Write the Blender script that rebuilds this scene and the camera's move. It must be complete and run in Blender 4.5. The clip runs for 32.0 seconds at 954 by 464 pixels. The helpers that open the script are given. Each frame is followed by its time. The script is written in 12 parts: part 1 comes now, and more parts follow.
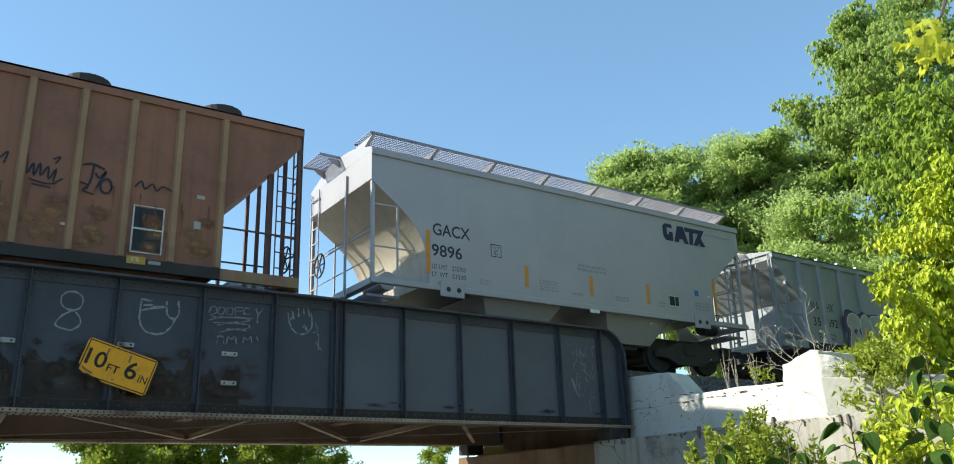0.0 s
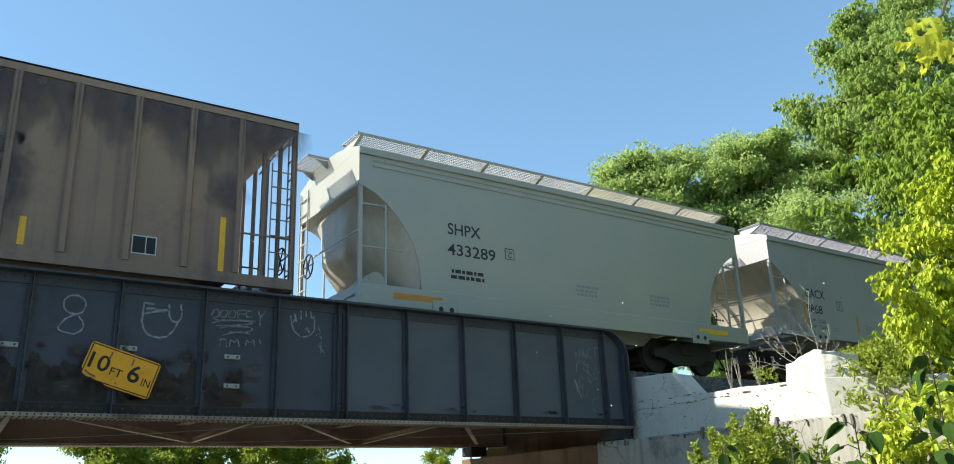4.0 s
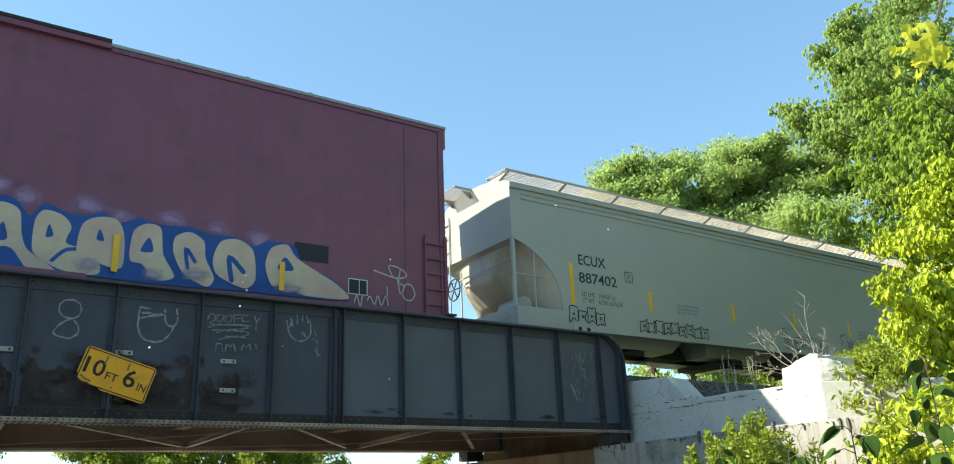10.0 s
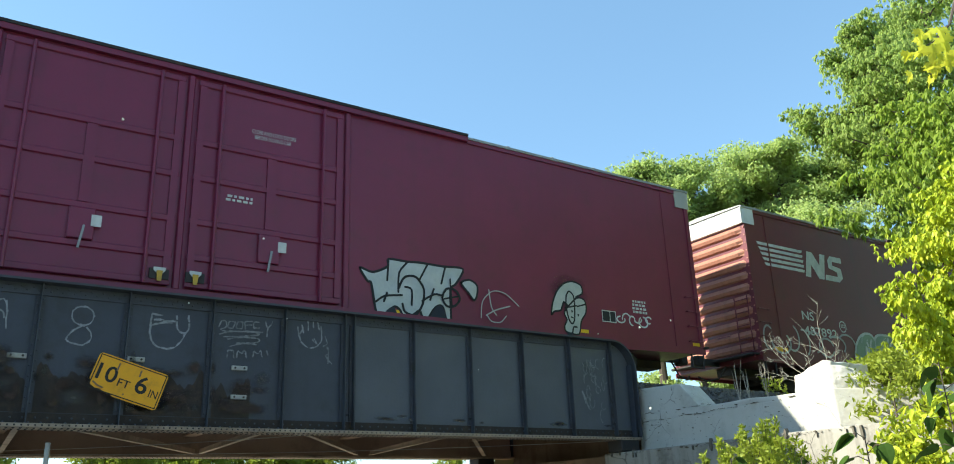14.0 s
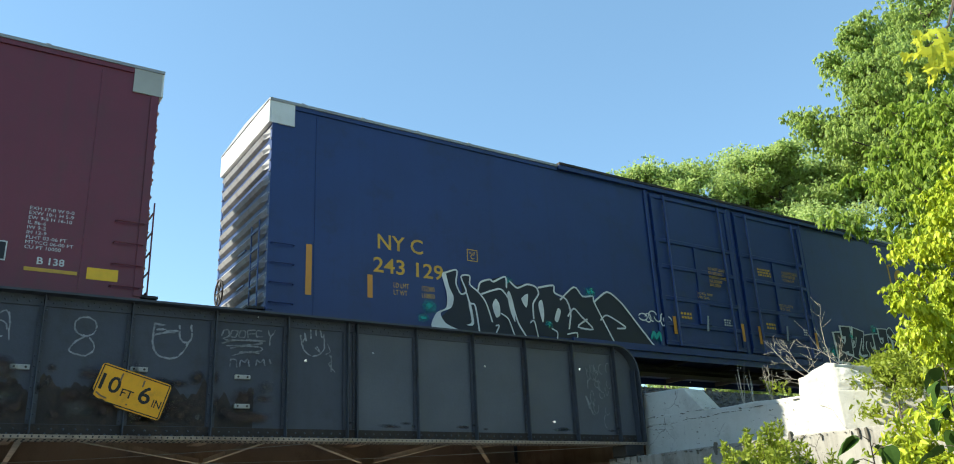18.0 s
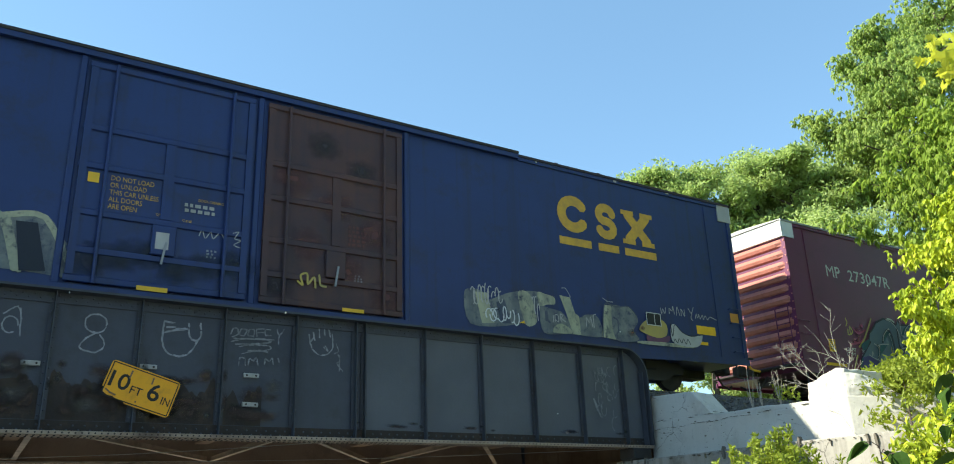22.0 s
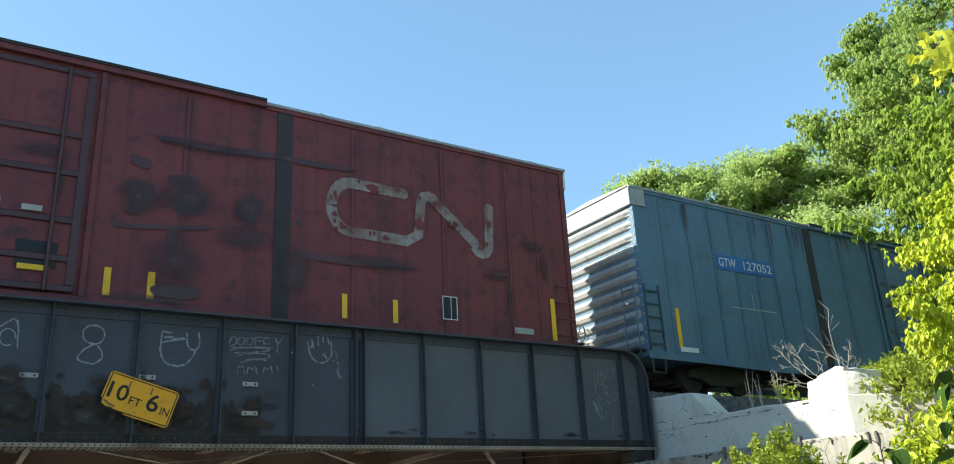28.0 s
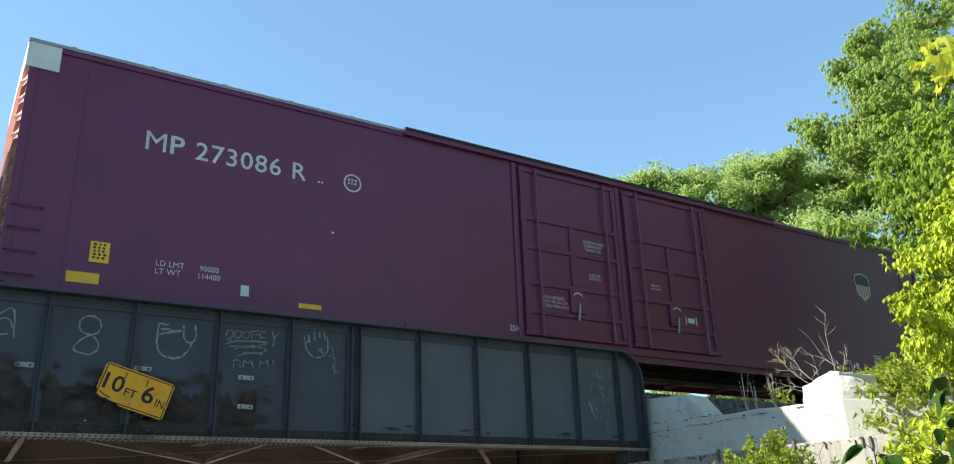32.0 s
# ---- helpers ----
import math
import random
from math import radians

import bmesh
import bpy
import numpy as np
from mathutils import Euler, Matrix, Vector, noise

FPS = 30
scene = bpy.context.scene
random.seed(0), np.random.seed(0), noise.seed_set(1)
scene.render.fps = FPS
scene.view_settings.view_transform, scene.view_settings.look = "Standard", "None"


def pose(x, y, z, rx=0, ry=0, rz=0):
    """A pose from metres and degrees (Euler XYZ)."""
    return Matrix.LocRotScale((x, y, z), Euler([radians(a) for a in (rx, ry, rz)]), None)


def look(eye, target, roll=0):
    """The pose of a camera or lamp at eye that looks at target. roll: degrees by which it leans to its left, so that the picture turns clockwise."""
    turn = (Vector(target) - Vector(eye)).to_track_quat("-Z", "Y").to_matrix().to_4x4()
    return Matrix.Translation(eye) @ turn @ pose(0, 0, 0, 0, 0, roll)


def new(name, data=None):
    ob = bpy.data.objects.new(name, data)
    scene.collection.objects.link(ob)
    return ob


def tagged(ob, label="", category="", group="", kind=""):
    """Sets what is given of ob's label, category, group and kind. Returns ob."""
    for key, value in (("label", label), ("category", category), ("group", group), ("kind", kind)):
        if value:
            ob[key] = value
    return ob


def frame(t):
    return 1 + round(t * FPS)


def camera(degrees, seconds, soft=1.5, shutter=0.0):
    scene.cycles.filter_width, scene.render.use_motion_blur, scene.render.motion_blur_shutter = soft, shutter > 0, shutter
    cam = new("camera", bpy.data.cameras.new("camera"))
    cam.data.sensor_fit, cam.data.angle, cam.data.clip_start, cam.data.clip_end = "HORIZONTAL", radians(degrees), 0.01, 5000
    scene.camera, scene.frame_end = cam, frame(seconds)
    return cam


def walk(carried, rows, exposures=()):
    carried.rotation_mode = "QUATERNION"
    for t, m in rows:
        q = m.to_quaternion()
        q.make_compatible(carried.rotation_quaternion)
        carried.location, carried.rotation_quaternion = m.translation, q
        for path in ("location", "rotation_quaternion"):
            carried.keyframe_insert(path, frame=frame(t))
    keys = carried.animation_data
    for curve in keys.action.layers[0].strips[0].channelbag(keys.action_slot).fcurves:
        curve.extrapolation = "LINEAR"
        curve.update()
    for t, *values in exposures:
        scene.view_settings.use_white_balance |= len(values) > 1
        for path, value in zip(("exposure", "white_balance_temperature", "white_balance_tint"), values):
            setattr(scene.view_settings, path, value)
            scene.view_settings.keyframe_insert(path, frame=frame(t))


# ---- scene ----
import collections
from mathutils import geometry

# camera: a phone held in the hand, turning a little on one spot
EYE = (0.0, 0.0, 1.9)
cam = camera(59.7, 32.0, 1.0)


def aim(yaw, pitch, roll):
    y, p = radians(yaw), radians(pitch)
    way = Vector((math.sin(y) * math.cos(p), math.cos(y) * math.cos(p), math.sin(p)))
    return look(EYE, Vector(EYE) + way, roll)


walk(cam, [(t, aim(y, p, r)) for t, y, p, r in (
    (0, 34.63, 17.84, -1.9), (0.5, 34.62, 17.75, -1.84), (1, 34.57, 17.75, -1.96), (1.5, 34.66, 17.73, -2.11), (2, 34.7, 17.84, -2.11),
    (2.5, 34.62, 17.91, -2.08), (3, 34.62, 17.95, -2.09), (3.5, 34.56, 17.94, -2.12), (5.5, 34.38, 18.03, -2.34), (6, 34.24, 17.93, -2.1),
    (6.5, 34.09, 17.97, -1.86), (7, 34.07, 17.95, -1.64), (7.5, 34.06, 18.01, -1.41), (8, 34.09, 18.1, -1.48), (8.5, 34.1, 18.12, -1.49),
    (9, 34.66, 18.2, -1.8), (9.5, 34.78, 18.26, -2.01), (10, 34.76, 18.23, -2.28), (10.5, 34.65, 18.29, -2.31), (11, 34.56, 18.34, -2.4),
    (11.5, 34.5, 18.51, -2.25), (12, 34.42, 18.56, -2.25), (12.5, 34.36, 18.58, -2.34), (13, 34.21, 18.64, -2.23), (13.5, 34.14, 18.66, -2.18),
    (14, 34.02, 18.71, -2.14), (14.5, 33.98, 18.83, -2.1), (16.5, 33.97, 19.02, -2.6), (17, 33.85, 19.09, -2.6), (17.5, 33.81, 19.15, -2.72),
    (18, 33.92, 19.14, -2.76), (18.5, 33.91, 19.2, -2.73), (19, 33.83, 19.25, -2.74), (19.5, 33.86, 19.28, -2.71), (20, 33.81, 19.31, -2.78),
    (20.5, 33.74, 19.22, -2.69), (21, 33.46, 19.08, -2.35), (21.5, 33.26, 19.13, -2.08), (22, 33.25, 19.24, -2), (22.5, 33.18, 19.33, -2.01),
    (23, 33.18, 19.39, -2.24), (23.5, 33.45, 19.23, -2.47), (24, 33.5, 19.13, -2.58), (24.5, 33.54, 19.13, -2.61), (25, 33.55, 19.19, -2.6),
    (25.5, 33.57, 19.23, -2.69), (27.5, 33.52, 19.57, -3.12), (28, 33.48, 19.55, -3.03), (28.5, 33.35, 19.44, -2.73), (29, 33.29, 19.44, -2.56),
    (29.5, 33.4, 19.45, -2.81), (30, 33.31, 19.34, -2.73), (30.5, 33.31, 19.14, -2.79), (31, 33.37, 19.22, -2.51), (31.5, 33.66, 19.32, -2.3),
    (32, 33.58, 19.4, -1.98),
)], [(0, 1.0, 6500, 1), (7.2, 1.0, 6500, 1), (8.5, 1.2, 6550, 0), (10.0, 1.26, 6650, -1), (10.8, 1.06, 6700, -2), (12.2, 1.06, 6700, -2), (13.2, 1.18, 6600, 0), (14, 1.28, 6600, 0), (17, 1.18, 6600, 0), (18.5, 1.18, 6600, 0), (20, 1.28, 6600, 0), (22, 1.24, 6580, 0), (26, 1.18, 6550, 1), (27.6, 1.26, 6550, 1), (28.4, 1.24, 6550, 1), (29, 1.17, 6500, 1), (30.3, 1.19, 6500, 1), (31, 1.25, 6500, 1), (32, 1.17, 6500, 1)])

# daylight: a clear sky and a low afternoon sun from beyond the train
TO_SUN = Vector((-1.0, 0.58, 0.80)).normalized()
SUN_EL = math.asin(TO_SUN.z)
SUN_ROT = math.atan2(TO_SUN.x, TO_SUN.y)
world = bpy.data.worlds.new("world")
scene.world = world
world.use_nodes = True
wn = world.node_tree
sky = wn.nodes.new("ShaderNodeTexSky")
sky.sky_type, sky.sun_disc = "NISHITA", False
sky.sun_elevation, sky.sun_rotation = SUN_EL, SUN_ROT
sky.air_density, sky.dust_density, sky.ozone_density, sky.altitude = 1.0, 0.0, 1.5, 1900.0
tone = wn.nodes.new("ShaderNodeHueSaturation")
tone.inputs["Saturation"].default_value = 0.98
tone.inputs["Hue"].default_value = 0.495
wn.links.new(sky.outputs[0], tone.inputs["Color"])
even = wn.nodes.new("ShaderNodeMix")
even.data_type = "RGBA"
even.inputs[0].default_value = 0.40
even.inputs[7].default_value = (0.78, 1.50, 2.55, 1)
wn.links.new(tone.outputs[0], even.inputs[6])
wn.links.new(even.outputs[2], wn.nodes["Background"].inputs[0])
wn.nodes["Background"].inputs[1].default_value = 0.15
sun = new("sun", bpy.data.lights.new("sun", "SUN"))
sun.data.energy, sun.data.angle, sun.data.color = 5.0, radians(0.55), (1.0, 0.93, 0.82)
sun.matrix_world = look(TO_SUN * 90, (0, 0, 0))

TRACK_Y, RAIL_Z = 15.88, 4.85


# ---- materials ----
def mat(name, base, second=None, rough=0.55, metal=0.0, var=0.25, dirt=None, dirt_amount=0.35, streak=0.0,
        grain=40.0, bump=0.15, large=0.7, rand=0.0, translucent=0.0, stretch=(1, 1, 1), spec=0.3, crack=0.0):
    """A worn surface: base colour varied at two scales, dirt patches, streaks that run down, fine relief."""
    m = bpy.data.materials.new(name)
    m.use_nodes = True
    nt = m.node_tree
    b = nt.nodes["Principled BSDF"]
    L = nt.links.new
    tc = nt.nodes.new("ShaderNodeTexCoord")
    mp = nt.nodes.new("ShaderNodeMapping")
    mp.inputs["Scale"].default_value = stretch
    L(tc.outputs["Object"], mp.inputs[0])

    def noise_node(scale, detail=5, src=None, ro=0.6):
        n = nt.nodes.new("ShaderNodeTexNoise")
        n.inputs["Scale"].default_value, n.inputs["Detail"].default_value, n.inputs["Roughness"].default_value = scale, detail, ro
        L((src or mp).outputs[0], n.inputs["Vector"])
        return n.outputs["Fac"]

    def ramp(src, lo, hi):
        r = nt.nodes.new("ShaderNodeMapRange")
        r.inputs["From Min"].default_value, r.inputs["From Max"].default_value = lo, hi
        L(src, r.inputs["Value"])
        return r.outputs[0]

    def mix(fac, a, c, amount=1.0):
        n = nt.nodes.new("ShaderNodeMix")
        n.data_type = "RGBA"
        if amount != 1.0:
            k = nt.nodes.new("ShaderNodeMath")
            k.operation = "MULTIPLY"
            L(fac, k.inputs[0])
            k.inputs[1].default_value = amount
            fac = k.outputs[0]
        L(fac, n.inputs[0])
        for v, i in ((a, 6), (c, 7)):
            if isinstance(v, tuple):
                n.inputs[i].default_value = (*v, 1)
            else:
                L(v, n.inputs[i])
        return n.outputs[2]

    second = second or tuple(c * (1 - var) for c in base)
    col = mix(ramp(noise_node(large), 0.35, 0.68), base, second)
    col = mix(ramp(noise_node(grain, 3), 0.3, 0.8), col, tuple(c * (1 - 0.5 * var) for c in base), 0.5)
    if dirt:
        col = mix(ramp(noise_node(large * 2.3, 7, ro=0.7), 0.52, 0.70), col, dirt, dirt_amount)
    if streak:
        ms = nt.nodes.new("ShaderNodeMapping")
        ms.inputs["Scale"].default_value = (5.5, 5.5, 0.22)
        L(tc.outputs["Object"], ms.inputs[0])
        col = mix(ramp(noise_node(1.0, 4, ms), 0.50, 0.72), col, dirt or second, streak)
    if crack:
        # hairline cracks and small dark chips, in patches
        wob = nt.nodes.new("ShaderNodeMix")
        wob.data_type = "RGBA"
        wob.inputs[0].default_value = 0.18
        nz = nt.nodes.new("ShaderNodeTexNoise")
        nz.inputs["Scale"].default_value, nz.inputs["Detail"].default_value = 4.0, 5
        L(mp.outputs[0], nz.inputs["Vector"])
        L(mp.outputs[0], wob.inputs[6])
        L(nz.outputs["Color"], wob.inputs[7])
        vo = nt.nodes.new("ShaderNodeTexVoronoi")
        vo.feature = "DISTANCE_TO_EDGE"
        vo.inputs["Scale"].default_value = 1.5
        L(wob.outputs[2], vo.inputs["Vector"])
        line = ramp(vo.outputs["Distance"], 0.014, 0.0)
        keep = ramp(noise_node(0.9, 3), 0.48, 0.60)
        both = nt.nodes.new("ShaderNodeMath")
        both.operation = "MULTIPLY"
        L(line, both.inputs[0])
        L(keep, both.inputs[1])
        col = mix(both.outputs[0], col, (0.07, 0.06, 0.05), crack)
        col = mix(ramp(noise_node(9.0, 5, ro=0.75), 0.635, 0.675), col, (0.10, 0.085, 0.07), crack)
    if rand:
        oi = nt.nodes.new("ShaderNodeObjectInfo")
        ge = nt.nodes.new("ShaderNodeNewGeometry")
        add = nt.nodes.new("ShaderNodeMath")
        add.operation = "ADD"
        L(oi.outputs["Random"], add.inputs[0])
        L(ge.outputs["Random Per Island"], add.inputs[1])
        fr = nt.nodes.new("ShaderNodeMath")
        fr.operation = "FRACT"
        L(add.outputs[0], fr.inputs[0])
        col = mix(fr.outputs[0], col, second, rand)
    L(col, b.inputs["Base Color"])
    b.inputs["Roughness"].default_value, b.inputs["Metallic"].default_value = rough, metal
    b.inputs["Specular IOR Level"].default_value = spec
    if bump:
        bp = nt.nodes.new("ShaderNodeBump")
        bp.inputs["Strength"].default_value, bp.inputs["Distance"].default_value = bump, 0.01
        L(noise_node(grain * 0.6, 4), bp.inputs["Height"])
        L(bp.outputs[0], b.inputs["Normal"])
    if translucent:
        tr = nt.nodes.new("ShaderNodeBsdfTranslucent")
        L(col, tr.inputs[0])
        mx = nt.nodes.new("ShaderNodeMixShader")
        mx.inputs[0].default_value = translucent
        L(b.outputs[0], mx.inputs[1])
        L(tr.outputs[0], mx.inputs[2])
        L(mx.outputs[0], nt.nodes["Material Output"].inputs[0])
    return m


RUST = (0.16, 0.07, 0.035)
GRIME = (0.05, 0.045, 0.04)
M_GIRDER = mat("girder_paint", (0.059, 0.065, 0.084), (0.045, 0.049, 0.064), 0.55, dirt=(0.034, 0.033, 0.035), dirt_amount=0.5, streak=0.2, bump=0.3, large=1.1)
# paler coat for the east web: lens glare put into the paint
M_GIRDER_E = mat("girder_paint_weathered", (0.104, 0.111, 0.130), (0.080, 0.086, 0.102), 0.6, dirt=(0.085, 0.086, 0.090), dirt_amount=0.4, streak=0.15, bump=0.3, large=0.8)
# stiffeners and top flange: some of their shade is put into this dirty coat
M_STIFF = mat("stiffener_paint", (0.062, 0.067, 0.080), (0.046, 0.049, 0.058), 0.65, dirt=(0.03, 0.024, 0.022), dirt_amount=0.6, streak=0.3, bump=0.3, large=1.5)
M_GIRDER_LOW = mat("girder_rust", (0.034, 0.029, 0.026), (0.026, 0.021, 0.019), 0.8, dirt=(0.070, 0.046, 0.032), dirt_amount=0.9, bump=0.5, large=1.6, streak=0.3)
M_FLANGE = mat("flange_rust", (0.40, 0.31, 0.23), (0.16, 0.11, 0.08), 0.8, dirt=(0.06, 0.04, 0.03), dirt_amount=0.7, bump=0.5)
M_STEEL = mat("steel_dark", (0.035, 0.032, 0.03), rough=0.7, dirt=RUST, dirt_amount=0.3)
M_RUSTY = mat("steel_rusty", (0.20, 0.13, 0.09), (0.11, 0.075, 0.055), 0.85, dirt=RUST)
M_RAIL = mat("rail_steel", (0.20, 0.16, 0.13), rough=0.45, metal=0.7, dirt=RUST)
M_BRACKET = mat("bracket_grey", (0.42, 0.41, 0.38), rough=0.6, dirt=GRIME)
M_WHITEWASH = mat("whitewashed_concrete", (0.60, 0.575, 0.52), (0.50, 0.475, 0.42), 0.85, dirt=(0.32, 0.29, 0.24), dirt_amount=0.5, streak=0.10, grain=25, bump=0.6, crack=0.8)
M_CONCRETE = mat("stained_concrete", (0.36, 0.335, 0.295), (0.26, 0.24, 0.205), 0.9, dirt=(0.10, 0.085, 0.07), dirt_amount=0.7, streak=0.5, grain=25, bump=0.7, crack=0.9)
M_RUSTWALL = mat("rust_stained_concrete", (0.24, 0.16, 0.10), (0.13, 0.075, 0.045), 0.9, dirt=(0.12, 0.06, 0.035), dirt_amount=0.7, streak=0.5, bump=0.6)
M_BALLAST = mat("ballast", (0.20, 0.18, 0.16), (0.09, 0.085, 0.08), 0.95, grain=14, bump=1.0)
M_EARTH = mat("embankment_earth", (0.13, 0.11, 0.07), (0.06, 0.075, 0.03), 0.95, dirt=(0.05, 0.07, 0.02), bump=1.0, grain=8)
M_GRASS = mat("ground_grass", (0.07, 0.10, 0.03), (0.11, 0.11, 0.05), 0.95, dirt=(0.13, 0.10, 0.07), large=0.15, grain=6, bump=0.8)
M_ROAD = mat("worn_concrete_road", (0.36, 0.34, 0.30), (0.27, 0.255, 0.23), 0.9, grain=60, bump=0.5)
M_TIE = mat("creosoted_wood", (0.055, 0.042, 0.032), (0.03, 0.025, 0.02), 0.9, grain=20, bump=0.6)
M_YSIGN = mat("sign_yellow", (0.80, 0.37, 0.012), (0.70, 0.31, 0.012), 0.45, dirt=(0.25, 0.13, 0.04), dirt_amount=0.35, large=2.5)
M_BLACK = mat("black_paint", (0.012, 0.012, 0.012), rough=0.5, bump=0)
M_CHALK = mat("chalk_paint", (0.30, 0.31, 0.335), (0.12, 0.13, 0.14), 0.9, large=14)
M_CHALK2 = mat("faded_chalk", (0.24, 0.25, 0.27), (0.08, 0.085, 0.09), 0.9, large=14)
M_WHITE = mat("white_paint", (0.74, 0.74, 0.72), rough=0.5, dirt=(0.4, 0.36, 0.3))
M_LETW = mat("letter_white", (0.62, 0.62, 0.60), rough=0.6, large=6, var=0.3)
M_LETY = mat("letter_yellow", (0.62, 0.36, 0.05), (0.42, 0.25, 0.06), 0.6, large=6)
M_LETB = mat("letter_dark", (0.035, 0.037, 0.05), rough=0.6, large=6)
M_NAVY = mat("letter_navy", (0.025, 0.03, 0.075), rough=0.5)
M_REFY = mat("reflector_yellow", (0.85, 0.48, 0.03), rough=0.4, var=0.15, large=5)
M_REFO = mat("reflector_orange", (0.56, 0.25, 0.045), rough=0.4, var=0.15, large=5)
M_GREY = mat("plain_grey", (0.30, 0.31, 0.32), rough=0.6)
M_GALV = mat("galvanised_grating", (0.52, 0.46, 0.38), rough=0.6, metal=0.0)
M_BARK = mat("bark", (0.11, 0.085, 0.065), (0.06, 0.05, 0.04), 0.95, grain=18, bump=1.0)
M_TWIG = mat("dry_twig", (0.42, 0.38, 0.32), (0.30, 0.26, 0.21), 0.9)
M_LEAF_FAR = mat("leaf_mid", (0.54, 0.63, 0.23), (0.35, 0.46, 0.14), 0.55, rand=0.9, bump=0, translucent=0.56, large=0.25)
M_LEAF_BIG = mat("leaf_deep", (0.27, 0.39, 0.11), (0.39, 0.48, 0.125), 0.5, rand=0.9, bump=0, translucent=0.58, large=0.3)
M_LEAF_MID = mat("leaf_yellow_green", (0.36, 0.45, 0.07), (0.24, 0.34, 0.05), 0.5, rand=0.9, bump=0, translucent=0.58, large=0.5)
M_LEAF_LIME = mat("leaf_lime", (0.72, 0.72, 0.06), (0.32, 0.42, 0.04), 0.45, rand=0.9, bump=0, translucent=0.42, large=0.6)
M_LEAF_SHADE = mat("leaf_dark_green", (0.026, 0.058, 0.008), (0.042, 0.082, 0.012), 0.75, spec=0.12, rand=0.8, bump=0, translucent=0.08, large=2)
M_LEAF_BUSH = mat("leaf_bush", (0.37, 0.42, 0.055), (0.24, 0.30, 0.035), 0.5, rand=0.8, bump=0, translucent=0.45, large=2)
M_LEAF_MAPLE = mat("leaf_maple", (0.46, 0.54, 0.06), (0.66, 0.62, 0.05), 0.5, rand=0.8, bump=0, translucent=0.5, large=3)


# ---- mesh helpers ----
def part(name, bm, material, parent=None, label=""):
    me = bpy.data.meshes.new(name)
    bm.to_mesh(me)
    bm.free()
    me.materials.append(material)
    ob = new(name, me)
    ob.parent = parent
    if label:
        tagged(ob, label)
    return ob


def raw(name, verts, faces, material, parent=None, label=""):
    me = bpy.data.meshes.new(name)
    me.from_pydata(verts, [], faces)
    me.materials.append(material)
    ob = new(name, me)
    ob.parent = parent
    if label:
        tagged(ob, label)
    return ob


def thing(name, label, category, group="", kind="", at=(0, 0, 0)):
    ob = new(name)
    ob.location = at
    ob.empty_display_size = 0.2
    return tagged(ob, label, category, group, kind)


def box(bm, x0, x1, y0, y1, z0, z1, bevel=0.0):
    vs = [bm.verts.new((x, y, z)) for x in (x0, x1) for y in (y0, y1) for z in (z0, z1)]
    fs = [bm.faces.new([vs[i] for i in f]) for f in
          ((0, 1, 3, 2), (4, 6, 7, 5), (0, 4, 5, 1), (2, 3, 7, 6), (0, 2, 6, 4), (1, 5, 7, 3))]
    if bevel:
        es = list({e for f in fs for e in f.edges})
        bmesh.ops.bevel(bm, geom=es, offset=bevel, segments=1, affect="EDGES", profile=0.5)
    return bm


def boxes(*dims, bevel=0.0):
    bm = bmesh.new()
    for d in dims:
        box(bm, *d, bevel=bevel)
    return bm


def bar(bm, a, b, w, h=None):
    """A straight bar of rectangular section from a to b."""
    a, b = Vector(a), Vector(b)
    h = h or w
    d = (b - a).normalized()
    side = d.cross(Vector((0, 0, 1)))
    side = Vector((1, 0, 0)) if side.length < 1e-3 else side.normalized()
    up = side.cross(d)
    ring = [[bm.verts.new(p + side * sx * w / 2 + up * sy * h / 2) for sx, sy in ((-1, -1), (1, -1), (1, 1), (-1, 1))] for p in (a, b)]
    for i in range(4):
        j = (i + 1) % 4
        bm.faces.new((ring[0][i], ring[0][j], ring[1][j], ring[1][i]))
    bm.faces.new(ring[0][::-1])
    bm.faces.new(ring[1])
    return bm


def bars(rows, w, h=None):
    bm = bmesh.new()
    for a, b in rows:
        bar(bm, a, b, w, h)
    return bm


def tube(bm, pts, radii, n=8):
    """A round tapering tube along points."""
    pts = [Vector(p) for p in pts]
    rings = []
    for i, p in enumerate(pts):
        d = (pts[min(i + 1, len(pts) - 1)] - pts[max(i - 1, 0)]).normalized()
        s = d.cross(Vector((0.3, 0.2, 1) if abs(d.z) < 0.95 else (1, 0, 0))).normalized()
        u = s.cross(d)
        r = radii[i] if isinstance(radii, (list, tuple)) else radii
        rings.append([bm.verts.new(p + (s * math.cos(k * 2 * math.pi / n) + u * math.sin(k * 2 * math.pi / n)) * r) for k in range(n)])
    for a, b in zip(rings, rings[1:]):
        for k in range(n):
            bm.faces.new((a[k], a[(k + 1) % n], b[(k + 1) % n], b[k]))
    bm.faces.new(rings[0][::-1])
    bm.faces.new(rings[-1])
    return bm


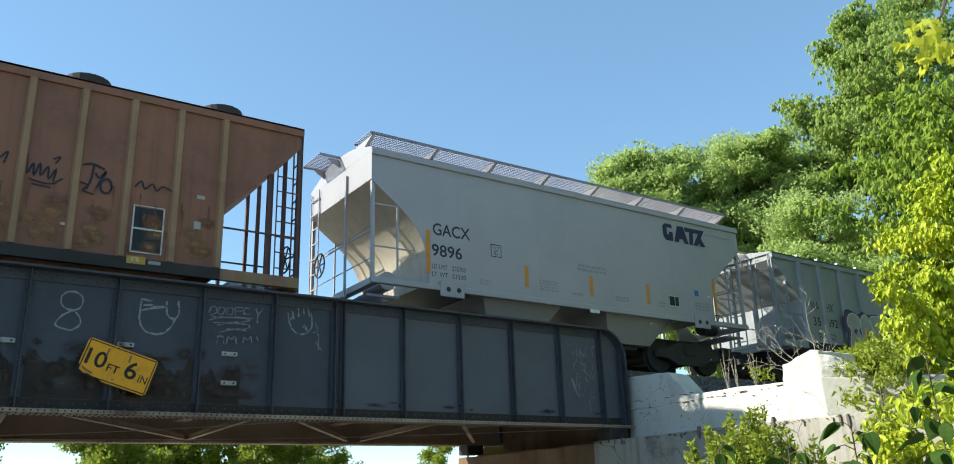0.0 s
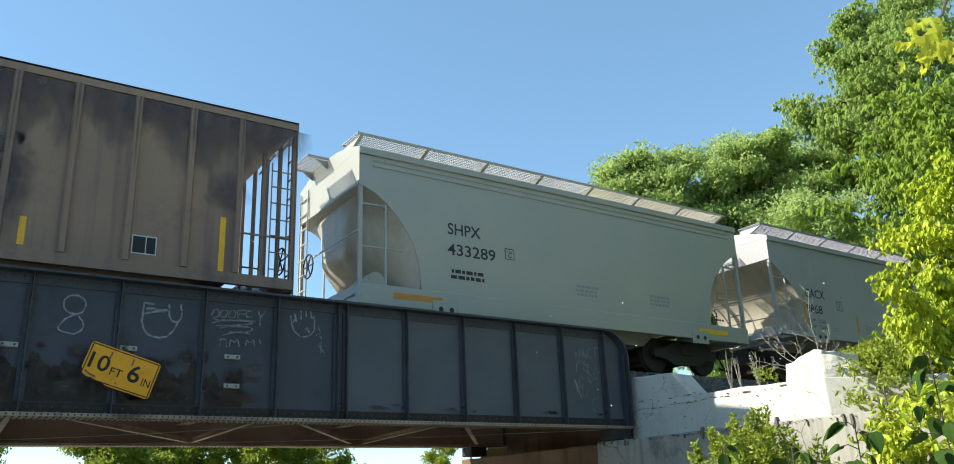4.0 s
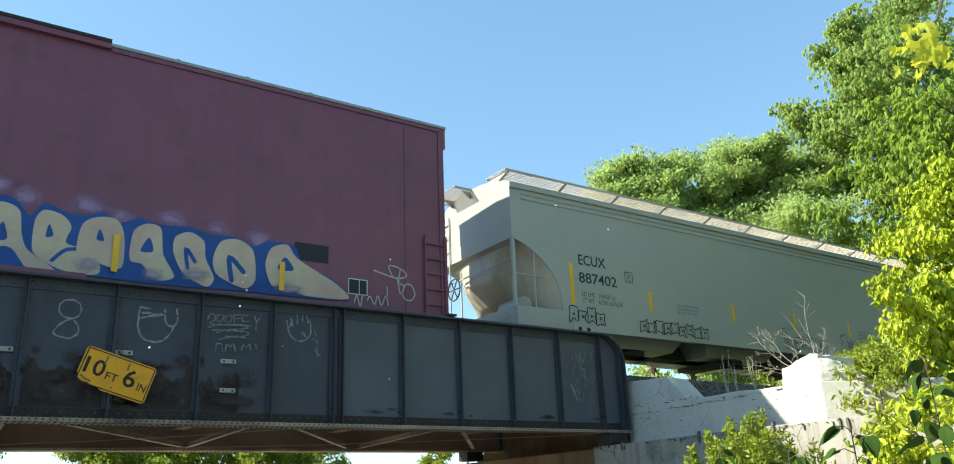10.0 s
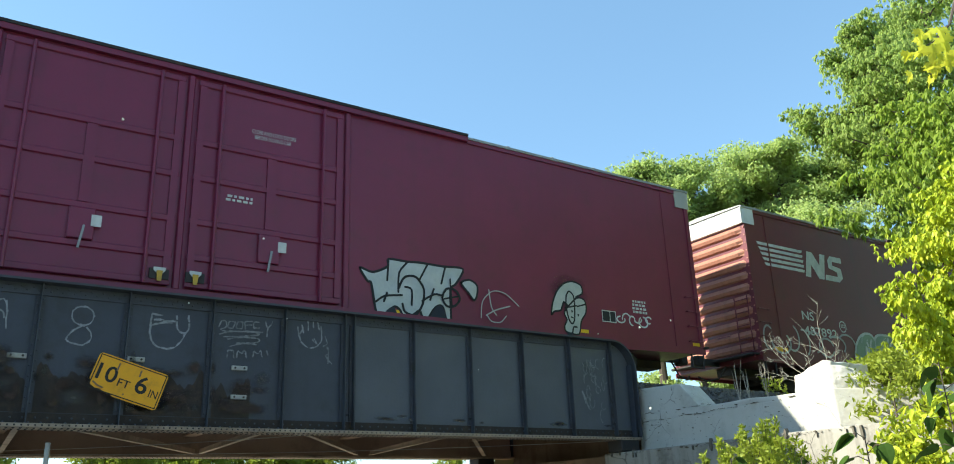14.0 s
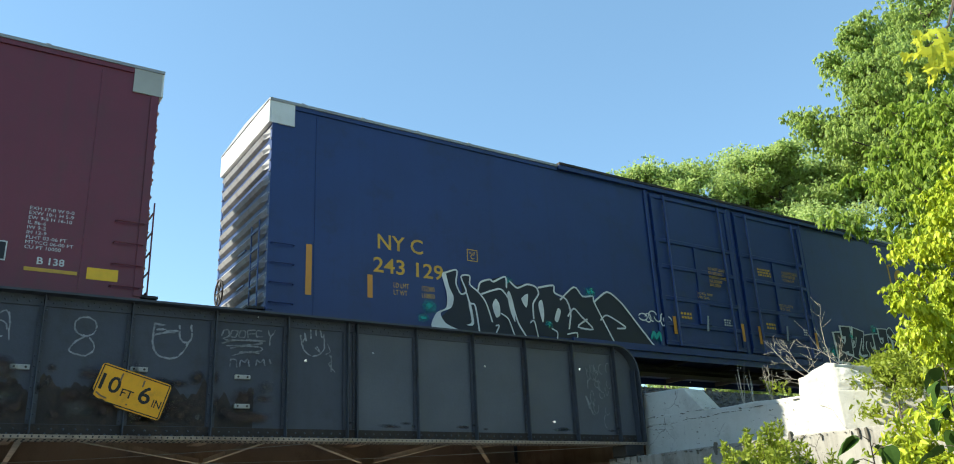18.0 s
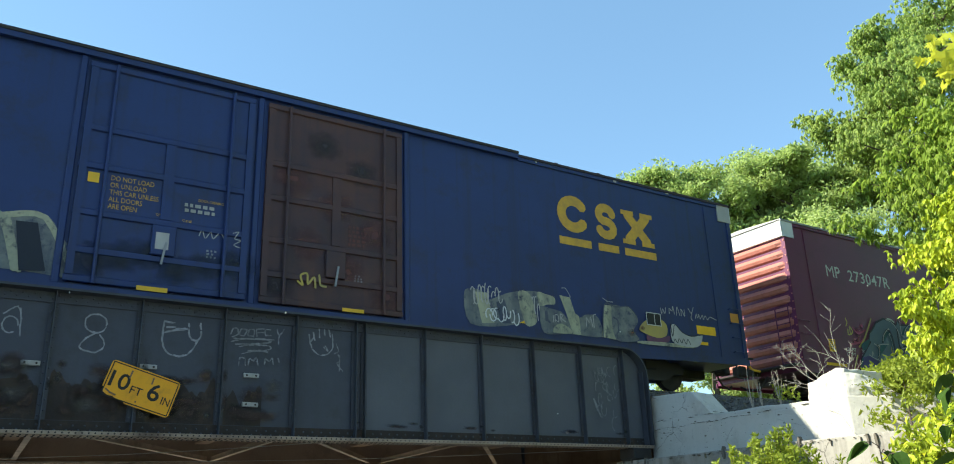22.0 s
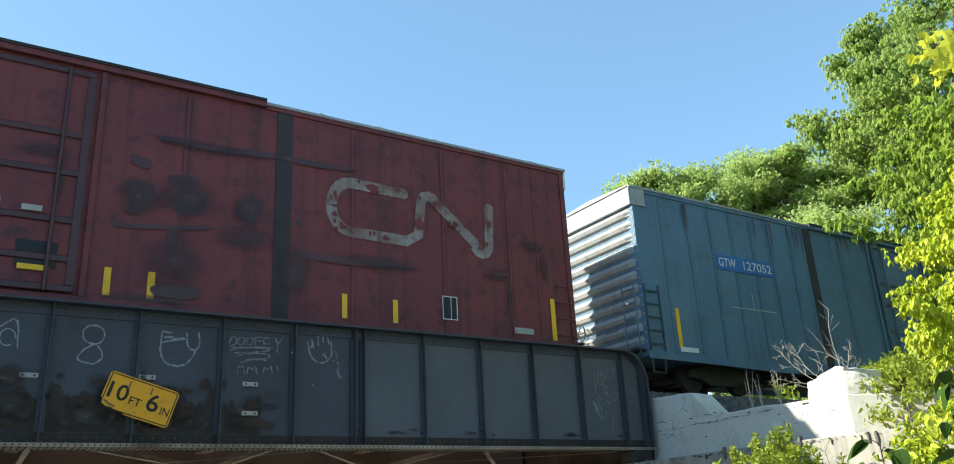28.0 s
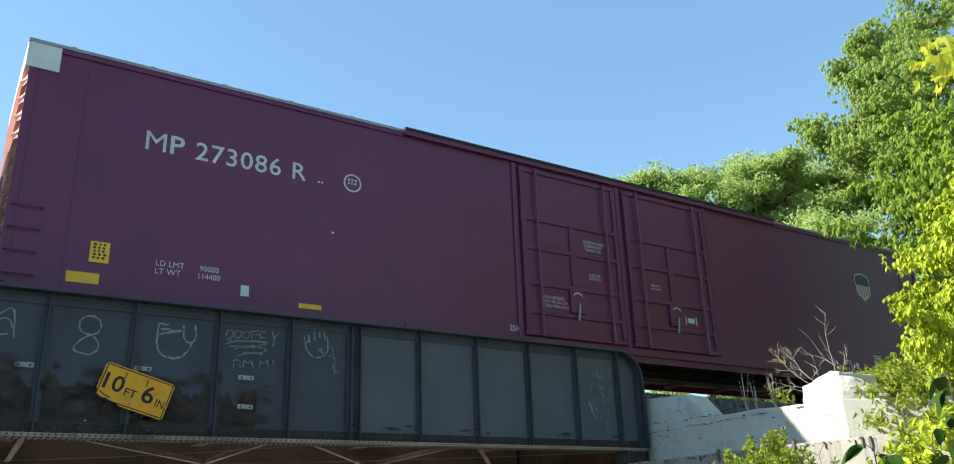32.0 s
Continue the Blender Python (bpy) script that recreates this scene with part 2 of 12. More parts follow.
def prism(bm, outline, y0, y1, axis="y"):
    """A closed outline (u, v) pushed from y0 to y1. axis y: outline in x, z; axis x: outline in y, z."""
    put = (lambda u, v, w: (u, w, v)) if axis == "y" else (lambda u, v, w: (w, u, v))
    a = [bm.verts.new(put(u, v, y0)) for u, v in outline]
    b = [bm.verts.new(put(u, v, y1)) for u, v in outline]
    n = len(outline)
    for i in range(n):
        bm.faces.new((a[i], a[(i + 1) % n], b[(i + 1) % n], b[i]))
    bm.faces.new(a[::-1])
    bm.faces.new(b)
    bmesh.ops.recalc_face_normals(bm, faces=bm.faces)
    return bm


def cylinder(bm, c, r, depth, axis="y", n=20, hub=0.0):
    k = {"x": 0, "y": 1, "z": 2}[axis]
    rings = []
    for s in (-0.5, 0.5):
        ring = []
        for i in range(n):
            a = 2 * math.pi * i / n
            p = [math.cos(a) * r, math.sin(a) * r]
            q = list(c)
            others = [j for j in range(3) if j != k]
            q[others[0]] += p[0]
            q[others[1]] += p[1]
            q[k] += s * depth
            ring.append(bm.verts.new(q))
        rings.append(ring)
    for i in range(n):
        bm.faces.new((rings[0][i], rings[0][(i + 1) % n], rings[1][(i + 1) % n], rings[1][i]))
    bm.faces.new(rings[0][::-1])
    bm.faces.new(rings[1])
    bmesh.ops.recalc_face_normals(bm, faces=bm.faces)
    return bm


def lettering(text, x, z, width, height, material, parent, y, name="lettering", bold=0.012, spacing=1.0):
    """Painted letters on a side that faces -y: left edge x, foot z."""
    cu = bpy.data.curves.new(name, "FONT")
    cu.body, cu.size, cu.offset, cu.space_character, cu.resolution_u = text, 1.0, bold, spacing, 3
    tmp = bpy.data.objects.new("tmp", cu)
    scene.collection.objects.link(tmp)
    bpy.context.view_layer.update()
    me = bpy.data.meshes.new_from_object(tmp.evaluated_get(bpy.context.evaluated_depsgraph_get()))
    bpy.data.objects.remove(tmp)
    bpy.data.curves.remove(cu)
    co = np.empty(len(me.vertices) * 3)
    me.vertices.foreach_get("co", co)
    co = co.reshape(-1, 3)
    lo, hi = co.min(0), co.max(0)
    k = (co - lo) / np.maximum(hi - lo, 1e-6)
    out = np.stack([x + k[:, 0] * width, np.full(len(k), y), z + k[:, 1] * height], 1)
    me.vertices.foreach_set("co", out.ravel())
    me.name = name
    me.materials.clear()
    me.materials.append(material)
    if height >= 0.12 and "\n" not in text:
        return split_letters(me, out, material, parent)
    ob = new(name, me)
    ob.parent = parent
    return tagged(ob, kind="stuff")


def split_letters(me, co, material, parent):
    """Each painted letter becomes a part of its own."""
    home = list(range(len(co)))

    def root(i):
        while home[i] != i:
            home[i] = home[home[i]]
            i = home[i]
        return i

    for p in me.polygons:
        a = root(p.vertices[0])
        for i in p.vertices[1:]:
            home[root(i)] = a
    groups = collections.defaultdict(list)
    for p in me.polygons:
        groups[root(p.vertices[0])].append(tuple(p.vertices))
    ob = None
    for faces in groups.values():
        used = sorted({i for f in faces for i in f})
        at = {i: k for k, i in enumerate(used)}
        ob = raw("letter", [tuple(co[i]) for i in used], [tuple(at[i] for i in f) for f in faces], material, parent)
    bpy.data.meshes.remove(me)
    return ob


def sheet(bm, x0, x1, z0, z1, y, thick=0.004):
    return box(bm, x0, x1, y - thick, y, z0, z1)


def patch(name, x0, x1, z0, z1, material, parent, y, label="", thick=0.004):
    return part(name, sheet(bmesh.new(), min(x0, x1), max(x0, x1), min(z0, z1), max(z0, z1), y, thick), material, parent, label)


def text_bars(x0, x1, z0, z1, lines, material, parent, y, seed=1, name="stencil_text"):
    """Small stencilled writing too small to read: rows of short bars."""
    rng = random.Random(seed)
    bm = bmesh.new()
    h = (z1 - z0) / lines
    for i in range(lines):
        x = x0 + rng.uniform(0, 0.08) * (x1 - x0)
        zt = z1 - i * h
        while x < x1 - 0.03:
            w = min(rng.uniform(0.04, 0.16) * (x1 - x0) + 0.02, x1 - x)
            sheet(bm, x, x + w, zt - h * 0.62, zt, y)
            x += w + 0.035
    return tagged(part(name, bm, material, parent), kind="stuff")


def stroke_mesh(lines, r, y, n_cap=5):
    """Flat painted strokes with round ends, each a hair in front of the one before."""
    verts, faces = [], []
    for li, line in enumerate(lines):
        yy = y - 0.0006 * li
        pts = [np.array(p, float) for p in line]
        left, right = [], []
        for i, p in enumerate(pts):
            d = pts[min(i + 1, len(pts) - 1)] - pts[max(i - 1, 0)]
            d = d / (np.hypot(*d) + 1e-9)
            nrm = np.array([-d[1], d[0]])
            left.append(p + nrm * r)
            right.append(p - nrm * r)
        d0 = pts[0] - pts[1]
        d1 = pts[-1] - pts[-2]
        a0, a1 = math.atan2(d0[1], d0[0]), math.atan2(d1[1], d1[0])
        cap0 = [pts[0] + r * np.array([math.cos(a0 + k), math.sin(a0 + k)]) for k in np.linspace(-1.2, 1.2, n_cap)]
        cap1 = [pts[-1] + r * np.array([math.cos(a1 + k), math.sin(a1 + k)]) for k in np.linspace(-1.2, 1.2, n_cap)]
        b = len(verts)
        for l_, r_ in zip(left, right):
            verts += [(l_[0], yy, l_[1]), (r_[0], yy, r_[1])]
        for i in range(len(pts) - 1):
            faces.append((b + 2 * i, b + 2 * i + 1, b + 2 * i + 3, b + 2 * i + 2))
        for cap, (p, q) in ((cap0, (0, 1)), (cap1, (2 * len(pts) - 1, 2 * len(pts) - 2))):
            c = len(verts)
            verts += [(v[0], yy, v[1]) for v in cap]
            faces.append((b + p, *range(c, c + n_cap), b + q))
    return verts, faces


def arc(cx, cz, rx, rz, a0, a1, n=10):
    return [(cx + rx * math.cos(radians(a)), cz + rz * math.sin(radians(a))) for a in np.linspace(a0, a1, n)]


def blob_mesh(shapes, y):
    """Flat closed shapes, each a hair in front of the one before."""
    verts, faces = [], []
    for k, pts in enumerate(shapes):
        b = len(verts)
        verts += [(px, y - 0.0007 * k, pz) for px, pz in pts]
        faces.append(tuple(range(b, b + len(pts))))
    return verts, faces


def graffiti(parent, u0, u1, z0, z1, count, fill, edge, y, seed, halo=None, label="", fat=0.17):
    """A spray-painted piece: overlapping wedge and bubble shapes in one colour, edged in another, with loose paint round it."""
    rng = random.Random(seed)
    w, h = (u1 - u0) / count, z1 - z0
    inner, outer, slashes, shines = [], [], [], []
    e = 0.035 + 0.02 * h
    for i in range(count):
        cx, cz = u0 + (i + 0.5) * w, z0 + h * (0.5 + rng.uniform(-0.04, 0.04))
        rx, rz, lean, power = w * 0.58, h * rng.uniform(0.40, 0.5), rng.uniform(-0.35, 0.35), rng.uniform(1.7, 5.0)
        nub = [rng.uniform(0.66, 1.25) for _ in range(9)]
        for grow, dest in ((0.0, inner), (e, outer)):
            pts = []
            for k in range(36):
                a = 2 * math.pi * k / 36
                c, s_ = math.cos(a), math.sin(a)
                q = k / 4.0
                n0, n1 = nub[int(q) % 9], nub[(int(q) + 1) % 9]
                g = n0 + (n1 - n0) * (q - int(q))
                dx = math.copysign(abs(c) ** (2 / power), c) * (rx * g + grow)
                dz = math.copysign(abs(s_) ** (2 / power), s_) * (rz * (0.5 + 0.5 * g) + grow)
                pts.append((cx + dx + lean * dz, cz + dz))
            dest.append(pts)
        for _ in range(rng.choice((2, 3, 3, 4))):
            sx, sz, ln = cx + rng.uniform(-0.3, 0.3) * w, cz + rng.uniform(-0.28, 0.25) * h, h * rng.uniform(0.15, 0.5)
            bend = rng.uniform(-0.2, 0.2)
            slashes.append([(sx + lean * ln * t + bend * math.sin(t * 3.0), sz + ln * (t - 0.5)) for t in np.linspace(0, 1, 6)])
        shines.append([(cx - 0.34 * w + lean * 0.3 * h, cz + 0.10 * h), (cx - 0.30 * w + lean * 0.4 * h, cz + 0.28 * h), (cx - 0.16 * w + lean * 0.4 * h, cz + 0.36 * h)])
    if halo:
        cloud = [[(u0 + (u1 - u0) * k / 9 + rng.uniform(-0.2, 0.2), z0 + h * rng.uniform(0.3, 0.85)) for k in range(10)] for _ in range(3)]
        v, f = stroke_mesh(cloud, h * 0.24, y)
        tagged(raw("overspray", v, f, halo, parent), kind="stuff")
    v, f = blob_mesh(outer, y - 0.005)
    tagged(raw("paint_outline", v, f, edge, parent), kind="stuff")
    # each shape with its own edge, so that neighbours stay apart
    for k in range(count):
        v, f = blob_mesh([inner[k]], y - 0.012 - 0.004 * k)
        raw("paint_fill", v, f, fill, parent, label if k == 0 else "")
        v, f = stroke_mesh([inner[k][::2] + inner[k][:1]], 0.014, y - 0.014 - 0.004 * k, 3)
        raw("paint_edge", v, f, edge, parent)
    yy = y - 0.018 - 0.004 * count
    v, f = stroke_mesh(slashes, 0.026 + 0.012 * h, yy, 4)
    tagged(raw("paint_slash", v, f, edge, parent), kind="stuff")
    v, f = stroke_mesh(shines, 0.011, yy - 0.01, 3)
    tagged(raw("paint_shine", v, f, G_WHITE, parent), kind="stuff")


def flow(pts, closed=False, n=4):
    """A smooth line through a few points."""
    p = [np.array(q, float) for q in pts]
    m = len(p)
    out = []
    for i in range(m if closed else m - 1):
        a, b = p[i], p[(i + 1) % m]
        z0 = p[(i - 1) % m] if closed or i > 0 else a
        z1 = p[(i + 2) % m] if closed or i + 2 < m else b
        for k in range(n):
            t = k / n
            ta, tb = (b - z0) * 0.42, (z1 - a) * 0.42
            out.append(tuple((2 * t ** 3 - 3 * t ** 2 + 1) * a + (t ** 3 - 2 * t ** 2 + t) * ta + (3 * t ** 2 - 2 * t ** 3) * b + (t ** 3 - t ** 2) * tb))
    if not closed:
        out.append(tuple(p[-1]))
    return out


class Spray:
    """Layers of spray paint on a car's side: shapes, lines and mist, each a hair in front of the last."""

    def __init__(self, car, y, label):
        self.car, self.y, self.label, self.k = car, y, label, 0

    def step(self):
        self.k += 1
        return self.y - 0.0014 * self.k

    def fill(self, material, *pts, edge=None, r=0.02, curved=True):
        out = flow(pts, True) if curved else list(pts)
        tri = geometry.tessellate_polygon([[Vector((a, b, 0)) for a, b in out]])
        y = self.step()
        raw("paint_fill", [(a, y, b) for a, b in out], [tuple(t) for t in tri], material, self.car, self.label)
        self.label = ""
        if edge:
            v, f = stroke_mesh([out + out[:1]], r, self.step(), 3)
            raw("paint_edge", v, f, edge, self.car)

    def line(self, material, r, *pts, closed=False):
        out = flow(pts, closed)
        if closed:
            out = out + out[:1]
        v, f = stroke_mesh([out], r, self.step(), 4)
        raw("paint_line", v, f, material, self.car)

    def run(self, material, x, z, rx, rz):
        """A stain that starts at an edge, height z, and fades downwards."""
        ob = new("stain_run", disc_mesh(material, True))
        ob.parent, ob.location, ob.scale = self.car, (x, self.step(), z), (rx, 1, rz)

    def mist(self, material, x, z, rx, rz, dots=0, lo=0.72, hi=4.93):
        """A soft sprayed cloud: densest in the middle, thinning out to nothing."""
        rx, rz = rx * 1.5, min(rz * 1.5, (hi - lo) / 2)
        ob = new("paint_mist", disc_mesh(material))
        ob.parent, ob.location, ob.scale = self.car, (x, self.step(), min(max(z, lo + rz), hi - rz)), (rx, 1, rz)


DISCS = {}


def disc_mesh(material, half=False):
    if material.name not in DISCS:
        m = material.copy()
        m.name = material.name + "_mist"
        nt = m.node_tree
        L = nt.links.new
        out = nt.nodes["Material Output"]
        tc = nt.nodes.new("ShaderNodeTexCoord")
        ln = nt.nodes.new("ShaderNodeVectorMath")
        ln.operation = "LENGTH"
        L(tc.outputs["Object"], ln.inputs[0])
        oi = nt.nodes.new("ShaderNodeObjectInfo")
        nz = nt.nodes.new("ShaderNodeTexNoise")
        nz.noise_dimensions = "4D"
        nz.inputs["Scale"].default_value, nz.inputs["Detail"].default_value = 2.6, 6
        L(tc.outputs["Object"], nz.inputs["Vector"])
        k = nt.nodes.new("ShaderNodeMath")
        k.operation = "MULTIPLY"
        L(oi.outputs["Random"], k.inputs[0])
        k.inputs[1].default_value = 40.0
        L(k.outputs[0], nz.inputs["W"])
        a = nt.nodes.new("ShaderNodeMapRange")
        a.inputs["From Min"].default_value, a.inputs["From Max"].default_value, a.inputs["To Min"].default_value, a.inputs["To Max"].default_value = 0.12, 0.98, 1.0, -0.35
        a.clamp = False
        L(ln.outputs["Value"], a.inputs["Value"])
        b = nt.nodes.new("ShaderNodeMath")
        b.operation = "MULTIPLY_ADD"
        L(nz.outputs["Fac"], b.inputs[0])
        b.inputs[1].default_value = 1.3
        b.inputs[2].default_value = -0.75
        c = nt.nodes.new("ShaderNodeMath")
        c.operation, c.use_clamp = "ADD", True
        L(a.outputs[0], c.inputs[0])
        L(b.outputs[0], c.inputs[1])
        d = nt.nodes.new("ShaderNodeMath")
        d.operation = "MULTIPLY"
        L(c.outputs[0], d.inputs[0])
        d.inputs[1].default_value = 0.85
        tr = nt.nodes.new("ShaderNodeBsdfTransparent")
        mx = nt.nodes.new("ShaderNodeMixShader")
        L(d.outputs[0], mx.inputs[0])
        L(tr.outputs[0], mx.inputs[1])
        L(nt.nodes["Principled BSDF"].outputs[0], mx.inputs[2])
        L(mx.outputs[0], out.inputs[0])
        DISCS[material.name] = []
        for name, n in (("paint_mist", 24), ("stain_run", 13)):
            me = bpy.data.meshes.new(name)
            me.from_pydata([(math.cos(q * math.pi / 12), 0, -math.sin(q * math.pi / 12)) for q in range(n)], [], [tuple(range(n))])
            me.materials.append(m)
            DISCS[material.name].append(me)
    return DISCS[material.name][int(half)]


def tag_scrawl(parent, u0, u1, z0, z1, material, y, seed, r=0.016, loops=6):
    """A quick hand-written tag: looping thin lines."""
    rng = random.Random(seed)
    lines = []
    for i in range(loops):
        cx = u0 + (u1 - u0) * (i + 0.5) / loops
        rx, rz = (u1 - u0) / loops * rng.uniform(0.4, 0.9), (z1 - z0) * rng.uniform(0.25, 0.5)
        a0 = rng.uniform(0, 360)
        lines.append(arc(cx, (z0 + z1) / 2 + rng.uniform(-0.15, 0.15) * (z1 - z0), rx, rz, a0, a0 + rng.uniform(150, 330), 12))
    v, f = stroke_mesh(lines, r, y, 3)
    tagged(raw("scrawl", v, f, material, parent), kind="stuff")


# ---- ground, road, embankments ----
GZ = 0.0          # road level
E0 = EYE[2]       # heights below marked "+ E0" are taken from the eye
bm = bmesh.new()
R_FAR = 2500.0
xs = [-R_FAR, -400, -80, -30, -6.5, -4.5, 12.0, 14.0, 30, 80, 400, R_FAR]
ys = [-R_FAR, -400, -80, -20, 0, 12, 26, 60, 200, R_FAR]
rng = random.Random(4)
grid = [[bm.verts.new((x, y, -0.06 + (rng.uniform(-0.12, 0.0) if abs(x) > 20 else 0))) for y in ys] for x in xs]
for i in range(len(xs) - 1):
    for j in range(len(ys) - 1):
        bm.faces.new((grid[i][j], grid[i + 1][j], grid[i + 1][j + 1], grid[i][j + 1]))
tagged(part("ground", bm, M_GRASS), "rough green and brown verge reaching to the horizon", "ground", kind="structure")
# road surface is unseen; kept pale to bounce light up under the bridge
tagged(part("road", boxes((-3.4, 10.2, -120, 200, -0.3, 0.0)), M_ROAD), "pale grey road that passes under the bridge", "road", kind="structure")
for x0, x1 in ((-4.4, -3.4), (10.2, 11.9)):
    tagged(part("pavement", boxes((x0, x1, -120, 200, -0.3, 0.14), bevel=0.02), M_CONCRETE), "raised concrete pavement along the road", "pavement", kind="structure")


def embankment(x_near, x_far, name):
    """The raised earth on which the track comes to the bridge: flat top, slopes on both sides."""
    rng = random.Random(int(abs(x_near) * 10))
    top = RAIL_Z - 0.62
    prof = [(4.6, 0.0), (8.9, 3.35), (9.6, 3.6), (12.3, top - 0.28), (13.4, top - 0.1), (14.0, top), (17.8, top), (19.2, top - 0.6), (25.5, 0.0)]
    n = 40
    verts, faces = [], []
    for i in range(n + 1):
        x = x_near + (x_far - x_near) * (i / n) ** 1.6
        for y, z in prof:
            verts.append((x, y + rng.uniform(-0.15, 0.15), z - 0.08 + rng.uniform(-0.07, 0.07) * (0 if z == 0 else 1)))
    k = len(prof)
    for i in range(n):
        for j in range(k - 1):
            f = (i * k + j, i * k + j + 1, (i + 1) * k + j + 1, (i + 1) * k + j)
            faces.append(f if x_far < x_near else f[::-1])
    ob = raw(name, verts, faces, M_EARTH)
    tagged(ob, "grassy earth embankment carrying the railway", "embankment", kind="structure")


embankment(13.6, 420, "embankment_east")
embankment(-5.4, -420, "embankment_west")

# ballast shoulders and the track
rng = random.Random(9)
verts, faces = [], []
for side, (xa, xb) in enumerate(((13.3, 75.0), (-60.0, -5.2))):
    n = int((xb - xa) / 0.25)
    for i in range(n + 1):
        x = xa + (xb - xa) * i / n
        for y, z in ((13.1, -0.75), (13.7, -0.50), (14.15, -0.26), (14.55, -0.2), (17.2, -0.2), (17.7, -0.30), (18.6, -0.75)):
            verts.append((x, y + rng.uniform(-0.05, 0.05), RAIL_Z + z + rng.uniform(-0.035, 0.035)))
    b0 = 0 if side == 0 else first
    for i in range(n):
        for j in range(6):
            a = b0 + i * 7 + j
            faces.append((a, a + 7, a + 8, a + 1))
    first = len(verts)
tagged(raw("ballast", verts, faces, M_BALLAST), "grey crushed-stone ballast under the rails", "ballast", kind="stuff")
verts, faces = [], []
rng = random.Random(3)
for i in range(1500):
    c = Vector((rng.uniform(13.4, 21), rng.uniform(13.0, 14.6), 0))
    c.z = RAIL_Z - 0.22 - max(0.0, 14.2 - c.y) * 0.42 + rng.uniform(0, 0.03)
    r = rng.uniform(0.025, 0.06)
    q = Euler((rng.random() * 6, rng.random() * 6, rng.random() * 6)).to_matrix()
    b0 = len(verts)
    verts += [tuple(c + q @ Vector(v) * r) for v in ((1, 0, 0), (-1, 0.2, 0), (0, 1, 0.1), (0.1, -1, 0), (0, 0.1, 0.8), (0, 0, -0.8))]
    faces += [tuple(b0 + k for k in f) for f in ((0, 2, 4), (2, 1, 4), (1, 3, 4), (3, 0, 4), (2, 0, 5), (1, 2, 5), (3, 1, 5), (0, 3, 5))]
tagged(raw("loose_stones", verts, faces, M_BALLAST), "loose ballast stones beside the abutment", "stones", kind="stuff")

track = thing("railway_track", "two worn steel rails on dark creosoted ties", "railway track", at=(0, 0, 0))
RAIL_PROFILE = [(-0.07, -0.17), (0.07, -0.17), (0.07, -0.15), (0.012, -0.135), (0.012, -0.045), (0.036, -0.03), (0.036, 0.0), (-0.036, 0.0), (-0.036, -0.03), (-0.012, -0.045), (-0.012, -0.135), (-0.07, -0.15)]
for dy in (-0.755, 0.755):
    part("rail", prism(bmesh.new(), [(TRACK_Y + dy + u, RAIL_Z + v) for u, v in RAIL_PROFILE], -400, 420, axis="x"), M_RAIL, track)
tie_mesh = None
for i in range(130):
    x = -22 + 0.56 * i
    if tie_mesh is None:
        ob = part("tie", boxes((-0.11, 0.11, TRACK_Y - 1.35, TRACK_Y + 1.35, RAIL_Z - 0.35, RAIL_Z - 0.172), bevel=0.01), M_TIE, track)
        tie_mesh = ob.data
    else:
        ob = new("tie", tie_mesh)
        ob.parent = track
    ob.location = (x, 0, 0)

# ---- the girder bridge ----
YG, Y2 = 13.2, 18.55
X_END, X_W = 12.75, -4.6
TOP, BOT = 3.41 + E0, 1.344 + E0
STIFF = [1.25, 2.45, 3.72, 4.92, 6.09, 7.37, 8.60, 9.82, 11.02, 12.15]
X_SPLICE = 6.09
STIFF = [STIFF[0] - 1.21 * k for k in range(4, 0, -1)] + STIFF
bridge = thing("girder_bridge", "dark grey riveted plate-girder railway bridge, rusty below", "bridge")


def girder_outline(x0, x1, z0, z1, r=0.62):
    pts = [(x0, z0), (x1, z0)]
    pts += [(x1 - r + r * math.cos(radians(a)), z1 - r + r * math.sin(radians(a))) for a in range(0, 91, 10)]
    pts += [(x0 + r + r * math.cos(radians(a)), z1 - r + r * math.sin(radians(a))) for a in range(90, 181, 10)]
    return pts


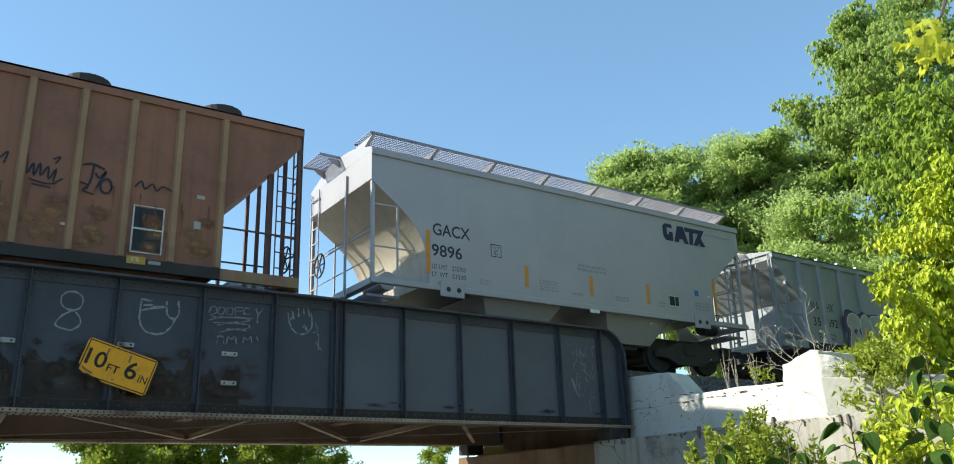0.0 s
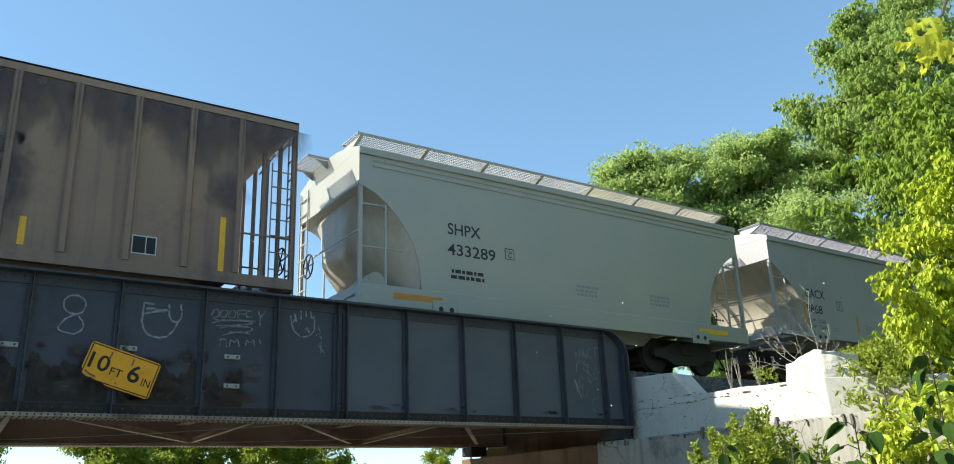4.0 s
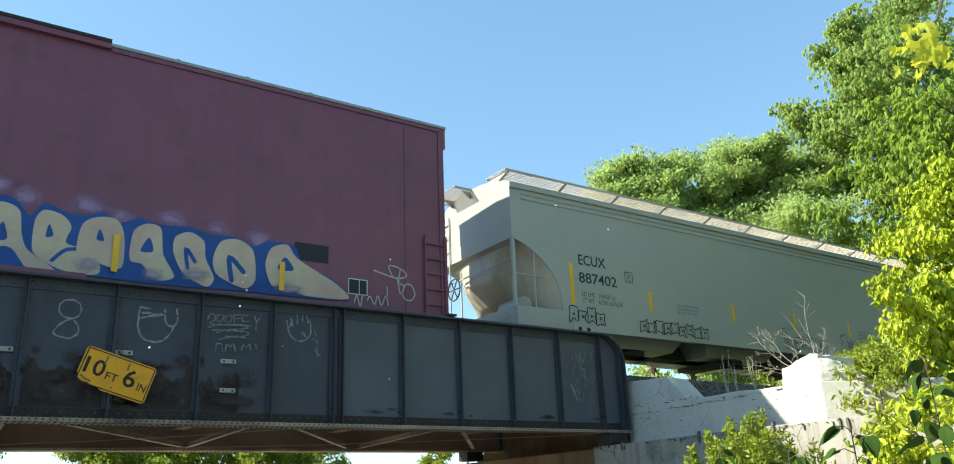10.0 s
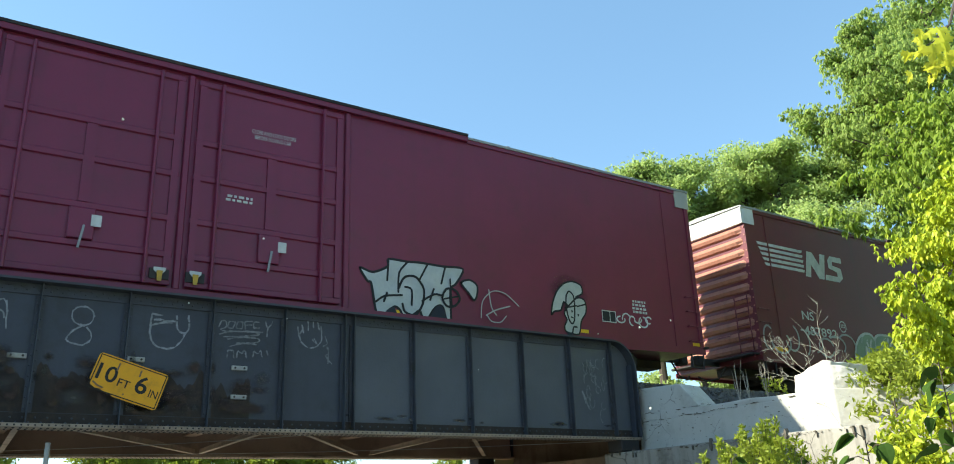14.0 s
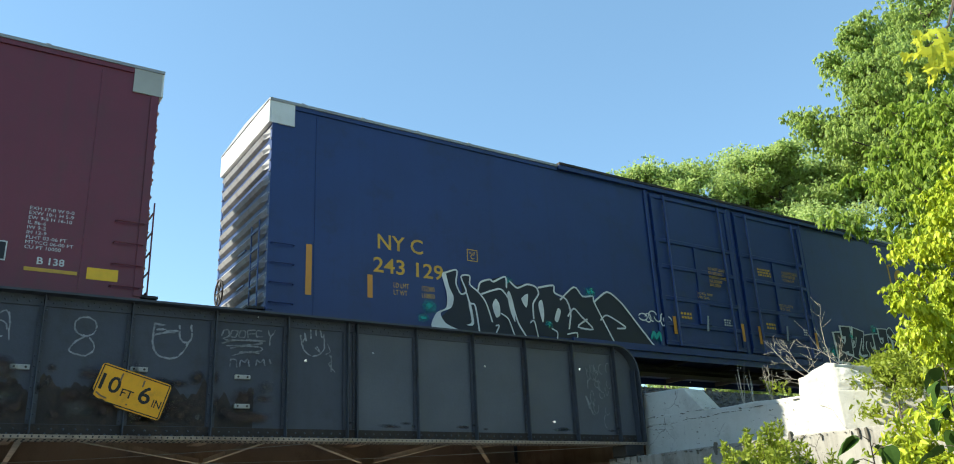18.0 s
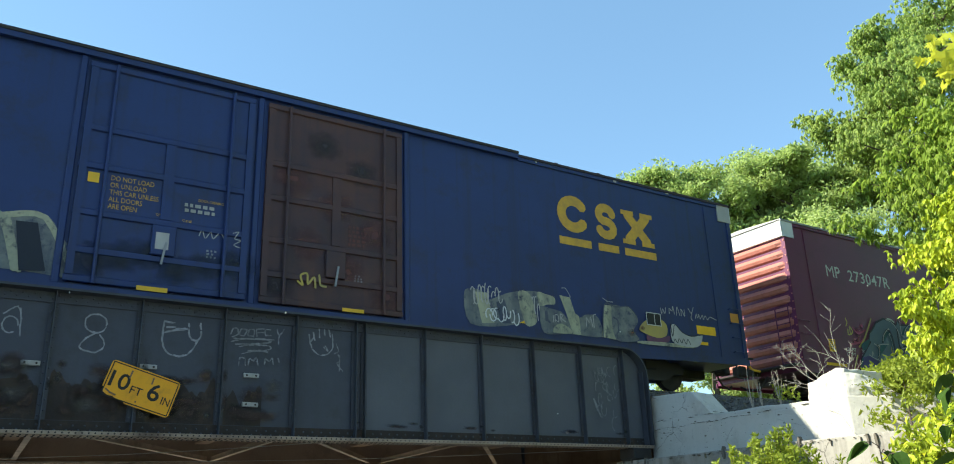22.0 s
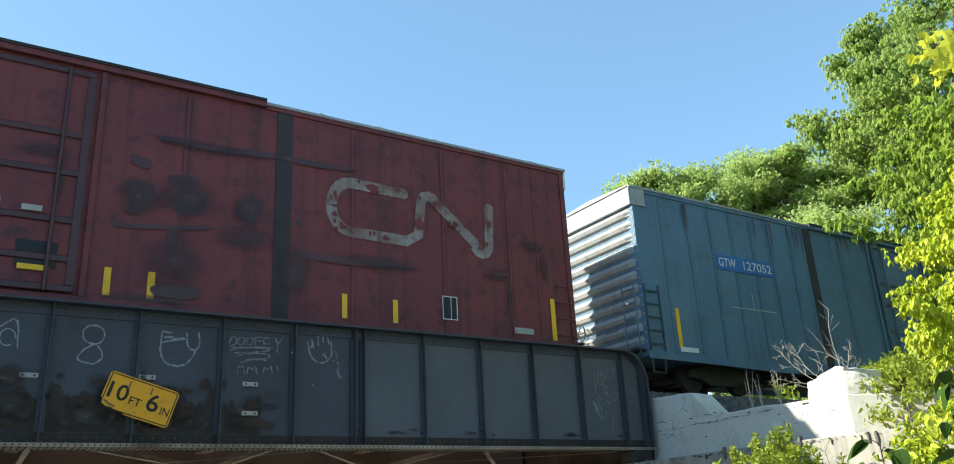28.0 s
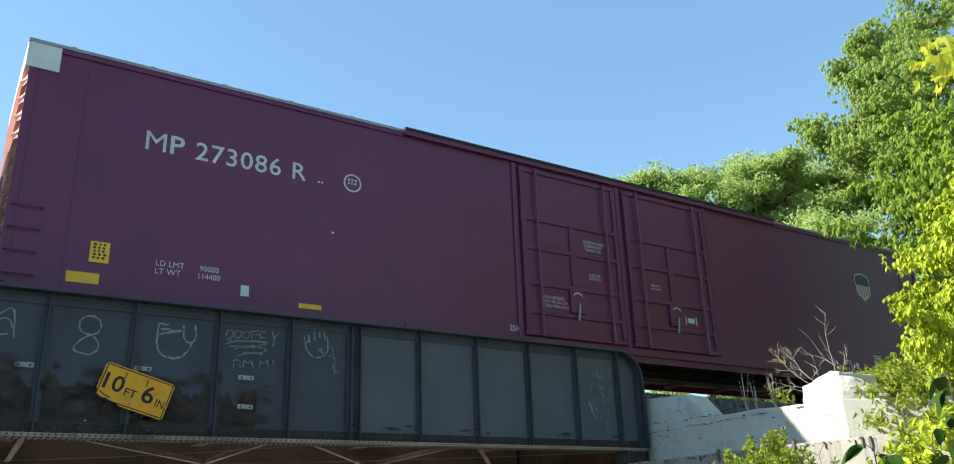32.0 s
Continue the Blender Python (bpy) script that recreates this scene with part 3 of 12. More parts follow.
M_FLOORST = mat("floor_steel_rust", (0.34, 0.245, 0.18), (0.22, 0.15, 0.11), 0.9, dirt=(0.12, 0.08, 0.06), dirt_amount=0.5)
for yg in (YG, Y2):
    s = -1 if yg == YG else 1
    x_end = X_END if yg == YG else X_END + 0.6
    coat, low = (M_GIRDER, M_GIRDER_LOW) if yg == YG else (M_FLOORST, M_FLOORST)
    # the web is spliced at the doubled stiffener; its east coat is paler, imitating lens glare
    whole = girder_outline(X_W, x_end, BOT + 0.1, TOP - 0.03)
    west = [(X_W, BOT + 0.1), (X_SPLICE, BOT + 0.1), (X_SPLICE, TOP - 0.03)] + [q for q in whole[2:] if q[0] < X_SPLICE]
    east = [(X_SPLICE + 0.001, BOT + 0.1)] + [q for q in whole[1:] if q[0] > X_SPLICE] + [(X_SPLICE + 0.001, TOP - 0.03)]
    part("web", prism(bmesh.new(), west, yg - 0.008, yg + 0.008), coat, bridge)
    part("web", prism(bmesh.new(), east, yg - 0.008, yg + 0.008), M_GIRDER_E if yg == YG else coat, bridge)
    # cover plates that follow the top and turn down at the ends
    outer, inner = girder_outline(X_W, x_end, BOT + 0.05, TOP), girder_outline(X_W + 0.03, x_end - 0.03, BOT + 0.05, TOP - 0.035, 0.59)
    bm = bmesh.new()
    for y0, y1 in ((yg - 0.23, yg + 0.23),):
        oa = [[bm.verts.new((x, y, z)) for y in (y0, y1)] for x, z in outer[1:]]
        ia = [[bm.verts.new((x, y, z)) for y in (y0, y1)] for x, z in inner[1:]]
        for k in range(len(oa) - 1):
            bm.faces.new((oa[k][0], oa[k + 1][0], oa[k + 1][1], oa[k][1]))
            bm.faces.new((ia[k][0], ia[k][1], ia[k + 1][1], ia[k + 1][0]))
            bm.faces.new((oa[k][0], ia[k][0], ia[k + 1][0], oa[k + 1][0]))
            bm.faces.new((oa[k][1], oa[k + 1][1], ia[k + 1][1], ia[k][1]))
    bmesh.ops.recalc_face_normals(bm, faces=bm.faces)
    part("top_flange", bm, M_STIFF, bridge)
    part("flange_angle", boxes((X_W + 0.6, x_end - 0.6, yg - 0.032, yg - 0.0085, TOP - 0.19, TOP - 0.036), (X_W + 0.6, x_end - 0.6, yg + 0.0085, yg + 0.032, TOP - 0.19, TOP - 0.036)), M_GIRDER, bridge)
    part("bottom_angle", boxes((X_W, x_end, yg - 0.034, yg - 0.0085, BOT + 0.03, BOT + 0.20), (X_W, x_end, yg + 0.0085, yg + 0.034, BOT + 0.03, BOT + 0.20)), low, bridge)
    part("bottom_flange", boxes((X_W, x_end, yg - 0.21, yg + 0.21, BOT - 0.012, BOT + 0.045), bevel=0.006), M_FLANGE, bridge)
    for k, x in enumerate(STIFF):
        wide = k in (4 + 4,)
        offs = (-0.085, 0.085) if wide else (0.0,)
        for o in offs:
            bm = boxes((x + o - 0.008, x + o + 0.008, yg + s * 0.14, yg + s * 0.034, BOT + 0.03, TOP - 0.037) if s < 0 else
                       (x + o - 0.008, x + o + 0.008, yg + s * 0.034, yg + s * 0.14, BOT + 0.03, TOP - 0.037))
            a, b = sorted((yg + s * 0.0345, yg + s * 0.048))
            box(bm, x + o - 0.06, x + o + 0.06, a, b, BOT + 0.21, TOP - 0.2)
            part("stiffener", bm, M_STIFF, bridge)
    # end stiffener
    a, b = sorted((yg + s * 0.034, yg + s * 0.17))
    part("end_stiffener", boxes((x_end - 0.11, x_end - 0.09, a, b, BOT + 0.03, TOP - 0.5)), M_GIRDER, bridge)


def rivets(rows, r, material, name="rivets", face=-1):
    """Low domed rivet heads; rows of (x, y, z); face -1: heads point to -y, 2: down."""
    verts, faces = [], []
    for x, y, z in rows:
        b = len(verts)
        for rr, d in ((r, 0), (r * 0.6, r * 0.5)):
            for k in range(6):
                a = k * math.pi / 3
                if face == 2:
                    verts.append((x + rr * math.cos(a), y + rr * math.sin(a), z - d))
                else:
                    verts.append((x + rr * math.cos(a), y - d, z + rr * math.sin(a)))
        for k in range(6):
            j = (k + 1) % 6
            faces.append((b + k, b + j, b + 6 + j, b + 6 + k))
        faces.append(tuple(b + 6 + k for k in range(6)))
    ob = raw(name, verts, faces, material, bridge)
    return tagged(ob, kind="stuff")


rows = []
for i in range(170):
    x = -0.5 + i * 0.078
    if x < X_END - 0.05:
        rows.append((x, YG - 0.0345, BOT + (0.07 if i % 2 else 0.135)))
        rows.append((x, YG - 0.0325, TOP - 0.11 + (0.03 if i % 2 else -0.02)))
for x in STIFF:
    if x > 0:
        for k in range(22):
            rows.append((x + (0.035 if k % 2 else -0.035), YG - 0.0485, BOT + 0.26 + k * 0.074))
rivets(rows, 0.017, M_GIRDER)
rows = [(-0.5 + i * 0.085, y, BOT - 0.0125) for i in range(156) for y in (YG - 0.15, YG - 0.08, YG + 0.08, YG + 0.15, Y2 - 0.15, Y2 + 0.15)]
rivets(rows, 0.018, M_STEEL, face=2)
rivets([(-0.5 + i * 0.085, YG - 0.2105, BOT + 0.018) for i in range(156)], 0.014, M_STEEL)

# bottom laterals, floor beams and stringers
zb = BOT + 0.06
for a, b in (((1.6, YG + 0.2), (5.0, Y2 - 0.2)), ((5.1, Y2 - 0.2), (4.85, YG + 0.2)), ((5.3, YG + 0.2), (8.75, Y2 - 0.2)), ((9.1, Y2 - 0.2), (8.45, YG + 0.2)),
             ((8.75, YG + 0.2), (12.35, Y2 - 0.2)), ((1.4, Y2 - 0.2), (1.2, YG + 0.2)), ((-2.1, YG + 0.2), (1.3, Y2 - 0.2)), ((-4.2, Y2 - 0.2), (-2.3, YG + 0.2))):
    bm = bars([((*a, zb), (*b, zb))], 0.09, 0.014)
    bar(bm, (*a, zb + 0.05), (*b, zb + 0.05), 0.014, 0.09)
    part("lateral_brace", bm, M_FLANGE, bridge)
for x in (-4.0, -1.2, 1.3, 4.9, 8.5, 12.1):
    part("floor_beam", boxes((x - 0.006, x + 0.006, YG + 0.05, Y2 - 0.05, BOT + 0.45, RAIL_Z - 0.75), (x - 0.13, x + 0.13, YG + 0.05, Y2 - 0.05, BOT + 0.42, BOT + 0.45),
                             (x - 0.13, x + 0.13, YG + 0.05, Y2 - 0.05, RAIL_Z - 0.75, RAIL_Z - 0.72)), M_FLOORST, bridge)
for y in (TRACK_Y - 1.0, TRACK_Y + 1.0):
    part("stringer", boxes((X_W, X_END, y - 0.01, y + 0.01, RAIL_Z - 0.95, RAIL_Z - 0.5), (X_W, X_END, y - 0.12, y + 0.12, RAIL_Z - 0.5, RAIL_Z - 0.47),
                           (X_W, X_END, y - 0.12, y + 0.12, RAIL_Z - 0.98, RAIL_Z - 0.95)), M_FLOORST, bridge)
part("deck_plate", boxes((X_W, X_END, YG + 0.25, Y2 - 0.25, RAIL_Z - 0.465, RAIL_Z - 0.36)), M_FLOORST, bridge)
for y in (YG, Y2):
    for x in (X_END - 0.35, X_W + 0.35):
        part("bearing_shoe", boxes((x - 0.25, x + 0.25, y - 0.22, y + 0.22, BOT - 0.24, BOT - 0.0125), bevel=0.02), M_STEEL, bridge)

# slack wires strung under the floor
for k, (a, b, sag) in enumerate((((-1.5, 18.2), (12.3, 13.6), 0.12), ((0.2, 17.9), (5.6, 13.45), 0.05))):
    n = 24
    pts = [(a[0] + (b[0] - a[0]) * i / n, a[1] + (b[1] - a[1]) * i / n, BOT + 0.01 - sag * math.sin(math.pi * i / n)) for i in range(n + 1)]
    cable = part("cable", tube(bmesh.new(), pts, 0.007, 5), M_BRACKET)
    tagged(cable, "thin grey cable slung below the bridge floor", "cable")

# small bolted brackets on the web
for x, z in ((1.04, 2.325), (2.62, 2.375), (4.2, 2.34), (4.21, 1.88)):
    br = thing("bracket", "pale weathered steel bracket bolted to the girder", "bracket", "brackets on the girder", at=(x, YG - 0.008, z + E0))
    part("plate", boxes((-0.125, 0.125, -0.05, 0, -0.035, 0.035), bevel=0.006), M_BRACKET, br)
    for dx in (-0.075, 0.075):
        part("bolt", cylinder(bmesh.new(), (dx, -0.056, 0), 0.017, 0.014, "y", 6), M_STEEL, br)

# the height sign, knocked askew
sg = thing("clearance_sign", "bent yellow height sign reading 10 FT 6 IN, hanging askew", "sign")
sw, sh = 1.03, 0.555
bm = bmesh.new()
out = []
for cx, cz, a0 in ((sw / 2 - 0.05, sh / 2 - 0.05, 0), (-sw / 2 + 0.05, sh / 2 - 0.05, 90), (-sw / 2 + 0.05, -sh / 2 + 0.05, 180), (sw / 2 - 0.05, -sh / 2 + 0.05, 270)):
    out += [(cx + 0.05 * math.cos(radians(a0 + k)), cz + 0.05 * math.sin(radians(a0 + k))) for k in (0, 30, 60, 90)]
out = out[:8] + [(-sw / 2, -0.12), (-sw / 2 + 0.035, -0.17), (-sw / 2 + 0.03, -0.20), (-0.40, -0.235), (-0.33, -0.225), (-0.27, -0.25), (-0.2, -0.243), (-0.12, -sh / 2)] + out[12:]
prism(bm, out, -0.005, 0.0)
part("face", bm, M_YSIGN, sg)
border = []
for s1 in (0.018, 0.034):
    border.append([((sw / 2 - s1) * a, (sh / 2 - s1) * b) for a, b in ((-1, -1), (1, -1), (1, 1), (-1, 1))])
verts = [(x, -0.0085, z) for ring in border for x, z in ring]
raw("border", verts, [(i, (i + 1) % 4, 4 + (i + 1) % 4, 4 + i) for i in range(4)], M_BLACK, sg)
lettering("10", -0.455, -0.105, 0.285, 0.24, M_BLACK, sg, -0.0085, bold=0.013)
lettering("FT", -0.135, -0.11, 0.175, 0.115, M_BLACK, sg, -0.0085, bold=0.008)
lettering("6", 0.112, -0.12, 0.175, 0.265, M_BLACK, sg, -0.0085, bold=0.014)
lettering("IN", 0.335, -0.12, 0.125, 0.115, M_BLACK, sg, -0.0085, bold=0.008)
for x, z in ((-0.2, 0.2), (0.12, 0.2), (0.0, -0.2)):
    part("bolt", cylinder(bmesh.new(), (x, -0.008, z), 0.013, 0.01, "y", 8), M_RUSTY, sg)
for line in ([(-0.2, 0.19), (-0.203, 0.10)], [(0.12, 0.19), (0.122, 0.12)], [(-0.45, -0.16), (-0.38, -0.19), (-0.3, -0.2)]):
    v, f = stroke_mesh([line], 0.012, -0.0095)
    raw("rust_stain", v, f, M_RUSTY, sg)
sg.matrix_world = Matrix.Translation((2.521, YG - 0.155, 2.022 + E0)) @ Matrix.Rotation(radians(16.8), 4, "Y")
part("hanger", bars([((2.62, YG - 0.148, 2.26 + E0), (2.62, YG - 0.05, 2.26 + E0)), ((2.4, YG - 0.148, 1.98 + E0), (2.4, YG - 0.036, 1.98 + E0))], 0.03), M_STEEL, bridge)

# chalky scrawls on the web
yc = YG - 0.013


def scrawl(rows, r, material):
    # dry, broken chalk: short dabs of uneven width with gaps
    rc = random.Random(len(rows) * 7 + int(r * 1e4))
    verts, faces = [], []
    for ln in rows:
        pts = [Vector((x, 0, z + E0)) for x, z in (flow(ln) + [ln[-1]] if len(ln) > 2 else ln)]
        for a, b in zip(pts, pts[1:]):
            n = max(1, int((b - a).length / 0.03))
            for k in list(range(n)) * 2:
                if rc.random() < 0.22:
                    continue
                s0, s1 = a.lerp(b, k / n), a.lerp(b, (k + 1.25) / n)
                jog = [Vector((rc.uniform(-1, 1), 0, rc.uniform(-1, 1))) * 0.006 for _ in range(2)]
                dv, df = stroke_mesh([[(s0 + jog[0]).xz[:], (s1 + jog[1]).xz[:]]], r * rc.uniform(0.25, 0.75), yc - 0.00001 * len(verts), 3)
                off = len(verts)
                verts += dv
                faces += [tuple(i + off for i in q) for q in df]
    v, f = verts, faces
    tagged(raw("scrawl", v, f, material, bridge, "pale sprayed scrawl on the web"), kind="stuff")


rng = random.Random(12)
scrawl([[(1.84, 3.12), (1.94, 3.07), (1.98, 2.98), (1.95, 2.88), (1.86, 2.83), (1.76, 2.85), (1.69, 2.92), (1.69, 3.03), (1.76, 3.1), (1.87, 3.11)], [(1.83, 2.82), (1.72, 2.74), (1.64, 2.61), (1.72, 2.56), (1.86, 2.54), (1.96, 2.61), (1.97, 2.71), (1.9, 2.8)], [(1.81, 2.84), (1.88, 2.81)]], 0.017, M_CHALK)
scrawl([[(2.8, 3.11), (2.79, 2.96), (2.79, 2.79)], [(2.8, 3.1), (2.95, 3.09)], [(2.84, 3.01), (2.96, 3.02)], [(2.99, 3), (3.15, 3.01)], [(3.17, 3.09), (3.19, 2.92), (3.25, 2.84), (3.33, 2.85), (3.37, 2.93), (3.35, 3.11)], [(2.79, 2.82), (2.82, 2.69), (2.91, 2.6), (3.05, 2.57), (3.18, 2.61), (3.27, 2.72), (3.32, 2.83)], [(2.82, 2.93), (2.96, 2.97), (3.1, 2.98)]], 0.021, M_CHALK)
scrawl([[(3.84, 2.99), (3.87, 3.08), (3.94, 3.09), (3.96, 3), (3.87, 2.95)], [(4, 3.09), (3.98, 3), (4.06, 2.98), (4.09, 3.08), (4.01, 3.09)], [(4.13, 3.09), (4.12, 3), (4.21, 2.99), (4.22, 3.09), (4.14, 3.09)], [(4.27, 2.99), (4.26, 3.1), (4.37, 3.12)], [(4.26, 3.05), (4.36, 3.06)], [(4.49, 3.12), (4.41, 3.11), (4.41, 3.02), (4.5, 3.02)], [(4.6, 3.13), (4.64, 3.04), (4.72, 3.14)], [(4.64, 3.04), (4.63, 2.9)], [(3.85, 2.87), (4.08, 2.93), (4.38, 2.95), (4.5, 2.91), (4.23, 2.86), (3.93, 2.83)], [(3.95, 2.78), (4.18, 2.84), (4.47, 2.84), (4.47, 2.78), (4.14, 2.74)], [(4.02, 2.68), (4.24, 2.74), (4.45, 2.74)], [(3.88, 2.92), (4.54, 2.95)], [(3.99, 2.49), (4, 2.61), (4.08, 2.61), (4.1, 2.5)], [(4.14, 2.51), (4.16, 2.61), (4.22, 2.58), (4.27, 2.63), (4.3, 2.52)], [(4.41, 2.54), (4.42, 2.62), (4.49, 2.59), (4.53, 2.64), (4.56, 2.55)], [(4.63, 2.65), (4.65, 2.6)]], 0.016, M_CHALK2)
scrawl([[(5.17, 3.1), (5.19, 2.96), (5.26, 2.83), (5.38, 2.76), (5.52, 2.8), (5.6, 2.91), (5.59, 3.13)], [(5.24, 3.14), (5.27, 3.03)], [(5.34, 3.22), (5.36, 3.07)], [(5.44, 3.27), (5.45, 3.13)], [(5.52, 3.22), (5.55, 3.1)], [(5.44, 2.9), (5.51, 2.84), (5.47, 2.92)], [(5.21, 2.99), (5.24, 3.04)]], 0.018, M_CHALK)
scrawl([[(5.66, 2.98), (5.71, 2.86), (5.64, 2.81)], [(5.7, 2.81), (5.74, 2.69), (5.68, 2.65)], [(5.69, 2.63), (5.79, 2.52)], [(5.73, 2.79), (5.73, 2.52)]], 0.015, M_CHALK2)
rows = []
for k in range(26):
    x, z = rng.uniform(11.45, 12.0), rng.uniform(1.75, 3.0)
    rows.append(arc(x, z, rng.uniform(0.04, 0.1), rng.uniform(0.06, 0.14), rng.uniform(0, 180), rng.uniform(200, 380), 8))
scrawl(rows, 0.011, M_CHALK2)
scrawl([[(11.36, 2.35), (11.42, 2.15), (11.5, 2.02)], [(11.38, 2.3), (11.46, 2.1)]], 0.03, M_CHALK)
scrawl([[(0.62, 3.0), (0.78, 3.12), (0.85, 2.95)], [(0.83, 3.1), (0.86, 2.7)], arc(0.72, 2.85, 0.1, 0.12, 0, 300, 10)], 0.014, M_CHALK)

# brown rust blooms on the lower web
rng = random.Random(31)
for x0, x1, amount in ((0.1, 1.2, 0.9), (1.32, 2.38, 1.0), (2.52, 3.65, 1.0), (3.8, 4.4, 0.8), (-1.1, 0.0, 0.8)):
    pts = []
    for k in range(30):
        f = k / 29
        pts.append((x0 + (x1 - x0) * f, BOT + 0.22 + amount * (0.62 + 0.28 * noise.noise(Vector((x0 * 3 + f * 5, 1.7, 0))) + 0.1 * noise.noise(Vector((f * 19, x0, 4))))))
    pts += [(x1, BOT + 0.21), (x0, BOT + 0.21)]
    v, f = blob_mesh([pts], YG - 0.0105)
    raw("rust_bloom", v, f, M_GIRDER_LOW, bridge, "dark brown rust bloom on the web")

# mottled rust and soot over the lower web
M_SOOT = mat("web_soot", (0.022, 0.019, 0.018), (0.035, 0.028, 0.025), 0.85, large=3)
M_RUSTM = mat("web_rust", (0.064, 0.040, 0.030), (0.045, 0.031, 0.026), 0.85, large=4)
M_PALEM = mat("web_bloom", (0.085, 0.078, 0.07), (0.06, 0.055, 0.05), 0.85, large=4)
p = Spray(bridge, YG - 0.0112, "")
rng = random.Random(19)
for k in range(94):
    x = rng.uniform(-0.6, 4.6) if k < 80 else rng.uniform(4.6, 12.2)
    z = BOT + rng.uniform(0.25, 1.0 if k < 80 else 0.32)
    sx, sz = (rng.uniform(0.08, 0.34), rng.uniform(0.05, 0.16)) if k < 80 else (rng.uniform(0.1, 0.3), rng.uniform(0.02, 0.05))
    near = min(STIFF, key=lambda q: abs(q - x))
    if abs(near - x) < sx * 1.5 + 0.07:
        sx = max(0.05, (abs(near - x) - 0.07) / 1.6)
    p.mist((M_SOOT if k % 7 == 0 else M_PALEM if k % 5 == 0 else M_RUSTM), x, z, sx, sz, lo=BOT + 0.21, hi=TOP - 0.2)

# ---- abutments ----
XL, XW = 12.2, 12.9


def rough_prism(outline_yz, x0, x1, material, name, label, seed=1, cuts=3, amount=0.03, turned=None, edge=0.03, fine=0.35):
    """A block of old concrete: outline in y and z, broken edges and uneven faces."""
    bm = prism(bmesh.new(), outline_yz, x0, x1, axis="x")
    bmesh.ops.bevel(bm, geom=list(bm.edges), offset=edge, segments=2, profile=0.6, affect="EDGES", clamp_overlap=True)
    bmesh.ops.triangulate(bm, faces=[f for f in bm.faces if len(f.verts) > 4])
    for _ in range(cuts):
        bmesh.ops.subdivide_edges(bm, edges=[e for e in bm.edges if e.calc_length() > fine], cuts=1, use_grid_fill=True)
    rng = random.Random(seed)
    for v in bm.verts:
        v.co += noise.noise_vector(v.co * 11.0) * amount * 0.3
        n = noise.noise_vector(v.co * 1.3 + Vector((seed, 0, 0))) * amount + noise.noise_vector(v.co * 5.0) * amount * 0.5
        v.co += n
    if turned:
        bm.transform(turned)
    ob = part(name, bm, material)
    tagged(ob, label, "abutment", kind="structure")
    return ob


Z = E0
rough_prism([(13.6, Z - 3.0), (13.6, 1.10 + Z), (3.0, 1.10 + Z), (3.0, Z - 3.0)], XL, 14.5, M_CONCRETE, "wall_ledge", "lower abutment wall of stained, peeling whitewashed concrete", 2)
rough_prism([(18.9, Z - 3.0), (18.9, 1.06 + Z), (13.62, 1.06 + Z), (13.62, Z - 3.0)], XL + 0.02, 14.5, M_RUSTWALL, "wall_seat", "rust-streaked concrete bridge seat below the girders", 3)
rough_prism([(13.2, 1.0 + Z), (13.2, 1.715 + Z), (9.2, 1.775 + Z), (9.2, 1.0 + Z)], XW - 0.008, 14.2, M_WHITEWASH, "wall_wing", "whitewashed concrete wing wall beside the bridge", 4, cuts=4, amount=0.02)
rough_prism([(13.2, 1.69 + Z), (13.2, 1.90 + Z), (9.2, 1.835 + Z), (9.2, 1.75 + Z)], XW, 14.2, M_WHITEWASH, "wall_wing_top", "cracked upper lift of the whitewashed wing wall", 12, cuts=4, amount=0.025)
rough_prism([(13.15, 1.9 + Z), (13.15, 2.42 + Z), (11.95, 2.36 + Z), (11.5, 1.88 + Z), (11.6, 1.75 + Z), (13.0, 1.78 + Z)], XW + 0.012, 13.5, M_WHITEWASH, "wall_cap", "sloping whitewashed block at the end of the girder", 5, amount=0.02)
rough_prism([(9.27, 1.0 + Z), (9.25, 1.78 + Z), (9.22, 2.13 + Z), (9.05, 2.15 + Z), (8.82, 2.24 + Z), (8.62, 2.28 + Z), (8.47, 2.26 + Z), (8.46, 1.0 + Z)], XW - 0.02, 14.0, M_WHITEWASH, "wall_pier", "broken whitewashed concrete pier on the wall", 6, cuts=6, amount=0.040, edge=0.045, fine=0.07)
FLARE = Matrix.Translation((XW - 0.015, 8.44, 0)) @ Matrix.Rotation(radians(36.9), 4, "Z")
rough_prism([(0.045, 1.05 + Z), (0.045, 1.80 + Z), (-1.9, 1.72 + Z), (-1.9, 1.05 + Z)], 0.0, 0.8, M_WHITEWASH, "wall_flare", "weathered whitewashed flaring wall beside the pier", 7, cuts=5, amount=0.03, turned=FLARE)
rough_prism([(0.035, 1.775 + Z), (0.035, 2.2 + Z), (-0.2, 2.16 + Z), (-0.34, 2.09 + Z), (-0.5, 1.96 + Z), (-0.74, 1.77 + Z)], 0.012, 0.75, M_WHITEWASH, "wall_flare_cap", "broken whitewashed cap on the flaring wall", 11, cuts=5, amount=0.040, turned=FLARE, edge=0.04, fine=0.07)
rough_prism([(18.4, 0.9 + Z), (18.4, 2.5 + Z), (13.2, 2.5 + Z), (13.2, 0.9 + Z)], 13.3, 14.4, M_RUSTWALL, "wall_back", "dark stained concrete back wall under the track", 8)
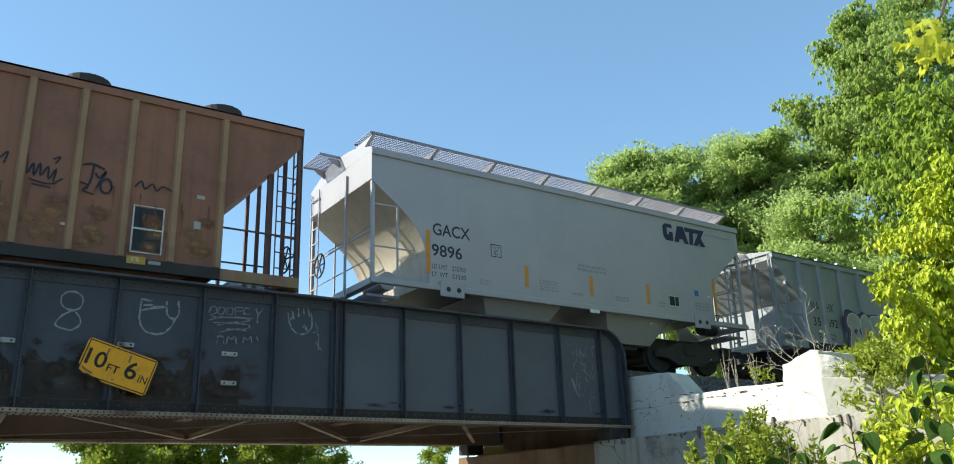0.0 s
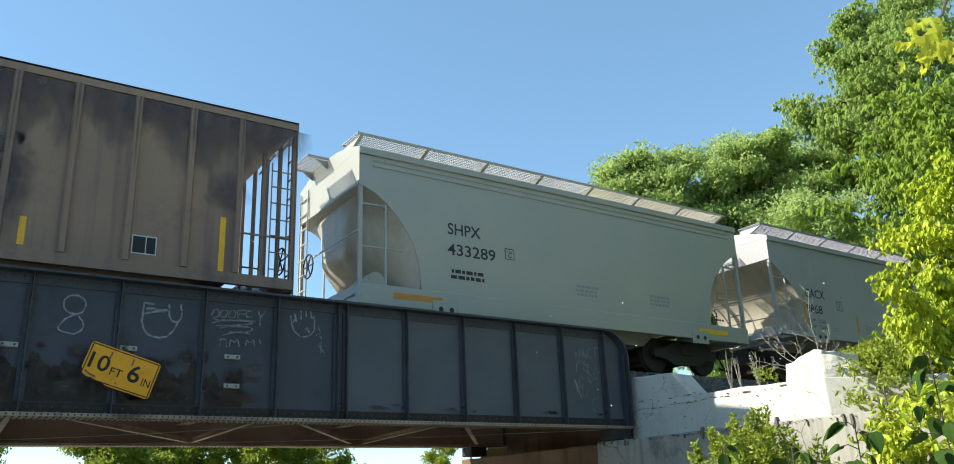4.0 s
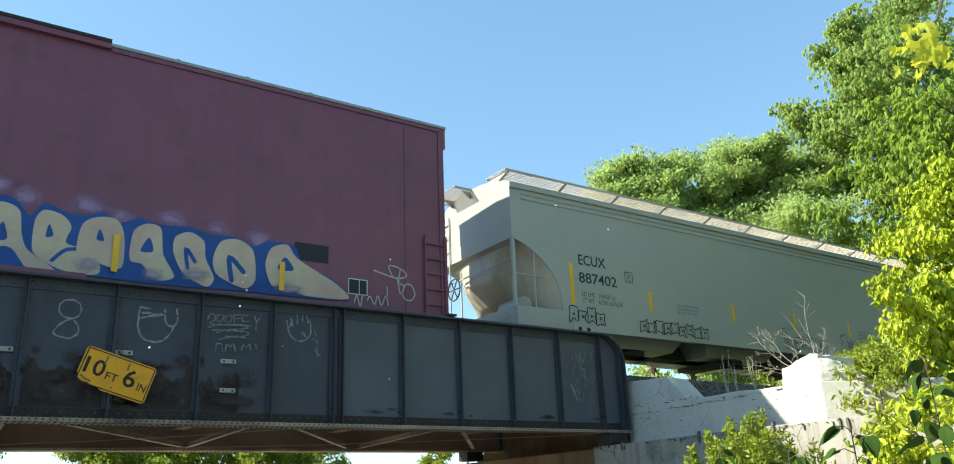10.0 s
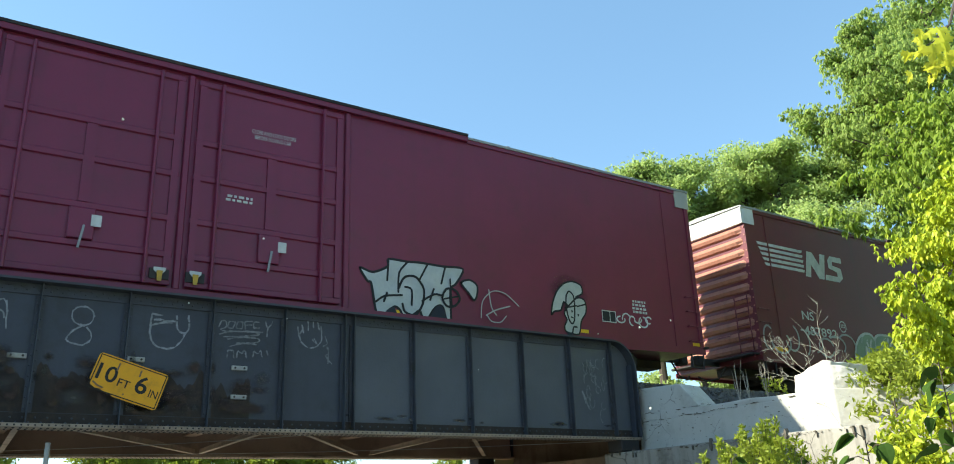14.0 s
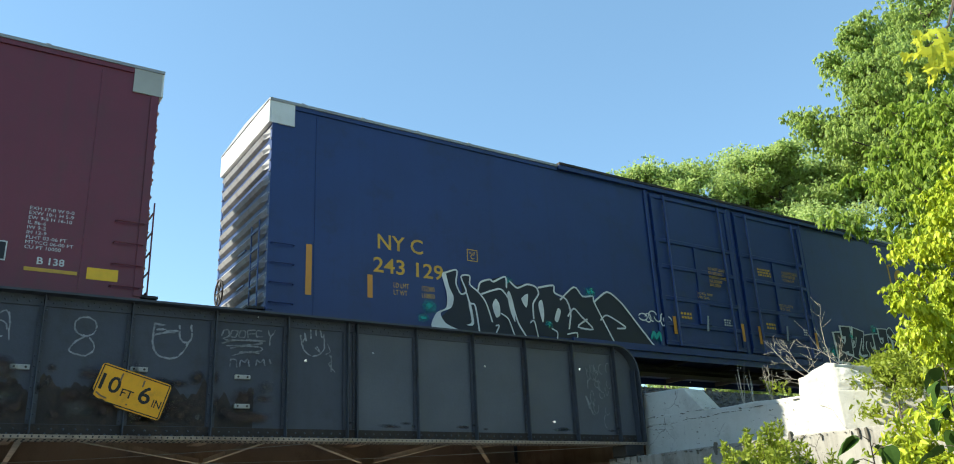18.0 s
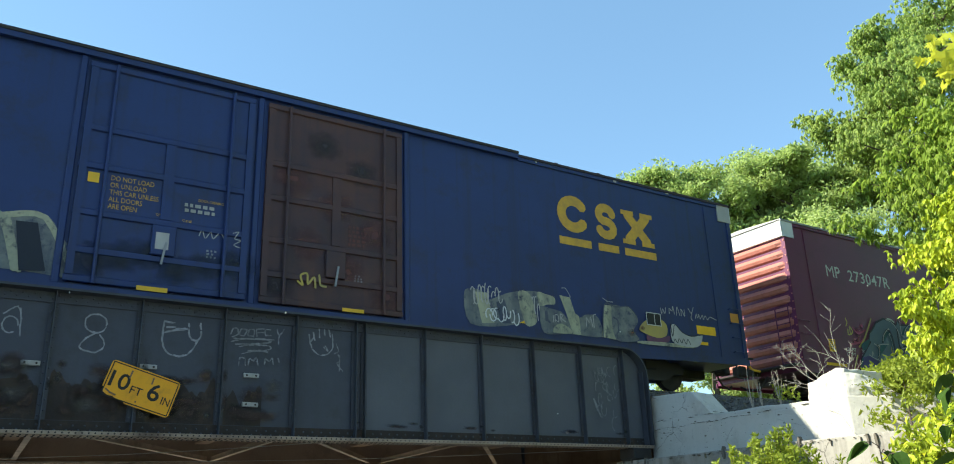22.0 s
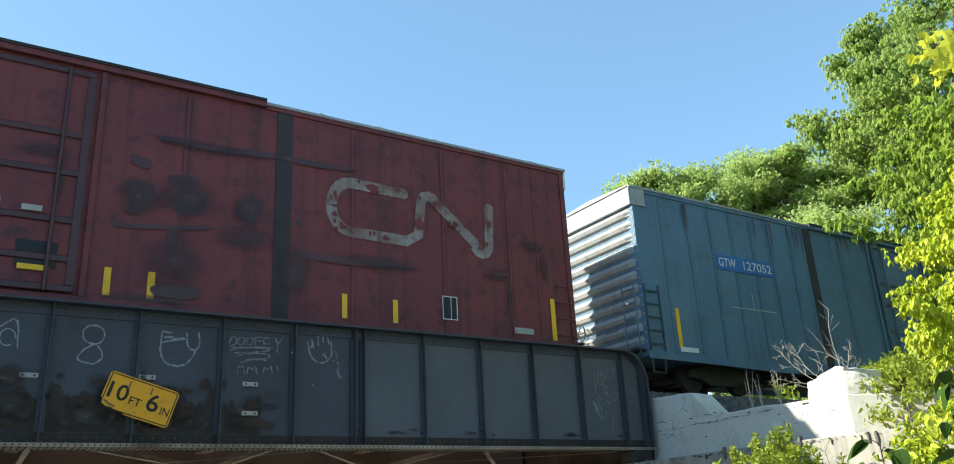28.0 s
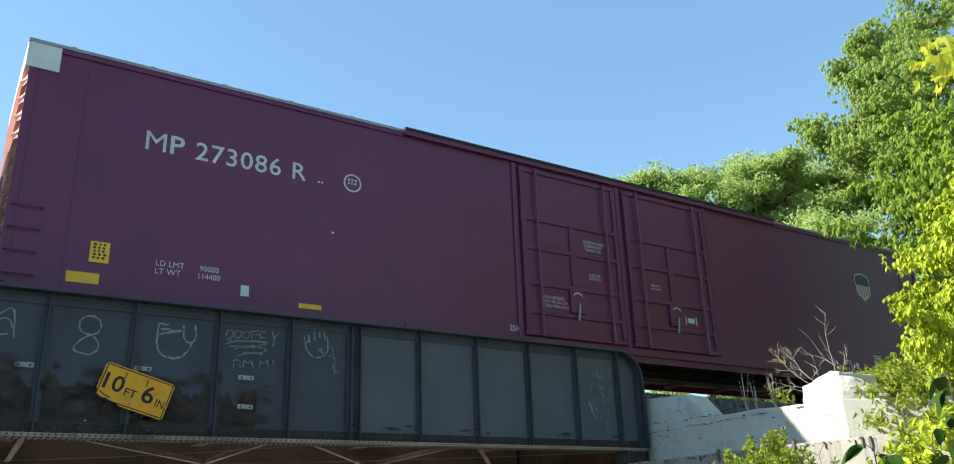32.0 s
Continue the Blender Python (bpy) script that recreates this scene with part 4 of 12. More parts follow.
rough_prism([(24, Z - 3.0), (24, 1.06 + Z), (9.0, 1.06 + Z), (9.0, Z - 3.0)], -6.4, -4.1, M_CONCRETE, "wall_west", "concrete abutment on the far side of the road", 9)
rough_prism([(24, 1.0 + Z), (24, 2.5 + Z), (9.6, 2.5 + Z), (9.6, 1.0 + Z)], -6.3, -5.1, M_CONCRETE, "wall_west_back", "concrete back wall on the far side of the road", 10)


def chips(rows, material, name, label):
    """Spalled pits and dark joints in the concrete: (y, z, half width, half height) on the faces that look to -x."""
    rs = random.Random(len(rows))
    bm = bmesh.new()
    for y, z, w, h, x in rows:
        n = 7
        ring = [(y + w * math.cos(6.283 * k / n) * rs.uniform(0.55, 1.15), z + h * math.sin(6.283 * k / n) * rs.uniform(0.55, 1.15)) for k in range(n)]
        prism(bm, ring, x, x + 0.09, axis="x")
    tagged(part(name, bm, material), label, "abutment", kind="stuff")


rng = random.Random(61)
rows = []
for k in range(64):
    f = k / 63
    y = 13.1 - 3.8 * f
    z = Z + 1.70 + 0.065 * f + 0.012 * math.sin(y * 7)
    if rng.random() < 0.5:
        rows.append((y, z, rng.uniform(0.012, 0.045), rng.uniform(0.003, 0.007), XW - 0.036))
for k in range(46):
    e = rng.random() ** 3
    rows.append((rng.uniform(9.4, 13.0), Z + 1.2 + 0.6 * rng.random() ** 0.6, 0.005 + 0.016 * e, 0.004 + 0.010 * e, XW - 0.032))
for k in range(16):
    rows.append((rng.uniform(11.2, 13.0), Z + 1.88 + rng.gauss(0, 0.012), rng.uniform(0.02, 0.07), rng.uniform(0.003, 0.008), XW - 0.02))
# the broken edge of the ledge, and drips below it
for k in range(80):
    e = rng.random() ** 3.5
    y = rng.uniform(7.6, 13.5)
    tall = rng.random() < 0.1
    rows.append((y, Z + 1.075 - (0.10 * rng.random() if tall else 0.04 * rng.random()), 0.006 + 0.03 * e, (0.05 + 0.09 * e) if tall else 0.006 + 0.014 * e, XL - 0.04))
chips(rows, mat("pit_shadow", (0.12, 0.105, 0.085), (0.17, 0.15, 0.12), 0.95, large=4), "spalled_pits", "dark pits and open joints in the old whitewashed concrete")


# ---- rolling stock ----
def paint(name, base, second=None, dirt=GRIME, dirt_amount=0.3, streak=0.25, rough=0.36, **k):
    k.setdefault("spec", 0.42)
    return mat(name, base, second, rough, dirt=dirt, dirt_amount=dirt_amount, streak=streak, **k)


P_WHITE = paint("hopper_white", (0.375, 0.358, 0.385), (0.335, 0.318, 0.345), (0.40, 0.38, 0.34), 0.20, 0.12)
P_CREAM = paint("hopper_pale_grey", (0.385, 0.37, 0.335), (0.345, 0.35, 0.315), (0.36, 0.35, 0.30), 0.2, 0.10)
P_GREYH = paint("hopper_grey", (0.30, 0.31, 0.335), (0.255, 0.262, 0.285), (0.16, 0.15, 0.13), 0.3, 0.3)
P_RUSTH = paint("hopper_rust_brown", (0.29, 0.128, 0.075), (0.205, 0.090, 0.062), (0.12, 0.058, 0.045), 0.42, 0.35, 0.7)
P_RUSTRIB = paint("hopper_rust_tan", (0.36, 0.22, 0.12), (0.27, 0.15, 0.085), (0.13, 0.07, 0.045), 0.4, 0.3, 0.75)
P_RUSTPOST = paint("hopper_rust_dark", (0.13, 0.075, 0.07), (0.085, 0.05, 0.05), (0.05, 0.03, 0.03), 0.4, 0.3, 0.75)
P_TANH = paint("hopper_tan_stained", (0.33, 0.22, 0.15), (0.225, 0.15, 0.122), (0.095, 0.070, 0.075), 0.7, 0.5, 0.7, large=0.28)
P_BOX1 = paint("box_brown_red", (0.200, 0.060, 0.096), (0.165, 0.050, 0.080), (0.06, 0.03, 0.028), 0.35, 0.2)
# P_END1, P_ENDOX, P_END2: sunlight on the ends is put into paler reds
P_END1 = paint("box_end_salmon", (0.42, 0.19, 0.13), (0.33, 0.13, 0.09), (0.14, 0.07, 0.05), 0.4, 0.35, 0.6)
P_MAROON = paint("box_maroon", (0.182, 0.017, 0.052), (0.154, 0.015, 0.045), (0.07, 0.025, 0.028), 0.25, 0.12)
P_MAROON2 = paint("box_dull_maroon", (0.150, 0.024, 0.038), (0.124, 0.021, 0.032), (0.07, 0.035, 0.03), 0.4, 0.25)
P_OXIDE = paint("box_oxide", (0.138, 0.022, 0.076), (0.116, 0.019, 0.063), (0.05, 0.02, 0.022), 0.25, 0.12)
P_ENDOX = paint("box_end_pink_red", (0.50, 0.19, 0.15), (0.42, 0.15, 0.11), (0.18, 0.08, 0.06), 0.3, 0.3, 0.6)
P_BLUE = paint("box_dark_blue", (0.011, 0.034, 0.135), (0.010, 0.028, 0.108), (0.012, 0.016, 0.03), 0.35, 0.15, 0.4)
P_BLUE2 = paint("box_worn_blue", (0.013, 0.031, 0.126), (0.011, 0.025, 0.098), (0.02, 0.018, 0.022), 0.5, 0.35, 0.45)
P_DOORRUST = paint("door_rusted_blue", (0.095, 0.040, 0.030), (0.034, 0.024, 0.034), (0.02, 0.018, 0.03), 0.5, 0.4, 0.6)
P_CNRED = paint("box_faded_red", (0.180, 0.038, 0.042), (0.124, 0.027, 0.034), (0.03, 0.017, 0.02), 0.85, 0.5, 0.65, large=1.1)
P_SKYBL = paint("box_weathered_blue", (0.100, 0.185, 0.275), (0.078, 0.145, 0.222), (0.06, 0.055, 0.05), 0.35, 0.35, 0.6)
P_DARKBL = paint("grime_band", (0.04, 0.035, 0.04), (0.055, 0.04, 0.04), (0.02, 0.018, 0.02), 0.5, 0.3, 0.8)
P_ENDBL = paint("box_end_pale", (0.37, 0.37, 0.36), (0.29, 0.30, 0.31), (0.16, 0.12, 0.09), 0.5, 0.3, 0.6)
P_ENDDK = paint("box_end_grey", (0.30, 0.29, 0.30), (0.22, 0.21, 0.23), (0.12, 0.09, 0.07), 0.4, 0.4, 0.6)
P_ENDINK = paint("box_end_dark", (0.155, 0.150, 0.150), (0.11, 0.105, 0.105), (0.08, 0.065, 0.055), 0.4, 0.4, 0.6)
P_ROOF = paint("roof_galvanised", (0.34, 0.34, 0.33), (0.26, 0.25, 0.24), (0.14, 0.10, 0.07), 0.4, 0.0, 0.5, metal=0.3)
P_UNDER = mat("underframe_black", (0.055, 0.051, 0.048), (0.038, 0.035, 0.034), rough=0.85, dirt=(0.085, 0.065, 0.05), dirt_amount=0.6)
G_SILVER = mat("spray_silver", (0.48, 0.49, 0.48), (0.36, 0.37, 0.37), 0.4, large=3, metal=0.2)
G_SKY = mat("spray_sky_blue", (0.14, 0.30, 0.43), (0.11, 0.25, 0.40), 0.6, large=1.2)
G_TEAL = mat("spray_grey_teal", (0.125, 0.175, 0.22), (0.085, 0.12, 0.16), 0.6, large=1.0)
G_CREAM = mat("spray_cream", (0.56, 0.47, 0.33), (0.47, 0.31, 0.27), 0.6, large=1.4, dirt=(0.36, 0.24, 0.26))
G_BLACK = mat("spray_black", (0.014, 0.014, 0.017), rough=0.5)
G_WHITE = mat("spray_white", (0.66, 0.67, 0.67), (0.45, 0.46, 0.47), 0.6, large=3)
G_NAVY = mat("spray_navy", (0.03, 0.045, 0.14), (0.02, 0.03, 0.08), 0.6)
G_PURPLE = mat("spray_mauve", (0.26, 0.16, 0.28), (0.18, 0.10, 0.13), 0.7, large=2)
G_PINK = mat("spray_pink", (0.42, 0.10, 0.18), (0.22, 0.05, 0.09), 0.7, large=2)
G_ORANGE = mat("spray_orange", (0.36, 0.14, 0.05), (0.20, 0.07, 0.05), 0.7, large=2)
G_GREENT = mat("spray_turquoise", (0.03, 0.33, 0.30), rough=0.6)
G_SAGE = mat("spray_sage", (0.30, 0.38, 0.29), (0.22, 0.29, 0.25), 0.6, large=2)
G_PEEL = mat("peeling_paint", (0.42, 0.41, 0.28), (0.24, 0.25, 0.20), 0.8, large=3.4, dirt=(0.035, 0.045, 0.08), dirt_amount=0.95, streak=0.35)
G_LILAC = mat("spray_grey_lilac", (0.42, 0.41, 0.40), (0.30, 0.27, 0.30), 0.6, large=2)
G_PLUM = mat("spray_plum", (0.17, 0.07, 0.12), (0.10, 0.05, 0.10), 0.7, large=2)
G_PALE = mat("spray_pale_grey", (0.44, 0.43, 0.41), (0.33, 0.32, 0.31), 0.7, large=2.5, streak=0.0)
G_OLIVE = mat("spray_olive", (0.20, 0.17, 0.05), (0.13, 0.11, 0.05), 0.7)
G_DTEAL = mat("spray_dark_teal", (0.02, 0.10, 0.12), (0.012, 0.045, 0.06), 0.6, large=1.5)
G_ROSE = mat("spray_rose_grey", (0.44, 0.34, 0.41), (0.36, 0.31, 0.42), 0.65, large=1.3)
G_PERI = mat("spray_periwinkle", (0.21, 0.25, 0.45), (0.27, 0.33, 0.48), 0.65, large=1.3)
G_AQUA = mat("spray_aqua", (0.28, 0.52, 0.56), (0.36, 0.56, 0.60), 0.65)
G_LAV = mat("spray_lavender", (0.38, 0.25, 0.42), (0.30, 0.20, 0.32), 0.7)
G_ULTRA = mat("spray_ultramarine", (0.022, 0.085, 0.30), (0.018, 0.06, 0.22), 0.6, large=1.5)
G_INK = mat("spray_ink", (0.016, 0.020, 0.030), (0.022, 0.026, 0.038), 0.55)
G_DEEP = mat("spray_deep_blue", (0.035, 0.13, 0.27), (0.05, 0.17, 0.32), 0.6, large=2)
G_PEELG = mat("peeling_grey", (0.22, 0.23, 0.21), (0.09, 0.10, 0.12), 0.8, large=3.0, dirt=(0.022, 0.035, 0.09), dirt_amount=0.95, streak=0.4)
G_SLATE = mat("worn_slate", (0.10, 0.115, 0.15), (0.06, 0.07, 0.10), 0.8, large=2, dirt=(0.03, 0.035, 0.06))
G_GOLD = mat("spray_gold", (0.46, 0.36, 0.09), (0.34, 0.27, 0.12), 0.7, large=2)
G_RUSTY = mat("rust_bleed", (0.24, 0.11, 0.06), (0.15, 0.07, 0.05), 0.8, large=3)
G_DPEEL = mat("peeled_steel_blue", (0.03, 0.06, 0.09), (0.02, 0.035, 0.06), 0.7, large=2)
G_VIOLET = mat("spray_violet", (0.055, 0.045, 0.17), (0.075, 0.07, 0.18), 0.6, large=1.5)
G_RUSTRED = mat("rust_red_run", (0.15, 0.06, 0.05), (0.09, 0.055, 0.06), 0.8, large=4, streak=0.4, dirt=(0.07, 0.04, 0.05))
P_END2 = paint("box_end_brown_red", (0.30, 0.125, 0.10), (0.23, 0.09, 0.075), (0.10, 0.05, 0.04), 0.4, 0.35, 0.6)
G_GHOST = mat("ghost_letters", (0.20, 0.235, 0.255), (0.10, 0.16, 0.21), 0.7, large=5)
P_MESH = mat("dark_grating", (0.30, 0.28, 0.33), rough=0.6)
# slope sheets: warm bounced light is put into their tan
P_SLOPEWARM = paint("dusty_slope_sheet", (0.44, 0.39, 0.32), (0.36, 0.31, 0.25), (0.20, 0.17, 0.14), 0.4, 0.3)
# darker blue for this boxcar's ribs, rods, rivets and seam lines
P_SKYDARK = paint("box_grimy_blue", (0.045, 0.085, 0.13), (0.03, 0.055, 0.085), (0.025, 0.025, 0.03), 0.6, 0.4)
P_CNDIRT = paint("box_grimy_red", (0.075, 0.024, 0.026), (0.05, 0.018, 0.02), (0.025, 0.015, 0.018), 0.6, 0.4)
P_NAVYSIGN = mat("consolidated_panel", (0.02, 0.022, 0.026), rough=0.5)
P_SHIELD = mat("emblem_dark_blue", (0.05, 0.04, 0.10), (0.04, 0.03, 0.07), 0.5)
P_SIGNBLUE = mat("nameplate_blue", (0.035, 0.15, 0.42), (0.03, 0.11, 0.32), 0.5)

WHEEL_R = 0.4572
TRUCK_CACHE = {}
WHEELS = []
CARS = []


def truck(car, x):
    """A two-axle truck: cast side frames, bolster, springs, and wheelsets that roll."""
    tk = new("truck")
    tk.parent = car
    tk.location = (x, 0, 0)
    if not TRUCK_CACHE:
        bm = bmesh.new()
        out = [(-1.15, 0.56), (-0.75, 0.64), (-0.35, 0.80), (0.35, 0.80), (0.75, 0.64), (1.15, 0.56), (1.15, 0.38), (0.8, 0.36), (0.45, 0.20), (-0.45, 0.20), (-0.8, 0.36), (-1.15, 0.38)]
        prism(bm, out, -0.06, 0.06)
        me = bpy.data.meshes.new("side_frame")
        bm.to_mesh(me)
        me.materials.append(P_UNDER)
        TRUCK_CACHE["frame"] = me
        bm = boxes((-0.2, 0.2, -1.1, 1.1, 0.45, 0.78), bevel=0.03)
        me = bpy.data.meshes.new("bolster")
        bm.to_mesh(me)
        me.materials.append(P_UNDER)
        TRUCK_CACHE["bolster"] = me
        bm = bmesh.new()
        cylinder(bm, (0, 0, 0), 0.08, 1.9, "y", 10)
        for s in (-1, 1):
            cylinder(bm, (0, s * 0.77, 0), WHEEL_R - 0.02, 0.13, "y", 24)
            cylinder(bm, (0, s * 0.715, 0), WHEEL_R + 0.012, 0.03, "y", 24)
            cylinder(bm, (0, s * 0.84, 0), 0.13, 0.03, "y", 12)
            for k in range(4):
                a = k * math.pi / 2
                box(bm, 0.26 * math.cos(a) - 0.03, 0.26 * math.cos(a) + 0.03, s * 0.835 - 0.012, s * 0.835 + 0.012, 0.26 * math.sin(a) - 0.03, 0.26 * math.sin(a) + 0.03)
        me = bpy.data.meshes.new("wheelset")
        bm.to_mesh(me)
        me.materials.append(P_UNDER)
        TRUCK_CACHE["wheelset"] = me
    for y in (-1.0, 1.0):
        o = new("side_frame", TRUCK_CACHE["frame"])
        o.parent, o.location = tk, (0, y, 0)
    o = new("bolster", TRUCK_CACHE["bolster"])
    o.parent = tk
    for dx in (-0.89, 0.89):
        o = new("wheelset", TRUCK_CACHE["wheelset"])
        o.parent, o.location = tk, (dx, 0, WHEEL_R)
        WHEELS.append(o)


def coupler(car, x, s):
    bm = boxes((min(x, x + s * 0.75), max(x, x + s * 0.75), -0.07, 0.07, 0.76, 0.94), bevel=0.02)
    box(bm, *sorted((x + s * 0.7, x + s * 0.98)), -0.16, 0.16, 0.70, 1.0, bevel=0.04)
    part("coupler", bm, P_UNDER, car)
    pts = [(x + s * 0.1, -0.35, 0.7), (x + s * 0.4, -0.3, 0.35), (x + s * 0.8, -0.2, 0.28), (x + s * 1.0, -0.1, 0.4)]
    part("air_hose", tube(bmesh.new(), pts, 0.025, 6), P_UNDER, car)


def ladder(car, x0, x1, z0, z1, y, material, rungs, w=0.03):
    rows = [((x0, y, z0), (x0, y, z1)), ((x1, y, z0), (x1, y, z1))]
    rows += [((x0, y, z0 + (z1 - z0) * (k + 0.5) / rungs), (x1, y, z0 + (z1 - z0) * (k + 0.5) / rungs)) for k in range(rungs)]
    part("ladder", bars(rows, w), material, car)


def end_ladder(car, x, y0, y1, z0, z1, material, rungs):
    rows = [((x, y0, z0), (x, y0, z1)), ((x, y1, z0), (x, y1, z1))]
    rows += [((x, y0, z0 + (z1 - z0) * (k + 0.5) / rungs), (x, y1, z0 + (z1 - z0) * (k + 0.5) / rungs)) for k in range(rungs)]
    part("ladder", bars(rows, 0.024), material, car)


def brake_wheel(car, x, y, z, material):
    bm = bmesh.new()
    ring = [(x, y + 0.27 * math.cos(a), z + 0.27 * math.sin(a)) for a in np.linspace(0, 2 * math.pi, 17)]
    tube(bm, ring, 0.018, 6)
    for k in range(3):
        a = k * math.pi / 3
        bar(bm, (x, y - 0.27 * math.cos(a), z - 0.27 * math.sin(a)), (x, y + 0.27 * math.cos(a), z + 0.27 * math.sin(a)), 0.022)
    part("brake_wheel", bm, material, car)


def corrugated_end(car, x, s, material, z0, z1, w=1.50, ribs=11, post=None):
    """An end wall pressed into horizontal tapering ribs. s: -1 faces -x, 1 faces +x."""
    verts, faces = [], []
    ny = 14
    prof = []
    h = (z1 - z0) / ribs
    for k in range(ribs):
        prof += [(z0 + h * (k + 0.06), 0.0), (z0 + h * (k + 0.20), 0.085), (z0 + h * (k + 0.46), 0.125), (z0 + h * (k + 0.70), 0.055), (z0 + h * (k + 0.92), 0.0)]
    prof = [(z0, 0.0)] + prof + [(z1, 0.0)]
    for z, d in prof:
        for j in range(ny + 1):
            y = -w + 2 * w * j / ny
            edge = min(1.0, (w - abs(y)) / 0.22)
            verts.append((x + s * d * edge, y, z))
    n = ny + 1
    for i in range(len(prof) - 1):
        for j in range(ny):
            a = i * n + j
            f = (a, a + 1, a + n + 1, a + n)
            faces.append(f if s > 0 else f[::-1])
    raw("end_wall", verts, faces, material, car)
    # corner posts with bolts
    for y in (-w - 0.04, w + 0.04):
        part("corner_post", boxes((*sorted((x - s * 0.1, x + s * 0.03)), y - 0.045, y + 0.045, z0 - 0.1, z1 + 0.42)), post or material, car)
    rows = boxes()
    for k in range(16):
        z = z0 + 0.1 + k * (z1 - z0) / 16
        for y in (-w - 0.05, w + 0.05):
            box(rows, *sorted((x + s * 0.03, x + s * 0.05)), y - 0.018, y + 0.018, z, z + 0.035)
    tagged(part("bolt_strip", rows, material, car), kind="stuff")


def boxcar(u, L, label, side, end, doors=None, band=M_WHITE, plate=True, seams=(), belt=None, grey=None, roofm=None, ribm=None, stiles=False):
    """A long double-door boxcar. Its origin is its west end at rail level in the middle of the track."""
    car = thing("boxcar", label, "boxcar", "train of freight cars", at=(u, TRACK_Y, RAIL_Z))
    CARS.append((car, u))
    SY = -1.56
    doors = doors or (side, side)
    ztop, zsill = 5.07, 0.72
    part("body", boxes((0.08, L - 0.08, SY, -SY, zsill, ztop)), side, car)
    bm = bmesh.new()
    prism(bm, [(-1.61, 5.072), (-1.61, 5.13), (0, 5.23), (1.61, 5.13), (1.61, 5.072)], 0.0, L, axis="x")
    part("roof", bm, roofm or P_ROOF, car)
    for k in range(int(L / 1.32)):
        x = 0.7 + k * 1.32
        part("roof_rib", prism(bmesh.new(), [(-1.59, 5.135), (-1.59, 5.16), (0, 5.265), (1.59, 5.16), (1.59, 5.135), (0, 5.234)], x - 0.04, x + 0.04, axis="x"), roofm or P_ROOF, car)
    for s in (-1, 1):
        y0, y1 = sorted((s * 1.563, s * 1.60))
        part("side_sill", prism(bmesh.new(), [(0.05, 0.80), (0.05, 0.66), (2.4, 0.62), (4.6, 0.55), (L - 4.6, 0.55), (L - 2.4, 0.62), (L - 0.05, 0.66), (L - 0.05, 0.80)], y0, y1), side, car)
    for a, b in ((0.05, 7.19), (19.35, L - 0.05)):
        part("top_chord", boxes((a, b, SY - 0.03, SY - 0.003, 4.98, 5.07)), side, car)
    part("door_header", boxes((7.2, 19.33, SY - 0.10, SY - 0.003, 5.0, 5.108)), side, car)
    part("door_rail", boxes((7.2, 19.33, SY - 0.12, SY - 0.003, 5.11, 5.17)), M_STEEL if grey is None else grey, car)
    part("lower_track", boxes((7.2, 19.33, SY - 0.10, SY - 0.042, 0.70, 0.86)), side, car)
    for x in (10.08, 13.25, 16.42):
        part("door_post", boxes((x - 0.06, x + 0.06, SY - 0.055, SY - 0.003, 0.86, 5.0), bevel=0.02), side, car)
    for k, (x0, x1) in enumerate(((10.2, 13.12), (13.4, 16.28))):
        dm = doors[k]
        rm = ribm or dm
        door = part("door", boxes((x0, x1, SY - 0.05, SY - 0.003, 0.92, 4.92)), dm, car)
        for z in (4.86, 3.66, 2.96, 2.12, 1.46, 0.97):
            part("rib", boxes((x0 - 0.02, x1 + 0.02, SY - 0.085, SY - 0.053, z - 0.06, z + 0.06), bevel=0.016), rm, door)
        for x in (x0 + 0.42, x1 - 0.42):
            part("lock_rod", tube(bmesh.new(), [(x, SY - 0.13, 0.9), (x, SY - 0.13, 4.9)], 0.032, 8), rm, door)
        for x in (x0 + 0.06, x1 - 0.06):
            part("stile", boxes((x - 0.06, x + 0.06, SY - 0.09, SY - 0.053, 1.03, 4.80)), rm, door)
        xm = (x0 + x1) / 2
        part("centre_stile", boxes((xm - 0.09, xm + 0.09, SY - 0.088, SY - 0.053, 2.18, 3.60)), dm, door)
        part("lock_box", boxes((xm - 0.2, xm + 0.2, SY - 0.13, SY - 0.053, 1.52, 2.06), bevel=0.015), dm, door)
        part("handle", bars([((xm + 0.04, SY - 0.15, 1.75), (xm - 0.02, SY - 0.15, 1.35))], 0.035), M_GREY, door)
    bm = bmesh.new()
    for x in (0.2, L - 0.2):
        for k in range(34):
            box(bm, x - 0.014, x + 0.014, SY - 0.014, SY - 0.0005, 0.95 + k * 0.115, 0.985 + k * 0.115)
    tagged(part("rivet_strip", bm, ribm or side, car), kind="stuff")
    for x in (1.02, L - 1.02):
        part("panel_seam", boxes((x - 0.03, x + 0.03, SY - 0.014, SY - 0.0005, 0.82, 4.93)), side, car)
    for x in seams:
        part("panel_seam", boxes((x - 0.035, x + 0.035, SY - 0.012, SY - 0.0005, 0.82, 4.92)), side, car)
        bm = bmesh.new()
        for k in range(40):
            z = 0.9 + k * 0.1
            for dx in (-0.05, 0.05):
                box(bm, x + dx - 0.011, x + dx + 0.011, SY - 0.022, SY - 0.0005, z, z + 0.024)
        tagged(part("rivet_strip", bm, ribm or side, car), kind="stuff")
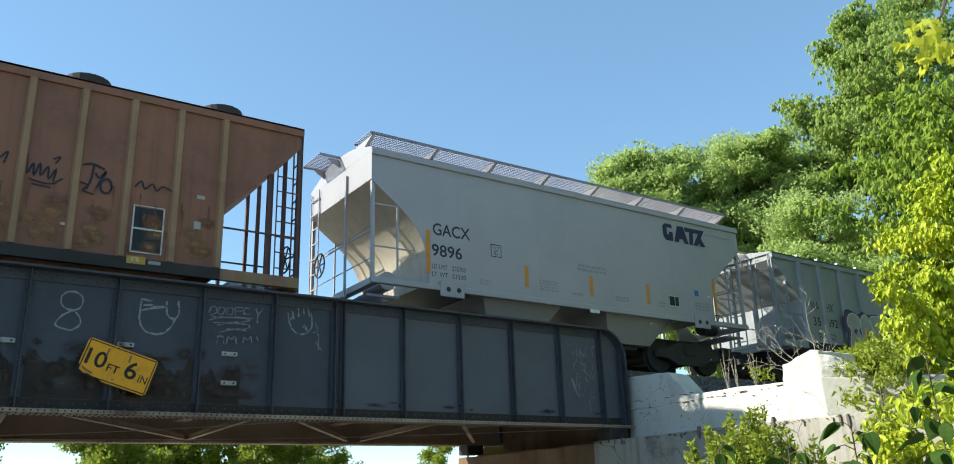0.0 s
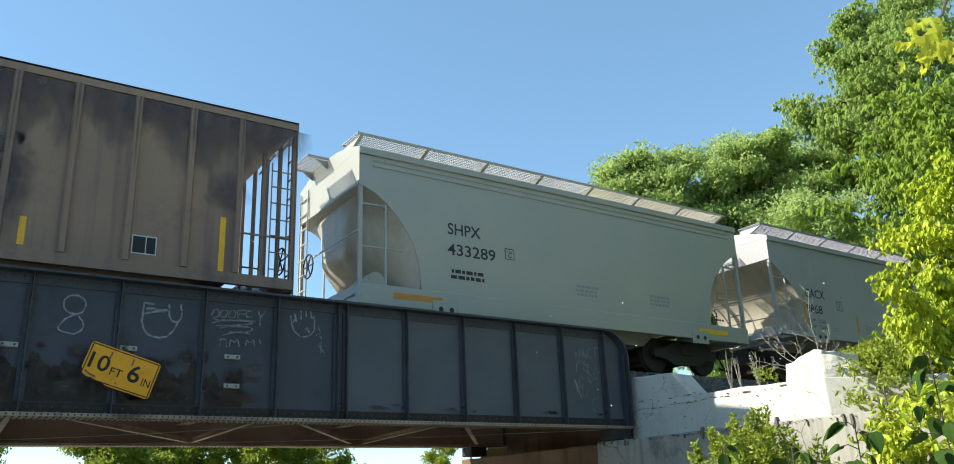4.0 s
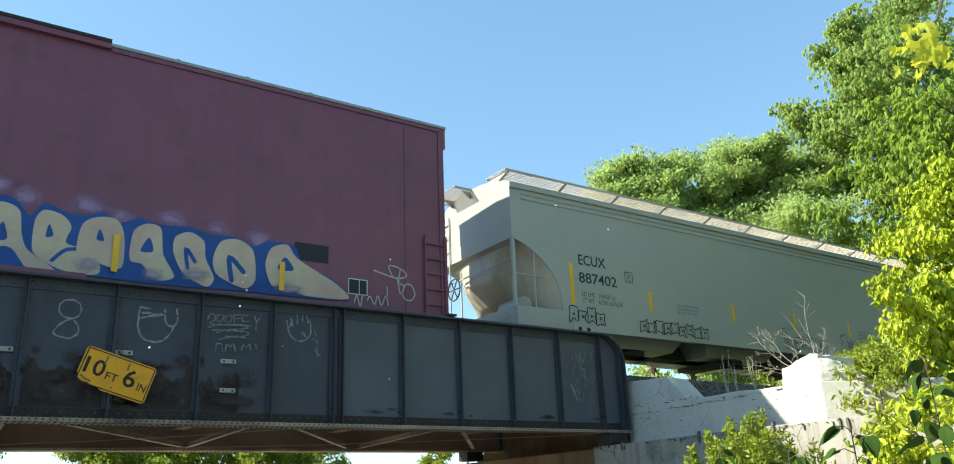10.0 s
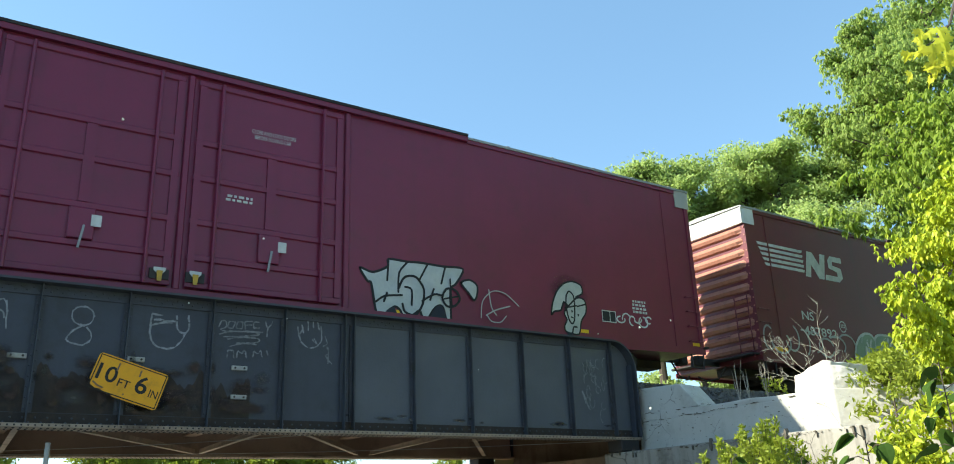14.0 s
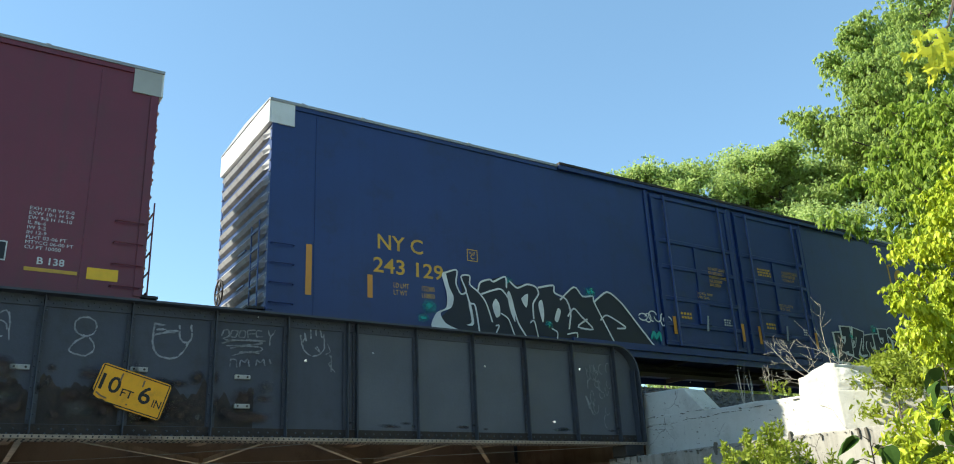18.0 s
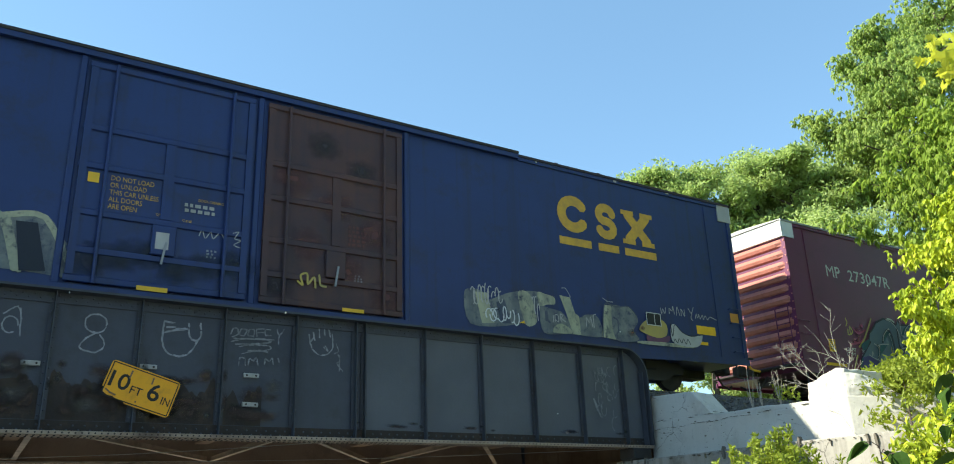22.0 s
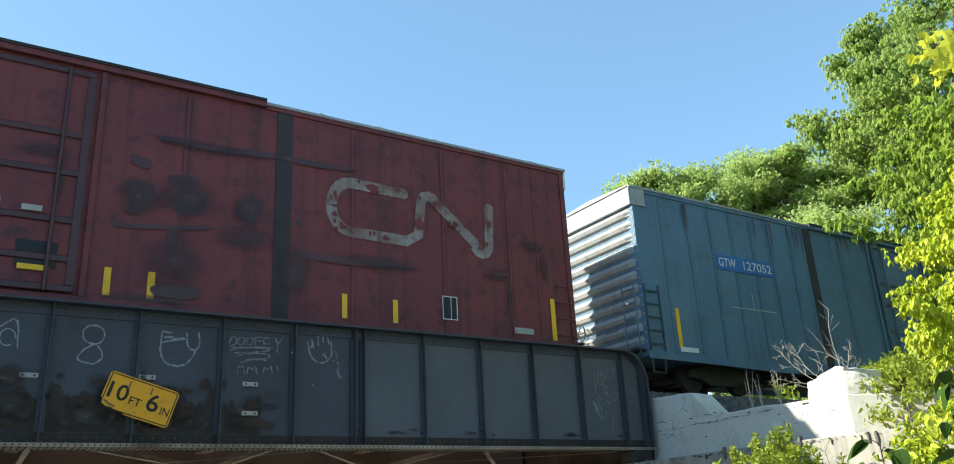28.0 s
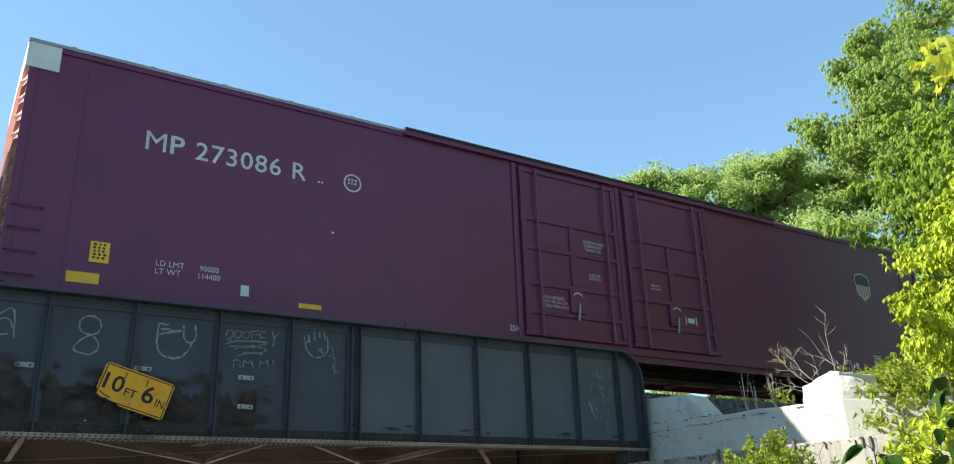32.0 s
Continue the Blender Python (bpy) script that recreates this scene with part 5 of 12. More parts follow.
    if belt:
        for x in belt:
            part("side_post", boxes((x - 0.16, x + 0.16, SY - 0.02, SY - 0.0005, 0.80, 4.99)), P_DARKBL, car)
    for s, x in ((-1, 0.1), (1, L - 0.1)):
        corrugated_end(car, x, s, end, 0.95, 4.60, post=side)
        part("end_band", boxes((*sorted((x, x + s * 0.10)), -1.58, 1.58, 4.60, 5.12), bevel=0.01), band or end, car, "white painted band across the end" if band else "")
        if plate:
            a, b = sorted((x + s * 0.06, x - s * 0.42))
            # the east plate takes grey, its shade put into the colour
            part("corner_plate", boxes((a, b, SY - 0.034, SY - 0.004, 4.60, 5.07)), (band or M_WHITE) if s < 0 else M_BRACKET, car, "white corner plate" if s < 0 else "corner plate greyed for shade")
        coupler(car, x, s)
        part("end_step", boxes((*sorted((x + s * 0.02, x + s * 0.32)), -1.5, 1.5, 0.86, 0.90)), P_UNDER, car)
        xs_ = x - s * 0.25
        if stiles:
            ladder(car, xs_ - 0.24, xs_ + 0.24, 0.85, 2.5, SY - 0.05, ribm or side, 5, 0.035)
        for zz in () if stiles else (0.98, 1.36, 1.74, 2.12):
            part("grab_iron", tube(bmesh.new(), [(xs_ - 0.23, SY - 0.004, zz), (xs_ - 0.23, SY - 0.075, zz), (xs_ + 0.23, SY - 0.075, zz), (xs_ + 0.23, SY - 0.004, zz)], 0.013, 6), side, car)
        part("sill_step", bars([((xs_ - 0.22, SY - 0.02, 0.7), (xs_ - 0.2, SY - 0.02, 0.32)), ((xs_ - 0.2, SY - 0.02, 0.32), (xs_ + 0.2, SY - 0.02, 0.32)), ((xs_ + 0.2, SY - 0.02, 0.32), (xs_ + 0.22, SY - 0.02, 0.7))], 0.03), P_UNDER, car)
        end_ladder(car, x + s * 0.15, -1.42, -0.98, 0.8, 2.6, side, 5)
        for zz in (2.2, 1.5):
            part("grab_iron", bars([((x + s * 0.16, -0.7, zz), (x + s * 0.16, -0.25, zz))], 0.03), side, car)
    brake_wheel(car, -0.12, 0.75, 1.7, M_STEEL)
    brake_wheel(car, L + 0.22, 0.45, 2.1, M_STEEL)
    part("centre_sill", boxes((0.3, L - 0.3, -0.25, 0.25, 0.50, 0.715)), P_UNDER, car)
    for k in range(9):
        x = 5.0 + k * (L - 10) / 8
        part("crossbearer", boxes((x - 0.05, x + 0.05, -1.5, 1.5, 0.60, 0.715)), P_UNDER, car)
    part("brake_pipe", tube(bmesh.new(), [(5, -0.7, 0.52), (L - 5, -0.7, 0.52)], 0.03, 6), P_UNDER, car)
    truck(car, 3.1)
    truck(car, L - 3.1)
    return car, SY - 0.0045


def on_door(car, x, z):
    return car.name.startswith("boxcar") and 10.1 < x < 16.3 and z > 0.95


def reflectors(car, y, rows, material=None):
    for x0, z0, x1, z1 in rows:
        patch("reflector", x0, x1, z0, z1, material or M_REFY, car, y - 0.088 if on_door(car, x0, z1) else y - 0.044 if z0 < 0.86 else y, thick=0.003)


def door_hook(car, x, z, y):
    """A white cast hook plate with a yellow tongue at the foot of a door."""
    hook = part("door_hook", prism(bmesh.new(), [(x - 0.10, z), (x + 0.10, z), (x + 0.10, z - 0.05), (x + 0.055, z - 0.10), (x - 0.055, z - 0.10), (x - 0.10, z - 0.05)], y - 0.03, y), M_LETW, car)
    part("tongue", prism(bmesh.new(), [(x - 0.05, z - 0.06), (x + 0.05, z - 0.06), (x + 0.035, z - 0.24), (x - 0.035, z - 0.24)], y - 0.045, y - 0.032), M_LETY, hook, "yellow latch tongue")
    part("keeper", boxes((x - 0.16, x + 0.16, y - 0.012, y + 0.045, z - 0.20, z - 0.02)), P_UNDER, hook)


def info_box(car, y, x, z, w=0.42, h=0.32):
    patch("stencil_panel", x, x + w, z, z + h, P_NAVYSIGN, car, y)
    yy = y - 0.007
    bm = bmesh.new()
    for a, b, c, d in ((x, x + w, z, z + 0.02), (x, x + w, z + h - 0.02, z + h), (x, x + 0.02, z + 0.02, z + h - 0.02), (x + w - 0.02, x + w, z + 0.02, z + h - 0.02), (x + w * 0.55, x + w * 0.55 + 0.015, z + 0.02, z + h - 0.02)):
        sheet(bm, a, b, c, d, yy)
    part("stencil_border", bm, M_LETW, car)


def ring_mark(car, x, z, r, material, y):
    v, f = stroke_mesh([arc(x, z, r, r, 0, 360, 20)], 0.018, y, 3)
    raw("ring_mark", v, f, material, car)
    text_bars(x - r * 0.6, x + r * 0.6, z - r * 0.35, z + r * 0.45, 2, material, car, y, 3)


def grating(car, x0, x1, y0, y1, z, material, step=0.05, name="running_board"):
    bm = bmesh.new()
    n = max(3, int((y1 - y0) / 0.075))
    for k in range(n + 1):
        y = y0 + (y1 - y0) * k / n
        box(bm, x0, x1, y - 0.0045, y + 0.0045, z - 0.008, z + 0.006)
    x = x0
    while x < x1:
        box(bm, x - 0.0045, x + 0.0045, y0, y1, z - 0.008, z + 0.004)
        x += step
    for y in (y0 - 0.008, y1 + 0.008):
        box(bm, x0, x1, y - 0.008, y + 0.008, z - 0.035, z + 0.018)
    return part(name, bm, material, car)


def bay(car, x0, x1, xb0, xb1, z1, z0, material):
    """An outlet hopper under the car: an inverted pyramid with a gate."""
    bm = bmesh.new()
    a = [bm.verts.new(p) for p in ((x0, -1.45, z1), (x1, -1.45, z1), (x1, 1.45, z1), (x0, 1.45, z1))]
    b = [bm.verts.new(p) for p in ((xb0, -1.0, z0), (xb1, -1.0, z0), (xb1, 1.0, z0), (xb0, 1.0, z0))]
    for k in range(4):
        bm.faces.new((a[k], a[(k + 1) % 4], b[(k + 1) % 4], b[k]))
    bm.faces.new(b)
    bm.faces.new(a[::-1])
    bmesh.ops.recalc_face_normals(bm, faces=bm.faces)
    part("outlet_hopper", bm, material, car)
    part("gate", boxes(((xb0 + xb1) / 2 - 0.35, (xb0 + xb1) / 2 + 0.35, -0.9, 0.9, z0 - 0.12, z0 - 0.004), bevel=0.02), P_UNDER, car)


def end_bowl(car, xe, inn, hook, top, sill, material, deep):
    """The rounded end sheet: upright above, sloping in below, curving back to the cut-away sides."""
    hz, hx = [z for _, z in hook[1:]][::-1], [x for x, _ in hook[1:]][::-1]
    zs = [top + 0.01, top - 0.5] + [top - 0.5 - (top - 0.5 - sill) * k / 13 for k in range(1, 14)]
    ys = [-1.545 + 3.09 * k / 20 for k in range(21)]
    bm = bmesh.new()
    rows = []
    for z in zs:
        core = 0.16 + (max(0.0, 2.05 - z) * 0.85 if deep else max(0.0, 3.2 - z) * 0.52)
        side = float(np.interp(z, hz, hx))
        row = []
        for yy in ys:
            w = max(0.0, (abs(yy) - 0.55) / 0.995) ** 1.8
            row.append(bm.verts.new((xe + inn * (core + (max(side, core) - core) * w), yy, z)))
        rows.append(row)
    for a, b in zip(rows, rows[1:]):
        for k in range(20):
            f = bm.faces.new((a[k], a[k + 1], b[k + 1], b[k]))
            f.smooth = True
    part("slope_sheet", bm, material, car)


def smooth_hopper(u, L, label, body, cut=1.33, drop=0.64, top=4.05, bays=((2.75, 5.05), (6.35, 8.65)), board=M_GALV, deep=False, sill=1.34, arch=0.34, drop_r=None):
    """A covered hopper with smooth curved sides, sloping ends and gratings on the roof."""
    car = thing("covered_hopper", label, "hopper car", "train of freight cars", at=(u, TRACK_Y, RAIL_Z))
    CARS.append((car, u))
    SY = -1.56
    zb = 0.80 if deep else 1.21
    hooks = []
    for d in (drop, drop_r or drop):
        if not deep:
            hooks.append([(0.0, top), (0.0, top - d)] + [(x, top - z) for x, z in ((0.18, 0.79), (0.36, 0.93), (0.66, 1.15), (0.88, 1.35), (1.06, 1.57), (1.18, 1.76), (1.27, 1.98), (1.32, 2.22), (1.33, 2.5))])
            continue
        hooks.append([(0.0, top), (0.0, top - d)] + [(cut * (1 - (1 - k) ** 1.7), top - d - (top - d - 1.55) * k ** 1.35) for k in (0.15, 0.3, 0.45, 0.6, 0.75, 0.88, 1.0)])
    left = hooks[0] + [(cut + 0.02, sill)]
    right = [(L - x, z) for x, z in hooks[1] + [(cut + 0.02, sill)]][::-1]
    part("body", prism(bmesh.new(), left + right, SY, -SY), body, car)
    # arched roof
    prof = [(-1.58, top + 0.002), (-1.58, top + 0.06)] + [(1.58 * math.sin(radians(a)), top + 0.06 + arch * (1 - (math.sin(radians(a))) ** 2)) for a in range(-75, 76, 15)] + [(1.58, top + 0.06), (1.58, top + 0.002)]
    part("roof", prism(bmesh.new(), prof, 0.0, L, axis="x"), body, car)
    part("roof_lip", boxes((-0.02, L + 0.02, SY - 0.05, SY - 0.003, top - 0.09, top + 0.055), bevel=0.01), body, car)
    if deep:
        for z in (top - 0.18, top - 0.30):
            part("side_bead", boxes((0.3, L - 0.3, SY - 0.02, SY - 0.001, z - 0.03, z + 0.03), bevel=0.008), body, car)
    # side sills and bolsters
    part("side_sill", boxes((0.02, L - 0.02, SY - 0.045, SY + 0.06, zb, sill - 0.004), (0.02, L - 0.02, -SY - 0.06, -SY + 0.045, zb, sill - 0.004), bevel=0.012), body, car)
    for x in (cut + 0.55, L - cut - 0.55):
        bm = boxes((x - 0.3, x + 0.3, SY - 0.06, SY - 0.047, zb - 0.12, zb + 0.22), bevel=0.01)
        part("bolster_plate", bm, body, car)
        for dx in (-0.1, 0.16):
            part("jacking_hole", cylinder(bmesh.new(), (x + dx, SY - 0.0615, zb + 0.04), 0.055, 0.008, "y", 12), P_UNDER, car)
    part("centre_sill", boxes((0.1, L - 0.1, -0.3, 0.3, 0.62, 1.02)), P_UNDER, car)
    for x0, x1 in bays:
        bay(car, x0, x1, x0 + 0.45, x1 - 0.45, sill - 0.01, 0.62, body)
    # ends
    for s, xe in ((-1, 0.0), (1, L)):
        inn = -s
        part("end_sill", boxes((*sorted((xe + inn * 0.02, xe + inn * 0.2)), -1.5, 1.5, zb, sill)), body, car)
        if deep:
            end_bowl(car, xe, inn, hooks[0] if s < 0 else hooks[1], top, sill, P_SLOPEWARM, deep)
        else:
            # the slope sheet follows the cut of the sides from one side to the other
            bm = bmesh.new()
            line = hooks[0][1:] + [(cut + 0.02, sill)]
            edge = [[bm.verts.new((xe + inn * (x - 0.006), yy, z)) for yy in (SY + 0.004, -SY - 0.004)] for x, z in line]
            for a, b in zip(edge, edge[1:]):
                bm.faces.new((a[0], a[1], b[1], b[0])).smooth = True
            part("slope_sheet", bm, P_SLOPEWARM, car)
            part("end_stile", bars([((xe - inn * 0.03, -0.42, sill - 0.2), (xe - inn * 0.03, -0.42, top - 0.2))], 0.045), body, car)
            part("hand_rail", tube(bmesh.new(), [(xe + inn * 0.06, -1.48, 2.5), (xe + inn * 0.05, -0.9, 2.42), (xe + inn * 0.05, 0.9, 2.42), (xe + inn * 0.06, 1.48, 2.5)], 0.014, 6), body, car)
            part("hand_rail", tube(bmesh.new(), [(xe + inn * 0.06, -1.48, 1.75), (xe + inn * 0.05, 1.48, 1.75)], 0.014, 6), body, car)
        grating(car, *sorted((xe, xe + inn * 0.75)), -1.35, 1.35, 1.02, board, name="end_platform")
        for y in (-1.50, 1.50):
            part("end_post", boxes((*sorted((xe + inn * 0.02, xe + inn * 0.09)), y - 0.04, y + 0.04, sill, top - 0.02)), body, car)
        for x, y in ((xe + inn * 0.62, -1.52), (xe + inn * 0.62, 1.52)):
            part("grab_post", bars([((x, y, sill), (x, y, 2.95))], 0.035), body, car)
        for a, b in (((0.05, -1.5, 2.0), (1.0, -1.53, 2.0)), ((0.05, -1.5, 2.9), (0.62, -1.53, 2.9)), ((0.05, -1.5, 2.35), (0.05, 1.5, 2.35))):
            part("hand_rail", bars([((xe + inn * a[0], *a[1:]), (xe + inn * b[0], *b[1:]))], 0.028), body, car)
        end_ladder(car, xe - inn * 0.03, *((-1.46, -1.02) if s > 0 else (1.02, 1.46)), 0.75, top - 0.05, body, 9)
        part("end_web", prism(bmesh.new(), [(xe + inn * 0.15, 1.1), (xe + inn * 1.0, 1.1), (xe + inn * 1.15, 1.7)], -0.05, 0.05), body, car)
        coupler(car, xe, s)
        grating(car, *sorted((xe + inn * 0.25, xe - inn * 0.5)), 0.0, 0.9, top + arch + 0.06, board, name="crossover_board")
        for y in (0.05, 0.85):
            part("brace", prism(bmesh.new(), [(xe - inn * 0.28, top + arch + 0.02), (xe + inn * 0.02, top + arch + 0.02), (xe + inn * 0.02, top + arch - 0.18)], y - 0.012, y + 0.012), body, car)
    part("brake_cylinder", cylinder(bmesh.new(), (L - 0.55, -0.6, 1.35), 0.17, 0.55, "x", 14), P_UNDER, car)
    part("air_tank", cylinder(bmesh.new(), (0.6, -0.75, 1.4), 0.2, 0.8, "y", 14), body, car)
    brake_wheel(car, -0.1, 0.75, 2.1, P_UNDER)
    # roof walkways and brackets
    up = 0.17 if L < 14 else 0.14
    for y0, y1 in ((-1.36, -0.62), (0.62, 1.36)):
        grating(car, 0.05, L - 0.05, y0, y1, top + arch + up, board)
    n = 7 if L < 14 else 11
    for k in range(n + 1):
        x = 0.15 + (L - 0.3) * k / n
        part("board_bracket", prism(bmesh.new(), [(-1.38, top + arch + up - 0.04), (-0.6, top + arch + up - 0.04), (-0.6, top + arch * 0.75), (-0.75, top + arch * 0.6)], x - 0.04, x + 0.04, axis="x"), body, car)
    for k in range(3 if L < 14 else 6):
        x = L * (k + 0.5) / (3 if L < 14 else 6)
        part("roof_hatch", boxes((x - 0.7, x + 0.7, -0.42, 0.42, top + arch + 0.05, top + arch + 0.2), bevel=0.05), body, car)
    truck(car, cut + 0.55)
    truck(car, L - cut - 0.55)
    return car, SY - 0.003


def rib_hopper(u, L, label, body, ribm, ribs, cut_l, cut_r, top, hatches=(), low_sill=None, posts=None):
    """An older covered hopper with upright side ribs, open ends with bare posts and straight slope sheets."""
    car = thing("covered_hopper", label, "hopper car", "train of freight cars", at=(u, TRACK_Y, RAIL_Z))
    CARS.append((car, u))
    SY = -1.53
    (cl, zl0, zl1), (cr, zr0, zr1) = cut_l, cut_r
    out = [(0.05, top), (0.05, zl1), (cl, zl0), (cl, 1.0), (L - cr, 1.0), (L - cr, zr0), (L - 0.05, zr1), (L - 0.05, top)]
    part("body", prism(bmesh.new(), out, SY, -SY), body, car)
    prof = [(-1.58, top + 0.002), (-1.58, top + 0.04), (-0.8, top + 0.17), (0.8, top + 0.17), (1.58, top + 0.04), (1.58, top + 0.002)]
    part("roof", prism(bmesh.new(), prof, 0.0, L, axis="x"), body, car)
    part("top_chord", boxes((0.0, L, SY - 0.05, SY - 0.002, top - 0.13, top + 0.035)), body, car)
    posts = posts or ribm
    part("side_sill", boxes((cl, L - cr, SY - 0.06, SY + 0.05, 0.90, 1.10), (0.02, L - 0.02, -SY - 0.05, -SY + 0.06, 0.90, 1.10)), low_sill or ribm, car)
    for a, b in ((0.02, cl - 0.002), (L - cr + 0.002, L - 0.02)):
        part("end_side_sill", boxes((a, b, SY - 0.06, SY + 0.05, 0.90, 1.10)), ribm, car)
    for x in ribs:
        bm = bmesh.new()
        prism(bm, [(x - 0.075, SY - 0.002), (x - 0.045, SY - 0.085), (x + 0.045, SY - 0.085), (x + 0.075, SY - 0.002)], 1.105, top - 0.135, axis="y")
        for v in bm.verts:
            v.co = Vector((v.co.x, v.co.z, v.co.y))
        bmesh.ops.recalc_face_normals(bm, faces=bm.faces)
        part("side_rib", bm, ribm, car)
    part("centre_sill", boxes((0.1, L - 0.1, -0.3, 0.3, 0.62, 0.98)), P_UNDER, car)
    nb = 2 if L < 13 else 3
    w = (L - cl - cr - 0.8) / nb
    for k in range(nb):
        x0 = cl + 0.4 + k * w
        bay(car, x0 + 0.05, x0 + w - 0.05, x0 + w * 0.3, x0 + w * 0.7, 0.985, 0.40, body)
    for s, xe, c in ((-1, 0.0, cl), (1, L, cr)):
        inn = -s
        part("end_sill", boxes((*sorted((xe, xe + inn * 0.18)), -1.5, 1.5, 0.88, 1.12)), ribm, car)
        for y, xx in ((-1.48, 0.05), (-0.75, 0.05), (0.0, 0.05), (0.75, 0.05), (1.48, 0.05), (-1.45, 0.62), (1.45, 0.62)):
            x = xe + inn * xx
            zt = top - 0.01 if xx < 0.5 else min(top, (zl0 if s < 0 else zr0) + ((zl1 if s < 0 else zr1) - (zl0 if s < 0 else zr0)) * (1 - 0.62 / c)) + 0.02
            part("end_post", boxes((x - 0.035, x + 0.035, y - 0.035, y + 0.035, 1.12, zt)), posts, car)
        end_ladder(car, xe - inn * 0.03, -1.44, -1.0, 0.7, top - 0.02, posts, 9)
        ladder(car, *sorted((xe + inn * 0.08, xe + inn * 0.5)), 1.1, top - 0.9, SY - 0.03, posts, 7, 0.02)
        for yy, zz in ((-1.5, 1.9), (0.2, 1.75)):
            part("hand_rail", bars([((xe + inn * 0.05, yy, zz), (xe + inn * c, yy, zz))], 0.03), posts, car)
        grating(car, *sorted((xe, xe + inn * c * 0.8)), -1.3, 1.3, 1.0, M_RUSTY, name="end_platform")
        grating(car, *sorted((xe + inn * 0.4, xe - inn * 0.35)), -0.6, 0.6, top + 0.24, M_GALV, name="crossover_board")
        for y in (-0.55, 0.55):
            part("brace", bars([((xe - inn * 0.3, y, top + 0.22), (xe + inn * 0.03, y, top - 0.3))], 0.035), ribm, car)
        coupler(car, xe, s)
    brake_wheel(car, -0.12, 0.6, 1.9, M_STEEL)
    brake_wheel(car, L + 0.12, -0.5, 1.75, M_STEEL)
    part("brake_cylinder", cylinder(bmesh.new(), (0.75, -0.9, 1.35), 0.2, 0.6, "x", 14), ribm, car)
    for x in hatches:
        for y in (-0.78, 0.78):
            bm = bmesh.new()
            cylinder(bm, (x, y, top + 0.25), 0.39, 0.28, "z", 18)
            cylinder(bm, (x, y, top + 0.405), 0.32, 0.03, "z", 18)
            part("roof_hatch", bm, P_UNDER, car)
    grating(car, 0.1, L - 0.1, 0.62, 1.2, top + 0.3, M_GALV)
    truck(car, cl + 0.5)
    truck(car, L - cr - 0.5)
    return car, SY - 0.003


# ---- the cars, in the order in which they pass ----
def plate_mark(car, y, x, z, material, s=0.27):
    v, f = stroke_mesh([[(x, z), (x + s, z), (x + s, z - s), (x, z - s), (x, z)]], 0.012, y, 3)
    raw("plate_mark", v, f, material, car)
    lettering("PLATE", x + 0.05, z - 0.095, s - 0.1, 0.05, material, car, y, bold=0.0)
    lettering("C", x + s / 2 - 0.05, z - s + 0.04, 0.1, 0.11, material, car, y)


def logo_block(car, y, x, z, material):
    """The lessor's mark: slanting heavy blocks."""
    bm = bmesh.new()
    prism(bm, [(x, z + 0.1), (x + 0.1, z), (x + 0.36, z), (x + 0.36, z + 0.25), (x + 0.22, z + 0.25), (x + 0.22, z + 0.17), (x + 0.15, z + 0.17), (x + 0.15, z + 0.36), (x + 0.36, z + 0.36), (x + 0.33, z + 0.46), (x + 0.08, z + 0.46), (x, z + 0.38)], y - 0.004, y)
    prism(bm, [(x + 0.40, z), (x + 0.55, z + 0.46), (x + 0.78, z + 0.46), (x + 0.93, z), (x + 0.78, z), (x + 0.74, z + 0.1), (x + 0.60, z + 0.1), (x + 0.56, z)], y - 0.009, y - 0.005)
    prism(bm, [(x + 0.82, z + 0.46), (x + 1.52, z + 0.46), (x + 1.45, z + 0.34), (x + 1.14, z + 0.34), (x + 1.10, z), (x + 0.97, z), (x + 1.0, z + 0.34), (x + 0.84, z + 0.34)], y - 0.014, y - 0.010)
    prism(bm, [(x + 1.12, z), (x + 1.28, z), (x + 1.58, z + 0.46), (x + 1.42, z + 0.46)], y - 0.019, y - 0.015)
    prism(bm, [(x + 1.40, z), (x + 1.58, z), (x + 1.36, z + 0.30), (x + 1.26, z + 0.22)], y - 0.024, y - 0.020)
    part("logo_mark", bm, material, car, "dark blue block logo")


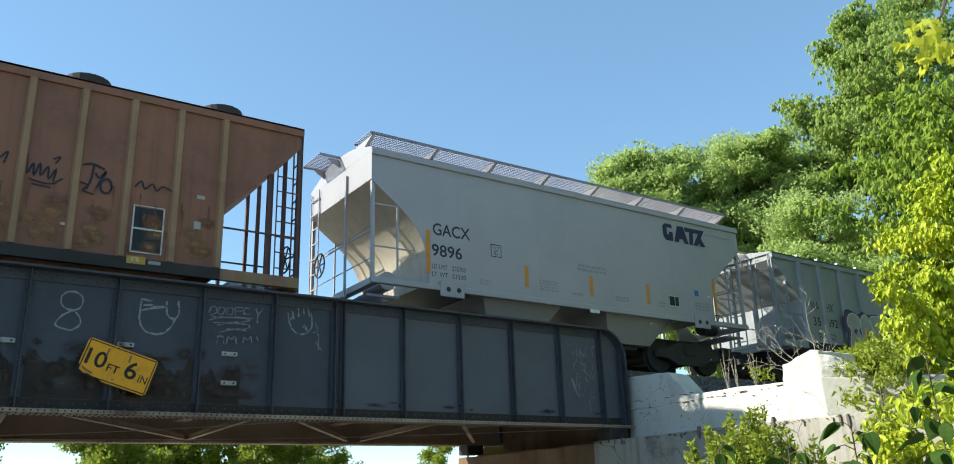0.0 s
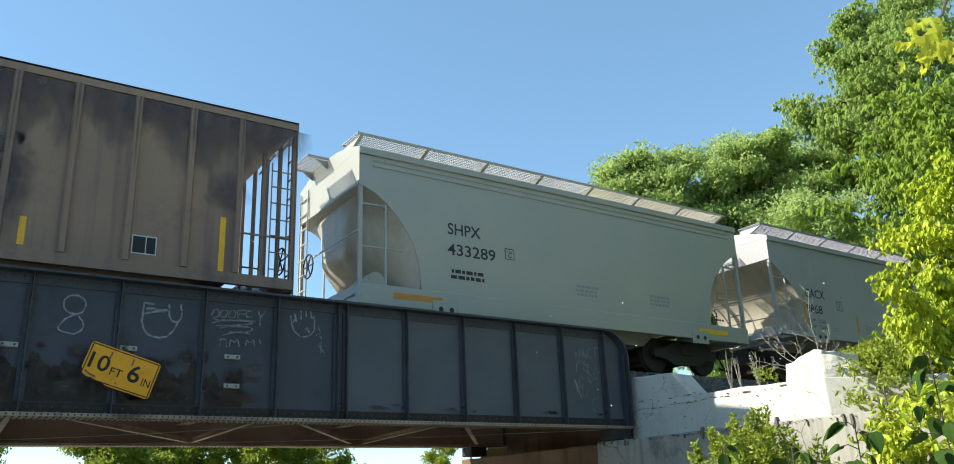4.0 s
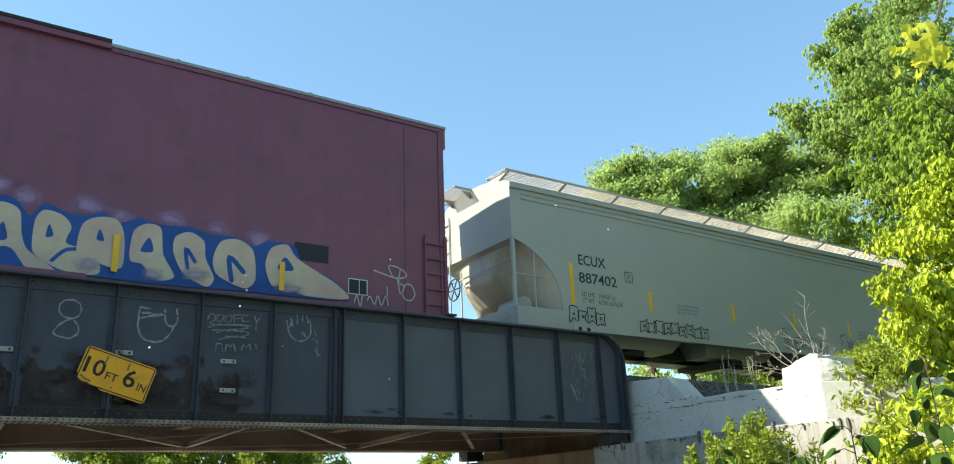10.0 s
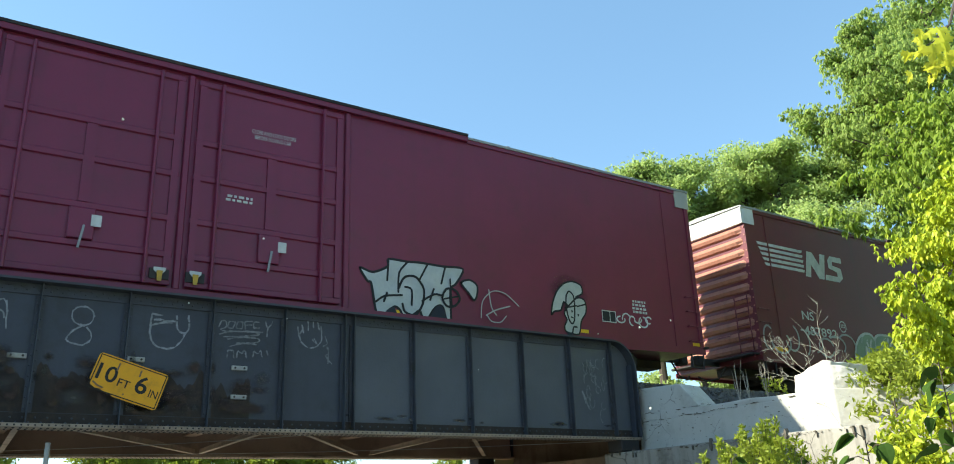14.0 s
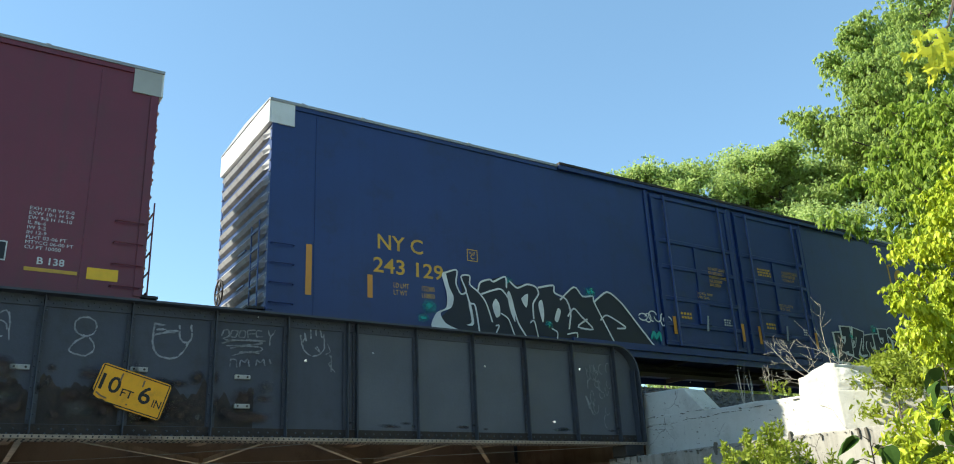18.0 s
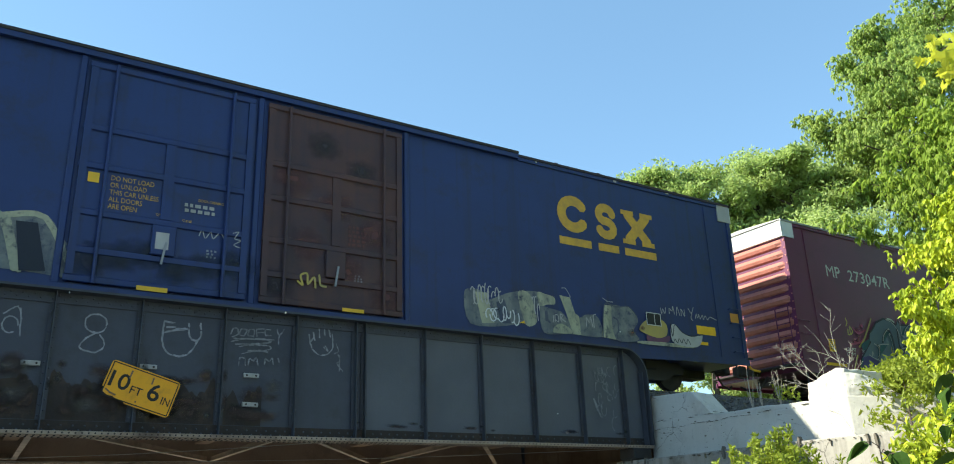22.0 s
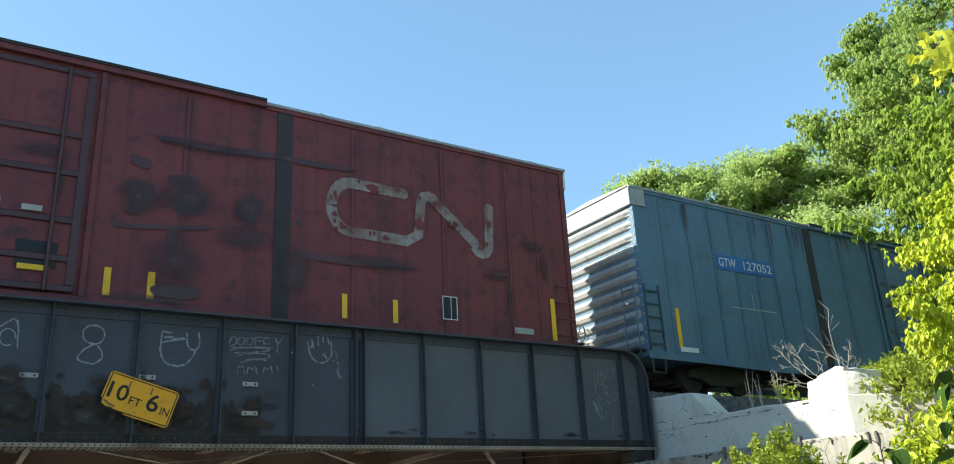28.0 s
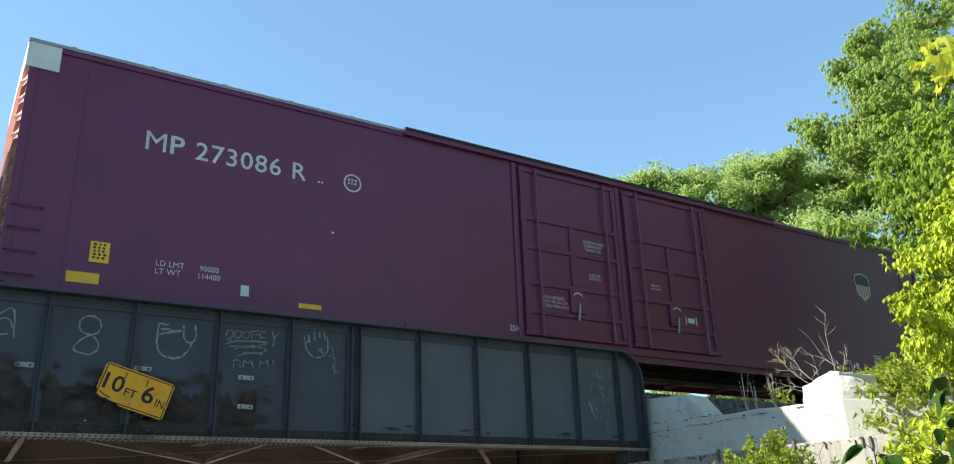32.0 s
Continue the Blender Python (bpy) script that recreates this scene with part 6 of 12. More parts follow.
def lessor_hopper(u, number, plate_colour, label, limit, light):
    car, y = smooth_hopper(u, 11.46, label, P_WHITE, board=P_MESH)
    lettering("GACX", 1.45, 2.42, 0.95, 0.27, M_LETB, car, y)
    lettering(number, 1.42, 1.95, 0.76, 0.27, M_LETB, car, y)
    for row, (word, value) in enumerate((("LD LMT", limit), ("LT  WT", light))):
        lettering(word, 1.42, 1.68 - 0.17 * row, 0.38, 0.10, M_LETB, car, y, bold=0.0)
        lettering(value, 1.92, 1.68 - 0.17 * row, 0.34, 0.10, M_LETB, car, y, bold=0.0)
    plate_mark(car, y, 2.95, 2.42, M_LETB)
    for x, z0, z1 in ((1.28, 1.56, 2.5), (3.86, 1.55, 2.05), (5.8, 1.55, 2.05), (7.68, 1.55, 2.05), (10.18, 1.55, 2.5)):
        patch("reflector", x, x + 0.1, z0, z1, M_REFO, car, y)
    logo_block(car, y, 8.5, 3.36, M_NAVY)
    text_bars(10.1, 11.2, 3.68, 3.76, 1, M_GREY, car, y, 4)
    for x, z, w, h, n in ((4.25, 1.5, 0.6, 0.28, 4), (5.4, 2.1, 0.95, 0.2, 2), (6.6, 1.5, 0.45, 0.14, 2), (2.6, 1.45, 0.32, 0.14, 2), (8.05, 1.5, 0.28, 0.15, 2), (9.4, 1.55, 0.6, 0.24, 3), (5.2, 1.5, 0.35, 0.08, 1)):
        text_bars(x, x + w, z, z + h, n, M_GREY, car, y, int(x * 10))
    info_box(car, y, 8.45, 1.58, 0.38, 0.28)
    patch("inspection_plate", 9.45, 9.6, 1.95, 2.1, plate_colour, car, y)
    patch("builder_plate", 5.7, 6.0, 1.14, 1.22, M_WHITE, car, y - 0.047)
    patch("builder_plate", 8.3, 8.55, 1.14, 1.21, M_LETB, car, y - 0.047)
    for x in (2.1, 4.3, 6.5, 8.7):
        part("panel_seam", boxes((x - 0.01, x + 0.01, y + 0.0008, y + 0.006, 1.4, 3.9)), P_WHITE, car)
    return car


# a rust-brown ribbed hopper that leaves first
# its middle side sill is coloured black to stand for shadow below the ribs
car, y = rib_hopper(5.8 - 13.4, 13.4, "rust-brown ribbed covered hopper, stained and sprayed", P_RUSTH, P_RUSTRIB,
                    [13.4 - 1.55 - 0.81 * k for k in range(13)], (1.5, 2.2, 3.73), (1.5, 2.2, 3.73), 4.12, hatches=(2.18, 4.63, 7.08, 9.53, 11.98), low_sill=P_UNDER, posts=P_RUSTPOST)
patch("stencil_panel", 10.40, 10.86, 1.66, 2.02, P_NAVYSIGN, car, y - 0.01, "white-framed black stencil panel")
patch("stencil_panel", 10.40, 10.86, 1.25, 1.62, P_NAVYSIGN, car, y - 0.01, "white-framed black stencil panel")
v, f = stroke_mesh([[(10.38, 1.22), (10.88, 1.22), (10.88, 2.05), (10.38, 2.05), (10.38, 1.22)], [(10.38, 1.64), (10.88, 1.64)]], 0.014, y - 0.018, 3)
raw("stencil_border", v, f, M_LETW, car)
p = Spray(car, y - 0.006, "black marker scrawls between the ribs")
p.line(G_INK, 0.014, (8.3, 2.5), (8.4, 2.62), (8.36, 2.42))
p.line(G_INK, 0.016, (8.68, 2.62), (8.7, 2.3), (8.78, 2.5), (8.8, 2.28), (8.88, 2.52), (8.9, 2.3), (9.0, 2.48), (9.02, 2.26), (9.12, 2.46), (9.1, 2.22), (9.22, 2.3))
p.line(G_INK, 0.013, (8.74, 2.22), (8.95, 2.18), (9.14, 2.2))
p.line(G_INK, 0.013, (8.8, 2.14), (9.06, 2.12))
p.line(G_INK, 0.013, (9.06, 2.62), (9.16, 2.68), (9.1, 2.55))
p.line(G_INK, 0.017, (9.52, 2.62), (9.66, 2.66), (9.84, 2.6))
p.line(G_INK, 0.017, (9.68, 2.66), (9.66, 2.4), (9.6, 2.2))
p.line(G_INK, 0.017, (9.72, 2.5), (9.78, 2.42), (9.88, 2.56), (9.74, 2.22))
p.line(G_INK, 0.018, *arc(9.9, 2.3, 0.09, 0.13, 0, 340, 9), closed=True)
p.line(G_INK, 0.014, (9.5, 2.3), (9.62, 2.26), (9.54, 2.16), (9.72, 2.12))
p.line(G_INK, 0.014, (10.36, 2.38), (10.46, 2.5), (10.52, 2.36), (10.64, 2.48), (10.72, 2.36), (10.82, 2.46), (10.98, 2.4))
ochre = mat("ochre_rust", (0.34, 0.19, 0.085), (0.24, 0.12, 0.06), 0.85, large=2.5, dirt=(0.13, 0.065, 0.04), dirt_amount=0.6)
dusty = Spray(car, y - 0.001, "")
rng = random.Random(37)
for k in range(13):
    x = 13.4 - 1.55 - 0.81 * k - 0.4
    for q in range(5):
        dusty.mist(ochre if q < 4 else G_RUSTY, x + rng.uniform(-0.2, 0.2), 1.22 + 0.16 * q + rng.uniform(-0.06, 0.06), rng.uniform(0.14, 0.24), rng.uniform(0.10, 0.2), lo=1.1, hi=2.6)
    for q in range(3):
        dusty.run(G_RUSTY, x + rng.uniform(-0.3, 0.3), rng.uniform(1.9, 2.5), rng.uniform(0.02, 0.05), rng.uniform(0.3, 0.8))
patch("paper_tag", 9.28, 9.46, 1.52, 1.56, M_LETW, car, y - 0.006)
patch("paper_tag", 11.42, 11.56, 2.35, 2.42, M_BRACKET, car, y - 0.006)
patch("paper_tag", 11.40, 11.52, 1.78, 1.92, M_BRACKET, car, y - 0.006)
patch("yellow_tag", 10.33, 10.63, 1.0, 1.13, M_LETY, car, y - 0.062)
text_bars(10.38, 10.58, 1.03, 1.10, 2, M_LETW, car, y - 0.07, 5)
patch("paper_tag", 10.68, 10.88, 1.02, 1.08, M_BRACKET, car, y - 0.062)

lessor_hopper(7.30, "9896", P_SIGNBLUE, "white two-bay covered hopper with clean sloping ends", "232700", "53300")

# grey ribbed hopper
car, y = rib_hopper(20.25, 13.95, "grey ribbed covered hopper with sprayed bubble letters", P_GREYH, P_GREYH,
                    [1.21, 2.2, 3.23, 4.23, 6.17, 7.03, 7.9, 9.75, 10.8, 11.72, 12.73], (1.12, 2.35, 3.45), (1.12, 2.35, 3.45), 3.62, low_sill=P_UNDER)
for x in (1.21, 2.2, 3.23, 4.23, 6.17, 7.03, 7.9, 9.75, 10.8, 11.72, 12.73):
    part("rib_cap", prism(bmesh.new(), [(x - 0.05, 3.655), (x + 0.05, 3.655), (x + 0.02, 3.72), (x - 0.02, 3.72)], -1.60, -1.50), M_LETW, car, "small bright rib top")
lettering("NA", 1.60, 2.10, 0.38, 0.26, M_LETB, car, y, spacing=1.2)
lettering("HX", 2.36, 2.10, 0.36, 0.26, M_LETB, car, y)
lettering("35", 1.60, 1.62, 0.36, 0.26, M_LETB, car, y, spacing=1.2)
lettering("692", 2.28, 1.62, 0.54, 0.26, M_LETB, car, y)
lettering("LD LMT\nLT WT", 1.75, 1.22, 0.3, 0.22, M_LETB, car, y, bold=0.0)
lettering("204100\n58900", 2.34, 1.22, 0.3, 0.22, M_LETB, car, y, bold=0.0)
text_bars(7.2, 7.72, 1.25, 1.95, 9, M_GREY, car, y, 10)
patch("paper_tag", 7.3, 7.6, 1.12, 1.18, M_LETW, car, y)
patch("reflector", 1.28, 1.38, 1.1, 2.05, M_REFO, car, y)
reflectors(car, y - 0.11, [(4.02, 1.25, 4.13, 1.7), (5.95, 1.2, 6.06, 1.64)], M_REFY)
patch("reflector", 12.9, 13.0, 1.1, 2.0, M_REFO, car, y)
p = Spray(car, y - 0.09, "pale grey sprayed bubble letters with dark purple edge")
p.fill(G_NAVY, (3.06, 2.03), (3.13, 2.2), (3.32, 2.25), (3.54, 2.21), (3.82, 2.14), (4.07, 2.24), (4.34, 2.17), (4.81, 2.22), (5.12, 2.17), (5.56, 2.28), (6.01, 2.27), (6.23, 2.07), (6.3, 1.77), (6.16, 1.43), (6, 1.23), (5.92, 1), (5.23, 0.99), (4.4, 0.98), (3.95, 0.98), (3.51, 0.96), (3.01, 0.98), (3.02, 1.26), (3.09, 1.5), (2.98, 1.62), (2.94, 1.87))
p.fill(G_PLUM, (3.12, 2.01), (3.22, 2.15), (3.54, 2.17), (3.88, 2.09), (4.11, 2.19), (4.34, 2.14), (4.82, 2.17), (5.12, 2.13), (5.56, 2.23), (5.95, 2.21), (6.18, 2), (6.22, 1.69), (5.97, 1.22), (5.23, 1), (4.4, 0.99), (3.51, 0.98), (3.09, 1.02), (3.09, 1.27), (3.17, 1.51), (3.06, 1.72))
p.fill(G_PALE, (3.18, 1.74), (3.2, 1.94), (3.36, 2.1), (3.6, 2.14), (3.82, 2.04), (3.86, 1.81), (3.72, 1.61), (3.86, 1.37), (4.04, 1), (3.81, 0.96), (3.64, 1.16), (3.55, 1.25), (3.66, 1.01), (3.49, 0.94), (3.17, 0.97), (3.2, 1.23), (3.31, 1.58), edge=G_WHITE, r=0.018)
p.fill(G_PLUM, (3.45, 1.56), (3.55, 1.67), (3.66, 1.61), (3.54, 1.49))
p.fill(G_PALE, (3.89, 1.96), (4.11, 2.15), (4.31, 2.09), (4.44, 1.87), (4.49, 1.52), (4.4, 1.04), (4.23, 0.95), (4.06, 1.05), (3.9, 1.38), (3.85, 1.72), edge=G_WHITE, r=0.018)
p.fill(G_PLUM, (4.06, 1.43), (4.17, 1.6), (4.27, 1.4), (4.21, 1.22), (4.09, 1.26))
p.fill(G_PALE, (4.43, 2.08), (4.7, 2.15), (5.01, 2.15), (4.92, 1.88), (4.78, 1.68), (4.85, 1.39), (4.95, 1.04), (4.81, 0.96), (4.46, 0.97), (4.5, 1.28), (4.54, 1.64), (4.46, 1.84), edge=G_WHITE, r=0.018)
p.fill(G_PALE, (5.01, 1.89), (5.19, 2.07), (5.44, 2.13), (5.41, 1.89), (5.2, 1.71), (5.48, 1.68), (5.36, 1.55), (5.15, 1.49), (5.49, 1.38), (5.52, 1.02), (5.17, 0.98), (4.89, 1.01), (4.85, 1.27), (4.93, 1.61), edge=G_WHITE, r=0.018)
p.fill(G_PALE, (5.47, 1.9), (5.63, 2.08), (5.98, 2.15), (6.19, 1.97), (6.21, 1.66), (6.03, 1.36), (5.85, 1), (5.56, 1), (5.51, 1.29), (5.45, 1.62), edge=G_WHITE, r=0.018)
p.fill(G_PLUM, (5.61, 1.55), (5.74, 1.63), (5.83, 1.55), (5.77, 1.35), (5.65, 1.42))
tag_scrawl(car, 6.1, 6.7, 1.05, 1.4, G_BLACK, y, 11)
tag_scrawl(car, 8.4, 9.2, 1.12, 1.4, G_BLACK, y, 12)
info_box(car, y, 11.3, 1.3, 0.4, 0.25)

# tan, rust-streaked ribbed hopper
car, y = rib_hopper(35.48, 11.92, "tan ribbed covered hopper with dark rust streaks", P_TANH, P_TANH,
                    [1.35, 2.25, 3.19, 4.15, 5.04, 6.05, 7.02, 7.95, 8.93, 9.89, 10.8], (1.15, 2.9, 4.0), (1.15, 3.14, 4.1), 4.27)
for text, z in (("NAHX", 4.07), ("36379", 3.94)):
    mark = lettering(text, 0, 0, 0.30, 0.10, M_LETB, car, 0)
    mark.matrix_local = pose(-0.052, -1.02, z, 0, 0, -90)
part("end_number_plate", boxes((-0.045, 0.0, -1.42, -0.95, 3.90, 4.22)), M_BRACKET, car, "small off-white number plate")
patch("number_panel", 1.53, 2.80, 1.58, 2.50, M_BRACKET, car, y, "off-white number panel")
lettering("NA", 1.66, 2.16, 0.36, 0.25, M_LETB, car, y - 0.008)
lettering("HX", 2.38, 2.16, 0.36, 0.25, M_LETB, car, y - 0.008)
lettering("363", 1.60, 1.68, 0.52, 0.25, M_LETB, car, y - 0.008)
lettering("79", 2.38, 1.68, 0.34, 0.25, M_LETB, car, y - 0.008)
lettering("LD LMT\nLT WT", 1.72, 1.22, 0.42, 0.24, M_LETB, car, y, bold=0.0)
lettering("204600\n58400", 2.38, 1.22, 0.40, 0.24, M_LETB, car, y, bold=0.0)
reflectors(car, y, [(1.42, 1.15, 1.53, 2.14), (2.98, 1.13, 3.09, 1.61), (4.32, 1.13, 4.43, 1.63), (7.32, 1.17, 7.42, 1.64), (10.5, 1.11, 10.6, 2.13)])
patch("patch_panel", 3.16 - 0.06, 3.22, 1.13, 1.95, M_GREY, car, y - 0.087)
info_box(car, y, 9.02, 1.25, 0.41, 0.33)
# black soot that has run down from the roof
sooty = mat("roof_soot", (0.115, 0.088, 0.098), (0.15, 0.112, 0.108), 0.8, large=2)
rng = random.Random(77)
p = Spray(car, y - 0.001, "")
for k in range(30):
    p.run(sooty, 0.4 + k * 0.39, 4.12, rng.uniform(0.45, 0.8), rng.uniform(1.0, 2.1))
for k in range(10):
    p.mist(sooty, rng.uniform(3.0, 11.2), rng.uniform(2.0, 2.8), rng.uniform(0.3, 0.5), rng.uniform(0.4, 0.7), hi=4.2)
p = Spray(car, y - 0.0885, "")
for x in (1.35, 2.25, 3.19, 4.15, 5.04, 6.05, 7.02, 7.95, 8.93, 9.89, 10.8):
    p.run(sooty, x, 4.12, 0.045, rng.uniform(1.4, 2.6))
patch("builder_plate", 6.1, 6.4, 1.14, 1.2, M_WHITE, car, y)

# pale smooth hopper
car, y = smooth_hopper(48.73, 11.6, "pale grey smooth-sided covered hopper, lightly soiled", P_CREAM, cut=1.4, drop=0.75, deep=True, sill=1.22, board=M_GALV, arch=0.30)
lettering("SHPX", 2.1, 2.52, 0.85, 0.26, M_LETB, car, y)
lettering("433289", 2.08, 2.06, 1.25, 0.26, M_LETB, car, y)
text_bars(2.1, 3.0, 1.5, 1.75, 2, M_LETB, car, y, 15)
plate_mark(car, y, 3.6, 2.4, M_LETB, 0.24)
for x in (5.6, 8.0):
    text_bars(x, x + 0.7, 1.5, 1.8, 3, M_GREY, car, y, int(x))
patch("reflector", 0.75, 1.9, 0.96, 1.08, M_REFO, car, y - 0.047)
patch("reflector", 9.6, 10.75, 0.96, 1.08, M_REFY, car, y - 0.047)
text_bars(10.2, 10.7, 1.32, 1.4, 1, M_LETB, car, y, 16)

lessor_hopper(61.76, "9868", P_SIGNBLUE, "white two-bay covered hopper, blue plate on its side", "232500", "53500")
lessor_hopper(74.65, "9893", P_SIGNBLUE, "white two-bay covered hopper ahead of a brown boxcar", "232300", "53700")

# brown-red boxcar with two sprayed pieces
car, y = boxcar(87.92, 26.35, "brown-red long boxcar covered with colourful sprayed letters", P_BOX1, P_END2, band=None, plate=False, seams=(9.2, 17.4), stiles=True)
p = Spray(car, y, "")
rng = random.Random(8)
for k in range(34):
    x, z = rng.uniform(1.0, 4.4), 3.75 + rng.gauss(0, 0.22)
    dz = rng.uniform(0.03, 0.2) * rng.choice((0.4, 1))
    p.line(rng.choice((M_GREY, G_PURPLE, G_LILAC)), rng.uniform(0.006, 0.014), (x, z), (x + rng.uniform(-0.03, 0.05), z - dz * 0.5), (x + rng.uniform(-0.02, 0.03), z - dz))
lettering("4", 2.02, 1.56, 0.13, 0.2, G_LILAC, car, y)
lettering("6", 2.24, 1.52, 0.12, 0.19, G_LILAC, car, y)
p.line(G_LAV, 0.012, *arc(2.36, 1.1, 0.08, 0.12, 30, 360, 8))
p.line(G_LAV, 0.012, *arc(2.6, 1.1, 0.07, 0.1, 0, 350, 8))
p.mist(G_PURPLE, 2.8, 1.12, 0.3, 0.2)
p.mist(G_ORANGE, 2.75, 0.95, 0.5, 0.12)
patch("reflector", 0.66, 0.9, 0.95, 1.36, M_REFY, car, y)
patch("builder_plate", 1.15, 1.62, 0.92, 1.05, M_BRACKET, car, y)
p = Spray(car, y - 0.012, "pale pink and blue sprayed letters edged in black")
p.mist(G_ORANGE, 3.37, 1.01, 0.32, 0.2)
p.mist(G_ORANGE, 4.82, 2.11, 0.33, 0.23)
p.mist(G_ORANGE, 5.77, 2.09, 0.35, 0.23)
p.mist(G_ORANGE, 6.42, 2.08, 0.37, 0.21)
p.mist(G_ORANGE, 9.63, 1.47, 0.45, 0.39)
p.mist(G_ORANGE, 7.68, 2.16, 0.6, 0.19)
p.mist(G_OLIVE, 3.37, 1.36, 0.19, 0.21)
p.mist(G_OLIVE, 5.89, 2.11, 0.23, 0.18)
p.fill(G_DTEAL, (3.48, 1.27), (3.53, 1.66), (3.71, 1.88), (3.74, 1.09), (3.94, 1), (3.81, 0.89), edge=G_BLACK, r=0.026)
p.fill(G_ROSE, (3.53, 1.49), (3.6, 1.78), (3.85, 1.99), (4.14, 2.07), (4.46, 2.04), (4.66, 1.85), (4.71, 1.57), (4.67, 1.37), (4.47, 1.25), (4.23, 1.11), (4.04, 1.04), (3.8, 1.02), (3.61, 1.18), edge=G_BLACK, r=0.025)
p.fill(G_DTEAL, (3.98, 1.4), (4.06, 1.64), (4.2, 1.76), (4.29, 1.67), (4.19, 1.55), (4.09, 1.28), (4.01, 1.28), edge=G_BLACK, r=0.026)
p.fill(G_PERI, (4.67, 1.37), (4.91, 1.09), (4.87, 0.86), (4.57, 0.8), (3.86, 0.84), (3.85, 0.99), (4.28, 1.09), (4.52, 1.29), edge=G_BLACK, r=0.026)
p.fill(G_ORANGE, (4.55, 1.07), (4.67, 1.1), (4.71, 0.87), (4.59, 0.86))
p.fill(G_DTEAL, (4.83, 1.68), (4.99, 1.99), (5.2, 2.13), (5.01, 1.79), (4.89, 1.64), edge=G_BLACK, r=0.026)
p.fill(G_PERI, (4.7, 1.34), (4.99, 1.41), (5.21, 1.35), (5.48, 1.34), (5.6, 0.84), (5.25, 0.8), (4.92, 0.87), (4.88, 1.09), edge=G_BLACK, r=0.026)
p.fill(G_ROSE, (4.74, 1.46), (4.86, 1.65), (5.1, 2.01), (5.37, 2.09), (5.64, 1.95), (5.68, 1.72), (5.56, 1.47), (5.43, 1.33), (5.21, 1.36), (4.99, 1.41), edge=G_BLACK, r=0.025)
p.fill(G_OLIVE, (5.28, 1.46), (5.38, 1.62), (5.43, 1.42))
p.fill(G_PERI, (5.59, 1.36), (5.86, 1.15), (6.12, 1.14), (6.02, 0.85), (5.63, 0.84), edge=G_BLACK, r=0.026)
p.fill(G_ROSE, (5.7, 1.52), (5.79, 1.8), (6.03, 2.08), (6.22, 1.93), (6.29, 1.76), (6.16, 1.5), (6.06, 1.16), (5.86, 1.16), (5.71, 1.35), edge=G_BLACK, r=0.025)
p.fill(G_ORANGE, (6.08, 1.25), (6.16, 1.39), (6.25, 1.1), (6.19, 0.89), (6.11, 0.96), edge=G_BLACK, r=0.026)
p.fill(G_PERI, (6.23, 1.45), (6.38, 1.71), (6.62, 1.84), (6.86, 1.84), (7.36, 1.86), (7.43, 1.56), (7.19, 1.37), (6.89, 1.3), (6.78, 0.93), (6.43, 0.89), (6.27, 1.1), edge=G_BLACK, r=0.025)
p.line(G_BLACK, 0.02, (6.69, 1.51), (6.84, 1.69), (6.79, 1.38))
p.fill(G_ORANGE, (6.86, 1.3), (7.57, 1.45), (7.39, 1.26), (6.98, 1.18), edge=G_BLACK, r=0.026)
p.fill(G_PERI, (7.33, 1.18), (7.84, 1.12), (8.3, 1.14), (8.27, 0.91), (7.72, 0.87), (7.33, 0.93), edge=G_BLACK, r=0.026)
p.fill(G_ROSE, (7.46, 1.87), (7.68, 2.05), (8.01, 2.02), (8.15, 1.88), (8.16, 1.66), (7.83, 1.55), (8.06, 1.43), (8.13, 1.25), (7.77, 1.11), (7.57, 1.33), (7.47, 1.56), edge=G_BLACK, r=0.025)
p.fill(G_ORANGE, (7.74, 1.29), (7.96, 1.35), (8.1, 1.2), (7.81, 1.13))
p.fill(G_BLACK, (7.62, 1.62), (7.77, 1.7), (8.12, 1.65), (7.77, 1.57))
p.fill(G_ROSE, (8.25, 1.86), (8.49, 2.09), (8.84, 2.05), (8.95, 1.77), (8.78, 1.42), (8.6, 1.27), (8.61, 0.87), (8.31, 0.89), (8.2, 1.29), edge=G_BLACK, r=0.025)
p.fill(G_PERI, (8.6, 1.27), (8.85, 1.37), (9.27, 1.29), (9.63, 1.17), (9.85, 0.91), (9.13, 0.86), (8.71, 1.13), edge=G_BLACK, r=0.026)
p.fill(G_DTEAL, (8.71, 1.13), (9.13, 1.08), (9.27, 0.91), (9.06, 0.87), edge=G_BLACK, r=0.026)
p.fill(G_BLACK, (8.57, 1.59), (8.65, 1.65), (8.69, 1.48), (8.6, 1.41))
p.line(G_BLACK, 0.012, (4.29, 2.04), (4.33, 1.86))
p.line(G_BLACK, 0.012, (4.46, 2.03), (4.47, 1.84))
p.line(G_BLACK, 0.012, (5.38, 2.06), (5.38, 1.79))
p.line(G_BLACK, 0.012, (8.05, 1.99), (8.02, 1.75))
p.line(G_BLACK, 0.012, (8.7, 2.06), (8.7, 1.8))
p.line(G_BLACK, 0.012, (6.38, 1.71), (6.4, 1.5))
p.line(G_BLACK, 0.012, (7.68, 2.03), (7.7, 1.88))
p.mist(G_AQUA, 3.58, 1.97, 0.15, 0.16)
p.mist(G_AQUA, 3.79, 1.79, 0.16, 0.2)
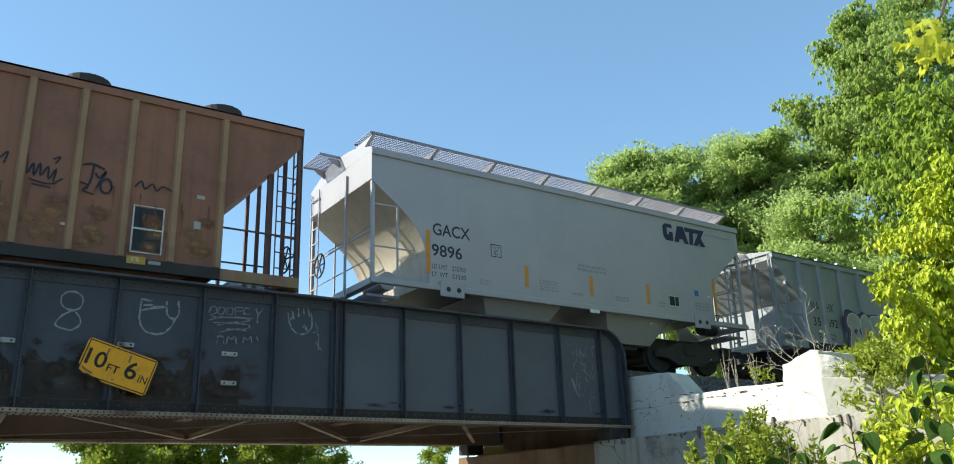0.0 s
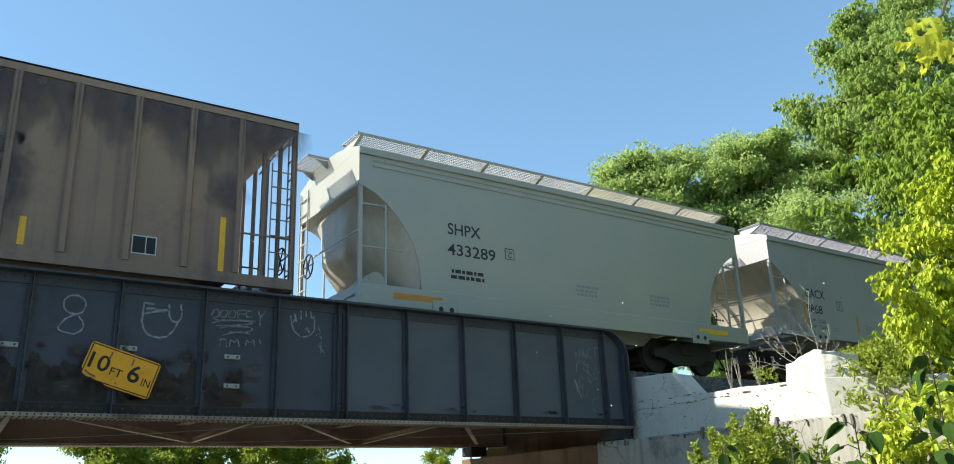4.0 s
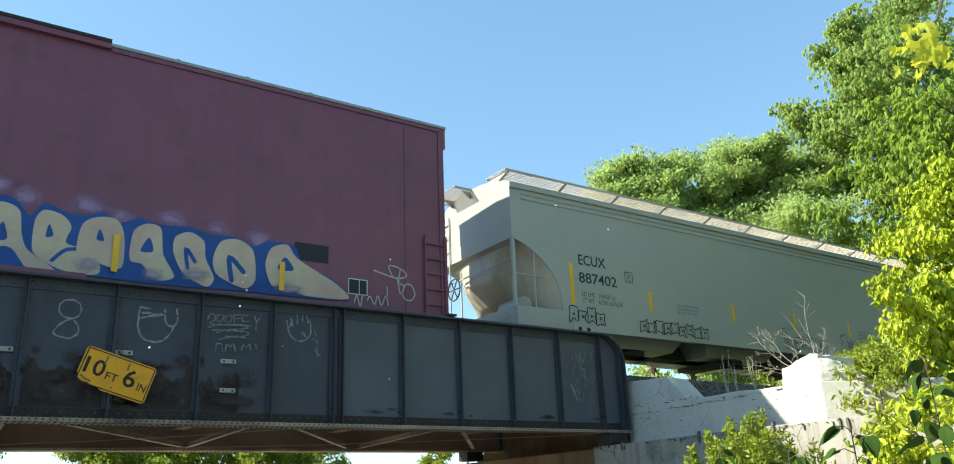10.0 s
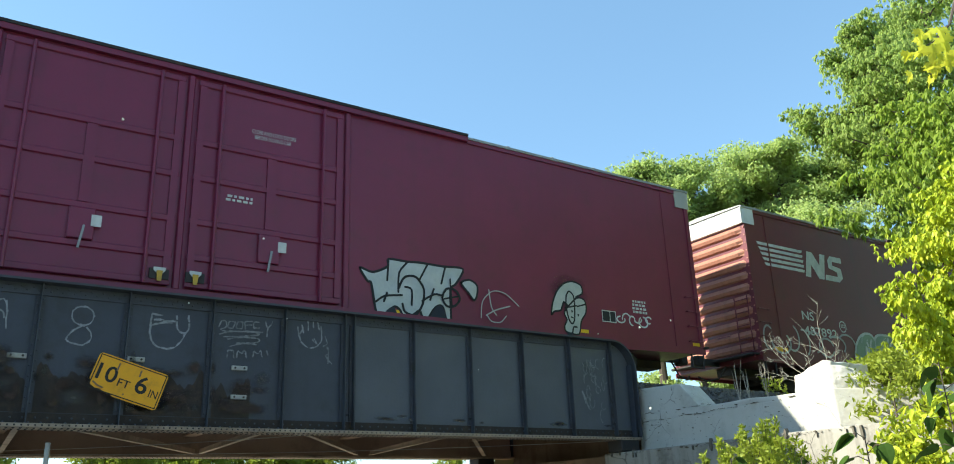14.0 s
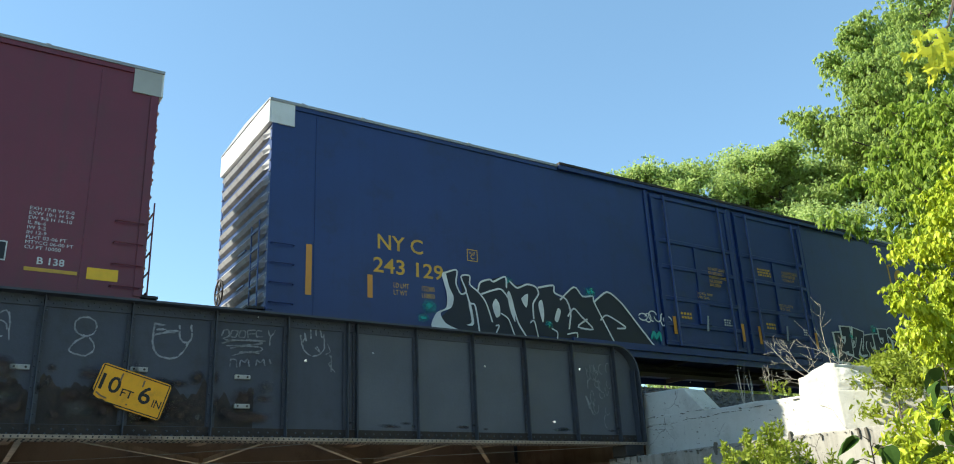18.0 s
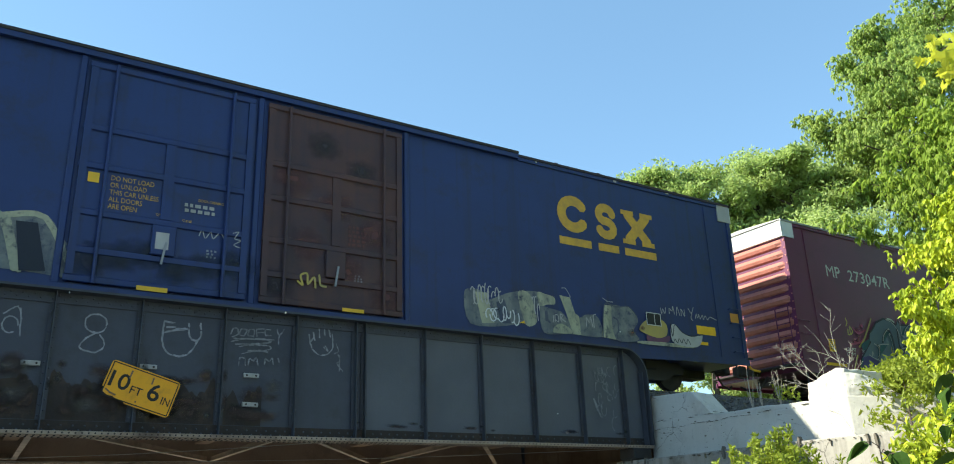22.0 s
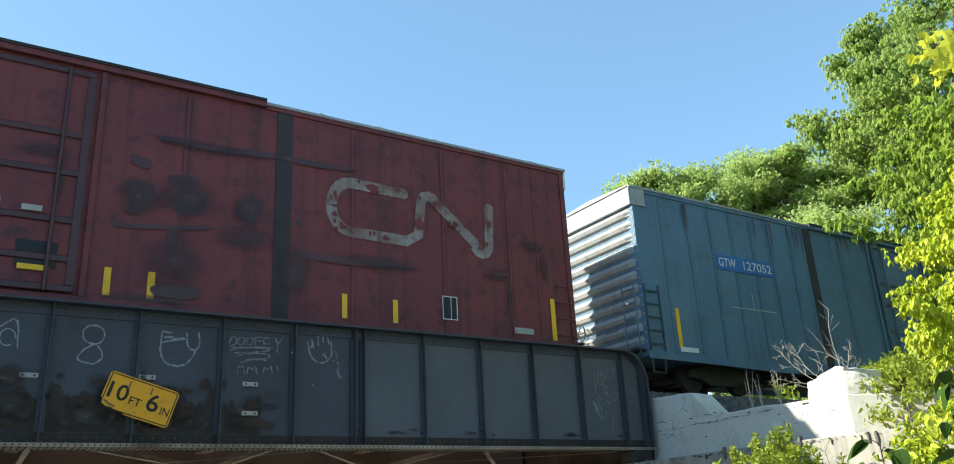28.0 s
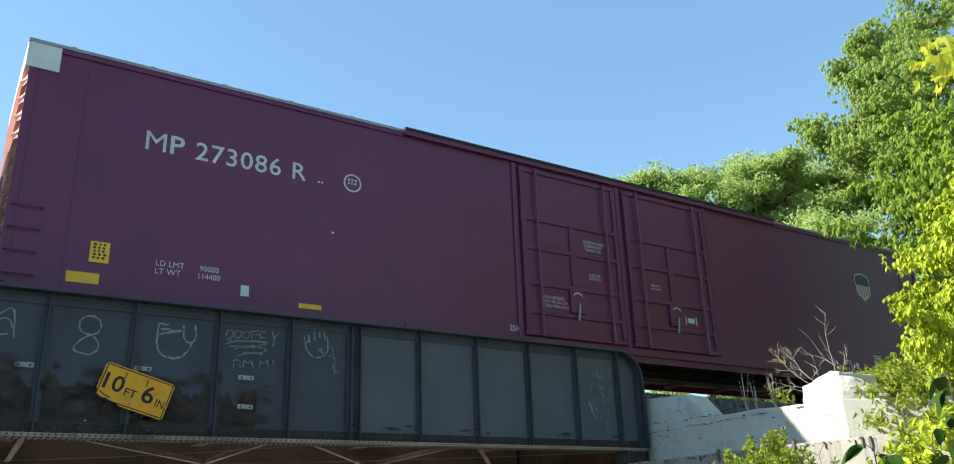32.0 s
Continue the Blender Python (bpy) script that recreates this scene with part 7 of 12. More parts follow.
p.mist(G_AQUA, 6.01, 1.51, 0.23, 0.24)
p.mist(G_AQUA, 7.13, 2.07, 0.27, 0.18)
p.mist(G_AQUA, 9.2, 1.84, 0.27, 0.24)
p.mist(G_AQUA, 7.39, 1.06, 0.22, 0.18)
p.mist(G_AQUA, 5.27, 1.23, 0.22, 0.09)
p.mist(G_AQUA, 9.38, 1.53, 0.17, 0.13)
p.line(G_PALE, 0.012, (9.49, 1.95), (9.64, 2.01), (9.71, 1.94), (9.53, 1.77), (9.55, 1.52))
p.line(G_PALE, 0.012, (9.67, 1.82), (9.69, 1.54))
for x, z, d in ((4.38, 2.05, 0.16), (4.52, 2.0, 0.24), (5.2, 2.06, 0.14), (5.45, 2.06, 0.2), (6.55, 1.82, 0.22), (6.7, 1.83, 0.14), (6.95, 1.84, 0.24), (7.1, 1.85, 0.16), (7.55, 1.95, 0.2), (7.82, 2.03, 0.16), (7.95, 2.02, 0.26), (8.4, 2.0, 0.2), (8.58, 2.08, 0.28), (8.82, 2.04, 0.22),
                (8.1, 1.15, 0.3), (8.3, 1.1, 0.24), (5.05, 1.0, 0.2), (4.0, 0.98, 0.14)):
    p.fill(G_BLACK, (x - 0.022, z), (x + 0.022, z), (x + 0.008, z - d), (x - 0.006, z - d), curved=False)
p = Spray(car, y - 0.012, "cream sprayed letters on a strong blue ground")
p.mist(G_LAV, 17.95, 2.17, 0.22, 0.18)
p.mist(G_LAV, 18.35, 2.03, 0.26, 0.22)
p.mist(G_LAV, 19.27, 2.04, 0.34, 0.21)
p.mist(G_LAV, 19.79, 1.94, 0.26, 0.15)
p.mist(G_LAV, 20.63, 2.01, 0.34, 0.18)
p.mist(G_LAV, 21.42, 1.97, 0.24, 0.16)
p.mist(G_LAV, 22.19, 1.86, 0.29, 0.27)
p.mist(G_LAV, 17.5, 1.45, 0.21, 0.42)
p.fill(G_ULTRA, (17.65, 0.88), (17.65, 1.37), (17.77, 1.71), (18.02, 2.01), (18.25, 1.93), (18.43, 1.73), (18.62, 1.98), (18.95, 1.87), (19.23, 1.86), (19.5, 1.96), (19.8, 1.82), (20.09, 1.96), (20.45, 1.89), (20.94, 1.93), (21.33, 1.84), (21.72, 1.87), (22.12, 1.75), (22.4, 1.88), (22.89, 1.85), (23.1, 1.49), (23.68, 1.29), (24.05, 0.92), (23.02, 0.87), (22, 0.87), (20.73, 0.83), (19.57, 0.84), (18.5, 0.83))
p.fill(G_CREAM, (17.67, 0.94), (17.75, 1.38), (17.93, 1.85), (18.13, 1.88), (18.29, 1.77), (18.35, 1.41), (18.47, 1.15), (18.89, 0.87), (18.5, 0.85), (18.24, 1.15), (18.04, 1.14), (17.99, 0.87), (17.69, 0.89))
p.fill(G_ULTRA, (17.99, 1.28), (18.07, 1.57), (18.16, 1.3))
p.fill(G_CREAM, (18.52, 1.18), (18.51, 1.66), (18.63, 1.86), (18.9, 1.81), (19.05, 1.63), (18.99, 1.36), (19.24, 1.28), (19.5, 1.11), (19.51, 0.88), (19.02, 0.88), (18.69, 1.01))
p.fill(G_ULTRA, (18.69, 1.41), (18.72, 1.63), (18.8, 1.45))
p.line(G_ULTRA, 0.03, (18.82, 1.03), (19, 1.23), (19.26, 1.28))
p.fill(G_CREAM, (19.16, 1.24), (19.21, 1.71), (19.45, 1.87), (19.74, 1.86), (19.87, 1.57), (19.87, 1.04), (19.56, 1.06), (19.38, 1.15))
p.fill(G_ULTRA, (19.44, 1.48), (19.48, 1.66), (19.56, 1.47))
p.fill(G_CREAM, (19.97, 1.34), (20.01, 1.71), (20.21, 1.87), (20.45, 1.82), (20.52, 1.36), (20.73, 0.99), (20.46, 0.9), (20.18, 1.14), (20.01, 1.17))
p.fill(G_ULTRA, (20.14, 1.37), (20.27, 1.63), (20.35, 1.39))
p.fill(G_CREAM, (20.68, 1.44), (20.7, 1.71), (20.95, 1.83), (21.2, 1.69), (21.24, 1.39), (21.41, 1.04), (21.29, 0.87), (21, 0.99), (20.81, 1.15))
p.line(G_ULTRA, 0.035, (20.94, 1.17), (20.89, 1.52), (21.06, 1.3))
p.fill(G_CREAM, (21.37, 1.4), (21.49, 1.73), (21.79, 1.82), (22.09, 1.65), (22.16, 1.12), (22, 0.92), (21.73, 0.98), (21.44, 1.13))
p.line(G_ULTRA, 0.045, (21.72, 1.04), (21.66, 1.47), (21.93, 1.22))
p.fill(G_CREAM, (22.33, 1.39), (22.43, 1.74), (22.75, 1.85), (22.96, 1.6), (23.76, 1.2), (24.01, 0.93), (23.1, 0.91), (22.74, 1.06), (22.47, 1.03))
p.fill(G_ULTRA, (22.57, 1.36), (22.71, 1.6), (22.89, 1.37))
p.mist(G_ROSE, 17.83, 0.96, 0.2, 0.11)
p.mist(G_ROSE, 19.34, 1.03, 0.22, 0.14)
p.mist(G_ROSE, 20.37, 0.98, 0.23, 0.12)
p.mist(G_ROSE, 21.09, 1.06, 0.26, 0.15)
p.mist(G_ROSE, 22.81, 1, 0.36, 0.12)
p.line(G_PALE, 0.012, (17.51, 1.84), (17.54, 1.87), (17.58, 1.82), (17.52, 1.73), (17.54, 1.41))
p.line(G_PALE, 0.012, (17.65, 1.86), (17.76, 1.8), (17.67, 1.7), (17.79, 1.66))
p.line(G_PALE, 0.012, (17.55, 1.14), (17.59, 1.47), (17.69, 1.21))
tag_scrawl(car, 16.55, 17.25, 0.95, 2.5, G_LILAC, y - 0.01, 33, 0.03, 5)
tag_scrawl(car, 16.5, 17.2, 0.9, 1.75, G_WHITE, y - 0.014, 34, 0.018, 8)
p = Spray(car, y - 0.01, "")
p.line(G_PALE, 0.016, (24.58, 1.59), (25.03, 1.49))
p.line(G_PALE, 0.016, (24.91, 1.72), (25.11, 1.72), (25.3, 1.62), (25.29, 1.53), (25.03, 1.49), closed=True)
p.line(G_PALE, 0.016, (25.1, 1.5), (25.17, 1.17))
p.line(G_PALE, 0.014, (25.17, 1.66), (25.14, 1.41), (25.28, 1.34))
p.line(G_PALE, 0.016, (25.22, 1.18), (25.3, 1.38), (25.44, 1.36), (25.51, 1.19), (25.42, 1.06), (25.28, 1.07), closed=True)
p.line(G_PALE, 0.014, (24.15, 0.89), (24.2, 1.04), (24.28, 0.82), (24.32, 1.03))
p.line(G_PALE, 0.014, (24.43, 0.96), (24.49, 1.05), (24.59, 0.89), (24.66, 1.08), (24.74, 0.88), (24.84, 1.1), (24.89, 0.9))
p.line(G_PALE, 0.014, (24.87, 1.28), (24.87, 1.1))
reflectors(car, y - 0.07, [(4.33, 1.03, 4.43, 1.5), (7.0, 1.03, 7.1, 1.5), (19.7, 0.95, 19.8, 1.6), (22.6, 0.95, 22.7, 1.5)])
reflectors(car, y - 0.06, [(11.4, 0.72, 11.8, 0.80), (14.4, 0.70, 14.8, 0.78)])
info_box(car, y, 24.02, 1.05, 0.42, 0.32)
patch("dark_panel", 22.9, 23.6, 1.6, 1.95, P_NAVYSIGN, car, y)
for x in (12.9, 13.6):
    door_hook(car, x, 1.15, y - 0.09)
for x in (10.35, 12.82, 13.72):
    patch("yellow_tag", x, x + 0.1, 1.68, 1.78, M_LETY, car, y - 0.088)
patch("placard", 10.9, 11.2, 1.60, 1.80, G_NAVY, car, y - 0.055)
lettering("TWO\nMEN", 11.0, 1.65, 0.1, 0.09, M_LETW, car, y - 0.062, bold=0.0)
patch("placard", 15.5, 15.8, 1.55, 1.75, P_NAVYSIGN, car, y - 0.055)
patch("placard", 14.18, 14.42, 1.78, 1.90, M_LETW, car, y - 0.055)
for x in (14.1, 14.46):
    patch("placard", x, x + 0.03, 1.72, 1.96, M_LETW, car, y - 0.055)
patch("placard", 14.72, 14.86, 1.70, 1.86, M_LETW, car, y - 0.135)

# long pale hopper with outlined scrawls
def outline_tag(car, u0, u1, z0, z1, material, y, seed):
    """A row of hollow rounded letters drawn with one thin line."""
    rng = random.Random(seed)
    p = Spray(car, y, "")
    n = max(2, int((u1 - u0) / 0.26))
    w, h = (u1 - u0) / n, (z1 - z0) * 0.8
    for i in range(n):
        x, z = u0 + i * w, z0 + rng.uniform(-0.03, 0.03)
        q = lambda a: rng.uniform(-a, a)
        p.line(material, 0.011, (x, z + q(0.04)), (x + q(0.03), z + h * 0.5), (x + 0.02, z + h + q(0.04)), (x + w * 0.5, z + h * rng.uniform(0.8, 1.1)), (x + w * 0.98, z + h + q(0.05)),
               (x + w * rng.uniform(0.7, 1.0), z + h * 0.5), (x + w * 0.95, z + q(0.04)), (x + w * 0.5, z + h * rng.uniform(-0.05, 0.25)), closed=True)
        if rng.random() < 0.6:
            p.line(material, 0.009, (x + w * 0.4, z + h * 0.45), (x + w * 0.5, z + h * 0.62), (x + w * 0.62, z + h * 0.48), closed=True)


car, y = smooth_hopper(116.0, 19.78, "long pale grey-green covered hopper with outlined scrawls", P_CREAM, cut=1.35, drop=1.3, top=4.12, deep=True, sill=1.24,
                       drop_r=1.65, bays=((2.5, 5.9), (6.3, 9.7), (10.1, 13.5), (13.9, 17.3)), board=M_GALV, arch=0.32)
lettering("ECUX", 1.95, 2.42, 0.87, 0.26, M_LETB, car, y)
lettering("887402", 1.93, 1.98, 1.22, 0.26, M_LETB, car, y)
lettering("LD LMT   218650 LB\nLT WT    67590 LB NEW", 2.0, 1.5, 1.3, 0.26, M_LETB, car, y, bold=0.0)
plate_mark(car, y, 3.45, 2.42, M_LETB, 0.25)
reflectors(car, y, [(1.65, 1.42, 1.76, 2.42), (4.20, 1.5, 4.31, 2.0), (7.33, 1.5, 7.44, 1.98), (10.0, 1.5, 10.12, 2.0), (12.7, 1.5, 12.8, 1.99), (15.15, 1.5, 15.25, 1.99), (18.2, 1.5, 18.32, 2.45)])
lettering("DO NOT HAMMER ON SIDE OF CAR", 9.25, 1.48, 1.5, 0.09, M_GREY, car, y, bold=0.0)
for x, w, z in ((5.2, 0.8, 1.5), (13.2, 0.8, 1.45), (15.9, 0.5, 1.5), (17.3, 0.4, 1.5)):
    text_bars(x, x + w, z, z + 0.28, 3, M_GREY, car, y, int(x))
info_box(car, y, 16.6, 1.55, 0.4, 0.3)
for k, (a, b, z0, z1) in enumerate(((3.75, 6.2, 0.95, 1.28), (17.3, 18.2, 0.95, 1.2), (1.5, 2.6, 0.98, 1.4))):
    outline_tag(car, a, b, z0, z1, G_BLACK, y - 0.052, 50 + k)
p = Spray(car, y - 0.052, "thin black outlined bubble letters on the side")
p.line(G_BLACK, 0.009, (9.35, 1.32), (9.38, 1.48), (9.45, 1.48), (9.51, 1.37), (9.44, 1.3), closed=True)
p.line(G_BLACK, 0.009, (9.4, 1.03), (9.4, 1.21), (9.46, 1.25), (9.51, 1.17), (9.51, 0.97), (9.45, 0.93), closed=True)
p.line(G_BLACK, 0.009, (9.56, 1), (9.56, 1.21), (9.63, 1.27), (9.68, 1.16), (9.73, 1.26), (9.81, 1.25), (9.82, 0.99), (9.75, 0.94), (9.7, 1.01), (9.64, 0.94), closed=True)
p.line(G_BLACK, 0.009, (9.82, 1.03), (9.88, 1.1), (9.99, 1.1), (9.87, 1.16), (9.88, 1.24), (10.07, 1.28), (10.14, 1.2), (10.15, 0.99), (9.99, 0.92), (9.87, 0.95), closed=True)
p.line(G_BLACK, 0.009, (10.17, 1.12), (10.21, 1.29), (10.41, 1.31), (10.57, 1.25), (10.56, 1.01), (10.44, 0.95), (10.36, 1.04), (10.27, 0.96), closed=True)
p.line(G_BLACK, 0.009, (10.23, 1.12), (10.27, 1.24), (10.37, 1.23), (10.35, 1.11), (10.28, 1.05))
p.line(G_BLACK, 0.009, (10.61, 1.07), (10.62, 1.26), (10.73, 1.29), (10.81, 1.26), (10.96, 1.31), (11.03, 1.18), (10.99, 0.98), (10.89, 0.91), (10.79, 0.99), (10.66, 0.94), closed=True)
p.line(G_BLACK, 0.009, (11.04, 1.07), (11.09, 1.26), (11.22, 1.28), (11.31, 1.18), (11.39, 1.14), (11.29, 1.07), (11.34, 0.95), (11.19, 0.93), (11.08, 0.97), closed=True)
p.line(G_BLACK, 0.009, (11.14, 1.11), (11.17, 1.21), (11.26, 1.17), (11.22, 1.07), closed=True)
p.line(G_BLACK, 0.009, (12.11, 1.2), (12.19, 1.32), (12.09, 1.42), (12.16, 1.51), (12.24, 1.47), (12.32, 1.55), (12.43, 1.52), (12.43, 1.3), (12.54, 1.28), (12.63, 1.12), (12.59, 0.96), (12.43, 0.94), (12.34, 1.03), (12.24, 0.96), (12.12, 1), closed=True)
p.line(G_BLACK, 0.012, (12.48, 1.28), (12.49, 1.14), (12.55, 1.2), (12.47, 1.22))
p.line(G_BLACK, 0.009, (12.57, 1.33), (12.64, 1.38), (12.73, 1.34), (12.65, 1.29), closed=True)
p.line(G_BLACK, 0.009, (12.62, 1.26), (12.79, 1.26), (12.83, 1.09), (12.75, 0.96), (12.6, 0.96))
p.line(G_BLACK, 0.009, (13.42, 1.39), (13.46, 1.44), (13.52, 1.4), (13.47, 1.34), closed=True)
p.line(G_BLACK, 0.009, (13.48, 1.29), (13.53, 0.97), (13.63, 0.96), (13.58, 1.3))
p.line(G_BLACK, 0.009, (13.67, 0.98), (13.68, 1.27), (13.76, 1.2), (13.84, 1.31), (13.91, 1.24), (13.89, 0.95), (13.79, 0.92), closed=True)
p.line(G_BLACK, 0.009, (13.95, 0.98), (14.1, 1.12), (13.95, 1.16), (13.98, 1.27), (14.23, 1.26), (14.27, 0.96), (14.07, 0.91), closed=True)
p.line(G_BLACK, 0.009, (14.25, 1.03), (14.31, 1.25), (14.52, 1.28), (14.59, 1.17), (14.54, 0.94), (14.37, 0.92), closed=True)
p.line(G_BLACK, 0.009, (14.59, 1.02), (14.62, 1.25), (14.79, 1.24), (14.95, 1.3), (15.01, 1.12), (14.92, 0.91), (14.79, 0.98), (14.65, 0.92), closed=True)
p.line(G_BLACK, 0.009, (15.01, 1.06), (15.08, 1.27), (15.24, 1.29), (15.25, 1.17), (15.14, 1.11), (15.25, 1.03), (15.12, 0.95), closed=True)
part("drop_pipe", tube(bmesh.new(), [(19.7, -1.3, 4.3), (19.95, -1.35, 4.0), (19.95, -1.4, 1.2), (19.9, -1.4, 0.8)], 0.03, 6), M_GALV, car)

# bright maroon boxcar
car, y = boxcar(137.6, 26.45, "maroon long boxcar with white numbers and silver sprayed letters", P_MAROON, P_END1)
lettering("N S", 2.2, 2.25, 0.46, 0.30, M_LETW, car, y)
lettering("658036", 2.2, 1.70, 1.42, 0.30, M_LETW, car, y, bold=0.0, spacing=1.35)
lettering("LD LMT\nLT WT", 2.2, 1.15, 0.3, 0.25, M_LETW, car, y, bold=0.0)
lettering("151400\n111600", 3.0, 1.15, 0.27, 0.25, M_LETW, car, y, bold=0.0)
ring_mark(car, 4.26, 2.22, 0.17, M_LETW, y)
reflectors(car, y, [(0.1, 0.87, 1.0, 0.97), (4.0, 0.87, 4.46, 0.95), (11.35, 0.72, 11.8, 0.79), (14.7, 0.72, 15.1, 0.79), (22.3, 0.9, 22.55, 0.98), (26.0, 0.87, 26.35, 0.95), (17.4, 0.87, 17.7, 0.95)])
p = Spray(car, y - 0.005, "dark navy sprayed letters outlined in white")
p.fill(G_INK, (5.15, 0.79), (5.23, 1.08), (5.55, 1.24), (5.45, 1.6), (5.52, 1.87), (5.77, 1.98), (5.96, 1.98), (5.98, 1.78), (6.32, 1.81), (6.4, 1.95), (6.62, 1.95), (6.85, 1.79), (7.05, 1.9), (7.13, 2.04), (7.36, 1.99), (7.48, 1.75), (7.67, 1.9), (7.97, 1.97), (8.13, 1.9), (9.09, 1.98), (8.83, 1.79), (8.75, 1.4), (9, 1.48), (9.4, 1.38), (9.6, 1.12), (9.68, 0.91), (7.95, 0.83), (6.53, 0.8))
p.line(G_WHITE, 0.035, (5.15, 0.79), (5.23, 1.08), (5.55, 1.24), (5.45, 1.6), (5.52, 1.87), (5.77, 1.98), (5.96, 1.98), (5.97, 1.51), (5.97, 0.81))
p.line(G_WHITE, 0.03, (5.81, 0.79), (5.81, 1.15), (5.77, 1.42))
p.line(G_WHITE, 0.02, (6.08, 1.44), (5.99, 0.9))
p.line(G_WHITE, 0.035, (5.98, 1.78), (6.51, 1.83), (6.4, 1.95), (6.62, 1.95), (6.82, 1.8), (6.98, 1.59), (7.05, 1.25), (7.04, 0.81))
p.line(G_WHITE, 0.03, (6.51, 1.83), (6.3, 1.61), (6.3, 1.34), (6.53, 1.18), (6.58, 0.81))
p.line(G_WHITE, 0.035, (6.85, 1.79), (7.05, 1.9), (7.13, 2.06), (7.36, 1.99), (7.49, 1.75), (7.51, 1.26))
p.line(G_WHITE, 0.03, (7.05, 1.89), (7.09, 1.34))
p.line(G_WHITE, 0.035, (7.5, 1.72), (7.67, 1.9), (7.97, 1.98), (8.13, 1.91), (9.09, 1.98), (8.8, 1.78), (8.73, 1.33), (8.72, 0.85))
p.line(G_WHITE, 0.03, (8.13, 1.9), (8.14, 1.49))
p.line(G_WHITE, 0.028, (7.36, 0.81), (7.35, 1.02), (7.18, 1.09), (7.2, 1.21), (7.34, 1.26), (7.51, 1.16), (7.66, 1.28), (7.82, 1.22), (7.76, 1.07), (7.53, 0.79))
p.line(G_WHITE, 0.028, (8.1, 0.81), (8.09, 1.05), (8.24, 1.28))
p.line(G_WHITE, 0.03, (8.38, 0.8), (8.44, 1.12), (8.36, 1.4), (8.14, 1.47), (7.96, 1.36), (7.94, 1.18), (8.06, 1.1))
p.line(G_WHITE, 0.028, (8.93, 0.82), (8.98, 1.21), (9.12, 1.31))
p.line(G_WHITE, 0.035, (8.76, 1.31), (8.93, 1.47), (9.1, 1.39), (9.15, 1.19), (9.27, 1.15), (9.32, 1.33), (9.23, 1.41), (9.43, 1.39), (9.61, 1.16), (9.68, 0.91))
p.fill(G_WHITE, (6.23, 1.13), (6.47, 1.18), (6.52, 1.53), (6.6, 1.19), (6.86, 1.21), (6.62, 1.08), (6.57, 0.91), (6.48, 1.08))
p.line(G_WHITE, 0.018, (5.33, 0.88), (5.35, 1.03), (5.4, 0.95), (5.44, 1.03), (5.46, 0.89))
p.line(G_WHITE, 0.018, (5.51, 0.88), (5.51, 1.01), (5.59, 0.97), (5.63, 0.91))
p.line(G_WHITE, 0.02, (8.87, 1.57), (8.88, 1.71), (8.97, 1.75))
p.line(G_WHITE, 0.02, (8.88, 1.64), (8.97, 1.66))
p.line(G_WHITE, 0.02, (9.01, 1.73), (9.02, 1.57), (9.1, 1.57))
p.line(G_WHITE, 0.02, (9.13, 1.57), (9.15, 1.72), (9.21, 1.64), (9.27, 1.73), (9.29, 1.57))
p.line(G_WHITE, 0.02, (9.34, 1.58), (9.35, 1.73), (9.46, 1.73))
p.line(G_WHITE, 0.02, (9.49, 1.58), (9.5, 1.72), (9.59, 1.69), (9.53, 1.65), (9.61, 1.58))
tag_scrawl(car, 0.3, 0.85, 1.0, 1.5, G_LILAC, y, 37, 0.012)
tag_scrawl(car, 1.1, 1.7, 1.35, 1.7, G_LILAC, y, 38, 0.012)
patch("dark_panel", 4.9, 5.6, 1.35, 1.6, P_NAVYSIGN, car, y)
p = Spray(car, y - 0.005, "silver sprayed letters edged in black")
p.fill(G_SILVER, (16.73, 1.72), (17.01, 1.66), (17.34, 1.82), (17.36, 1.98), (17.79, 1.98), (18.09, 2), (18.64, 1.99), (19.14, 2), (18.96, 1.66), (18.81, 1.49), (18.81, 0.8), (18.71, 0.82), (18.61, 1.13), (18.43, 1.08), (18.23, 0.8), (18.14, 0.82), (18.07, 0.98), (17.91, 0.88), (17.71, 0.83), (17.59, 0.98), (17.47, 1), (17.24, 0.79), (17.1, 0.81), (16.98, 1.42), (16.89, 1.47), edge=G_BLACK, r=0.026)
p.line(G_BLACK, 0.022, (17.36, 1.96), (17.33, 1.53))
p.line(G_BLACK, 0.022, (17.79, 1.97), (17.6, 1.72), (17.58, 1.32))
p.line(G_BLACK, 0.022, (18.27, 1.99), (18.07, 1.63))
p.line(G_BLACK, 0.022, (18.7, 2), (18.59, 1.61))
p.line(G_BLACK, 0.026, (17.58, 1.39), (17.72, 1.64), (17.98, 1.68), (18.17, 1.44), (18.13, 1.11), (17.96, 0.88), (17.73, 0.92), (17.67, 1.08))
p.line(G_BLACK, 0.022, (17.73, 1.44), (17.88, 1.4), (17.88, 1.08))
p.line(G_BLACK, 0.022, (17.08, 1.07), (17.27, 1.2), (17.66, 1.26))
p.line(G_BLACK, 0.024, (17.25, 1.09), (17.32, 1.27))
p.fill(G_INK, (17.24, 0.79), (17.34, 0.94), (17.47, 1), (17.54, 0.82))
p.fill(G_INK, (18.32, 0.81), (18.43, 1.08), (18.57, 1.13), (18.71, 0.83))
p.line(G_BLACK, 0.022, (18.12, 1.19), (18.41, 1.36), (18.61, 1.35))
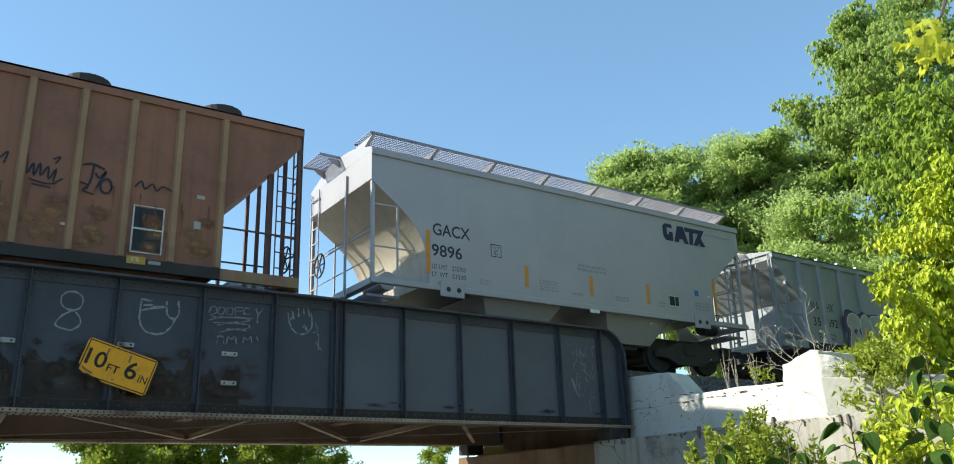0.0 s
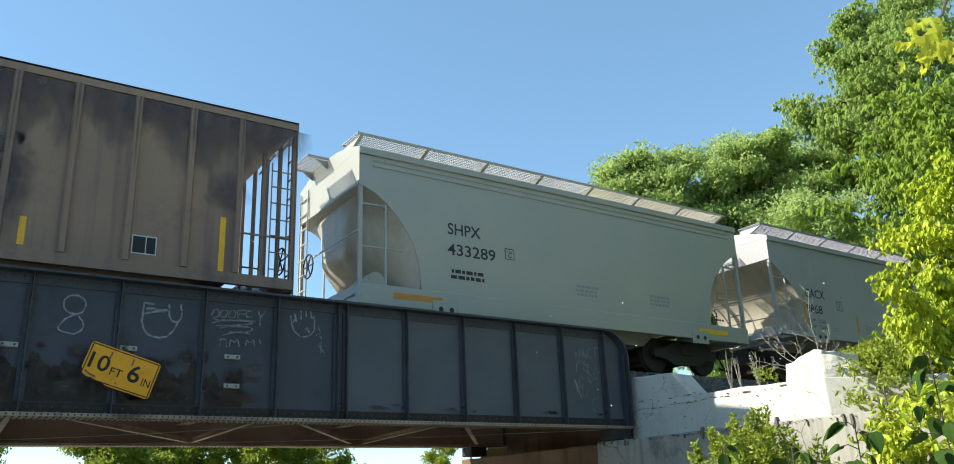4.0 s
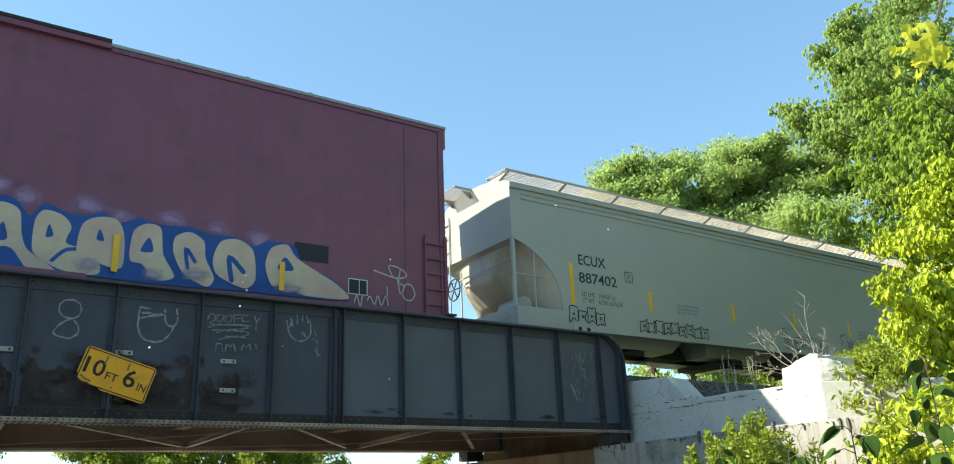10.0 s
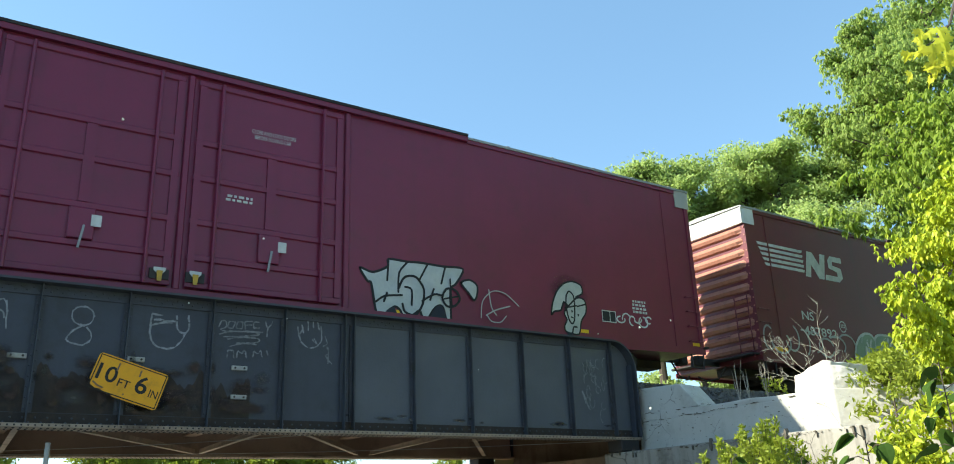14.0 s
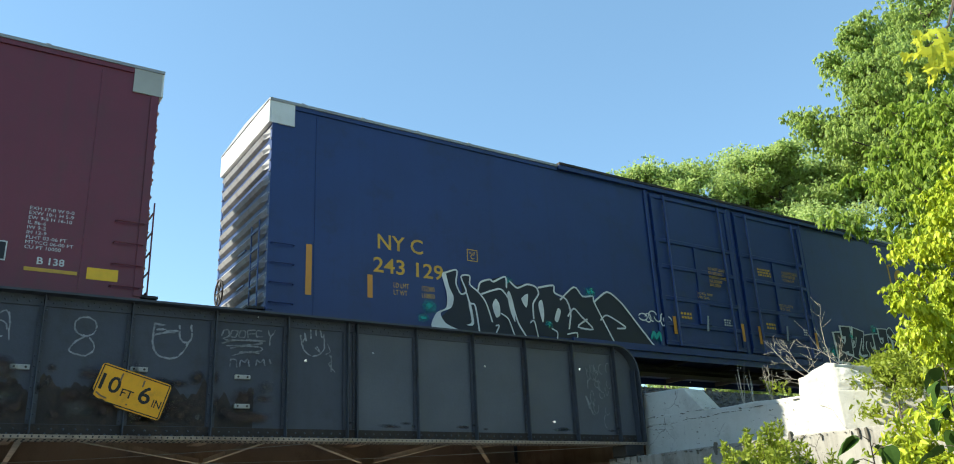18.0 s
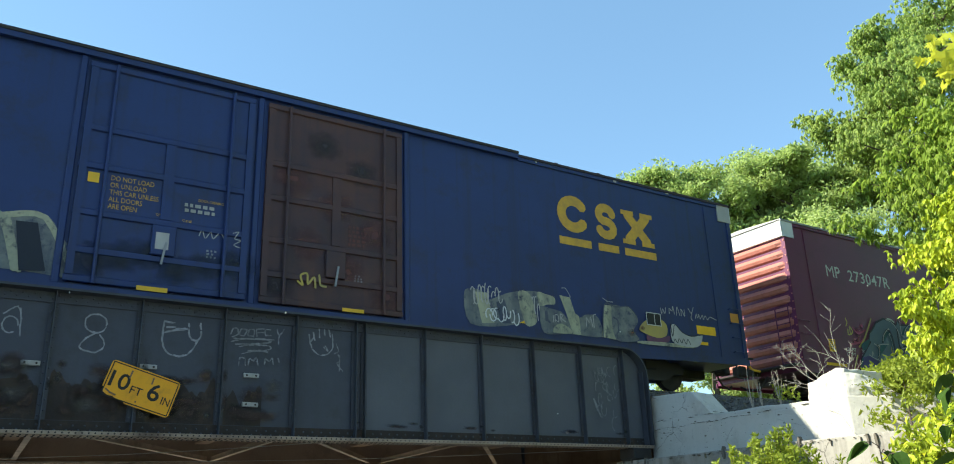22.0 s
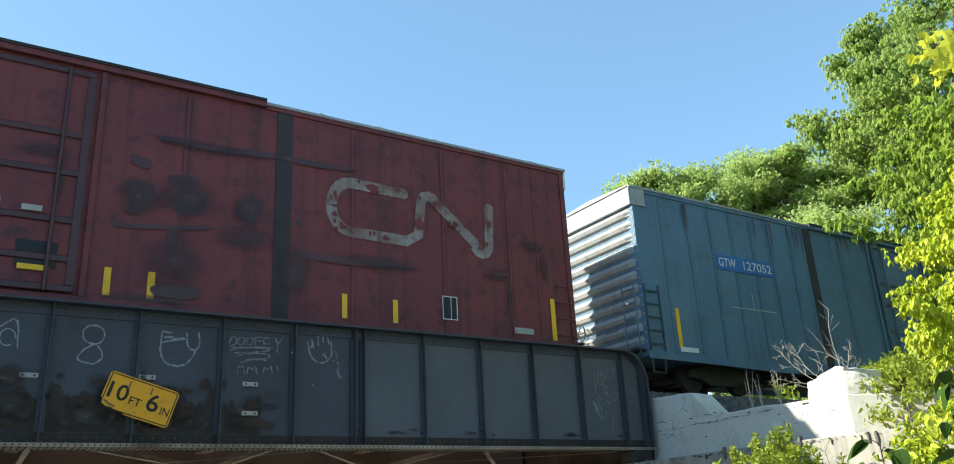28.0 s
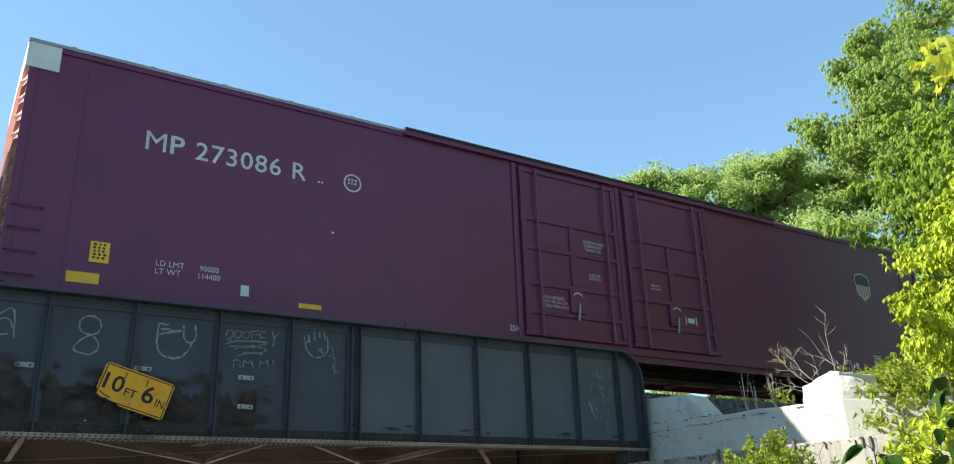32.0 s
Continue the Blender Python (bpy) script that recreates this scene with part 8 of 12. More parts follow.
p.line(G_BLACK, 0.022, (18.31, 1.23), (18.4, 1.47))
p.line(G_BLACK, 0.026, (18.6, 1.31), (18.71, 1.51), (18.93, 1.5), (19.03, 1.33), (18.91, 1.17), (18.71, 1.14), closed=True)
p.line(G_BLACK, 0.018, (18.8, 1.73), (18.83, 1.13))
p.line(G_BLACK, 0.018, (18.65, 1.29), (19, 1.38))
p.fill(G_SILVER, (19.07, 1.68), (19.28, 1.77), (19.47, 1.67), (19.46, 1.45), (19.38, 1.34), (19.25, 1.48), edge=G_BLACK, r=0.024)
p.line(G_PALE, 0.012, (19.55, 0.98), (19.6, 1.34), (19.87, 1.59), (20.21, 1.57), (20.55, 1.33))
p.line(G_PALE, 0.014, (19.77, 1.61), (19.82, 1.24), (19.94, 1.07))
p.line(G_PALE, 0.014, (19.68, 1.04), (19.94, 1.18), (20.31, 1.3))
p.line(G_PALE, 0.012, (19.71, 1.03), (19.81, 0.92), (20.04, 0.92), (20.2, 1.07))
p = Spray(car, y - 0.005, "silver sprayed figure edged in black")
p.mist(G_INK, 22.03, 1.78, 0.56, 0.42)
p.fill(G_SILVER, (21.48, 1.24), (21.52, 1.48), (21.66, 1.78), (21.88, 2), (22.15, 2.09), (22.41, 2.02), (22.43, 1.83), (22.23, 1.71), (22.21, 1.45), (22.01, 1.47), (21.86, 1.57), (21.76, 1.37), (21.57, 1.32), edge=G_BLACK, r=0.022)
p.fill(G_SILVER, (21.86, 1.34), (22.23, 1.69), (22.46, 1.69), (22.52, 1.53), (22.49, 1.36), (22.34, 1.16), (22.24, 0.85), (21.88, 0.88), (21.84, 1.01), (21.92, 1.16), edge=G_BLACK, r=0.02)
p.line(G_BLACK, 0.02, (21.92, 1.46), (21.94, 1.72), (22.04, 1.84), (22.16, 1.73), (22.17, 1.49), (22.14, 1.18), (22.06, 1.08), (21.97, 1.19), closed=True)
p.line(G_BLACK, 0.018, (21.88, 1.43), (22.23, 1.52))
p.line(G_BLACK, 0.018, (22.25, 1.5), (22.51, 1.58))
p.fill(G_BLACK, (22.06, 1.4), (22.11, 1.38), (22.07, 1.33))
p.fill(G_BLACK, (22.23, 1.32), (22.29, 1.31), (22.25, 1.26))
p.line(G_BLACK, 0.016, (22.04, 1.23), (22.1, 1.22))
p.line(G_BLACK, 0.02, (22.05, 0.87), (22.09, 1), (22.19, 1.01))
p.fill(G_INK, (21.89, 0.86), (22.04, 0.87), (22.02, 0.8), (21.91, 0.8))
info_box(car, y, 23.0, 1.22, 0.44, 0.28)
tag_scrawl(car, 23.5, 24.6, 1.2, 1.5, G_WHITE, y - 0.01, 42, 0.018)
text_bars(24.0, 24.5, 1.5, 1.85, 4, M_LETW, car, y, 22)
lettering("CLOSE AND LOCK DOORS\n   BEFORE MOVING CAR", 14.42, 3.97, 0.88, 0.19, M_LETW, car, y - 0.055, bold=0.0)
text_bars(14.0, 14.5, 2.6, 2.75, 2, M_LETW, car, y - 0.055, 24)
for x in (12.95, 13.55):
    door_hook(car, x, 1.2, y - 0.09)
for x in (11.8, 15.0):
    patch("lock_tag", x, x + 0.16, 1.75, 1.95, M_LETW, car, y - 0.135)

# dull maroon boxcar with a white banner logo
car, y = boxcar(166.2, 26.4, "dull maroon long boxcar with white banner logo and sprayed letters", P_MAROON2, P_END1)
for k in range(5):
    z = 3.45 + 0.15 * k
    part("banner_stripe", prism(bmesh.new(), [(0.55 - 0.06 * k + 0.28, z), (2.55, z), (2.60, z + 0.085), (0.75 - 0.06 * k, z + 0.085)], y - 0.004, y), M_LETW, car)
bm = bmesh.new()
prism(bm, [(2.6, 3.35), (2.85, 3.35), (2.95, 3.75), (3.25, 3.35), (3.5, 3.35), (3.7, 4.15), (3.45, 4.15), (3.36, 3.78), (3.06, 4.15), (2.82, 4.15)], y - 0.004, y)
prism(bm, [(3.55, 3.35), (4.25, 3.35), (4.45, 3.5), (4.42, 3.8), (4.0, 3.86), (4.02, 3.98), (4.5, 3.98), (4.5, 4.15), (3.95, 4.15), (3.8, 4.0), (3.8, 3.75), (4.2, 3.66), (4.2, 3.52), (3.6, 3.52)], y - 0.009, y - 0.005)
part("logo_mark", bm, M_LETW, car, "white block logo")
lettering("NS", 2.1, 2.0, 0.55, 0.26, M_LETW, car, y)
lettering("487892", 2.1, 1.56, 1.55, 0.26, M_LETW, car, y)
ring_mark(car, 4.0, 1.95, 0.16, M_LETW, y)
tag_scrawl(car, 0.2, 4.3, 0.95, 1.75, G_LILAC, y - 0.006, 43, 0.03, 8)
graffiti(car, 4.5, 7.9, 0.88, 1.95, 3, G_SAGE, G_WHITE, y - 0.005, 44, None, "sage green sprayed letters", 0.24)
p = Spray(car, y - 0.035, "sage green sprayed letters")
p.fill(G_SAGE, (7.96, 1.77), (8.31, 1.97), (8.65, 1.96), (8.95, 1.77), (9.18, 1.6), (9.32, 1.67), (9.46, 1.43), (9.64, 1.19), (9.74, 0.92), (9.26, 0.79), (8.71, 0.76), (8.09, 0.79), edge=G_WHITE, r=0.03)
p.fill(G_INK, (8.45, 1.14), (8.64, 1.32), (8.84, 1.24), (8.83, 1.04), (8.63, 1.07), (8.5, 0.8), (8.4, 0.94))
p.line(G_WHITE, 0.016, (8.4, 1.23), (8.63, 1.39), (8.91, 1.25), (8.85, 0.99))
p.line(G_INK, 0.02, (8.98, 1.52), (9.21, 1.24), (9.22, 0.82))
p.line(G_INK, 0.014, (8.1, 1.64), (8.59, 1.77), (8.96, 1.52))
p.mist(G_WHITE, 9.41, 1.32, 0.16, 0.22)
p.line(G_PALE, 0.014, (9.47, 1.8), (9.61, 1.84), (9.48, 1.7), (9.6, 1.59))
p.line(G_PALE, 0.014, (9.69, 1.64), (9.73, 1.86))
p = Spray(car, y - 0.005, "sky blue sprayed letters with pale edge")
p.fill(G_SKY, (17.17, 1.21), (17.2, 1.31), (17.44, 1.38), (17.71, 1.61), (17.94, 1.92), (18.22, 2.02), (18.57, 1.9), (18.9, 1.75), (19.11, 2.01), (19.39, 2.03), (19.86, 1.82), (19.87, 1.96), (20, 2.05), (20.21, 2.02), (20.42, 1.95), (20.57, 2.06), (21.59, 2.05), (21.73, 1.97), (21.63, 1.77), (21.34, 1.73), (21.18, 1.41), (21.15, 1.16), (21.35, 0.85), (20.49, 0.85), (19.34, 0.83), (18.85, 0.82), (18.51, 0.83), (17.83, 0.78), (17.79, 0.97), (17.66, 1.11), (17.47, 1.01), (17.3, 1.03), edge=G_BLACK, r=0.03)
p.fill(G_DEEP, (17.73, 1.01), (18.26, 1.12), (18.78, 1.12), (19.66, 1.15), (20.48, 1.21), (21.16, 1.25), (21.3, 0.86), (20.49, 0.87), (19.34, 0.84), (18.85, 0.83), (18.51, 0.84), (17.84, 0.8))
p.line(G_WHITE, 0.014, (17.16, 1.21), (17.19, 1.33), (17.44, 1.4), (17.71, 1.63), (17.94, 1.94), (18.21, 2.04), (18.57, 1.92), (18.9, 1.77), (19.11, 2.03), (19.39, 2.06), (19.86, 1.85), (19.86, 1.98), (20, 2.07), (20.21, 2.04), (20.42, 1.98), (20.57, 2.08), (21.59, 2.08), (21.76, 1.98), (21.65, 1.75), (21.37, 1.71), (21.21, 1.41), (21.19, 1.16), (21.38, 0.83), (21.7, 0.81), (21.38, 0.86), (20.49, 0.84), (19.34, 0.81), (18.86, 0.8), (18.51, 0.81), (17.84, 0.77), (17.78, 0.95), (17.66, 1.09), (17.47, 0.99), (17.3, 1.01), closed=True)
p.fill(G_INK, (18.1, 1.47), (18.25, 1.64), (18.46, 1.5), (18.53, 1.35), (18.37, 1.31))
p.fill(G_INK, (18.27, 1.97), (18.57, 1.9), (18.88, 1.71), (18.83, 1.6), (18.58, 1.76))
p.fill(G_INK, (19.29, 1.64), (19.52, 1.74), (19.71, 1.6), (19.56, 1.5), (19.33, 1.55))
p.fill(G_INK, (18.06, 1.19), (18.42, 1.08), (18.55, 0.84), (18.27, 0.96))
p.fill(G_INK, (19.15, 1.35), (19.42, 1.41), (19.57, 1.17), (19.39, 0.96), (19.26, 0.87), (19.19, 1.12))
p.line(G_WHITE, 0.012, (19.26, 1.27), (19.51, 1.32), (19.55, 1.1), (19.4, 1), closed=True)
p.fill(P_MAROON2, (19.26, 1.27), (19.5, 1.31), (19.54, 1.11), (19.4, 1.01))
p.fill(G_INK, (20.07, 1.16), (20.11, 1.46), (20.4, 1.56), (20.23, 1.3), (20.13, 0.99), (20.32, 0.87), (20.13, 0.91))
p.fill(P_MAROON2, (20.15, 1.17), (20.23, 1.45), (20.41, 1.53), (20.56, 1.31), (20.51, 1.12), (20.33, 0.97))
p.line(G_WHITE, 0.013, (20.15, 1.17), (20.23, 1.45), (20.41, 1.53), (20.56, 1.31), (20.51, 1.12), (20.33, 0.97), closed=True)
p.fill(G_INK, (20.47, 1.76), (20.86, 1.77), (20.78, 1.59))
p.line(G_WHITE, 0.01, (20.59, 1.75), (20.86, 1.77), (20.78, 1.6), closed=True)
p.fill(G_INK, (21.34, 1.72), (21.18, 1.38), (21.14, 1.16), (21.32, 0.85), (21.09, 0.97), (21.01, 1.27), (21.08, 1.49))
p.line(G_BLACK, 0.02, (18.9, 1.75), (18.9, 1.32), (18.82, 1.15), (18.52, 1.1))
p.line(G_BLACK, 0.02, (19.87, 1.8), (19.9, 1.64), (19.64, 1.57))
p.line(G_BLACK, 0.02, (20.42, 1.95), (20.83, 1.7), (20.93, 1.32), (20.82, 0.87))
p.line(G_BLACK, 0.02, (19.73, 0.84), (20.01, 1.01), (20.05, 1.16), (19.89, 1.21))
p.line(G_WHITE, 0.013, (18.42, 1.06), (18.56, 0.82), (18.85, 0.82), (18.79, 1.05), (18.47, 1.06))
p.line(G_PALE, 0.013, (18.81, 1.88), (18.89, 1.97))
p.line(G_PALE, 0.013, (18.87, 1.84), (18.93, 1.94))
p.line(G_PALE, 0.014, (21.44, 1.36), (21.6, 1.47), (21.76, 1.4), (21.68, 1.34))
p.line(G_PALE, 0.014, (21.86, 1.74), (21.89, 1.42), (21.96, 1.62), (21.86, 1.67))
p.line(G_PALE, 0.014, (22.03, 1.72), (22.05, 1.47), (22.13, 1.55), (22.03, 1.6))
p.line(G_PALE, 0.014, (22.18, 1.89), (22.2, 1.43))
p.line(G_PALE, 0.014, (21.93, 1.12), (21.99, 1.3), (22.09, 1.29), (22.03, 1.13), (22.16, 1.3), (22.2, 1.14))
p.line(G_PALE, 0.014, (22.3, 1.15), (22.33, 1.32), (22.43, 1.36), (22.4, 1.2), (22.52, 1.37), (22.54, 1.08))
lettering("25K", 9.65, 1.05, 0.3, 0.13, M_LETW, car, y)
tag_scrawl(car, 9.4, 9.8, 1.7, 1.9, G_WHITE, y, 46, 0.018, 3)
tag_scrawl(car, 16.55, 17.2, 1.5, 1.8, G_WHITE, y, 47, 0.016, 5)
reflectors(car, y, [(0.6, 0.98, 1.2, 1.1), (11.4, 0.74, 11.9, 0.82), (14.65, 0.74, 15.1, 0.82), (22.7, 0.92, 23.1, 1.02), (25.46, 1.06, 25.94, 1.26)])
patch("dark_panel", 22.5, 23.2, 1.45, 1.75, P_NAVYSIGN, car, y)
info_box(car, y, 23.88, 1.22, 0.4, 0.32)
lettering("EXH 17-0 W 0-0\nEXW 10-1 H 5-9\nEW 9-5 H 16-10\nIL 86-6\nIW 9-2\nIH 12-9\nFLHT 03-06 FT\nMTYCG 06-00 FT\nCU FT 10000", 24.52, 1.46, 0.70, 0.72, M_LETW, car, y, bold=0.0)
lettering("B 138", 24.72, 1.22, 0.40, 0.12, M_LETW, car, y, bold=0.02)
patch("label_strip", 24.55, 25.32, 1.10, 1.16, M_LETY, car, y)
lettering("CLOSE & LOCK DOORS\nBEFORE MOVING CAR", 11.3, 3.98, 0.72, 0.18, M_LETW, car, y - 0.055, bold=0.0)
text_bars(12.1, 12.6, 3.3, 3.5, 3, M_LETW, car, y - 0.055, 27)
lettering("CLOSE THIS\nDOOR FIRST", 14.15, 2.45, 0.45, 0.2, M_LETW, car, y - 0.055, bold=0.0)
patch("placard", 12.25, 12.6, 1.5, 1.65, P_NAVYSIGN, car, y - 0.055)
patch("placard", 14.2, 14.5, 1.55, 1.68, P_NAVYSIGN, car, y - 0.055)
patch("rust_patch", 10.9, 12.1, 1.55, 2.0, P_RUSTH, car, y - 0.055)
for x in (12.95, 13.6):
    door_hook(car, x, 1.2, y - 0.09)

# dark blue boxcar
car, y = boxcar(194.6, 26.6, "dark blue long boxcar with yellow lettering, white-edged sprayed letters", P_BLUE, P_ENDDK)
lettering("NY C", 2.35, 2.32, 1.05, 0.32, M_LETY, car, y)
lettering("243 129", 2.25, 1.82, 1.62, 0.32, M_LETY, car, y)
lettering("LD LMT\nLT WT", 2.7, 1.4, 0.35, 0.25, M_LETY, car, y, bold=0.0)
lettering("152300\n110800", 3.35, 1.4, 0.3, 0.25, M_LETY, car, y, bold=0.0)
plate_mark(car, y, 4.5, 2.6, M_LETY, 0.25)
reflectors(car, y, [(0.83, 1.2, 0.95, 2.2), (2.12, 1.28, 2.23, 1.75), (10.47, 1.2, 10.58, 1.65), (13.02, 1.2, 13.12, 1.67), (13.7, 1.18, 13.8, 1.66), (16.15, 1.22, 16.25, 1.68), (25.93, 1.3, 26.03, 2.2)], M_REFO)
patch("yellow_plate", 24.82, 25.36, 1.05, 1.2, M_REFO, car, y)
p = Spray(car, y - 0.005, "black sprayed letters with white edges and turquoise flecks")
p.mist(G_GREENT, 3.52, 1.23, 0.19, 0.16)
p.mist(G_GREENT, 3.36, 0.98, 0.17, 0.1)
p.mist(G_GREENT, 7.86, 2, 0.17, 0.13)
p.mist(G_GREENT, 6.47, 1.01, 0.18, 0.14)
p.mist(G_GREENT, 5.5, 1.98, 0.14, 0.15)
p.fill(G_INK, (3.78, 0.99), (3.95, 1.19), (4.06, 1.48), (3.92, 2), (4.2, 2.09), (4.21, 1.78), (4.31, 1.59), (4.29, 1.99), (4.52, 2), (4.48, 1.78), (4.65, 1.73), (4.79, 1.87), (5.04, 1.98), (5.45, 2.09), (5.43, 1.84), (5.57, 1.99), (5.76, 1.94), (6.13, 2.02), (6.35, 1.92), (6.76, 2.03), (6.79, 1.86), (7.02, 1.76), (7.39, 2.07), (7.63, 1.87), (7.95, 1.91), (8, 1.78), (8.4, 2.06), (8.79, 1.86), (9.02, 1.64), (9.34, 1.3), (9.79, 0.84), (8.6, 0.83), (7.56, 0.85), (6.11, 0.83), (5.23, 0.78), (4.68, 0.8), (4.19, 0.79))
p.fill(G_WHITE, (3.83, 1.94), (3.92, 2), (4, 1.7), (4.1, 1.49), (4.03, 1.25), (3.77, 1.12), (3.89, 0.91), (4.19, 0.79), (3.56, 0.79), (3.67, 1.11), (3.91, 1.25), (3.93, 1.56))
p.line(G_WHITE, 0.018, (3.92, 2), (4.2, 2.09), (4.17, 1.8), (4.28, 1.58), (4.42, 1.65), (4.3, 1.96), (4.52, 2), (4.52, 1.81), (4.72, 1.67), (4.91, 1.45), (5.05, 1.05))
p.line(G_WHITE, 0.02, (4.43, 1.6), (4.5, 1.4), (4.63, 1.35), (4.71, 0.8))
p.fill(G_WHITE, (4.46, 1.39), (4.52, 1.38), (4.58, 0.95), (4.38, 0.92), (4.52, 0.99))
p.line(G_WHITE, 0.02, (4.72, 1.71), (4.79, 1.89), (5.04, 1.98), (5.13, 1.94), (5.45, 2.09), (5.47, 1.85))
p.line(G_WHITE, 0.02, (4.81, 1.63), (5.25, 1.79), (5.41, 1.72), (5.61, 1.45), (5.73, 1.08), (5.93, 0.79))
p.fill(G_WHITE, (5.07, 1.4), (5.16, 1.56), (5.26, 1.43), (5.26, 1.21), (5.15, 1.15))
p.fill(G_WHITE, (5.48, 1.7), (5.54, 1.76), (5.63, 1.5), (5.65, 1.09), (5.53, 1.34))
p.line(G_WHITE, 0.02, (5.57, 1.99), (5.76, 1.87), (6.03, 1.98), (6.27, 1.95), (6.34, 1.79), (6.17, 1.55), (6.16, 1.22))
p.fill(G_WHITE, (5.85, 1.63), (6.04, 1.76), (5.98, 1.44))
p.line(G_WHITE, 0.022, (6.35, 1.94), (6.78, 2.04), (6.8, 1.87), (7.12, 1.75), (7.23, 1.45), (7.15, 1.07))
p.fill(G_WHITE, (6.31, 1.54), (6.42, 1.66), (6.46, 1.36), (6.4, 1.14))
p.fill(G_WHITE, (6.74, 1.25), (6.86, 1.51), (6.94, 1.44), (6.83, 1.19))
p.line(G_WHITE, 0.02, (6.95, 1.72), (7.39, 2.07), (7.63, 1.87), (7.94, 1.91), (7.96, 1.78), (8.18, 1.38), (8.51, 0.81))
p.line(G_WHITE, 0.02, (7.14, 1.36), (7.33, 1.55), (7.54, 1.38), (7.86, 1.11), (7.41, 1.13), (7.7, 1.33))
p.line(G_WHITE, 0.022, (7.98, 1.78), (8.4, 2.06), (8.79, 1.86), (9.02, 1.64), (9.34, 1.3), (9.79, 0.84))
p.line(G_WHITE, 0.02, (8.12, 1.35), (8.34, 1.48), (8.89, 1.24), (8.62, 1.19))
p.line(G_WHITE, 0.016, (5.12, 0.8), (5.21, 0.97), (5.13, 0.96))
p.line(G_WHITE, 0.016, (5.28, 1.24), (5.46, 1.14), (5.57, 0.87), (5.61, 0.78))
p.line(G_WHITE, 0.016, (6.05, 1.11), (6.16, 1.15), (6.24, 0.79))
p.line(G_WHITE, 0.016, (6.64, 1.02), (6.79, 0.95), (6.77, 0.79))
p.line(G_WHITE, 0.016, (7.08, 0.93), (7.36, 0.98), (7.34, 0.8))
p.mist(G_GREENT, 6.56, 1.12, 0.12, 0.1)
p.mist(G_GREENT, 7.92, 2.01, 0.11, 0.12)
p.mist(G_GREENT, 9.86, 1.1, 0.17, 0.15)
p.line(G_GREENT, 0.035, (9.7, 1.05), (9.8, 1.2), (9.86, 1.05), (9.98, 1.2), (10.02, 1.02))
p = Spray(car, y - 0.005, "black sprayed letters with white edges")
p.mist(G_GREENT, 17.02, 1.19, 0.2, 0.24)
p.fill(G_INK, (17.11, 1.78), (17.51, 1.83), (17.5, 2.01), (18.04, 2.03), (18.69, 1.93), (18.68, 1.82), (19.11, 1.88), (19.4, 1.92), (19.39, 2.07), (19.91, 2.1), (20.12, 2.17), (20.51, 1.86), (20.84, 1.66), (20.87, 1.84), (21.22, 1.86), (21.22, 2.05), (21.74, 2.1), (21.71, 1.31), (22.04, 1.38), (22.18, 1.23), (22.05, 0.97), (21.87, 0.79), (21.6, 0.79), (21.27, 1.31), (21.09, 1.4), (21.09, 0.79), (20.9, 0.78), (20.56, 0.78), (20.33, 0.78), (20.15, 0.77), (19.83, 0.78), (19.14, 0.8), (18.99, 0.77), (18.72, 0.78), (18.36, 0.78), (17.98, 0.86), (17.37, 0.81), (17.17, 0.88), curved=False)
p.fill(P_BLUE, (19.93, 1.84), (20.04, 1.77), (19.97, 1.01), (19.86, 1.01), (19.9, 1.34), curved=False)
p.fill(G_WHITE, (17.11, 1.79), (17.2, 1.8), (17.24, 0.95), (17.36, 0.95), (17.37, 0.81), (17.15, 0.86), (17.16, 0.94), curved=False)
p.line(G_WHITE, 0.018, (16.91, 1.02), (17, 1.03), (17.15, 0.86), (17.35, 0.81))
p.line(G_WHITE, 0.018, (17.11, 1.78), (17.3, 1.81), (17.51, 1.83))
p.line(G_WHITE, 0.018, (17.5, 2.01), (17.76, 2.02), (18.06, 2.03))
p.line(G_WHITE, 0.018, (18.04, 2.04), (18.01, 1.6), (17.97, 1.11))
p.fill(G_WHITE, (17.49, 2.01), (17.58, 2.01), (17.59, 1.7), (17.74, 1.72), (17.72, 1.58), (17.63, 1.47), (17.54, 1.51), (17.51, 1.61), curved=False)
p.fill(G_INK, (17.54, 1.63), (17.63, 1.63), (17.62, 1.53), (17.57, 1.54), curved=False)
p.fill(G_WHITE, (17.38, 1.27), (17.55, 1.23), (17.76, 1.28), (17.75, 1.21), (17.97, 1.18), (17.97, 1.11), (17.71, 1.14), (17.54, 1.18), curved=False)
p.fill(G_WHITE, (17.36, 1), (17.4, 0.94), (17.67, 0.94), (17.84, 0.93), (18.01, 0.85), (17.78, 0.88), (17.38, 0.85), curved=False)
p.line(G_WHITE, 0.018, (17.97, 1.11), (18.25, 1.03), (18.37, 0.86), (18.34, 0.77))
p.fill(G_WHITE, (18.06, 2.03), (18.17, 2.01), (18.08, 1.65), (18.17, 1.58), (18.01, 1.4), (17.97, 1.45), (18.03, 1.57), curved=False)
p.line(G_WHITE, 0.018, (18.26, 1.73), (18.15, 1.47), (18, 1.39))
p.line(G_WHITE, 0.018, (18.09, 2.03), (18.4, 1.98), (18.69, 1.93))
p.line(G_WHITE, 0.018, (18.69, 1.93), (18.57, 1.57), (18.47, 1.33))
